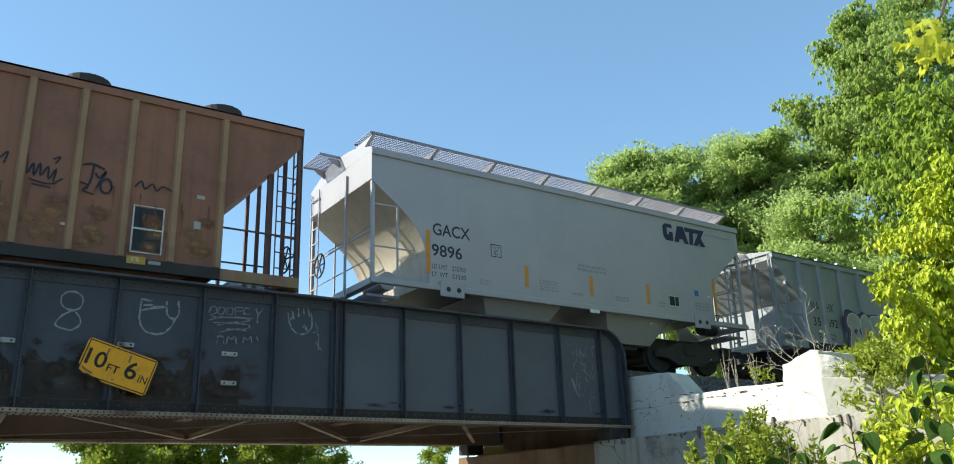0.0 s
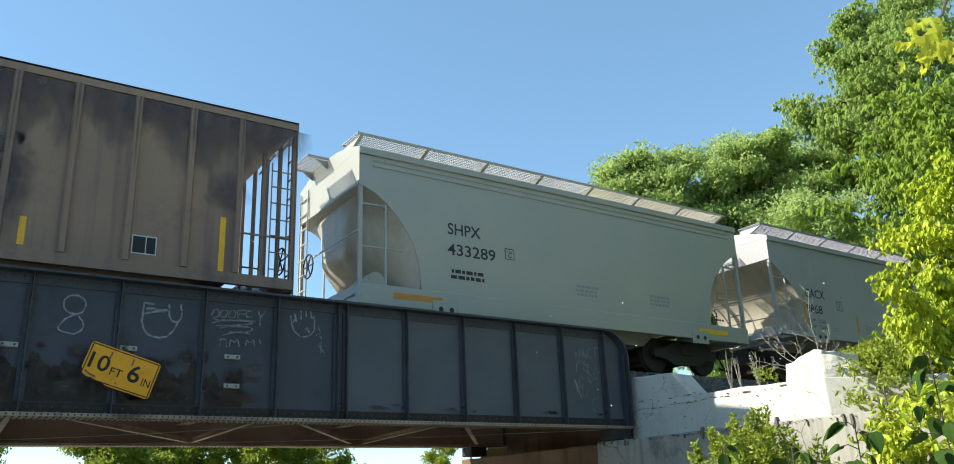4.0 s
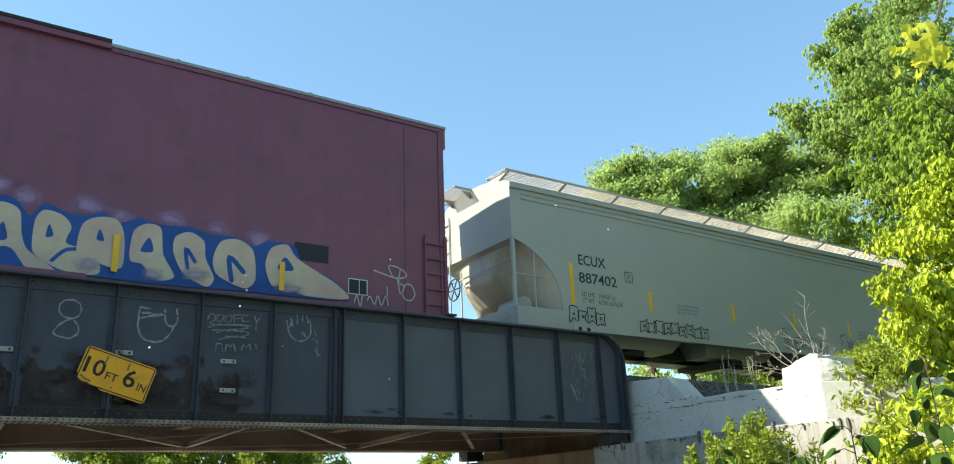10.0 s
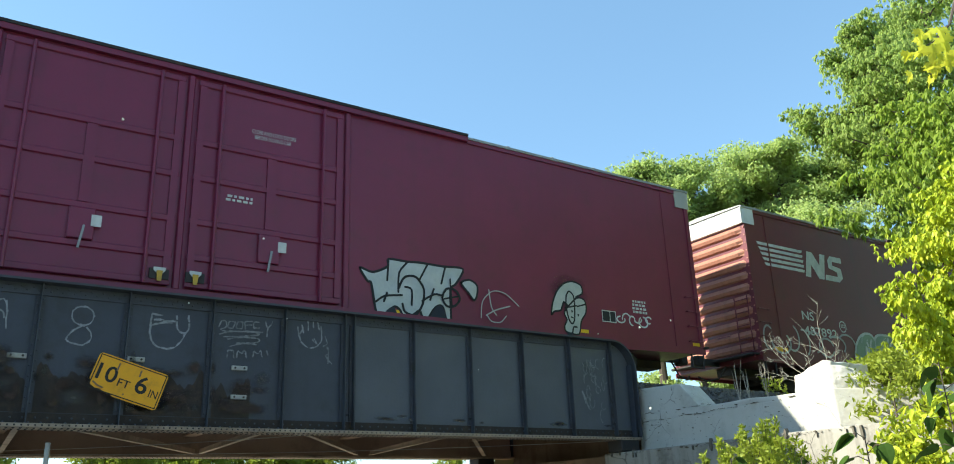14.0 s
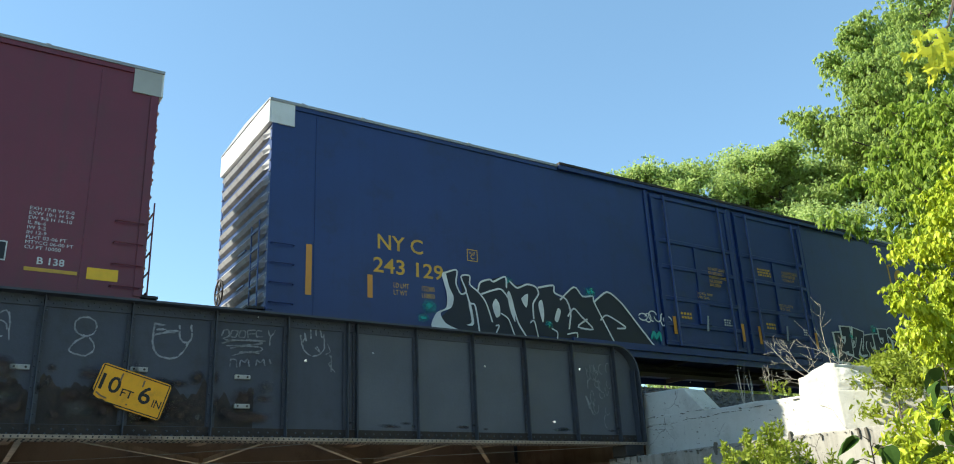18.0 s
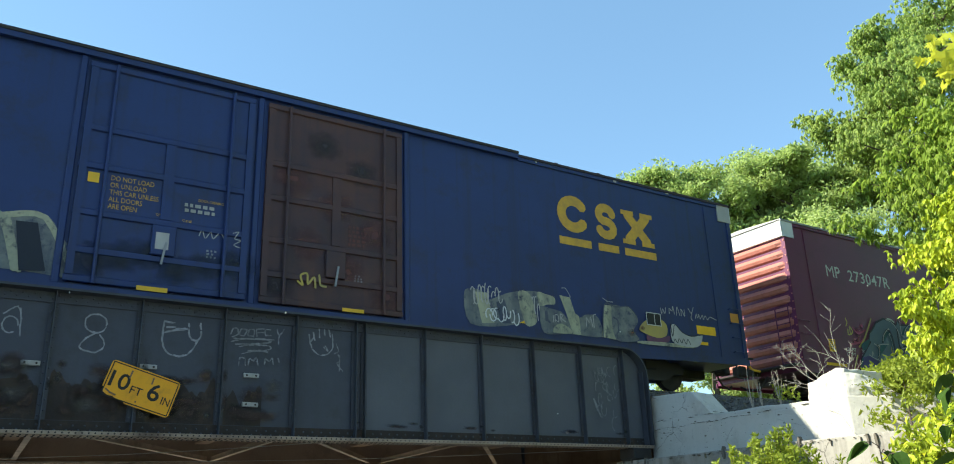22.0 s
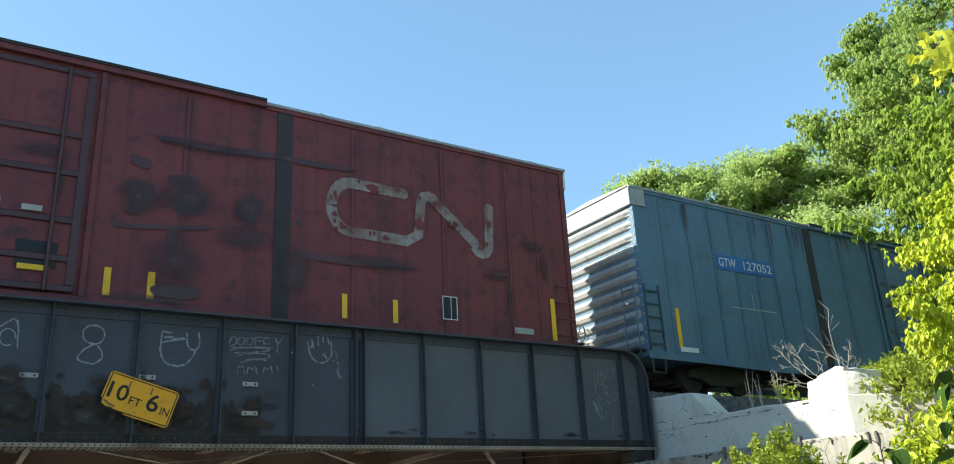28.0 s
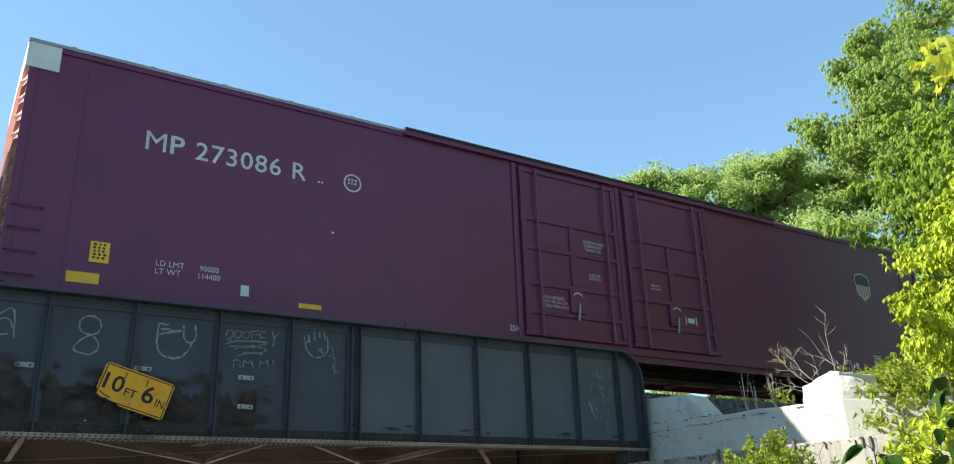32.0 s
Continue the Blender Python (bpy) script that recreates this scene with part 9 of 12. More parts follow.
p.line(G_WHITE, 0.018, (18.53, 1.72), (18.48, 1.56), (18.47, 1.33))
p.line(G_WHITE, 0.018, (18.53, 1.72), (18.35, 1.4), (18.24, 1.23), (18.23, 1.15), (18.39, 1.01), (18.55, 1), (18.54, 1.08), (18.72, 1.1), (18.78, 1.25), (18.68, 1.4), (18.7, 1.55), (18.77, 1.64))
p.fill(G_WHITE, (18.35, 1.4), (18.25, 1.23), (18.29, 1.12), (18.38, 1.1), (18.67, 1.18), (18.66, 1.23), (18.35, 1.2), (18.32, 1.3), curved=False)
p.line(G_WHITE, 0.018, (18.71, 1.1), (18.74, 0.92), (18.72, 0.78))
p.line(G_WHITE, 0.018, (18.68, 1.82), (18.9, 1.86), (19.11, 1.89), (19.4, 1.92))
p.line(G_WHITE, 0.018, (18.94, 1.61), (18.93, 1.5), (19.04, 1.28), (19.1, 1.04), (19.01, 0.77))
p.line(G_WHITE, 0.03, (19.11, 1.88), (19.13, 1.46), (19.14, 1.07))
p.fill(G_WHITE, (18.98, 1.47), (19.12, 1.53), (19.11, 1.4), (19.01, 1.43), curved=False)
p.line(G_WHITE, 0.018, (19.4, 2.08), (19.66, 2.1), (19.91, 2.1))
p.fill(G_WHITE, (19.39, 2.08), (19.48, 2.08), (19.47, 1.8), (19.67, 1.82), (19.63, 1.67), (19.54, 1.6), (19.46, 1.65), (19.42, 1.79), curved=False)
p.fill(G_INK, (19.48, 1.73), (19.59, 1.74), (19.56, 1.64), (19.5, 1.66), curved=False)
p.line(G_WHITE, 0.018, (19.91, 2.1), (19.89, 1.73), (19.87, 1.34), (19.83, 1.04), (19.81, 0.79))
p.fill(G_WHITE, (19.29, 1.52), (19.47, 1.39), (19.67, 1.41), (19.67, 1.36), (19.87, 1.34), (19.87, 1.26), (19.6, 1.31), (19.4, 1.4), curved=False)
p.fill(G_WHITE, (19.29, 1.24), (19.33, 1.16), (19.49, 1.14), (19.65, 1.11), (19.34, 1.09), (19.12, 1), (19.15, 1.07), (19.3, 1.14), curved=False)
p.line(G_WHITE, 0.035, (19.35, 0.79), (19.43, 0.92), (19.59, 0.95), (19.71, 0.88), (19.73, 0.79))
p.line(G_WHITE, 0.018, (19.93, 2.08), (20.12, 2.17), (20.31, 1.98), (20.51, 1.86), (20.77, 1.71), (20.85, 1.59), (20.8, 1.45), (20.58, 1.29))
p.fill(G_WHITE, (19.92, 1.95), (20.16, 1.74), (20.06, 1), (19.98, 0.99), (20.04, 1.73), (19.93, 1.84), curved=False)
p.fill(G_WHITE, (19.87, 0.99), (20, 1), (19.94, 0.91), (20.01, 0.79), (19.88, 0.79), curved=False)
p.line(G_WHITE, 0.018, (20.11, 1.76), (20.37, 1.68), (20.4, 1.45), (20.48, 1.07), (20.55, 0.78))
p.line(G_WHITE, 0.018, (20.37, 1.62), (20.57, 1.52), (20.43, 1.36))
p.line(G_WHITE, 0.03, (20.48, 1.11), (20.71, 1.16), (20.72, 1.07), (20.55, 0.78))
p.line(G_WHITE, 0.018, (20.58, 1.29), (20.93, 1.42), (21.11, 1.31), (21.08, 1.13), (21.08, 0.79))
p.line(G_WHITE, 0.018, (21.08, 1.11), (20.93, 0.91), (20.89, 0.78))
p.line(G_WHITE, 0.018, (20.06, 1), (20.29, 1), (20.33, 0.78))
p.line(G_WHITE, 0.018, (20.85, 1.84), (21.03, 1.85), (21.22, 1.86))
p.line(G_WHITE, 0.032, (20.89, 1.82), (20.88, 1.62), (20.87, 1.42))
p.fill(G_WHITE, (21.21, 2.06), (21.31, 2.06), (21.29, 1.77), (21.47, 1.78), (21.43, 1.62), (21.33, 1.53), (21.25, 1.57), (21.21, 1.77), curved=False)
p.fill(G_INK, (21.28, 1.68), (21.38, 1.68), (21.36, 1.59), (21.3, 1.59), curved=False)
p.line(G_WHITE, 0.018, (21.22, 2.05), (21.47, 2.07), (21.74, 2.1))
p.line(G_WHITE, 0.018, (21.74, 2.1), (21.72, 1.7), (21.69, 1.31))
p.line(G_WHITE, 0.02, (21.11, 1.31), (21.31, 1.3), (21.47, 1.35), (21.46, 1.28), (21.69, 1.31), (22.04, 1.38), (22.17, 1.23), (22.05, 0.97), (21.87, 0.79), (21.62, 0.78), (21.48, 0.98), (21.31, 1.29))
p.fill(G_WHITE, (21.57, 0.92), (21.88, 1.02), (21.89, 0.87), (21.81, 0.9), (21.78, 0.78), (21.62, 0.79), curved=False)
p.fill(G_WHITE, (21.34, 1.24), (21.48, 1.33), (21.41, 1.17), curved=False)
p.mist(G_GREENT, 17.95, 1.71, 0.14, 0.15)
p.mist(G_GREENT, 19.16, 2.01, 0.2, 0.2)
p.mist(G_GREENT, 20.74, 1.91, 0.1, 0.16)
p.mist(G_GREENT, 22.17, 1.59, 0.15, 0.15)
p.mist(G_GREENT, 20.14, 0.91, 0.12, 0.14)
p = Spray(car, y - 0.005, "white sprayed words on the side")
p.line(G_PALE, 0.016, (24.83, 2.07), (24.68, 1.96), (24.83, 1.89), (24.72, 1.79), (24.65, 1.83))
p.line(G_PALE, 0.016, (24.93, 2.08), (24.85, 1.94), (24.82, 1.82))
p.line(G_PALE, 0.016, (24.93, 2.08), (24.99, 2.08), (25.03, 2.07))
p.line(G_PALE, 0.016, (24.88, 1.96), (24.93, 1.96), (24.98, 1.95))
p.line(G_PALE, 0.016, (24.82, 1.82), (24.89, 1.82), (24.95, 1.82))
p.line(G_PALE, 0.016, (25.08, 2.08), (25.04, 1.94), (24.99, 1.8))
p.line(G_PALE, 0.016, (25.08, 2.08), (25.18, 2.02), (25.05, 1.94), (25.14, 1.8))
p.line(G_PALE, 0.016, (25.28, 2.06), (25.24, 1.94), (25.19, 1.82))
p.line(G_PALE, 0.016, (25.45, 2.01), (25.24, 1.93), (25.47, 1.85))
p.line(G_PALE, 0.016, (24.8, 1.71), (24.81, 1.6), (24.81, 1.5))
p.line(G_PALE, 0.016, (24.94, 1.71), (24.82, 1.61), (24.96, 1.49))
p.line(G_PALE, 0.016, (24.96, 1.47), (25.06, 1.7), (25.1, 1.46))
p.line(G_PALE, 0.016, (24.99, 1.56), (25.04, 1.56), (25.09, 1.57))
p.line(G_PALE, 0.016, (25.19, 1.69), (25.16, 1.59), (25.13, 1.49))
p.line(G_PALE, 0.016, (25.19, 1.69), (25.26, 1.69), (25.31, 1.7))
p.line(G_PALE, 0.016, (25.16, 1.59), (25.21, 1.59), (25.26, 1.59))
p.line(G_PALE, 0.016, (25.13, 1.49), (25.19, 1.49), (25.24, 1.48))
p.line(G_PALE, 0.016, (25.49, 1.71), (25.36, 1.64), (25.49, 1.59), (25.4, 1.47), (25.3, 1.48))
text_bars(23.9, 24.5, 1.09, 1.59, 7, M_LETY, car, y, 37)
reflectors(car, y, [(24.69, 1.32, 24.76, 1.77), (22.02, 1.39, 22.11, 1.77)], M_REFO)
patch("stencil_panel", 23.15, 23.39, 1.02, 1.12, M_GREY, car, y)
p = Spray(car, y - 0.005, "")
p.line(G_WHITE, 0.012, (16.55, 1.29), (16.65, 1.3), (16.54, 1.17), (16.65, 1.18))
p.line(G_WHITE, 0.012, (16.71, 1.31), (16.77, 1.25), (16.69, 1.18), (16.67, 1.24))
p.line(G_WHITE, 0.012, (16.83, 1.3), (16.79, 1.19))
tag_scrawl(car, 9.4, 10.4, 1.4, 1.7, G_WHITE, y - 0.05, 54, 0.016, 6)
lettering("DO NOT LOAD\nOR UNLOAD\nTHIS CAR UNLESS\nALL DOORS\nARE OPEN", 12.02, 2.6, 0.73, 0.52, M_LETY, car, y - 0.088, bold=0.0)
text_bars(14.1, 14.65, 3.12, 3.36, 3, M_LETY, car, y - 0.055, 32)
lettering("CLOSE AND LOCK\nDOORS BEFORE\nMOVING CAR", 15.15, 3.1, 0.7, 0.3, M_LETY, car, y - 0.055, bold=0.0)
for x in (11.5, 14.8):
    lettering("TWO FULL TURNS\n OPEN  CLOSE", x - 0.1, 2.2, 0.6, 0.17, M_LETY, car, y - 0.14, bold=0.0)
    text_bars(x - 0.7, x - 0.3, 1.6, 1.8, 2, M_LETY, car, y - 0.055, 35)
    text_bars(x + 0.9, x + 1.2, 1.55, 1.75, 3, M_LETW, car, y - 0.055, 36)
# bracketed logo on the side
v, f = stroke_mesh([[(20.98, 4.32), (20.84, 4.32), (20.84, 3.3), (20.98, 3.3)], [(23.76, 4.38), (23.9, 4.38), (23.9, 3.3), (23.76, 3.3)]], 0.045, y, 4)
raw("logo_bracket", v, f, M_LETY, car)
v, f = stroke_mesh([arc(21.42, 3.86, 0.23, 0.28, 42, 318, 16)], 0.085, y, 4)
raw("logo_mark", v, f, M_LETY, car, "yellow block logo")
v, f = stroke_mesh([arc(22.38, 4.0, 0.16, 0.14, 15, 250, 10), arc(22.38, 3.71, 0.17, 0.15, 90, -165, 10)], 0.085, y, 4)
raw("logo_mark", v, f, M_LETY, car, "yellow block logo")
v, f = stroke_mesh([[(23.16, 4.12), (23.60, 3.58)], [(23.60, 4.12), (23.16, 3.58)]], 0.085, y, 4)
raw("logo_mark", v, f, M_LETY, car, "yellow block logo")
for x in (23.02, 23.46):
    for z in (4.08, 3.52):
        patch("logo_serif", x, x + 0.28, z, z + 0.1, M_LETY, car, y - 0.004)
for x, z in ((21.58, 3.98), (22.49, 4.02), (22.17, 3.52)):
    patch("logo_serif", x, x + 0.09, z, z + 0.2, M_LETY, car, y - 0.004)
for x in (21.2, 21.42, 23.42, 23.64):
    part("logo_dot", cylinder(bmesh.new(), (x, y, 3.1), 0.075, 0.006, "y", 14), M_LETY, car)

# worn dark blue boxcar with one rusted door
car, y = boxcar(223.15, 26.55, "worn dark blue boxcar with a rusted door and peeling paint", P_BLUE2, P_ENDINK, doors=(P_BLUE2, P_DOORRUST), roofm=P_DARKBL)
lettering("C S X T", 2.15, 2.3, 1.68, 0.32, M_LETY, car, y)
lettering("180821", 2.1, 1.8, 1.78, 0.32, M_LETY, car, y)
plate_mark(car, y, 4.15, 2.14, M_LETY, 0.28)
lettering("LD LMT\nLT WT", 2.3, 1.22, 0.42, 0.27, M_LETY, car, y, bold=0.0)
lettering("144000\n119000", 3.1, 1.22, 0.5, 0.27, M_LETY, car, y, bold=0.0)
p = Spray(car, y - 0.004, "turquoise sprayed scrawl on the side")
for a, b, c, d in ((0.22, 2.98, 0.2, 2.66), (0.32, 3.0, 0.3, 2.68), (0.2, 2.82, 0.33, 2.84), (0.38, 2.7, 0.45, 3.02), (0.45, 3.02, 0.5, 2.72), (0.4, 2.82, 0.5, 2.84), (0.55, 2.72, 0.56, 3.0),
                   (0.56, 3.0, 0.64, 2.74), (0.64, 2.74, 0.66, 3.02), (0.9, 3.0, 0.88, 2.76), (0.9, 3.0, 1.02, 3.02), (0.88, 2.88, 0.98, 2.9), (0.88, 2.76, 1.0, 2.78),
                   (1.08, 3.0, 1.18, 3.02), (1.08, 2.9, 1.16, 2.9), (1.07, 2.78, 1.2, 2.8), (0.52, 3.2, 0.44, 3.36), (0.62, 3.2, 0.68, 3.5), (0.7, 3.18, 0.84, 3.3)):
    p.line(G_GREENT, 0.016, (a, b), ((a + c) / 2 + 0.012, (b + d) / 2), (c, d))
p.line(G_GREENT, 0.016, (0.72, 3.0), (0.71, 2.76), (0.82, 2.8), (0.82, 2.96), (0.72, 3.0))
p.line(G_GREENT, 0.014, (0.3, 2.6), (0.6, 2.66), (0.95, 2.7))
for x, z in ((1.22, 2.68), (1.3, 2.58), (1.38, 2.46)):
    p.mist(G_GREENT, x, z, 0.05, 0.05)
patch("orange_plate", 0.2, 0.53, 1.74, 2.02, M_REFO, car, y)
patch("orange_plate", 26.02, 26.33, 1.77, 2.02, M_REFO, car, y)
patch("yellow_plate", 1.23, 1.94, 1.28, 1.5, M_REFY, car, y)
patch("yellow_plate", 24.7, 25.38, 1.35, 1.57, M_REFY, car, y)
reflectors(car, y, [(1.6, 1.05, 2.06, 1.13), (2.11, 1.05, 2.6, 1.13), (5.2, 1.06, 5.66, 1.15), (11.3, 0.88, 11.8, 0.96), (15.0, 0.9, 15.45, 0.97), (24.55, 1.08, 25.05, 1.16), (7.9, 0.95, 8.2, 1.03), (19.1, 1.1, 19.6, 1.2)])
p = Spray(car, y - 0.003, "peeling cream and grey paint with rust")
p.fill(G_SLATE, (4.31, 1.82), (4.6, 1.86), (4.71, 1.03), (4.39, 1), curved=False)
p.fill(G_INK, (4.8, 1.84), (5.43, 1.85), (5.5, 1.41), (4.8, 1.37), curved=False)
p.fill(G_PEELG, (5.5, 1.95), (6.1, 1.89), (6.49, 1.81), (6.54, 1.89), (7, 1.9), (7.65, 1.91), (8.52, 1.91), (9.18, 1.92), (9.83, 1.96), (10.07, 1.7), (10.49, 1), (9.59, 1.01), (7.69, 0.99), (6.54, 0.98), (5.74, 0.97))
p.line(G_PEEL, 0.05, (5.52, 1.91), (5.74, 1))
p.line(G_PEEL, 0.05, (5.51, 1.89), (6.07, 1.86), (6.29, 1))
p.line(G_PEEL, 0.05, (6.51, 1.84), (6.71, 1))
p.line(G_PEEL, 0.05, (6.51, 1.84), (7, 1.86))
p.line(G_PEEL, 0.05, (8.59, 1.86), (9.18, 1.89), (9.49, 1.03))
p.line(G_PEEL, 0.05, (9.25, 1.88), (9.83, 1.93), (10.35, 1.02))
p.line(G_PEEL, 0.05, (8.65, 1.84), (8.96, 1.03))
p.line(G_PEEL, 0.05, (9.28, 1.87), (9.56, 1.02))
p.fill(G_SLATE, (5.65, 1.8), (5.99, 1.82), (6.19, 0.99), (5.74, 0.97), curved=False)
p.fill(P_BLUE2, (6.6, 1.76), (6.89, 1.77), (6.97, 1.37), (6.75, 1.12), curved=False)
p.fill(G_DPEEL, (6.99, 1.49), (7.48, 1.66), (7.63, 1.01), (6.87, 0.99), curved=False)
p.fill(G_INK, (8.75, 1.75), (9.05, 1.76), (9.22, 1), (8.89, 1.03), curved=False)
p.fill(G_INK, (9.42, 1.81), (9.73, 1.82), (9.93, 1.04), (9.56, 1), curved=False)
p.fill(G_RUSTY, (7.05, 1.83), (7.46, 1.9), (7.45, 1.58), (7.08, 1.53))
p.mist(G_RUSTY, 7.28, 2.13, 0.3, 0.18)
p.mist(G_RUSTY, 8.04, 1.21, 0.22, 0.24)
p.fill(G_SLATE, (6.19, 1.33), (6.34, 1.47), (6.49, 1.37), (6.45, 1.14), (6.23, 1.08))
p.line(G_RUSTY, 0.012, (7.59, 1.75), (7.78, 1.77))
p.line(G_RUSTY, 0.012, (7.63, 1.61), (7.81, 1.63))
p.line(G_RUSTY, 0.012, (7.64, 1.46), (7.91, 1.48))
p.line(G_RUSTY, 0.012, (7.67, 1.31), (7.94, 1.34))
p.line(G_PALE, 0.010, (5.03, 1.21), (5.07, 1.34), (5.15, 1.31), (5.08, 1.19))
p.line(G_PALE, 0.010, (5.2, 1.2), (5.2, 1.33), (5.28, 1.24), (5.3, 1.36), (5.33, 1.21))
p.line(G_PALE, 0.010, (5.39, 1.2), (5.39, 1.34), (5.45, 1.36), (5.52, 1.22))
p = Spray(car, y - 0.003, "peeling cream, grey and yellow paint")
p.fill(G_PEELG, (17.8, 1.67), (18.25, 1.7), (18.35, 1.51), (18.83, 1.71), (19.27, 1.83), (19.71, 1.86), (19.87, 1.8), (19.69, 1.5), (19.1, 1.06), (17.93, 0.96))
p.fill(G_PEEL, (18.06, 1.67), (18.36, 1.68), (18.53, 1.03), (18.21, 1), curved=False)
p.fill(G_SLATE, (18.59, 1.5), (18.81, 1.58), (18.96, 1.06), (18.69, 1.05), curved=False)
p.fill(G_PEEL, (19.17, 1.77), (19.5, 1.78), (19.66, 1.18), (19.35, 1.07))
p.fill(G_PEEL, (19.71, 1.85), (19.94, 1.83), (20.18, 1.78), (20.18, 1.62), (19.97, 1.59), (19.76, 1.53))
p.fill(G_PEELG, (19.76, 1.51), (20.06, 1.51), (20.37, 1.46), (20.55, 1.3), (20.9, 1.39), (21.06, 1.47), (21.35, 1.49), (21.49, 1.34), (21.5, 0.99), (20.59, 0.98), (19.83, 0.94))
p.fill(G_PEEL, (20.33, 1.85), (20.63, 1.83), (20.75, 1.47), (20.86, 1.42), (20.89, 0.98), (20.65, 0.98), (20.49, 1.46), curved=False)
p.fill(G_SLATE, (19.88, 1.44), (19.96, 1.46), (19.98, 1.2), (19.89, 1.21), curved=False)
p.fill(G_SLATE, (20.15, 1.41), (20.24, 1.44), (20.25, 1.22), (20.18, 1.21), curved=False)
p.fill(G_PEEL, (20.09, 0.97), (20.15, 1.12), (20.33, 1.19), (20.57, 1.1), (20.61, 0.99))
p.fill(G_PEEL, (21.5, 0.99), (21.66, 1.77), (21.87, 1.77), (21.92, 0.96), curved=False)
p.fill(G_PEELG, (21.87, 1.74), (22.19, 1.79), (22.41, 1.8), (22.64, 1.62), (22.67, 1.45), (22.51, 1.23), (22.66, 1.01), (21.93, 0.96))
p.line(G_SLATE, 0.02, (21.9, 1.49), (22.02, 1.43), (22.02, 1.17), (21.92, 1.06))
p.fill(G_PLUM, (22.93, 1.18), (23.31, 1.12), (23.7, 1.2), (23.6, 1.04), (22.99, 0.97))
p.fill(G_GOLD, (22.69, 1.28), (22.95, 1.53), (23.42, 1.6), (23.63, 1.45), (23.59, 1.21), (23.31, 1.12), (22.97, 1.17))
p.fill(G_PEEL, (22.71, 1), (23.8, 1.03), (24.52, 0.99), (24.16, 0.95), (22.71, 0.93))
p.fill(G_PALE, (23.76, 1.44), (23.92, 1.52), (24.14, 1.33), (24.45, 1.26), (24.85, 1.32), (24.62, 1), (23.8, 1.04))
p.line(G_INK, 0.012, (23.75, 1.51), (23.79, 1.19), (23.9, 1.51), (24.14, 1.33), (24.45, 1.26), (24.87, 1.34))
p.line(G_INK, 0.01, (23.8, 1.04), (23.85, 1.14), (23.93, 1.05), (24, 1.16), (24.08, 1.06), (24.15, 1.17), (24.23, 1.04), (24.3, 1.17), (24.38, 1.05))
p.line(G_SLATE, 0.014, (21.52, 0.97), (21.64, 1.77), (22.01, 1.75), (22.41, 1.8), (22.65, 1.59))
p.line(G_PALE, 0.008, (21.6, 1.93), (21.74, 1.86), (21.91, 1.86))
p.line(G_PALE, 0.008, (20.39, 2.02), (20.51, 2.02), (20.63, 1.83))
p.line(G_PALE, 0.010, (20.1, 1.21), (20.1, 1.35))
p.line(G_PALE, 0.010, (20.15, 1.21), (20.15, 1.36), (20.23, 1.37), (20.24, 1.22), (20.16, 1.25))
p.line(G_PALE, 0.010, (20.31, 1.23), (20.3, 1.4), (20.37, 1.37), (20.32, 1.31), (20.44, 1.24))
p.line(G_PALE, 0.010, (21.05, 1.19), (21.05, 1.4), (21.14, 1.29), (21.18, 1.43), (21.23, 1.19))
p.line(G_PALE, 0.010, (21.27, 1.19), (21.26, 1.45), (21.34, 1.5))
p.line(G_PALE, 0.010, (23.45, 1.88), (23.48, 1.73), (23.52, 1.86), (23.59, 1.75), (23.63, 1.91))
p.line(G_PALE, 0.010, (23.74, 1.77), (23.75, 1.9), (23.84, 1.84), (23.88, 1.97), (23.92, 1.77))
p.line(G_PALE, 0.010, (23.99, 1.75), (24.03, 1.97), (24.1, 1.75))
p.line(G_PALE, 0.010, (24.16, 1.75), (24.16, 1.93), (24.27, 1.74), (24.27, 1.92))
p.line(G_PALE, 0.010, (24.42, 1.97), (24.51, 1.85), (24.61, 2.02), (24.49, 1.74), (24.54, 1.67))
p.line(G_PALE, 0.010, (24.64, 1.73), (24.69, 1.85), (24.73, 1.75), (24.78, 1.86), (24.81, 1.73), (24.91, 1.84), (24.93, 1.73), (25.01, 1.84), (25.08, 1.74), (25.19, 1.82), (25.41, 1.76))
p.mist(G_RUSTY, 22.42, 1.17, 0.14, 0.09)
p.mist(G_RUSTY, 22.78, 1.31, 0.09, 0.07)
info_box(car, y - 0.03, 22.95, 1.41, 0.48, 0.32)
tag_scrawl(car, 17.95, 18.75, 1.35, 1.85, G_PALE, y - 0.006, 61, 0.012, 9)
tag_scrawl(car, 18.35, 19.15, 1.05, 1.45, G_WHITE, y - 0.006, 62, 0.014, 8)
tag_scrawl(car, 19.3, 19.75, 1.15, 1.75, G_PALE, y - 0.006, 63, 0.012, 7)
part("uncoupling_lever", tube(bmesh.new(), [(26.50, -1.50, 0.78), (26.62, -1.52, 0.60), (26.66, -1.56, 0.56), (26.90, -1.56, 0.54)], 0.03, 6), M_REFY, car, "yellow uncoupling lever")
lettering("DO NOT LOAD\nOR UNLOAD\nTHIS CAR UNLESS\nALL DOORS\nARE OPEN", 10.72, 2.24, 0.80, 0.60, M_LETY, car, y - 0.055, bold=0.0)
text_bars(11.95, 12.5, 2.36, 2.56, 2, M_BRACKET, car, y - 0.055, 41)
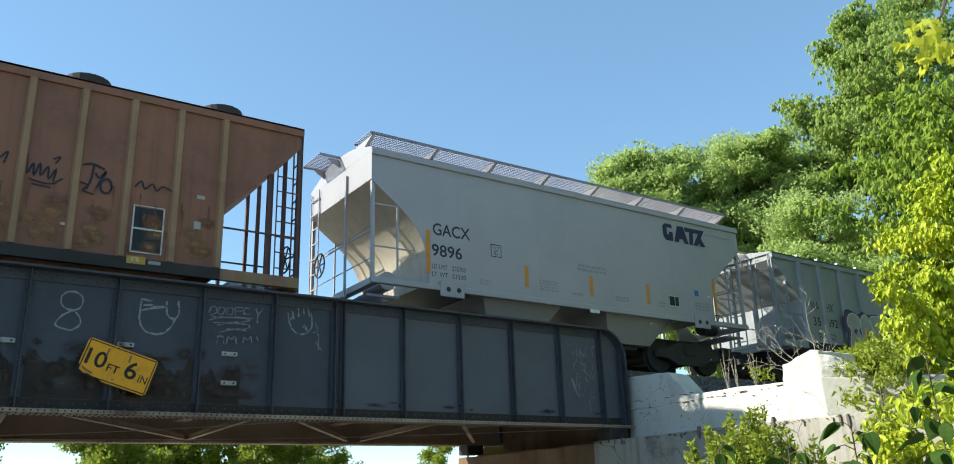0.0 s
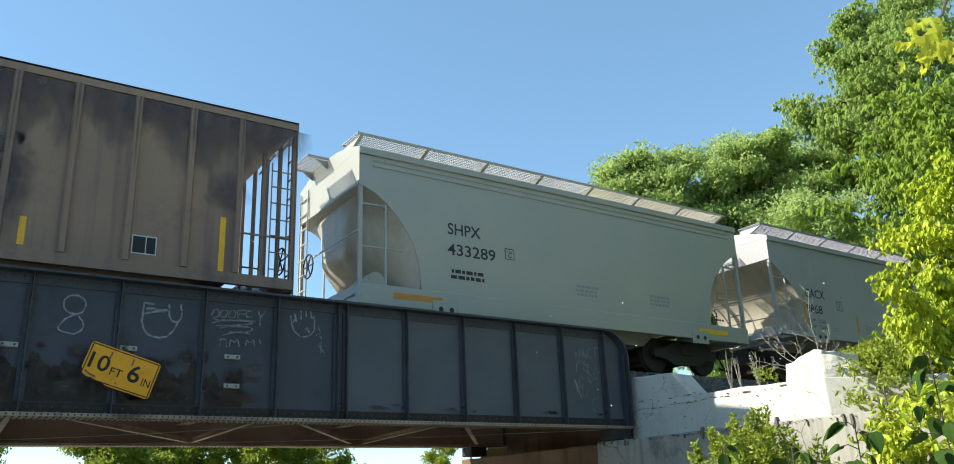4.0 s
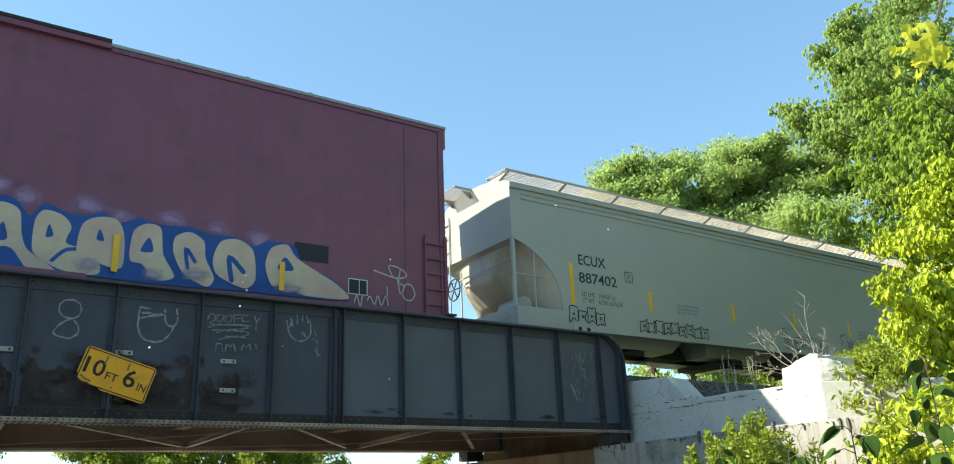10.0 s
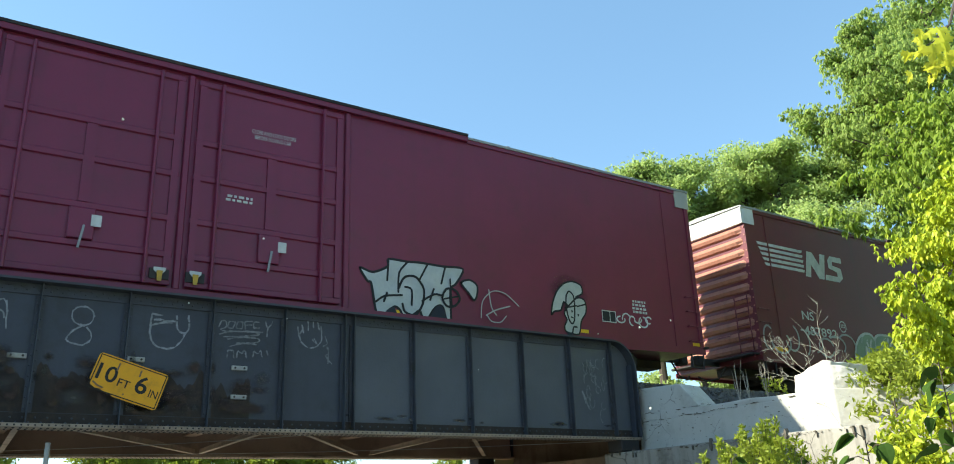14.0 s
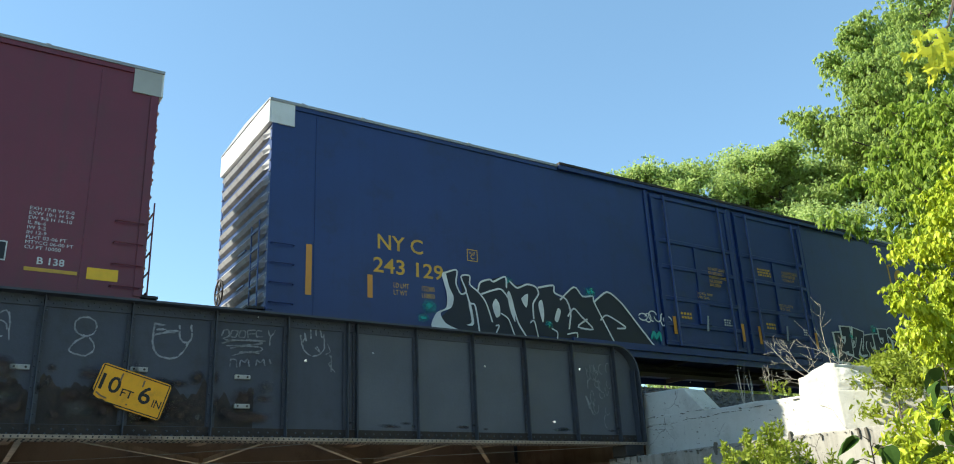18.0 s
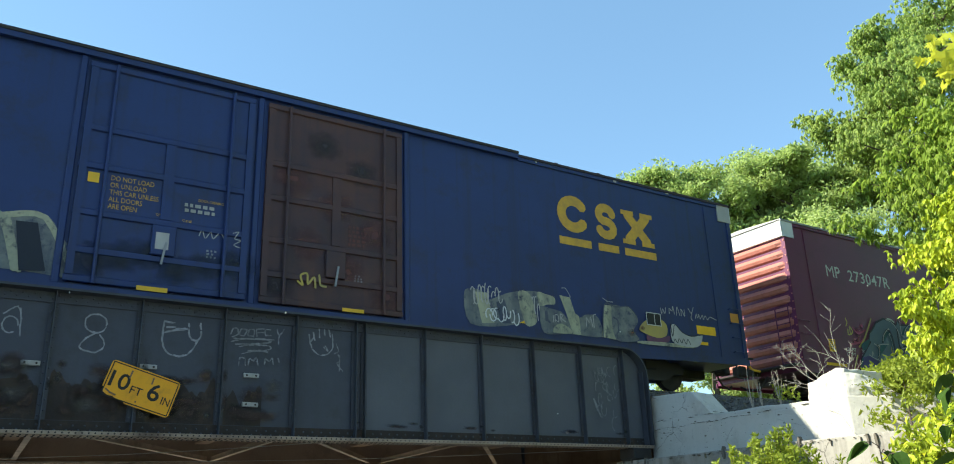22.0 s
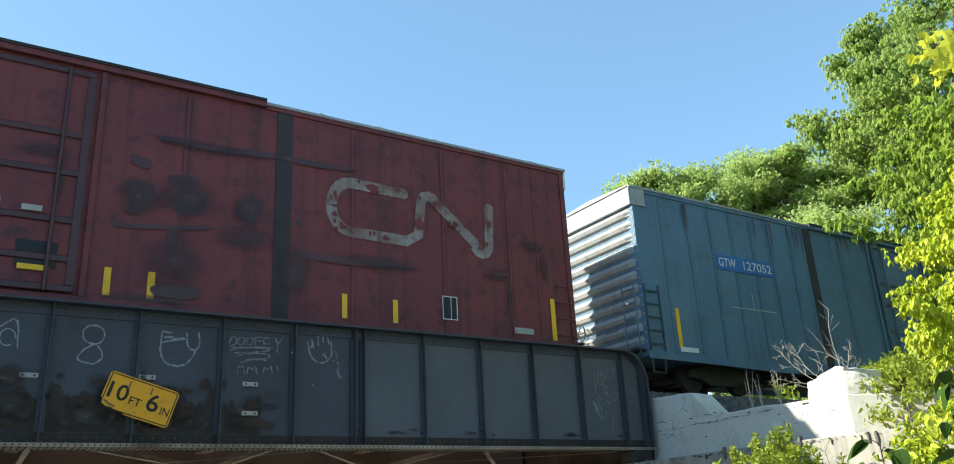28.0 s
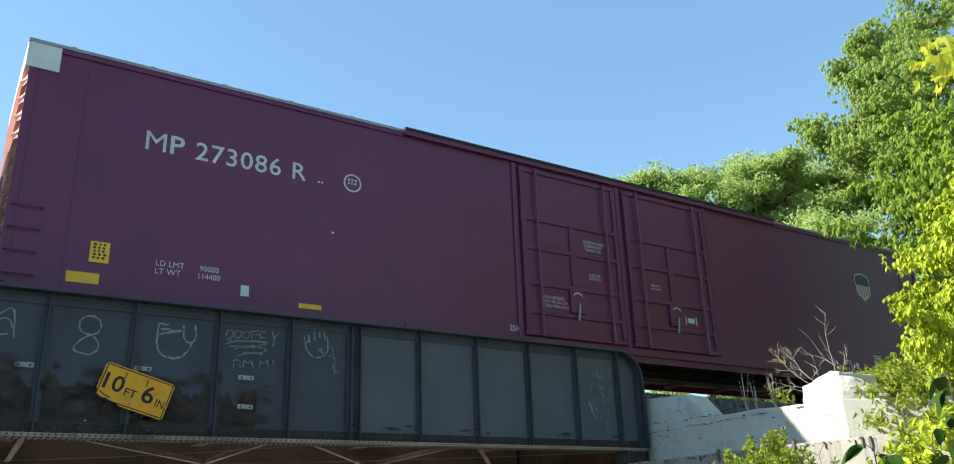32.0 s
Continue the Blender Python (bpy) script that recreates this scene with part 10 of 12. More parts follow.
patch("yellow_plate", 10.36, 10.54, 2.66, 2.84, M_REFY, car, y - 0.055)
patch("placard", 11.52, 11.74, 1.62, 1.92, G_PALE, car, y - 0.135)
lettering("ASD", 11.52, 1.99, 0.17, 0.1, M_GREY, car, y - 0.06)
lettering("ASD", 14.78, 1.98, 0.14, 0.08, M_GREY, car, y - 0.06)
lettering("DOOR OPENING", 12.2, 2.62, 0.45, 0.05, M_LETY, car, y - 0.06, bold=0.0)
lettering("OPEN", 11.5, 2.24, 0.14, 0.045, M_LETY, car, y - 0.06, bold=0.0)
lettering("CLOSE", 11.95, 2.2, 0.16, 0.045, M_LETY, car, y - 0.06, bold=0.0)
text_bars(12.4, 12.58, 1.58, 1.75, 3, M_GREY, car, y - 0.056, 43)
text_bars(15.25, 15.42, 1.5, 1.65, 3, M_GREY, car, y - 0.056, 44)
text_bars(15.1, 15.5, 2.2, 2.65, 5, G_RUSTRED, car, y - 0.056, 45)
q = Spray(car, y - 0.058, "")
for k in range(9):
    q.mist(G_RUSTRED if k % 3 else P_DARKBL, 13.7 + 0.28 * k, 1.3 + 0.42 * ((k * 5) % 8), 0.4, 0.35)
for k in range(6):
    q.mist(G_INK, 10.5 + 0.48 * k, 1.3 + 0.12 * (k % 3), 0.4, 0.3)
q.line(G_PALE, 0.008, (12.25, 1.98), (12.3, 2.1), (12.36, 1.95), (12.45, 2.08), (12.5, 1.96), (12.62, 2.1), (12.7, 1.96))
q.line(G_PALE, 0.008, (12.85, 2.12), (12.95, 2.16), (12.88, 2.02), (13.0, 2.0), (12.87, 1.9), (13.02, 1.86))
q.line(G_GOLD, 0.02, (14.1, 1.38), (14.2, 1.32), (14.15, 1.5), (14.28, 1.55), (14.3, 1.35), (14.42, 1.5), (14.45, 1.3))
q.line(G_GOLD, 0.02, (14.52, 1.55), (14.55, 1.36), (14.66, 1.34))
text_bars(0.6, 1.05, 4.1, 4.35, 3, M_GREY, car, y, 42)
# heavy underlined logo
v, f = stroke_mesh([arc(20.93, 3.92, 0.36, 0.34, 40, 320, 16)], 0.13, y, 4)
raw("logo_mark", v, f, M_LETY, car, "worn yellow block logo")
v, f = stroke_mesh([arc(21.95, 4.08, 0.22, 0.18, 10, 250, 10), arc(21.95, 3.73, 0.23, 0.18, 90, -160, 10)], 0.115, y, 4)
raw("logo_mark", v, f, M_LETY, car, "worn yellow block logo")
v, f = stroke_mesh([[(22.68, 4.2), (23.3, 3.55)], [(23.3, 4.2), (22.68, 3.55)]], 0.13, y, 4)
raw("logo_mark", v, f, M_LETY, car, "worn yellow block logo")
for x, w in ((22.46, 0.42), (23.1, 0.42)):
    for z in (4.2, 3.43):
        patch("logo_serif", x, x + w, z, z + 0.12, M_LETY, car, y - 0.004)
for x0, x1 in ((20.46, 21.43), (21.65, 22.3), (22.5, 23.55)):
    patch("logo_underline", x0, x1, 3.12, 3.31, M_LETY, car, y)
rng = random.Random(2)
for k in range(14):
    x = 1 + k * 1.9 + rng.uniform(-0.4, 0.4)
    patch("paint_chip", x, x + rng.uniform(0.04, 0.12), 5.02 + rng.uniform(-0.02, 0.02), 5.06, M_BRACKET, car, y - 0.028)


def oxide_boxcar(u, numbers, tail, label, seed, dx=0.0, dz=0.0):
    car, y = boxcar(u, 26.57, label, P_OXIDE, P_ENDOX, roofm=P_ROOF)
    pull = 0.16 if dx == 0 else 0.0
    lettering("M", 2.04 + dx * 0.57, 3.52 + dz, 0.35, 0.36, M_LETW, car, y, bold=0.0)
    lettering("P", 2.46 + dx * 0.57, 3.52 + dz, 0.25, 0.36, M_LETW, car, y, bold=0.015)
    lettering(numbers, 2.91, 3.5 + dz, 2.14, 0.36, M_LETW, car, y, bold=0.008, spacing=1.08)
    ring_mark(car, 6.2 - pull, 3.66, 0.18, M_LETW, y)
    text_bars(5.45 - pull, 5.6 - pull, 3.5, 3.56, 1, M_LETW, car, y, seed)
    far = 0.26 if dx == 0 else 0.0
    lettering("LD LMT\nLT WT", 2.15 + far, 1.27, 0.48, 0.24, M_LETW, car, y, bold=0.0)
    lettering(tail, 2.88 + far, 1.27, 0.38, 0.24, M_LETW, car, y, bold=0.0)
    patch("yellow_plate", 1.36, 1.66, 1.33, 1.69, M_REFY, car, y)
    text_bars(1.40, 1.62, 1.37, 1.66, 5, M_LETB, car, y - 0.005, seed + 3)
    # shield emblem: blue head over red and white bars
    out = [(-0.36, 0.22), (-0.28, 0.37), (0, 0.42), (0.28, 0.37), (0.36, 0.22), (0.32, -0.2), (0, -0.42), (-0.32, -0.2)]
    cx, cz = 23.35, 3.62
    part("shield_rim", prism(bmesh.new(), [(cx + a * 1.08, cz + b * 1.08) for a, b in out], y - 0.004, y), M_LETW, car)
    part("shield_head", prism(bmesh.new(), [(cx + a, cz + b) for a, b in ((-0.34, 0.06), (-0.35, 0.22), (-0.28, 0.36), (0, 0.41), (0.28, 0.36), (0.35, 0.22), (0.34, 0.06))], y - 0.010, y - 0.006), P_SHIELD, car)
    bm = bmesh.new()
    for k in range(5):
        x = cx - 0.27 + k * 0.125
        sheet(bm, x, x + 0.055, cz - 0.32 + 0.5 * abs(x + 0.03 - cx) * 0.7, cz + 0.04, y - 0.006)
    part("shield_bars", bm, P_ENDOX, car)
    lettering("CLOSE AND LOCK\n DOOR BEFORE\n  MOVING CAR", 12.0, 3.1, 0.68, 0.27, M_LETW, car, y - 0.055, bold=0.0)
    lettering("CLOSE THIS\nDOOR FIRST", 12.1, 2.4, 0.38, 0.15, M_LETW, car, y - 0.055, bold=0.0)
    lettering("OPEN THIS\nDOOR FIRST", 14.1, 2.4, 0.36, 0.15, M_LETW, car, y - 0.055, bold=0.0)
    lettering("DOOR OPENING\nMAIN  W9-10 H12-9\nTOTAL W20-0 H12-9", 10.68, 1.6, 0.75, 0.27, M_LETW, car, y - 0.055, bold=0.0)
    for x in (11.66, 14.84):
        v, f = stroke_mesh([arc(x, 1.9, 0.13, 0.1, 20, 160, 8)], 0.014, y - 0.137, 3)
        raw("lever_mark", v, f, M_LETW, car)
    patch("placard", 15.28, 15.52, 1.68, 1.80, M_LETW, car, y - 0.055)
    for x in (15.2, 15.57):
        patch("placard", x, x + 0.03, 1.63, 1.84, M_LETW, car, y - 0.055)
    lettering("25K", 9.78, 0.98, 0.3, 0.13, M_LETW, car, y)
    reflectors(car, y, [(18.5, 0.93, 19.0, 1.02), (21.3, 0.94, 21.77, 1.03), (11.3, 0.74, 11.75, 0.81), (14.6, 0.74, 15.0, 0.81)])
    patch("bar_label", 22.25, 22.38, 1.0, 1.18, M_WHITE, car, y)
    text_bars(23.2, 23.65, 1.2, 1.48, 4, M_LETW, car, y, seed + 8)
    return car, y


car, y = oxide_boxcar(251.87, "273047R", " 90000\n111500", "dark oxide-red boxcar with a grey-teal sprayed piece", 60, -0.33, 0.1)
reflectors(car, y, [(1.1, 0.92, 2.04, 1.0)])
p = Spray(car, y - 0.005, "grey-teal and violet sprayed letters with pink haze")
p.mist(G_PINK, 2.88, 2, 0.22, 0.2)
p.mist(G_PINK, 3.11, 2.22, 0.14, 0.12)
p.mist(G_PINK, 2.66, 1.69, 0.24, 0.12)
p.mist(G_PINK, 5.46, 2.53, 0.2, 0.14)
p.mist(G_PINK, 6.75, 2.59, 0.2, 0.14)
p.mist(G_PINK, 9.59, 1.56, 0.25, 0.2)
p.mist(G_PINK, 8.87, 2.3, 0.2, 0.1)
p.mist(G_PINK, 5.04, 2.54, 0.15, 0.12)
p.mist(G_GOLD, 8.12, 2.44, 0.1, 0.14)
p.mist(G_GOLD, 7.5, 2.41, 0.1, 0.14)
p.line(G_PINK, 0.025, (2.61, 2.14), (2.84, 1.97), (3.23, 2.11))
p.line(G_PINK, 0.03, (2.37, 1.6), (2.74, 1.67), (3.06, 1.8))
p.line(G_PINK, 0.025, (9.39, 1.75), (9.59, 1.46), (10.01, 1.54))
p.line(G_GOLD, 0.03, (2.33, 0.85), (2.47, 1.08), (2.61, 1.29))
p.line(G_GOLD, 0.03, (2.78, 1.56), (3.08, 1.81), (3.4, 2.19), (3.63, 2.49))
p.fill(G_TEAL, (2.62, 0.85), (2.75, 1.18), (3.09, 1.51), (3.4, 1.78), (3.31, 1.79), (3.42, 2.05), (3.57, 2.14), (3.85, 2.4), (4.28, 2.56), (4.63, 2.53), (4.92, 2.42), (5.04, 2.58), (5.13, 2.44), (5.36, 2.46), (5.6, 2.46), (5.91, 2.39), (6.07, 2.7), (6.18, 2.54), (6.35, 2.36), (6.64, 2.49), (6.96, 2.4), (7.23, 2.26), (7.35, 2.61), (7.42, 2.31), (7.84, 2.4), (8.06, 2.26), (8.41, 2.41), (8.64, 2.3), (8.61, 1.89), (8.87, 2.06), (9.27, 2.3), (9.55, 2.05), (9.34, 1.83), (9.25, 0.84), (7.08, 0.84), (5.45, 0.84), (3.66, 0.84), curved=False, edge=G_INK, r=0.03)
p.fill(G_VIOLET, (2.63, 0.86), (2.83, 1.26), (3.17, 1.32), (3.63, 1.18), (4.05, 1.11), (4.51, 1.4), (4.91, 1.27), (5.31, 1.41), (5.74, 1.31), (6.11, 1.49), (6.62, 1.09), (6.52, 0.84), (5.45, 0.84), (3.66, 0.84), curved=False)
p.fill(G_DTEAL, (2.9, 1.65), (3.39, 1.85), (3.11, 1.53), (2.94, 1.48))
p.fill(G_DTEAL, (4.45, 2.2), (4.61, 1.98), (4.57, 1.44), (4.42, 1.33), (4.46, 1.8), (4.39, 2.08))
p.fill(G_DTEAL, (3.96, 1.81), (4.08, 2.02), (4.34, 2.17), (4.37, 2.08), (4.14, 1.86), (4, 1.78))
p.fill(G_DTEAL, (3.67, 1.66), (4.2, 1.73), (3.8, 1.42), (3.57, 1.23), (3.68, 1.51))
p.fill(G_DTEAL, (5.08, 2.07), (5.31, 2.36), (5.6, 2.46), (5.37, 2.25), (5.12, 2.02))
p.fill(G_DTEAL, (5.99, 1.82), (6.48, 2.04), (6.44, 1.75), (6.33, 1.6), (6.3, 1.86), (6.1, 1.57))
p.fill(G_DTEAL, (7.12, 1.57), (7.31, 1.51), (7.2, 1.31), (7.02, 1.32))
p.fill(G_DTEAL, (8, 1.58), (8.2, 1.54), (8.16, 1.33), (7.95, 1.39))
p.fill(G_DTEAL, (8.68, 1.86), (9.22, 2.26), (9.26, 2.13), (8.76, 1.75))
p.fill(G_DTEAL, (7.05, 2.52), (7.22, 2.56), (7.17, 2.27), (7.06, 2.34))
p.fill(G_DTEAL, (2.61, 0.91), (2.79, 1.22), (2.84, 1.2), (2.68, 0.91))
p.fill(G_INK, (4.95, 1.74), (5.33, 1.85), (5.33, 1.75), (4.98, 1.49), curved=False)
p.fill(G_SLATE, (8.23, 1.39), (8.6, 1.66), (9.25, 1.78), (9.17, 0.84), (7.97, 0.84), curved=False)
p.fill(G_RUSTY, (2.93, 0.87), (3.08, 0.95), (3.38, 0.96), (3.64, 0.86), (3.26, 0.84))
p.fill(G_GOLD, (3.7, 1.64), (3.81, 1.66), (3.76, 1.56), curved=False)
p.fill(G_GOLD, (4.34, 1.6), (4.41, 1.69), (4.4, 1.42))
p.fill(G_GOLD, (5.12, 1.17), (5.19, 1.23), (5.18, 1.12))
p.line(G_INK, 0.034, (4.88, 2.29), (4.83, 1.77), (4.92, 1.54), (4.78, 1.45), (4.73, 1))
p.line(G_INK, 0.034, (5.79, 2.28), (5.77, 2.07), (5.59, 1.62))
p.line(G_INK, 0.034, (5.92, 1.92), (6.19, 2.26), (6.58, 2.47))
p.line(G_INK, 0.034, (7.07, 2.23), (6.99, 1.95), (6.88, 1.51))
p.line(G_INK, 0.034, (7.27, 2.11), (7.72, 2.31), (8.03, 2.15))
p.line(G_INK, 0.034, (7.52, 1.91), (7.42, 1.81), (6.89, 1.77))
p.line(G_INK, 0.034, (3.96, 1.79), (4.08, 2.02), (4.35, 2.21), (4.52, 2.02), (4.55, 1.44))
p.line(G_INK, 0.034, (3.66, 1.68), (3.7, 1.49), (3.55, 1.22))
p.line(G_INK, 0.034, (6.43, 1.45), (6.67, 1.26), (7.01, 1.3))
p.line(G_INK, 0.034, (8.61, 2.26), (8.52, 1.71), (8.86, 2.02))
p.line(G_INK, 0.034, (7.42, 1.32), (7.72, 1.7), (8.03, 1.94))
p.line(G_PALE, 0.013, (3.13, 1.34), (3.49, 1.23), (3.86, 1.15), (3.97, 1.01))
p.line(G_PALE, 0.013, (3.49, 1.71), (3.66, 1.63), (3.68, 1.47), (3.54, 1.22))
p.line(G_PALE, 0.013, (3.28, 1.33), (3.32, 1.46), (3.37, 1.35))
p.line(G_PALE, 0.013, (3.97, 1.83), (4.08, 2.03), (4.33, 2.22))
p.line(G_PALE, 0.013, (3.66, 1.67), (3.91, 1.72), (4.22, 1.75))
p.line(G_PALE, 0.013, (4.34, 2.07), (4.42, 1.93), (4.42, 1.58), (4.37, 1.36), (4.14, 1.21), (4.03, 1.1))
p.line(G_PALE, 0.013, (4.33, 2.53), (4.64, 2.45), (4.88, 2.21), (4.91, 1.97), (4.88, 1.78))
p.line(G_PALE, 0.013, (5.07, 2.54), (5.04, 2.15), (5.1, 2.05), (5.32, 2.31), (5.58, 2.46), (5.78, 2.27), (5.74, 1.98), (5.54, 1.62))
p.line(G_PALE, 0.013, (5.32, 1.84), (5.32, 1.76), (4.91, 1.67))
p.line(G_PALE, 0.013, (5.49, 1.59), (5, 1.17), (5.23, 1.02), (5.44, 0.87))
p.line(G_PALE, 0.013, (5.98, 1.85), (5.81, 1.49), (5.71, 1.21), (5.83, 1.01), (5.55, 0.88))
p.line(G_PALE, 0.013, (6.26, 2.63), (6.18, 2.38), (6, 2.07))
p.line(G_PALE, 0.013, (6.61, 2.46), (6.9, 2.38), (7.05, 2.14))
p.line(G_PALE, 0.013, (6.45, 2.02), (6.26, 1.72), (6.28, 1.33), (6.4, 1.07), (6.15, 0.95))
p.line(G_PALE, 0.013, (6.94, 1.92), (6.86, 1.68), (6.89, 1.48))
p.line(G_PALE, 0.013, (6.44, 1.46), (6.52, 1.41), (6.64, 1.29))
p.line(G_PALE, 0.013, (6.89, 1.67), (7.12, 1.69), (7.36, 1.68))
p.line(G_PALE, 0.013, (7.38, 2.57), (7.27, 2.14), (7.78, 2.36), (7.93, 2.26), (8.25, 2.14), (8.03, 2.08), (8, 1.94), (7.72, 1.73), (7.42, 1.35), (7.36, 1.25))
p.line(G_PALE, 0.013, (7.15, 1.54), (6.98, 1.3), (7.13, 1.2))
p.line(G_PALE, 0.013, (8.44, 2.37), (8.64, 2.27), (8.5, 1.7))
p.line(G_PALE, 0.013, (8.28, 1.81), (7.97, 1.46), (7.69, 1.38), (7.75, 1.18))
p.line(G_PALE, 0.013, (8.15, 1.54), (8.37, 1.48), (8.8, 1.86), (9.27, 2.04))
p.line(G_PALE, 0.013, (9.23, 1.76), (9.25, 1.52), (9.25, 1.26))
p.line(G_PALE, 0.013, (4.77, 1.16), (4.74, 1.01), (4.69, 0.86))
p.line(G_PALE, 0.013, (4.12, 0.86), (4.28, 0.95), (4.44, 1.02))
p.line(G_PALE, 0.013, (4.91, 1.73), (4.9, 1.63), (4.87, 1.54))
p.fill(G_PALE, *arc(4.33, 2.22, 0.035, 0.035, 0, 324, 9), curved=False)
p.fill(G_PALE, *arc(4.34, 2.07, 0.035, 0.035, 0, 324, 9), curved=False)
p.fill(G_PALE, *arc(4.37, 1.36, 0.035, 0.035, 0, 324, 9), curved=False)
p.fill(G_PALE, *arc(3.66, 1.63, 0.035, 0.035, 0, 324, 9), curved=False)
p.fill(G_PALE, *arc(5.1, 2.05, 0.035, 0.035, 0, 324, 9), curved=False)
p.fill(G_PALE, *arc(5.58, 2.45, 0.035, 0.035, 0, 324, 9), curved=False)
p.fill(G_PALE, *arc(5.49, 1.59, 0.035, 0.035, 0, 324, 9), curved=False)
p.fill(G_PALE, *arc(5, 1.17, 0.035, 0.035, 0, 324, 9), curved=False)
p.fill(G_PALE, *arc(6.45, 2.02, 0.035, 0.035, 0, 324, 9), curved=False)
p.fill(G_PALE, *arc(7.36, 1.68, 0.035, 0.035, 0, 324, 9), curved=False)
p.fill(G_PALE, *arc(8.28, 1.81, 0.035, 0.035, 0, 324, 9), curved=False)
p.fill(G_PALE, *arc(8.44, 2.37, 0.035, 0.035, 0, 324, 9), curved=False)
p.fill(G_PALE, *arc(9.27, 2.28, 0.035, 0.035, 0, 324, 9), curved=False)
p.fill(G_PALE, *arc(7.69, 1.38, 0.035, 0.035, 0, 324, 9), curved=False)
p.line(G_SILVER, 0.03, (4.33, 2.54), (4.51, 2.53), (4.66, 2.47))
p.line(G_SILVER, 0.03, (6.14, 2.67), (6.15, 2.55), (6.13, 2.43))
p.line(G_SILVER, 0.03, (6.61, 2.47), (6.72, 2.47), (6.81, 2.47))
p.line(G_SILVER, 0.03, (5.6, 2.45), (5.67, 2.43), (5.71, 2.4))
p.line(G_GOLD, 0.018, (8.63, 1.99), (8.87, 2.17), (9.14, 2.37))
p.line(G_GOLD, 0.02, (8.86, 1.83), (9.13, 1.86), (9.38, 1.86))
p.line(G_GOLD, 0.02, (9.38, 1.86), (9.36, 1.5), (9.29, 0.89))
p.line(G_GOLD, 0.014, (9.41, 2.37), (9.51, 2.13), (9.61, 1.98))
p.line(G_GOLD, 0.022, (2.16, 2.34), (2.2, 2.22), (2.12, 2.11))
p.line(G_GOLD, 0.022, (2.18, 2.01), (2.16, 1.86), (2.26, 1.87))
p.line(G_GOLD, 0.022, (2.27, 2.08), (2.28, 1.88), (2.39, 1.97), (2.29, 2.11))
p = Spray(car, y - 0.005, "silver sprayed letters edged in black")
p.fill(G_SILVER, (24.19, 1.9), (24.29, 2.06), (24.5, 2.14), (24.74, 2.07), (24.86, 1.85), (24.81, 1.48), (24.61, 1.36), (24.34, 1.43), (24.21, 1.62), edge=G_BLACK, r=0.022)
p.fill(G_SILVER, (24.83, 1.79), (24.92, 2.04), (25.11, 2.18), (25.33, 2.11), (25.39, 1.91), (25.56, 2.22), (25.67, 1.94), (25.61, 1.67), (25.85, 2.09), (25.81, 1.48), (25.89, 1.19), (25.53, 1.14), (25.46, 0.87), (25.14, 0.85), (24.58, 0.88), (24.57, 1.2), (24.76, 1.4), edge=G_BLACK, r=0.022)
p.line(G_BLACK, 0.022, (24.88, 1.49), (24.91, 1.88), (25.02, 1.94), (25.02, 1.5), (25.12, 1.41), (25.19, 1.57), (25.22, 1.91))
p.line(G_BLACK, 0.02, (25.39, 1.86), (25.67, 1.88))
p.fill(G_BLACK, (25.43, 1.83), (25.51, 1.6), (25.54, 1.37), (25.61, 1.61), (25.67, 1.84), (25.57, 1.64))
p.line(G_BLACK, 0.02, (24.9, 1.31), (24.97, 1.39), (25.09, 1.33), (25.14, 0.85))
p.line(G_BLACK, 0.02, (25.08, 1.25), (25.3, 1.32), (25.46, 1.18), (25.45, 0.9))
p.line(G_BLACK, 0.018, (24.32, 2.02), (24.46, 1.93), (24.5, 2.04), (24.4, 1.87))
p.line(G_BLACK, 0.02, (25.78, 1.39), (25.97, 1.25))
p.fill(G_SILVER, (24.55, 0.86), (25.45, 0.86), (25.96, 0.91), (25.98, 0.77), (25.14, 0.76), (24.54, 0.75), edge=G_BLACK, r=0.016)
p.fill(G_PALE, (26.01, 1.47), (26.2, 1.5), (26.2, 1.27), (26.05, 1.2), edge=G_BLACK, r=0.012)

# faded red boxcar with worn white wordmark
car, y = boxcar(280.6, 26.78, "faded red boxcar with black stains and a worn white logo", P_CNRED, P_END1, ribm=P_CNDIRT, seams=(2.8, 4.9, 8.6, 17.9, 21.2, 23.3, 25.0), belt=(7.1, 19.75), plate=False)
for lab, x0, x1, z0 in (("a", 2.2, 4.1, 3.62), ("b", 2.25, 4.0, 3.2)):
    text_bars(x0, x1, z0, z0 + 0.26, 1, M_GREY, car, y - 0.012, 64)
lettering("CNA 795151", 2.25, 2.74, 2.05, 0.22, M_LETW, car, y - 0.012)
v, f = stroke_mesh([[(1.75, 3.1), (2.15, 2.5)], [(2.12, 3.1), (1.75, 2.5)]], 0.02, y - 0.012, 3)
raw("chalk_cross", v, f, G_LILAC, car)
v, f = stroke_mesh([[(3.35, 2.5), (3.35, 1.7)], [(3.1, 2.45), (3.6, 2.45)], [(3.1, 1.7), (4.2, 1.65)]], 0.012, y - 0.012, 3)
raw("chalk_mark", v, f, M_GREY, car)
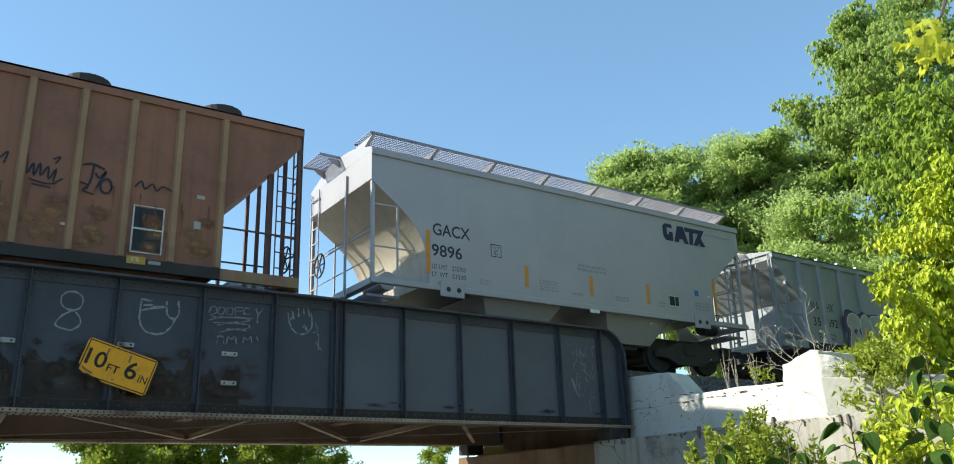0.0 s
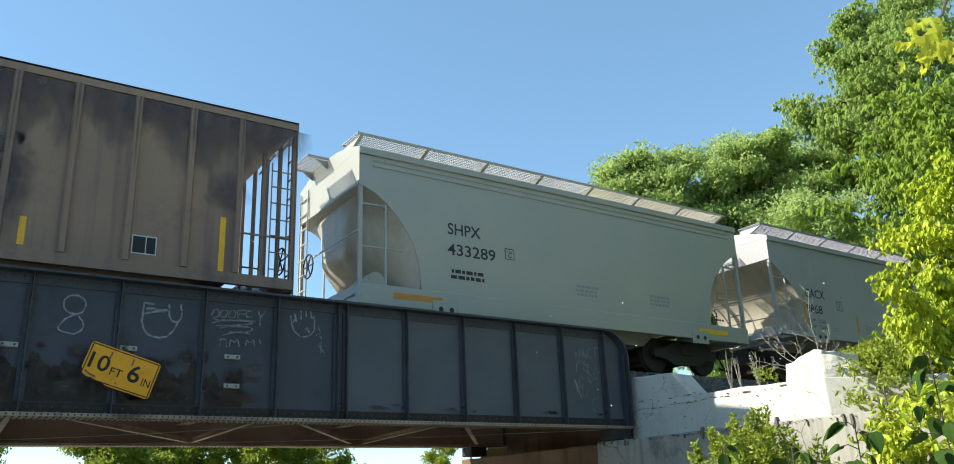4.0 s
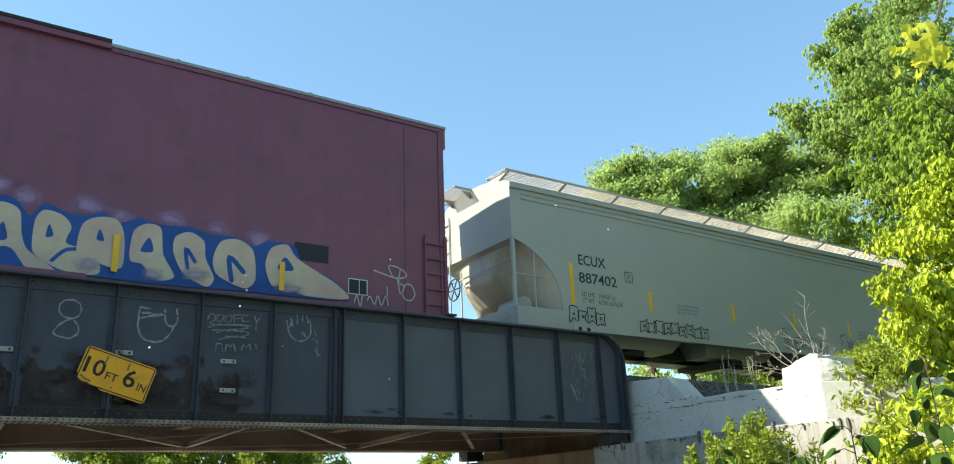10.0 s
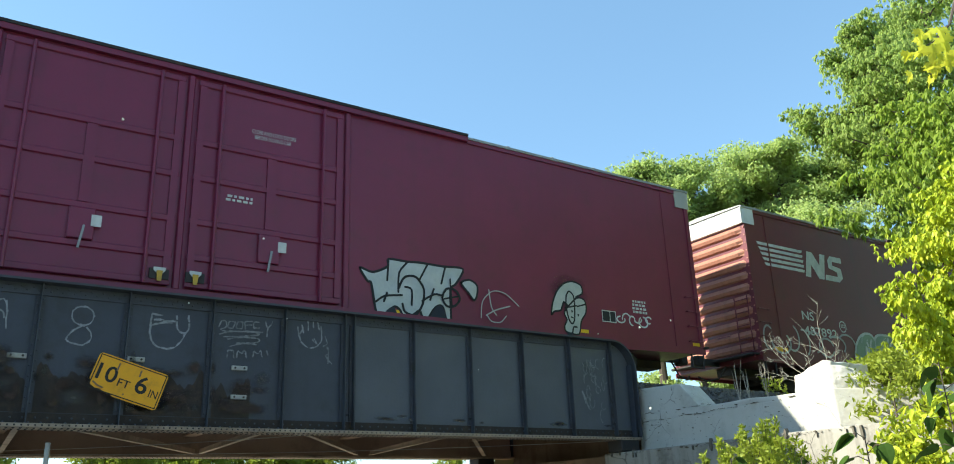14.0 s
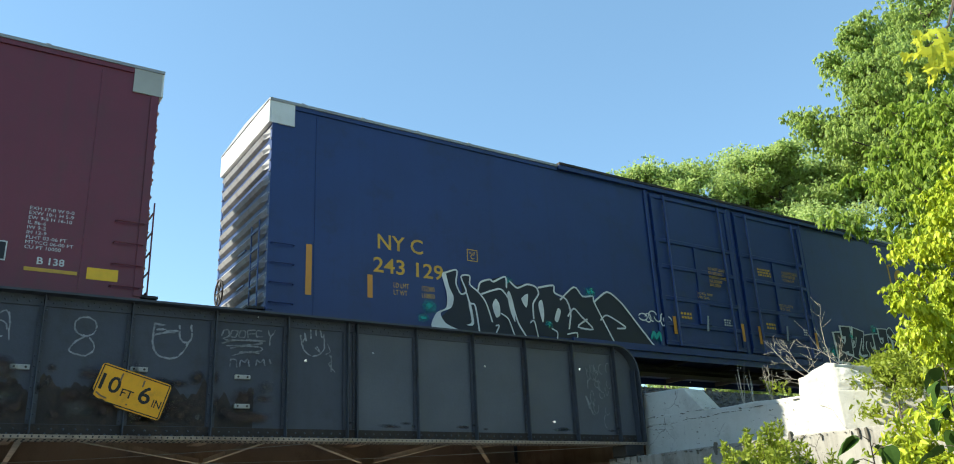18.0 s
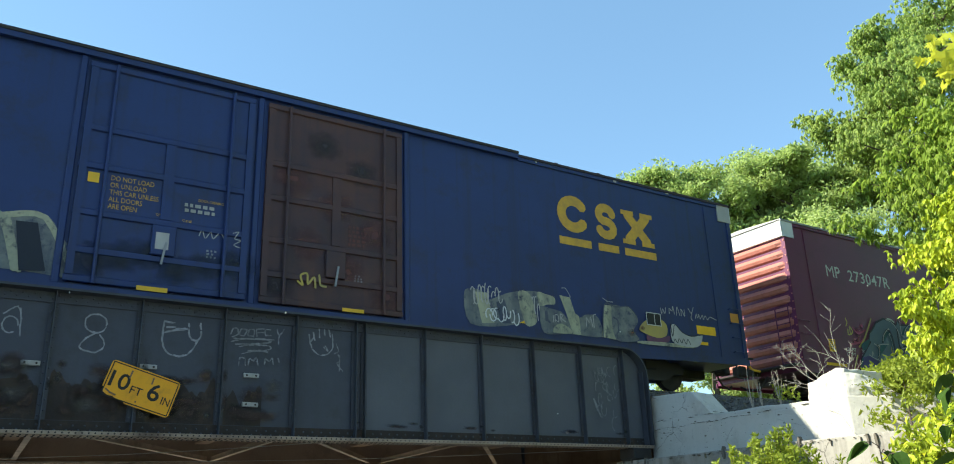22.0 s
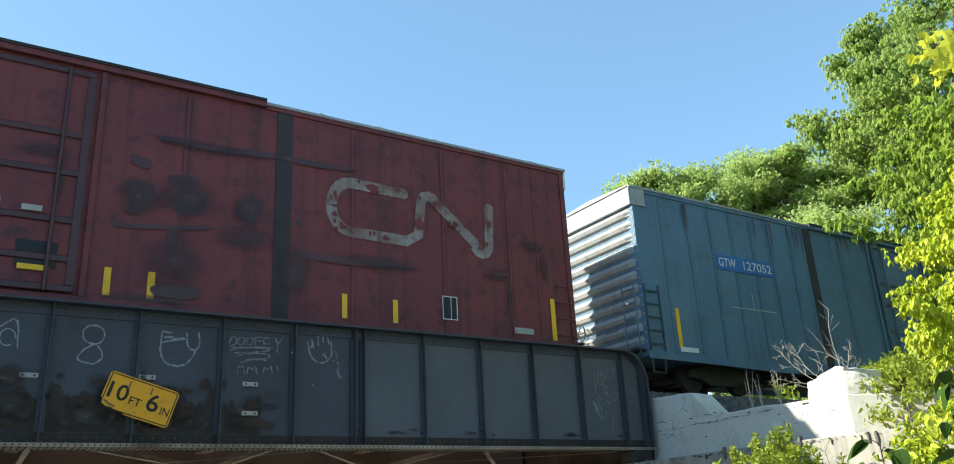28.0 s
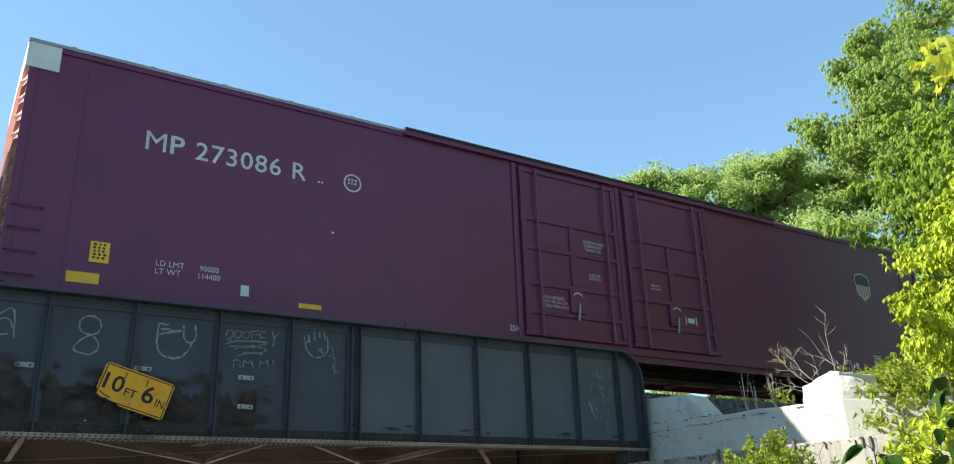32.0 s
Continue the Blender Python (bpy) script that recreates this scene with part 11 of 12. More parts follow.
v, f = stroke_mesh([[(22.35, 3.72)] + arc(21.15, 3.2, 0.42, 0.55, 90, 180, 6) + arc(21.15, 3.2, 0.42, 0.5, 180, 270, 6) + [(22.4, 2.68), (22.68, 2.85), (22.75, 3.5)] + arc(22.95, 3.55, 0.2, 0.22, 180, 30, 6)
                    + [(24.1, 2.85)] + arc(24.25, 2.85, 0.2, 0.2, 210, 340, 5) + [(24.5, 3.75)]], 0.115, y - 0.012, 4)
raw("logo_mark", v, f, mat("worn_white", (0.34, 0.31, 0.29), (0.13, 0.04, 0.038), 0.7, large=1.5, dirt=(0.12, 0.033, 0.03), dirt_amount=0.95, streak=0.75, grain=14), car, "worn white looping logo")
reflectors(car, y - 0.012, [(0.75, 0.97, 0.87, 1.78), (16.73, 0.94, 16.84, 1.42), (17.42, 0.94, 17.54, 1.42), (20.97, 0.93, 21.08, 1.41), (22.06, 0.93, 22.17, 1.4), (26.02, 0.87, 26.14, 1.82), (15.45, 1.22, 15.9, 1.31)])
for x0, x1, z0, z1 in ((10.95, 11.55, 1.37, 1.75), (15.4, 16.0, 1.28, 1.72)):
    patch("placard", x0, x1, z0, z1, P_NAVYSIGN, car, y - 0.055)
for x, z, w, h in ((11.9, 1.8, 0.18, 0.18), (14.8, 2.25, 0.3, 0.1), (15.4, 2.2, 0.3, 0.1), (14.4, 1.6, 0.45, 0.3), (13.1, 1.6, 0.2, 0.2), (12.6, 1.4, 0.2, 0.2)):
    patch("white_smear", x, x + w, z, z + h, M_BRACKET, car, y - 0.105)
info_box(car, y - 0.012, 23.2, 1.1, 0.36, 0.5)
patch("yellow_plate", 25.0, 25.5, 0.95, 1.08, M_BRACKET, car, y - 0.012)
p = Spray(car, y - 0.0175, "faded red paint showing through the logo")
rng = random.Random(28)
for x, z, w, h in ((21.62, 3.72, 0.22, 0.11), (20.82, 3.42, 0.05, 0.12), (21.0, 2.78, 0.12, 0.05), (21.9, 2.66, 0.10, 0.06), (22.7, 3.1, 0.12, 0.14), (23.1, 3.62, 0.10, 0.05), (23.55, 3.2, 0.10, 0.08), (24.2, 2.75, 0.08, 0.05), (24.45, 3.35, 0.07, 0.10), (20.78, 3.0, 0.08, 0.06), (22.2, 3.76, 0.09, 0.05)):
    n = 9
    p.fill(P_CNRED, *[(x + w * math.cos(6.283 * k / n) * rng.uniform(0.5, 1.2), z + h * math.sin(6.283 * k / n) * rng.uniform(0.5, 1.3)) for k in range(n)], curved=False)
    for q in range(3):
        a, b = x + rng.uniform(-0.4, 0.4), z + rng.uniform(-0.12, 0.12)
        p.fill(P_CNRED, (a - 0.02, b + 0.05), (a + 0.03, b + 0.03), (a + 0.02, b - 0.06), (a - 0.03, b - 0.03), curved=False)
p = Spray(car, y - 0.0125, "black tarry stain")
p.fill(P_CNDIRT, (17.6, 3.23), (18.16, 3.3), (18.14, 3.04), (18.3, 2.92), (18.26, 2.61), (17.81, 2.53), (17.71, 2.79), (17.84, 2.94))
p.fill(P_CNDIRT, (16.99, 3.53), (17.3, 3.47), (17.26, 3.3), (17.01, 3.35))
p.fill(P_CNDIRT, (16.88, 3.01), (17.36, 3.02), (17.41, 2.69), (17.16, 2.43), (16.95, 2.44), (17.06, 2.77))
p.fill(P_CNDIRT, (19.03, 3.04), (19.35, 3.05), (19.3, 2.8), (19.16, 2.54), (18.96, 2.6), (18.82, 2.77))
p.fill(P_CNDIRT, (17.5, 1.18), (18.19, 1.23), (18.24, 1.03), (17.59, 1))
p.fill(P_CNDIRT, (17.73, 2.33), (17.86, 2.17), (17.79, 1.72), (17.67, 1.97))
p.fill(P_CNDIRT, (16.88, 2.21), (18.45, 2.39), (18.27, 2.3), (17.05, 2.15))
p.fill(P_CNDIRT, (17.41, 3.99), (18.24, 3.99), (19.51, 4.06), (19.53, 3.95), (18.24, 3.87), (17.46, 3.9))
p.fill(P_CNDIRT, (19.82, 4.07), (21.34, 4.04), (20.56, 3.95), (19.84, 3.96))
p.fill(P_CNDIRT, (20.06, 2.81), (20.13, 2.66), (20, 2.66))
p.fill(P_CNDIRT, (19.99, 2.13), (21.37, 2.15), (22.62, 2.1), (21.25, 2), (20.04, 2.03))
p.mist(P_CNDIRT, 17.98, 2.87, 0.65, 0.41)
p.mist(P_CNDIRT, 17.15, 2.74, 0.43, 0.35)
p.mist(P_CNDIRT, 19.11, 2.82, 0.39, 0.38)
p.mist(P_CNDIRT, 17.83, 1.64, 0.54, 0.52)
p.mist(P_CNDIRT, 19.99, 1.71, 0.4, 0.56)
p.mist(P_CNDIRT, 21.81, 2.11, 0.94, 0.2)
p.mist(P_CNDIRT, 19.01, 2.24, 0.59, 0.28)
p.mist(P_CNDIRT, 18.24, 3.91, 1.17, 0.13)
p.mist(P_CNDIRT, 17.43, 0.92, 0.86, 0.1)
for x, z in ((1.2, 2.2), (2.6, 1.9), (5.2, 3.1), (6.6, 2.4), (8.1, 2.0), (9.0, 3.2), (24.6, 2.2), (25.6, 3.0), (12.0, 2.4), (15.6, 3.3)):
    p.mist(P_CNDIRT, x, z, 0.45, 0.16, 170)
    p.mist(P_CNDIRT, x + 0.3, z - 0.5, 0.10, 0.4, 90)

# weathered sky-blue boxcar
car, y = boxcar(309.44, 26.47, "weathered sky-blue boxcar with rust runs and a worn white logo", P_SKYBL, P_ENDBL, ribm=P_SKYDARK, seams=(2.0, 2.87, 3.69, 4.54, 5.34, 6.23, 8.6, 17.4, 18.5, 20.6, 21.5, 22.4, 23.3, 24.2, 25.2), belt=(7.1, 19.45), band=P_ENDBL, plate=True, stiles=True)
patch("nameplate", 2.95, 5.22, 3.24, 3.66, P_SIGNBLUE, car, y - 0.0125, "bright blue number board")
lettering("GTW", 3.02, 3.33, 0.68, 0.25, M_LETW, car, y - 0.02)
lettering("127052", 4.0, 3.33, 1.16, 0.25, M_LETW, car, y - 0.02)
reflectors(car, y - 0.012, [(1.12, 1.0, 1.25, 1.98), (25.6, 1.0, 25.73, 1.95)])
reflectors(car, y - 0.06, [(22.2, 0.59, 22.65, 0.68)])
patch("white_plate", 1.15, 1.78, 0.88, 1.0, M_WHITE, car, y - 0.012)
patch("white_plate", 24.75, 25.4, 0.92, 1.05, M_WHITE, car, y - 0.012)
info_box(car, y - 0.012, 24.0, 0.94, 0.44, 0.32)
patch("white_line", 3.3, 5.1, 2.2, 2.23, M_BRACKET, car, y - 0.0125)
patch("white_line", 4.15, 4.18, 2.25, 2.7, M_BRACKET, car, y - 0.0125)
worn = mat("worn_cream", (0.56, 0.53, 0.45), (0.30, 0.20, 0.15), 0.7, large=2.2, dirt=(0.15, 0.04, 0.03), dirt_amount=0.95, streak=0.4)
p = Spray(car, y - 0.0125, "rust-run cream logo")
p.fill(worn, (22.2, 4.47), (20.08, 4.42), (19.9, 4.35), (19.81, 4.2), (19.78, 4.0), (19.78, 3.3), (19.83, 3.14), (19.97, 3.06), (21.45, 2.95), (21.62, 3.0), (21.74, 3.14), (21.78, 3.34), (21.77, 3.86), (20.97, 3.84), (20.96, 3.55),
       (21.47, 3.54), (21.46, 3.34), (21.36, 3.22), (20.2, 3.24), (20.07, 3.3), (20.03, 3.44), (20.02, 3.96), (20.06, 4.08), (20.18, 4.13), (22.2, 4.17), curved=False)
p.fill(worn, (22.2, 4.47), (23.79, 4.5), (23.77, 4.16), (22.98, 4.155), (22.95, 2.95), (22.65, 2.95), (22.67, 4.16), (22.2, 4.17), curved=False)
bm = bmesh.new()
sheet(bm, 19.82, 23.76, 2.47, 2.50, y - 0.0125)
sheet(bm, 19.82, 23.76, 2.60, 2.63, y - 0.0125)
for k in range(56):
    x = 19.84 + k * 0.0705
    sheet(bm, x, x + 0.022, 2.42, 2.68, y - 0.0175)
part("track_emblem", bm, M_LETW, car, "white railway-track stripe")
lettering("the Good Track road", 20.36, 2.02, 3.09, 0.16, G_GHOST, car, y - 0.0125, bold=0.0, spacing=1.3)
text_bars(20.9, 21.4, 1.5, 1.9, 5, M_GREY, car, y - 0.0125, 67)
lettering("DO NOT LOAD\nOR UNLOAD THIS\nCAR UNLESS ALL\nDOORS ARE OPEN", 10.95, 2.25, 0.68, 0.48, M_GREY, car, y - 0.055, bold=0.0)
text_bars(14.2, 14.9, 2.15, 2.5, 3, M_GREY, car, y - 0.055, 70)
patch("blue_placard", 10.75, 11.25, 1.62, 1.78, P_SIGNBLUE, car, y - 0.055)
patch("blue_placard", 14.4, 14.85, 1.3, 1.6, P_SIGNBLUE, car, y - 0.055)
patch("dark_panel", 12.0, 12.55, 1.1, 1.4, P_NAVYSIGN, car, y - 0.055)
v, f = stroke_mesh([arc(15.5, 1.55, 0.7, 0.75, 60, -20, 12), [(15.15, 2.2), (15.15, 2.45), (15.7, 2.35), (16.0, 2.15)], [(15.2, 1.5), (15.8, 1.42), (16.1, 1.2)], [(15.2, 1.3), (15.9, 1.28)]], 0.018, y - 0.14, 3)
raw("scrawl", v, f, G_LILAC, car)
p = Spray(car, y - 0.0175, "red-brown rust run")
p.mist(G_RUSTRED, 20.31, 4.3, 0.32, 0.15)
p.mist(G_RUSTRED, 20.61, 3.06, 0.62, 0.1)
p.mist(G_RUSTRED, 21.23, 3.7, 0.17, 0.11)
p.mist(G_RUSTRED, 21.2, 4.28, 0.13, 0.13)
p.mist(G_RUSTRED, 21.63, 4.31, 0.1, 0.11)
p.mist(G_RUSTRED, 23.32, 4.31, 0.13, 0.12)
p.mist(G_RUSTRED, 22.78, 3.77, 0.1, 0.1)
p.run(G_RUSTRED, 20.15, 4.9, 0.121, 0.86)
p.run(G_RUSTRED, 21.18, 4.9, 0.09, 0.96)
p.run(G_RUSTRED, 20.36, 4.9, 0.09, 0.54)
p.run(G_RUSTRED, 23.3, 4.9, 0.09, 0.93)
p.run(G_RUSTRED, 24.45, 4.9, 0.121, 1.47)
p.run(G_RUSTRED, 24.74, 4.9, 0.09, 0.99)
p.run(G_RUSTRED, 25.39, 4.9, 0.1034, 1.76)
p.line(G_RUSTY, 0.05, (20.04, 2.91), (20.19, 1.96))
p.run(G_RUSTRED, 20.53, 4.9, 0.09, 0.38)
p.run(G_RUSTRED, 22.31, 4.9, 0.09, 0.42)
p.run(G_RUSTRED, 22.46, 4.9, 0.09, 0.48)
p.run(G_RUSTRED, 22.6, 4.9, 0.09, 0.35)
p.mist(G_RUSTRED, 20.87, 2.84, 0.03, 0.16)
p.run(G_RUSTRED, 20.18, 4.9, 0.462, 1.73)
p.run(G_RUSTRED, 21.15, 4.9, 0.396, 1.82)
p.run(G_RUSTRED, 24.44, 4.9, 0.616, 2.34)
p.run(G_RUSTRED, 25.45, 4.9, 0.506, 2.75)
p.mist(G_RUSTRED, 20.07, 3.05, 0.24, 0.21, dots=190)
p.mist(G_RUSTRED, 20.77, 3.05, 0.5, 0.16, dots=190)
p.run(G_RUSTRED, 23.29, 4.9, 0.44, 1.6)
p.mist(G_RUSTRED, 20.08, 2.36, 0.11, 0.5, dots=190)
p.run(G_RUSTRED, 19.56, 4.9, 0.22, 6.69)
p.line(G_PALE, 0.012, (23.12, 1.63), (23.21, 1.43), (23.31, 1.6), (23.38, 1.43), (23.48, 1.66))
p.line(G_PALE, 0.012, (23.55, 1.63), (23.57, 1.45), (23.69, 1.46), (23.71, 1.66))
p.line(G_PALE, 0.012, (23.77, 1.68), (23.79, 1.41), (23.89, 1.51), (23.77, 1.54))
p.line(G_PALE, 0.010, (23.35, 1.31), (23.42, 1.37), (23.45, 1.25), (23.36, 1.26))
p.line(G_PALE, 0.010, (23.5, 1.33), (23.57, 1.36), (23.52, 1.24))
p.line(P_SKYDARK, 0.012, (17.39, 3.76), (19.2, 3.84))
p.line(P_SKYDARK, 0.012, (17.33, 3.17), (19.25, 3.19))
p.line(P_SKYDARK, 0.012, (17.37, 2.31), (19.25, 2.31))
p.line(P_SKYDARK, 0.012, (17.66, 1.18), (19.28, 1.11))
rng = random.Random(15)
for k in range(14):
    x = rng.choice((rng.uniform(1.8, 6.9), rng.uniform(8.0, 10.0)))
    p.run(G_RUSTRED, x, 4.9, rng.uniform(0.05, 0.14), rng.uniform(0.4, 1.4))

car, y = oxide_boxcar(338.3, "273086 R", " 90000\n114400", "dark oxide-red boxcar with white numbers, clean sides", 80)
reflectors(car, y, [(1.05, 0.96, 1.55, 1.14), (5.0, 0.95, 5.45, 1.04)])
patch("white_plate", 3.9, 4.05, 1.05, 1.25, M_WHITE, car, y)


# ---- trees and bushes ----
def leaf_cloud(name, clumps, per, size, material, parent, seed, droop=0.3, aspect=0.45, kind="stuff", fan=1, flat=0.75, oval=False, hang=None):
    """Many small bent leaves round clump centres (x, y, z, radius); fan: leaflets that hang from one stalk;
    hang: degrees by which the leaflets of one stalk droop as they spread round it."""
    rs = np.random.RandomState(seed)
    cl = np.array(clumps)
    per = max(1, per // fan)
    n = len(cl) * per
    c = np.repeat(cl, per, axis=0)
    d = rs.normal(size=(n, 3))
    d /= np.linalg.norm(d, axis=1)[:, None]
    r = rs.uniform(0.0, 1.0, n) ** 0.38
    pos = c[:, :3] + d * (r * c[:, 3])[:, None] * np.array([1.0, 1.0, flat])
    if fan > 1:
        jog = 0.05 if hang else 0.22
        pos = np.repeat(pos, fan, axis=0) + rs.normal(size=(n * fan, 3)) * size * jog
        n *= fan
    if hang:
        az = np.repeat(rs.uniform(0, 6.28, n // fan), fan) + np.tile(np.arange(fan) * 6.28 / fan, n // fan) + rs.normal(size=n) * 0.3
        el = np.radians(hang + rs.normal(size=n) * 16)
        ax = np.stack([np.cos(az) * np.cos(el), np.sin(az) * np.cos(el), -np.sin(el)], 1)
        side = np.stack([-np.sin(az), np.cos(az), rs.normal(size=n) * 0.3], 1)
    else:
        ax = rs.normal(size=(n, 3))
        ax[:, 2] -= droop
        ax /= np.linalg.norm(ax, axis=1)[:, None]
        side = np.cross(ax, rs.normal(size=(n, 3)))
    side /= np.linalg.norm(side, axis=1)[:, None]
    nrm = np.cross(ax, side)
    s = size * rs.uniform(0.6, 1.25, n)[:, None]
    if oval:
        # an ovate leaf folded along its midrib: base, two side points a side, tip
        prof = ((0.0, 0.0, 0.0), (0.22, 0.42, 0.05), (0.58, 0.40, 0.04), (1.0, 0.0, -0.14), (0.58, -0.40, 0.04), (0.22, -0.42, 0.05))
        quads = ((0, 1, 2, 3), (0, 3, 4, 5))
    else:
        prof = ((0.0, 0.0, 0.0), (0.5, 0.5, 0.06), (1.0, 0.0, -0.12), (0.5, -0.5, 0.06))
        quads = ((0, 1, 2, 3),)
    m, nq = len(prof), len(quads)
    v = np.stack([pos + ax * s * p + side * s * aspect * q + nrm * s * h for p, q, h in prof], 1)
    idx = (np.arange(n)[:, None, None] * m + np.array(quads)[None]).ravel()
    me = bpy.data.meshes.new(name)
    me.vertices.add(n * m)
    me.vertices.foreach_set("co", v.ravel())
    me.loops.add(n * nq * 4)
    me.loops.foreach_set("vertex_index", idx)
    me.polygons.add(n * nq)
    me.polygons.foreach_set("loop_start", np.arange(0, n * nq * 4, 4))
    me.update(calc_edges=True)
    me.materials.append(material)
    ob = new(name, me)
    ob.parent = parent
    return tagged(ob, kind=kind)


def tree(label, base, height, spread, trunk_r, material, seed, leaf=0.2, per=120, limbs=14, crown_from=0.3, clump=1.1, lean=(0, 0), sub=5, flat=0.8, category="tree", fan=1, droop=0.3, pad=0.75, oval=False, aspect=0.45, hang=None, boughs=()):
    """A tapered trunk, limbs that fork, and clumps of leaves along them."""
    rng = random.Random(seed)
    t = thing("tree", label, category, at=base)
    bm = bmesh.new()
    n = 8
    spine = [Vector((lean[0] * (k / n) ** 1.3 + rng.uniform(-0.1, 0.1) * trunk_r * 4, lean[1] * (k / n) ** 1.3 + rng.uniform(-0.1, 0.1) * trunk_r * 4, height * 0.9 * k / n)) for k in range(n + 1)]
    tube(bm, spine, [trunk_r * (1 - 0.85 * k / n) for k in range(n + 1)], 9)
    part("trunk", bm, M_BARK, t)
    clumps = []
    for i in range(limbs):
        bm = bmesh.new()
        f = crown_from + (1 - crown_from) * (i + 0.5) / limbs
        k = f * n
        j = min(int(k), n - 1)
        p0 = spine[j].lerp(spine[j + 1], k - j)
        ang = i * 2.4 + rng.uniform(-0.5, 0.5)
        reach = spread * (0.45 + 0.65 * math.sin(math.pi * min(1.0, (f - crown_from) / (1 - crown_from) * 0.85 + 0.18))) * rng.uniform(0.75, 1.1)
        rise = reach * rng.uniform(0.15, 0.55) * flat
        p1 = p0 + Vector((math.cos(ang) * reach * 0.5, math.sin(ang) * reach * 0.5, rise * 0.65))
        p2 = p0 + Vector((math.cos(ang + 0.15) * reach, math.sin(ang + 0.15) * reach, rise))
        r0 = trunk_r * 0.45 * (1 - f * 0.6)
        tube(bm, [p0, p1, p2], [r0, r0 * 0.6, r0 * 0.2], 6)
        for q in range(sub):
            w = 0.35 + 0.65 * (q + 0.6) / sub
            a = p1.lerp(p2, max(0.0, (w - 0.5) * 2)) if w > 0.5 else p0.lerp(p1, w * 2)
            tip = a + Vector((rng.uniform(-1, 1), rng.uniform(-1, 1), rng.uniform(-0.35, 0.75))) * spread * 0.30
            tube(bm, [a, tip], [r0 * 0.3, r0 * 0.08], 4)
            clumps.append((*tip, clump * rng.uniform(0.6, 1.15)))
            clumps.append((*(a.lerp(tip, 0.5)), clump * rng.uniform(0.45, 0.9)))
        clumps.append((*p2, clump * rng.uniform(0.6, 1.0)))
        part("limb", bm, M_BARK, t)
    # long boughs that reach out of the crown: (x, y, z) of the tip from the foot of the trunk
    for tip in boughs:
        tip = Vector(tip)
        j = min(n - 1, max(1, int(n * (tip.z - 0.35 * tip.xy.length) / (height * 0.9))))
        p0 = spine[j]
        p1 = p0.lerp(tip, 0.55) + Vector((0, 0, 0.06 * tip.xy.length))
        bm = bmesh.new()
        r0 = trunk_r * 0.3
        tube(bm, [p0, p1, tip], [r0, r0 * 0.6, r0 * 0.15], 6)
        for q in range(3 * sub):
            w = 0.25 + 0.75 * (q + 0.5) / (3 * sub)
            a = p0.lerp(p1, w / 0.55) if w < 0.55 else p1.lerp(tip, (w - 0.55) / 0.45)
            end = a + Vector((rng.uniform(-1, 1), rng.uniform(-1, 1), rng.uniform(-0.5, 0.7))) * spread * 0.22 * (1.25 - 0.8 * w)
            tube(bm, [a, end], [r0 * 0.25, r0 * 0.06], 4)
            clumps.append((*end, clump * rng.uniform(0.5, 0.9)))
        clumps.append((*tip, clump * 0.55))
        part("limb", bm, M_BARK, t)
    leaf_cloud("crown", clumps, per, leaf, material, t, seed + 100, droop=droop, fan=fan, flat=pad, oval=oval, aspect=aspect, hang=hang)
    return t


# the far wood behind the track
tree("broad round-topped green tree beyond the railway", (51.5, 37, -0.2), 28.5, 6.4, 0.45, M_LEAF_FAR, 1, leaf=0.30, per=250, limbs=24, clump=1.55, sub=6, pad=0.65)
for k, (x, y, h, w) in enumerate(((38.9, 37.3, 26.3, 3.0), (41.5, 36.2, 26.5, 3.6), (44.9, 33.6, 27.6, 4.0), (46.4, 31.9, 27.8, 3.8))):
    tree("round-topped green tree at the edge of the far wood", (x, y, -0.2), h, w, 0.4, M_LEAF_FAR, 2 + 30 * k, leaf=0.29, per=210, limbs=22, clump=1.25, sub=5, pad=0.65, crown_from=0.3 if k else 0.7)
for k, (y, h) in enumerate(((48.9, 25.4), (45.0, 24.0), (41.4, 22.9), (39.6, 22.3))):
    tree("slender thin-leaved tree before the far wood", (37, y, -0.2), h, 1.0, 0.12, M_LEAF_FAR, 150 + k, leaf=0.24, per=26, limbs=9, clump=0.5, crown_from=0.8, sub=3)
tree("green tree at the end of the far wood", (58, 40, -0.2), 32.0, 8.5, 0.45, M_LEAF_FAR, 3, leaf=0.4, per=170, limbs=20, clump=1.9)
tree("tall dense green tree beside the railway", (52.8, 25.3, -0.2), 33.5, 7.4, 0.5, M_LEAF_BIG, 5, leaf=0.32, per=270, limbs=32, clump=1.45, crown_from=0.2, sub=6, fan=6, hang=56, pad=0.5, aspect=0.34,
     boughs=((-4.2, 6.4, 28.2), (-3.6, 5.2, 26.4), (-2.5, 3.6, 31.6), (-1.9, 2.6, 33.2), (-1.2, 1.6, 34.4), (-3.9, 5.8, 23.5)))
tree("tall green tree leaning over the railway", (63, 27.8, -0.2), 44.0, 8.0, 0.55, M_LEAF_BIG, 6, leaf=0.36, per=270, limbs=30, clump=1.8, crown_from=0.18, sub=6, fan=6, hang=56, pad=0.5, aspect=0.34)
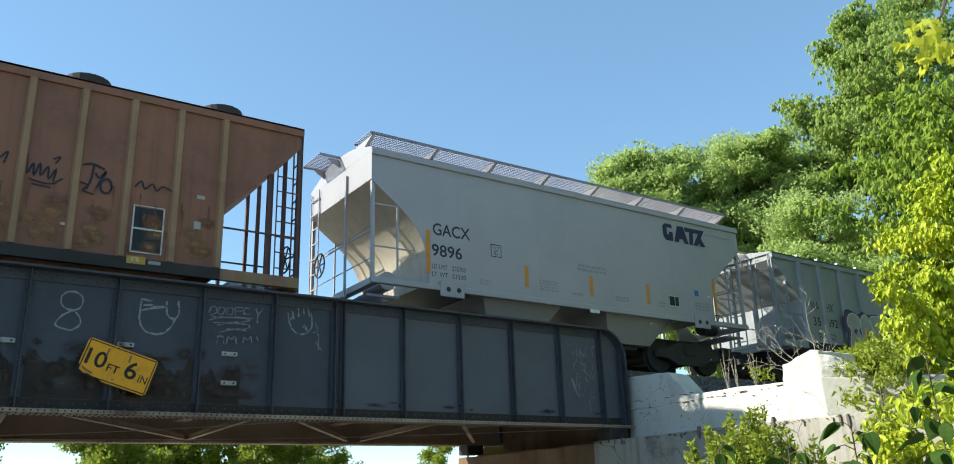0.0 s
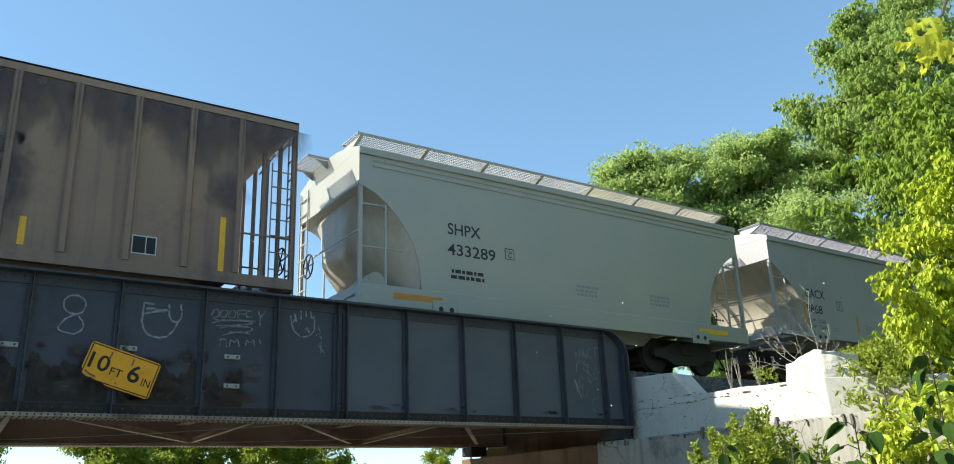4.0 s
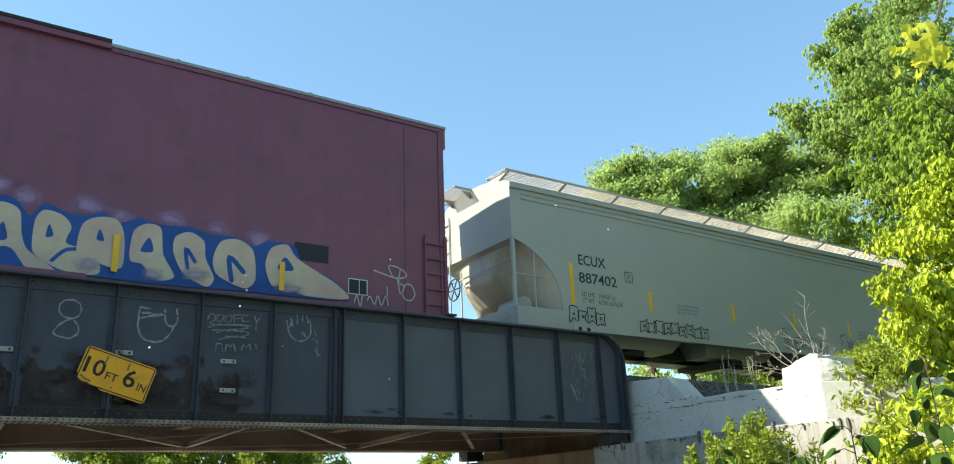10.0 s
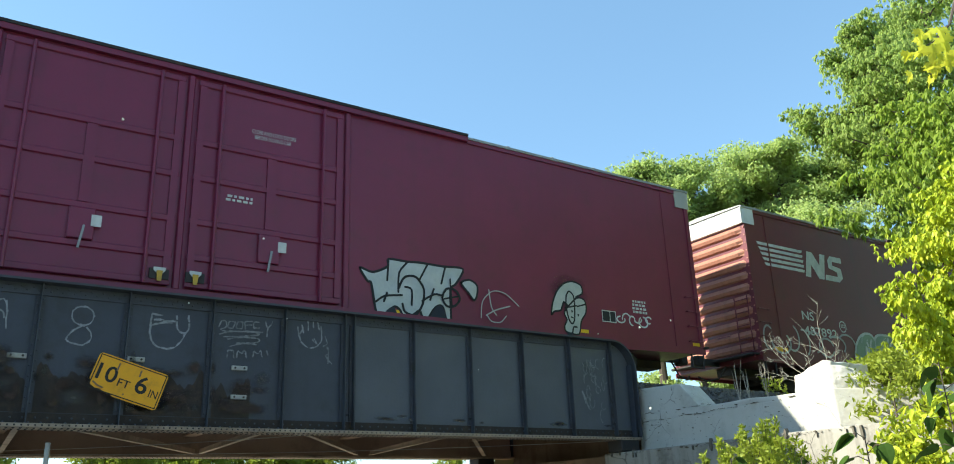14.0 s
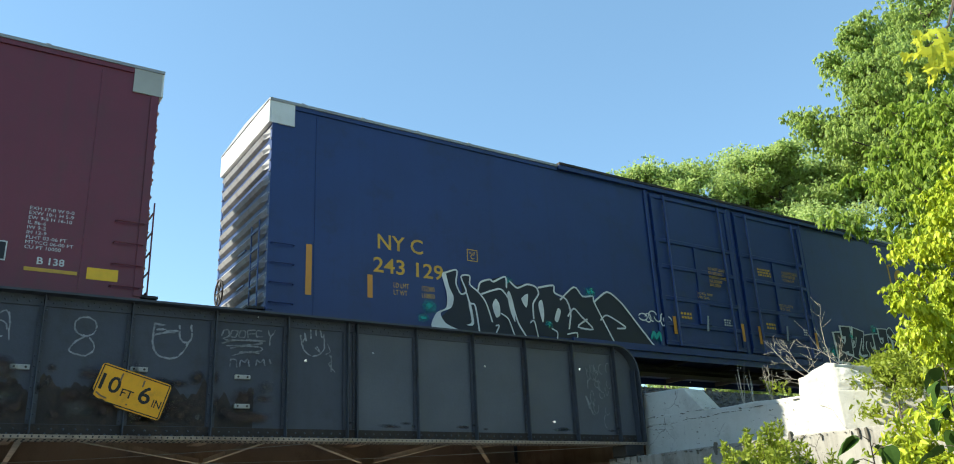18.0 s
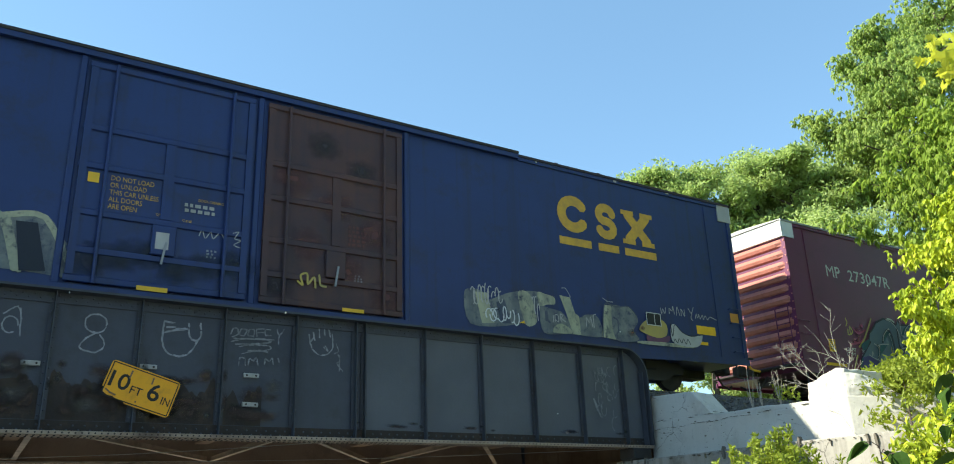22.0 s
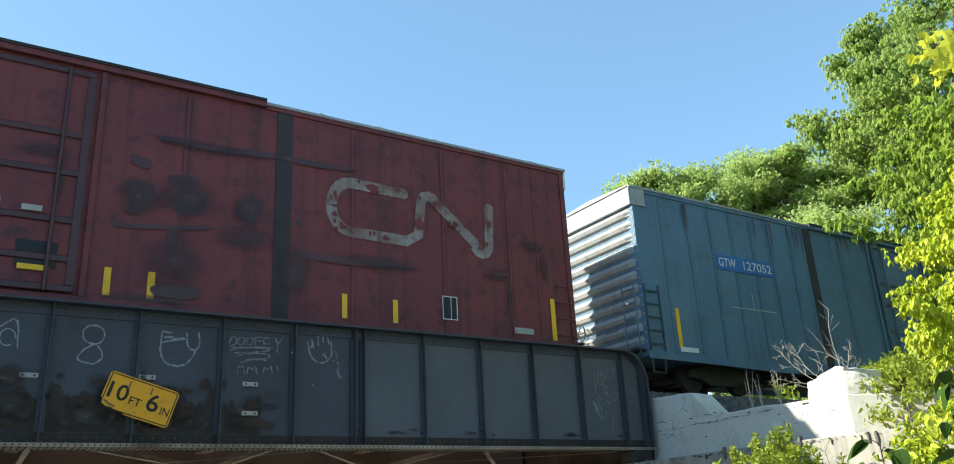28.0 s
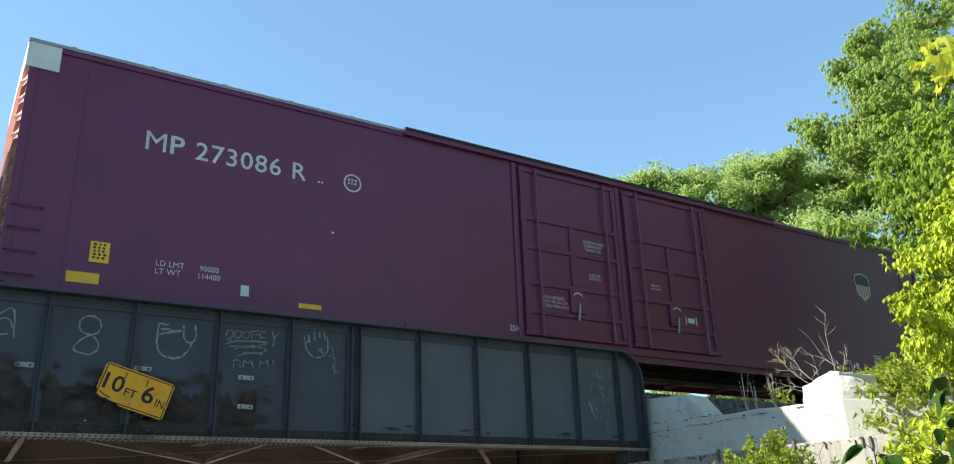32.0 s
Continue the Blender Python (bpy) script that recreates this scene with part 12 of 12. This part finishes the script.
tree("broad yellow-green tree on the near bank of the track", (24.2, 10.2, 3.4), 10.6, 2.5, 0.16, M_LEAF_MID, 7, leaf=0.23, per=45, limbs=20, clump=0.7, crown_from=0.42, sub=5, fan=5, hang=58, pad=0.55, aspect=0.38,
     boughs=((-3.7, 2.55, 6.0), (-2.6, 2.4, 7.4), (-1.3, 2.2, 8.3), (-1.2, 1.7, 9.6)))
for k, (x, y, h) in enumerate(((70, 46, 23), (84, 40, 25), (72, 25.8, 26))):
    tree("green woodland tree in the distance", (x, y, -0.2), h, h * 0.34, 0.3, M_LEAF_FAR, 20 + k, leaf=0.42, per=70, limbs=12, clump=1.7)

tree("round green tree on the far bank of the track", (38.5, 24.3, -0.2), 18.4, 3.3, 0.3, M_LEAF_FAR, 140, leaf=0.24, per=170, limbs=20, clump=1.1, crown_from=0.35, sub=5, pad=0.65)

# unseen trees added on the near bank, to darken the cars' light and reflections
for k, (x, y, h) in enumerate(((27, -7, 19), (35, -3.5, 22), (44, -7, 23), (54, -3, 25), (66, -6, 26))):
    tree("unseen tall green tree added to darken the cars' reflections", (x, y, -0.2), h, h * 0.3, 0.35, M_LEAF_BIG, 60 + k, leaf=0.6, per=60, limbs=16, clump=2.2, crown_from=0.12)

# more unseen trees added behind the road, to cut low sky light on the train
for k, (x, y, h) in enumerate(((-24, -20, 12), (-13, -25, 13), (-3, -28, 12.5), (7, -27, 13.5), (16, -22, 13))):
    tree("unseen tree added behind the road to darken reflections", (x, y, -0.2), h, 4.6, 0.25, M_LEAF_FAR, 80 + k, leaf=0.5, per=50, limbs=14, clump=1.6, crown_from=0.1)

# undergrowth on the far bank of the track
ug = thing("undergrowth", "dense green undergrowth on the far bank of the track", "undergrowth", kind="stuff", at=(0, 0, 0))
rng = random.Random(71)
leaf_cloud("leaves", [(rng.uniform(13.5, 60), rng.uniform(19.6, 22.5), RAIL_Z - rng.uniform(-0.9, 1.5), rng.uniform(0.5, 1.0)) for _ in range(170)], 90, 0.2, M_LEAF_FAR, ug, 72)
ug2 = thing("undergrowth", "weedy green growth on the near bank", "undergrowth", kind="stuff", at=(0, 0, 0))
leaf_cloud("leaves", [(rng.uniform(14.2, 40), rng.uniform(9.3, 12.3), 3.55 + rng.uniform(0.0, 0.35), rng.uniform(0.2, 0.4)) for _ in range(150)], 45, 0.12, M_LEAF_BUSH, ug2, 73)

# low trees far off, seen below the bridge
for k, x in enumerate((4.5, 14.5, 17.5, 20.5, 23.5, 26.5, 29.5, 32.5, 35.0)):
    tree("distant sunlit roadside tree", (x, 78 + (k * 7) % 5, -0.2), 9.5 + (k * 5 % 3) * 0.4, 2.9, 0.2, M_LEAF_BUSH, 40 + k, leaf=0.34, per=100, limbs=14, clump=1.2, crown_from=0.12)
tree("small distant roadside tree", (48.3, 79, -0.2), 9.0, 1.8, 0.15, M_LEAF_BUSH, 55, leaf=0.3, per=80, limbs=12, clump=0.9, crown_from=0.12)
# a pole in the gap
pole = thing("utility_pole", "pale wooden utility pole beyond the bridge", "pole", at=(51.7, 78, -0.1))
part("shaft", tube(bmesh.new(), [(0, 0, 0), (0, 0, 9.0)], [0.16, 0.12], 10), M_TWIG, pole)
part("crossarm", boxes((-1.2, 1.2, -0.06, 0.06, 8.3, 8.45)), M_TWIG, pole)

# lime-green young trees in front of the wall's end
tree("bright lime-green young tree beside the wall", (18.5, 8.3, 2.2), 6.9, 1.9, 0.10, M_LEAF_LIME, 8, leaf=0.15, per=85, oval=True, limbs=26, clump=0.5, crown_from=0.05, lean=(0.4, 0.1), sub=5, fan=5, hang=58, aspect=0.55)
tree("bright lime-green sapling beside the wall", (16.3, 7.5, 1.6), 4.4, 1.2, 0.06, M_LEAF_LIME, 9, leaf=0.15, per=62, oval=True, limbs=14, clump=0.42, crown_from=0.1, sub=4, fan=5, hang=58, aspect=0.55,
     boughs=((-2.5, 0.1, 3.55), (-2.2, 0.0, 3.0), (-1.5, -0.2, 3.9), (-1.9, 0.2, 2.5)))
tree("bright lime-green low young tree below the wall", (15.4, 6.5, 0.4), 4.6, 1.35, 0.06, M_LEAF_LIME, 14, leaf=0.155, per=70, oval=True, limbs=18, clump=0.45, crown_from=0.2, sub=4, fan=5, hang=58, aspect=0.55)
tree("leafy green sapling on the bank", (15.5, 9.15, 3.3), 1.25, 0.62, 0.03, M_LEAF_BUSH, 10, leaf=0.11, per=70, oval=True, limbs=8, clump=0.3, crown_from=0.1, sub=4, category="sapling")
# bush before the wall
bush = thing("bush", "small-leaved green bush of many upright shoots before the wall", "bush", at=(9.75, 7.6, -0.06))
rng = random.Random(11)
bm = bmesh.new()
clumps = []
for k in range(85):
    a, d = rng.uniform(0, 6.28), 0.98 * math.sqrt(rng.random())
    top = 2.98 - 0.62 * d * d + rng.uniform(-0.34, 0.10)
    foot = Vector((math.cos(a) * d * 0.25, math.sin(a) * d * 0.25, 0))
    pts = [foot, Vector((math.cos(a) * d * 0.75, math.sin(a) * d * 0.75, top * 0.55)), Vector((math.cos(a) * d, math.sin(a) * d, top))]
    tube(bm, pts, [0.012, 0.007, 0.003], 4)
    for q in range(15):
        w = 1.0 - 0.048 * q
        c = pts[1].lerp(pts[2], (w - 0.3) / 0.7)
        clumps.append((c.x + rng.uniform(-0.02, 0.02), c.y + rng.uniform(-0.02, 0.02), c.z, 0.035 + 0.006 * q))
tagged(part("shoot", bm, M_BARK, bush), kind="stuff")
leaf_cloud("leaves", clumps, 11, 0.082, M_LEAF_BUSH, bush, 111, droop=-0.5, oval=True, flat=1.0, aspect=0.42)
# saplings near the camera; shade is put into their dark leaf colour
def leaf_mesh(length, width):
    """One broad heart-shaped leaf, folded along its midrib and bent down to its tip."""
    prof = [(0.0, 0.0), (-0.04, 0.22), (0.1, 0.42), (0.32, 0.5), (0.58, 0.40), (0.82, 0.18), (1.0, 0.0)]
    verts = [(p * length, 0, -0.25 * length * p * p) for p, w in prof]
    for s in (1, -1):
        verts += [(p * length, s * w * width, 0.10 * w * width - 0.25 * length * p * p) for p, w in prof]
    n = len(prof)
    faces = []
    for k in range(n - 1):
        faces.append((k, k + 1, n + k + 1, n + k))
        faces.append((k + 1, k, 2 * n + k, 2 * n + k + 1))
    me = bpy.data.meshes.new("leaf")
    me.from_pydata(verts, [], faces)
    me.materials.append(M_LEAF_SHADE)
    me.update()
    return me


LEAVES = [leaf_mesh(0.22, 0.17), leaf_mesh(0.17, 0.12), leaf_mesh(0.13, 0.10)]


def leafy_stem(label, at, height, bare, n, reach, seed):
    """A slender shoot with a few broad leaves on long stalks."""
    rs = random.Random(seed)
    t = thing("sapling", label, "sapling", "dark saplings beside the road", at=at)
    spine = [Vector((0.06 * math.sin(3 * k / 6 + seed), 0.06 * math.cos(2 * k / 6 + seed), height * k / 6)) for k in range(7)]
    part("stem", tube(bmesh.new(), spine, [0.014 - 0.0015 * k for k in range(7)], 6), M_BARK, t)
    for k in range(n):
        f = bare + (1 - bare) * (k + 0.5) / n
        j = min(int(f * 6), 5)
        p0 = spine[j].lerp(spine[j + 1], f * 6 - j)
        a = k * 2.4 + rs.uniform(-0.5, 0.5)
        d = reach * rs.uniform(0.3, 1.0) * (1.1 - 0.6 * f)
        p1 = p0 + Vector((math.cos(a) * d, math.sin(a) * d, d * rs.uniform(-0.05, 0.35)))
        twig = part("leaf_stalk", tube(bmesh.new(), [p0, p0.lerp(p1, 0.5) + Vector((0, 0, 0.03)), p1], [0.005, 0.004, 0.003], 4), M_BARK, t)
        for q in range(2):
            lf = new("leaf", rs.choice(LEAVES))
            lf.parent = twig
            lf.matrix_local = pose(*p1.lerp(p0, 0.25 * q), rs.uniform(-50, 50), rs.uniform(10, 75), math.degrees(a) + rs.uniform(-60, 60))


leafy_stem("sapling with broad leaves darkened for shade", (7.25, 3.72, -0.06), 3.05, 0.62, 17, 0.46, 3)
leafy_stem("low sapling with broad leaves darkened for shade", (6.4, 5.4, -0.06), 2.36, 0.78, 9, 0.40, 5)
leafy_stem("low sapling with broad leaves darkened for shade", (6.45, 4.7, -0.06), 2.32, 0.8, 9, 0.36, 6)
leafy_stem("low sapling with broad leaves darkened for shade", (6.4, 4.05, -0.06), 2.45, 0.76, 10, 0.38, 7)
# lime-green growth below the flaring wall
tree("lime-green leafy shrub before the lower wall", (11.2, 5.75, -0.06), 3.35, 0.85, 0.03, M_LEAF_LIME, 17, leaf=0.13, per=20, oval=True, limbs=16, clump=0.32, crown_from=0.45, sub=4, fan=4, droop=1.1, category="shrub")
tree("thin green leafy shrub before the lower wall", (11.3, 6.5, -0.06), 2.95, 0.62, 0.03, M_LEAF_BUSH, 18, leaf=0.10, per=20, oval=True, limbs=14, clump=0.26, crown_from=0.6, sub=4, fan=4, droop=1.1, category="shrub")
# thin growth before the flaring wall
tree("thin leafy growth before the whitewashed wall", (13.15, 7.62, 1.05 + E0), 1.15, 0.62, 0.02, M_LEAF_BUSH, 16, leaf=0.10, per=14, oval=True, limbs=11, clump=0.24, crown_from=0.06, sub=4, fan=3, droop=1.0, category="shrub")

# bare twigs on the pier
rng = random.Random(5)
tw = thing("dry_shrub", "leafless grey-brown twiggy shrub on top of the wall", "shrub", at=(13.2, 8.98, 2.13 + E0))
bm = bmesh.new()


def twig(a, lean, length, bend, r, depth):
    """A dry branch in the wall's plane: lean from upright in degrees, bending as it grows, with twigs and side twigs on it."""
    pts, th = [Vector(a)], lean
    n = 6
    out = rng.uniform(-0.18, 0.18)
    for q in range(n):
        th += bend / n + rng.uniform(-9, 9)
        w = radians(th)
        pts.append(pts[-1] + Vector((0.62 * math.sin(w) + 0.78 * out, -0.78 * math.sin(w) + 0.62 * out, math.cos(w))) * length / n)
    tube(bm, pts, [max(0.0026, r * 0.8 * (1 - 0.7 * k / n)) for k in range(n + 1)], 5 if depth else 4)
    if depth:
        for q in range(7 if depth > 1 else 5):
            m = rng.randrange(1, n)
            side = rng.choice((-1, 1))
            twig(pts[m].lerp(pts[m + 1], rng.random()), th + side * rng.uniform(25, 60), length * rng.uniform(0.18, 0.42), -side * rng.uniform(0, 35), r * 0.5, depth - 1)
    return pts


twig((-0.12, 0.16, 0.0), -55, 0.92, -8, 0.009, 2)
twig((-0.06, 0.08, 0.0), -50, 0.80, 42, 0.008, 2)
twig((-0.2, 0.25, -0.05), -66, 0.55, -6, 0.007, 2)
twig((-0.22, 0.28, -0.1), -74, 0.42, -4, 0.006, 1)
twig((-0.05, 0.06, 0.0), 4, 0.55, -16, 0.006, 1)
stem = twig((0.13, -0.17, 0.08), -14, 0.52, 14, 0.010, 1)
twig(stem[-1], 0, 0.72, 2, 0.006, 1)
fork = twig(stem[3], -42, 0.56, -30, 0.007, 1)
twig(fork[2], -12, 0.66, -4, 0.006, 0)
twig(stem[5], -18, 0.4, -8, 0.004, 0)
twig((0.15, -0.2, 0.08), 42, 0.52, -40, 0.008, 2)
twig((0.17, -0.22, 0.06), 58, 0.40, -34, 0.006, 1)
tagged(part("branchwork", bm, M_TWIG, tw), kind="stuff")
for k, (x, y, h) in enumerate(((13.0, 10.55, 1.0), (13.05, 9.95, 0.75), (13.1, 10.4, 0.8))):
    st = thing("dry_weed", "dry upright weed stalks on the wall", "weed", "dry weeds on the wall", at=(x, y, 1.8 + E0))
    bm = bmesh.new()
    for q in range(5):
        d = Vector((rng.uniform(-0.12, 0.12), rng.uniform(-0.12, 0.12), h * rng.uniform(0.6, 1.0)))
        tube(bm, [(0, 0, 0), d * 0.5 + Vector((rng.uniform(-0.03, 0.03), 0, 0)), d], [0.008, 0.006, 0.003], 4)
    tagged(part("stalk_tuft", bm, M_TWIG, st), kind="stuff")
leaf_cloud_ob = thing("weed", "small green weed on the wall", "weed", at=(13.1, 9.9, 1.86 + E0))
leaf_cloud("leaves", [(0, 0, 0.15, 0.16), (0.05, -0.15, 0.2, 0.14), (0, 0.1, 0.3, 0.1)], 30, 0.10, M_LEAF_BUSH, leaf_cloud_ob, 77)


# a maple spray that hangs into view close by
def maple_leaf(bm, at, ax, side, s):
    ax, side = Vector(ax).normalized(), Vector(side).normalized()
    nrm = ax.cross(side)
    half = [(0.0, 0.0), (0.12, 0.10), (0.42, 0.02), (0.36, 0.16), (0.62, 0.34), (0.40, 0.36), (0.38, 0.52), (0.16, 0.46), (0.17, 0.72), (0.0, 1.0)]
    out = half + [(-a, b) for a, b in half[-2:0:-1]]
    vs = [bm.verts.new(Vector(at) + ax * (b * s) + side * (a * s) - nrm * (abs(a) * 0.25 * s + b * b * 0.2 * s)) for a, b in out]
    mid = bm.verts.new(Vector(at) + ax * 0.4 * s)
    for i in range(len(vs)):
        bm.faces.new((mid, vs[i], vs[(i + 1) % len(vs)]))


mb = thing("maple_tree", "maple tree with sunlit yellow-green leaves on a hanging branch", "tree", at=(14.5, 3.2, -0.1))
bm = bmesh.new()
tube(bm, [(0, 0, 0), (0.1, 0.05, 3.0), (0.3, 0, 6.0), (0.4, 0.1, 9.5), (0.6, 0.1, 12.5)], [0.28, 0.22, 0.18, 0.12, 0.04], 10)
part("trunk", bm, M_BARK, mb)
O = Vector((9.30 - 14.5, 4.05 - 3.2, 4.85 + E0 + 0.05))
bm = bmesh.new()
tube(bm, [(0.35, 0.05, 8.6), (-1.6, 0.3, 9.3), tuple(O + Vector((1.6, 0.3, 1.6))), tuple(O + Vector((0.7, 0.1, 0.75))), tuple(O + Vector((0, 0, 0.25))), tuple(O + Vector((-0.35, 0, 0.05)))], [0.08, 0.05, 0.03, 0.014, 0.008, 0.004], 6)
part("limb", bm, M_BARK, mb)
rng = random.Random(44)
for k in range(32):
    bm = bmesh.new()
    f = rng.random()
    p = O + Vector((-0.5 + 1.1 * f, rng.uniform(-0.2, 0.2), 0.0 + 0.5 * f + rng.uniform(-0.4, 0.25)))
    maple_leaf(bm, p, (rng.uniform(-0.7, 0.4), rng.uniform(-0.4, 0.3), -1.0), (1, rng.uniform(-1.6, 1.6), rng.uniform(-0.5, 0.5)), rng.uniform(0.14, 0.25))
    part("leaf", bm, M_LEAF_MAPLE, mb)
for q, (x, z) in enumerate(((1.5, 9.0), (-0.8, 11.0), (1.2, 11.8), (0.3, 13.0), (2.0, 10.5))):
    leaf_cloud("crown", [(x + rng.uniform(-1, 1), rng.uniform(-1.5, 1.5), z + rng.uniform(-0.8, 0.8), 1.0) for _ in range(10)], 40, 0.22, M_LEAF_MAPLE, mb, 90 + q)


# ---- cottonwood fluff drifting in the train's wind, and a work truck that passes below ----
FLUFF = []
rng = random.Random(99)
for k in range(26):
    ff = thing("seed_fluff", "tiny white tuft of cottonwood fluff in the air", "fluff", "fluff in the air", at=(0, 0, 0))
    bm = bmesh.new()
    bmesh.ops.create_icosphere(bm, subdivisions=1, radius=0.014)
    for v in bm.verts:
        v.co *= rng.uniform(0.4, 1.2)
    part("tuft", bm, M_WHITE, ff)
    FLUFF.append((ff, k))

truck_ob = thing("work_truck", "white work truck with a pipe on its ladder rack", "truck", at=(-2.2, -30, 0))
part("cab", prism(bmesh.new(), [(-2.6, 0.45), (-2.6, 1.0), (-1.6, 1.1), (-1.15, 1.85), (0.3, 1.9), (0.35, 0.45)], -0.95, 0.95), M_WHITE, truck_ob)
part("bed", boxes((0.38, 2.7, -0.95, 0.95, 0.5, 1.25), bevel=0.03), M_WHITE, truck_ob)
for x in (0.45, 1.6, 2.62):
    for y in (-0.9, 0.9):
        part("rack_post", boxes((x - 0.03, x + 0.03, y - 0.03, y + 0.03, 1.25, 2.2)), M_WHITE, truck_ob)
    part("rack_bar", boxes((x - 0.03, x + 0.03, -0.93, 0.93, 2.2, 2.26)), M_WHITE, truck_ob)
part("stake", boxes((2.66, 2.72, 0.7, 0.74, 2.2, 2.85)), M_BRACKET, truck_ob)
part("pipe", tube(bmesh.new(), [(-1.2, 0.45, 2.36), (2.9, 0.45, 2.36)], 0.1, 14), M_WHITE, truck_ob)
for x in (-1.75, 1.75):
    for y in (-0.85, 0.85):
        part("wheel", cylinder(bmesh.new(), (x, y, 0.36), 0.36, 0.24, "y", 18), M_BLACK, truck_ob)
part("windscreen", prism(bmesh.new(), [(-1.62, 1.12), (-1.17, 1.84), (-1.19, 1.86), (-1.64, 1.14)], -0.8, 0.8), P_NAVYSIGN, truck_ob)


# ---- motion ----
RUN = ((0, 0.0), (2, 20.88), (4, 41.75), (6, 62.78), (8, 83.93), (10, 105.11), (12, 126.3), (14, 147.48), (16, 168.65), (18, 189.75),
       (20, 210.85), (22, 231.93), (24, 253.01), (26, 274.1), (28, 295.29), (30, 316.58), (32, 337.82))


def motions():
    for car, u in CARS:
        walk(car, [(t, pose(u - s, TRACK_Y, RAIL_Z)) for t, s in RUN])
    # wheels roll with the train: one turn pattern for leading axles, one for trailing axles
    ts = [k / FPS for k in range(0, 32 * FPS + 1)]
    run = np.interp(ts, [t for t, _ in RUN], [s for _, s in RUN])
    for lead in WHEELS[:2]:
        dx = lead.location.x
        walk(lead, [(t, pose(dx, 0, WHEEL_R, 0, -math.degrees(s / WHEEL_R), 0)) for t, s in zip(ts, run)])
    for k, w in enumerate(WHEELS[2:]):
        first = WHEELS[k % 2]
        w.rotation_mode = "QUATERNION"
        w.animation_data_create()
        w.animation_data.action = first.animation_data.action
        w.animation_data.action_slot = first.animation_data.action_slot
    # fluff blown along with the train, sinking slowly
    for ff, k in FLUFF:
        rng = random.Random(500 + k)
        y, z, v, x0 = rng.uniform(6.0, 12.4), rng.uniform(2.6, 5.6), rng.uniform(0.5, 1.6), rng.uniform(2.0, 9.0)
        ph = rng.uniform(0, 6)
        rows = []
        for i in range(33):
            span = 14.0
            x = x0 + 22.0 * (k / 26.0 - 0.1) - v * (i - 6.0)
            rows.append((i, pose(x, y + 0.3 * math.sin(i * 0.9 + ph), z + 0.35 * math.sin(i * 0.7 + ph) - 0.03 * i, 20 * math.sin(i + ph), 0, 15 * i)))
        walk(ff, rows)
    # the truck turns onto the road and drives away under the bridge
    walk(truck_ob, [(0, pose(-1.9, -22, 0, rz=-90)), (6, pose(-1.9, -4, 0, rz=-90)), (10, pose(-0.9, 8.2, 0, rz=-98)), (12, pose(0.85, 11.9, 0, rz=-110)), (13, pose(1.36, 13.02, 0, rz=-112.4)), (13.8, pose(1.59, 13.56, 0, rz=-112.4)), (14.5, pose(1.89, 14.1, 0, rz=-112.4)),
                    (16.5, pose(2.24, 15.18, 0, rz=-112.4)), (21, pose(3.2, 22, 0, rz=-98)), (32, pose(3.8, 70, 0, rz=-92))])


motions()
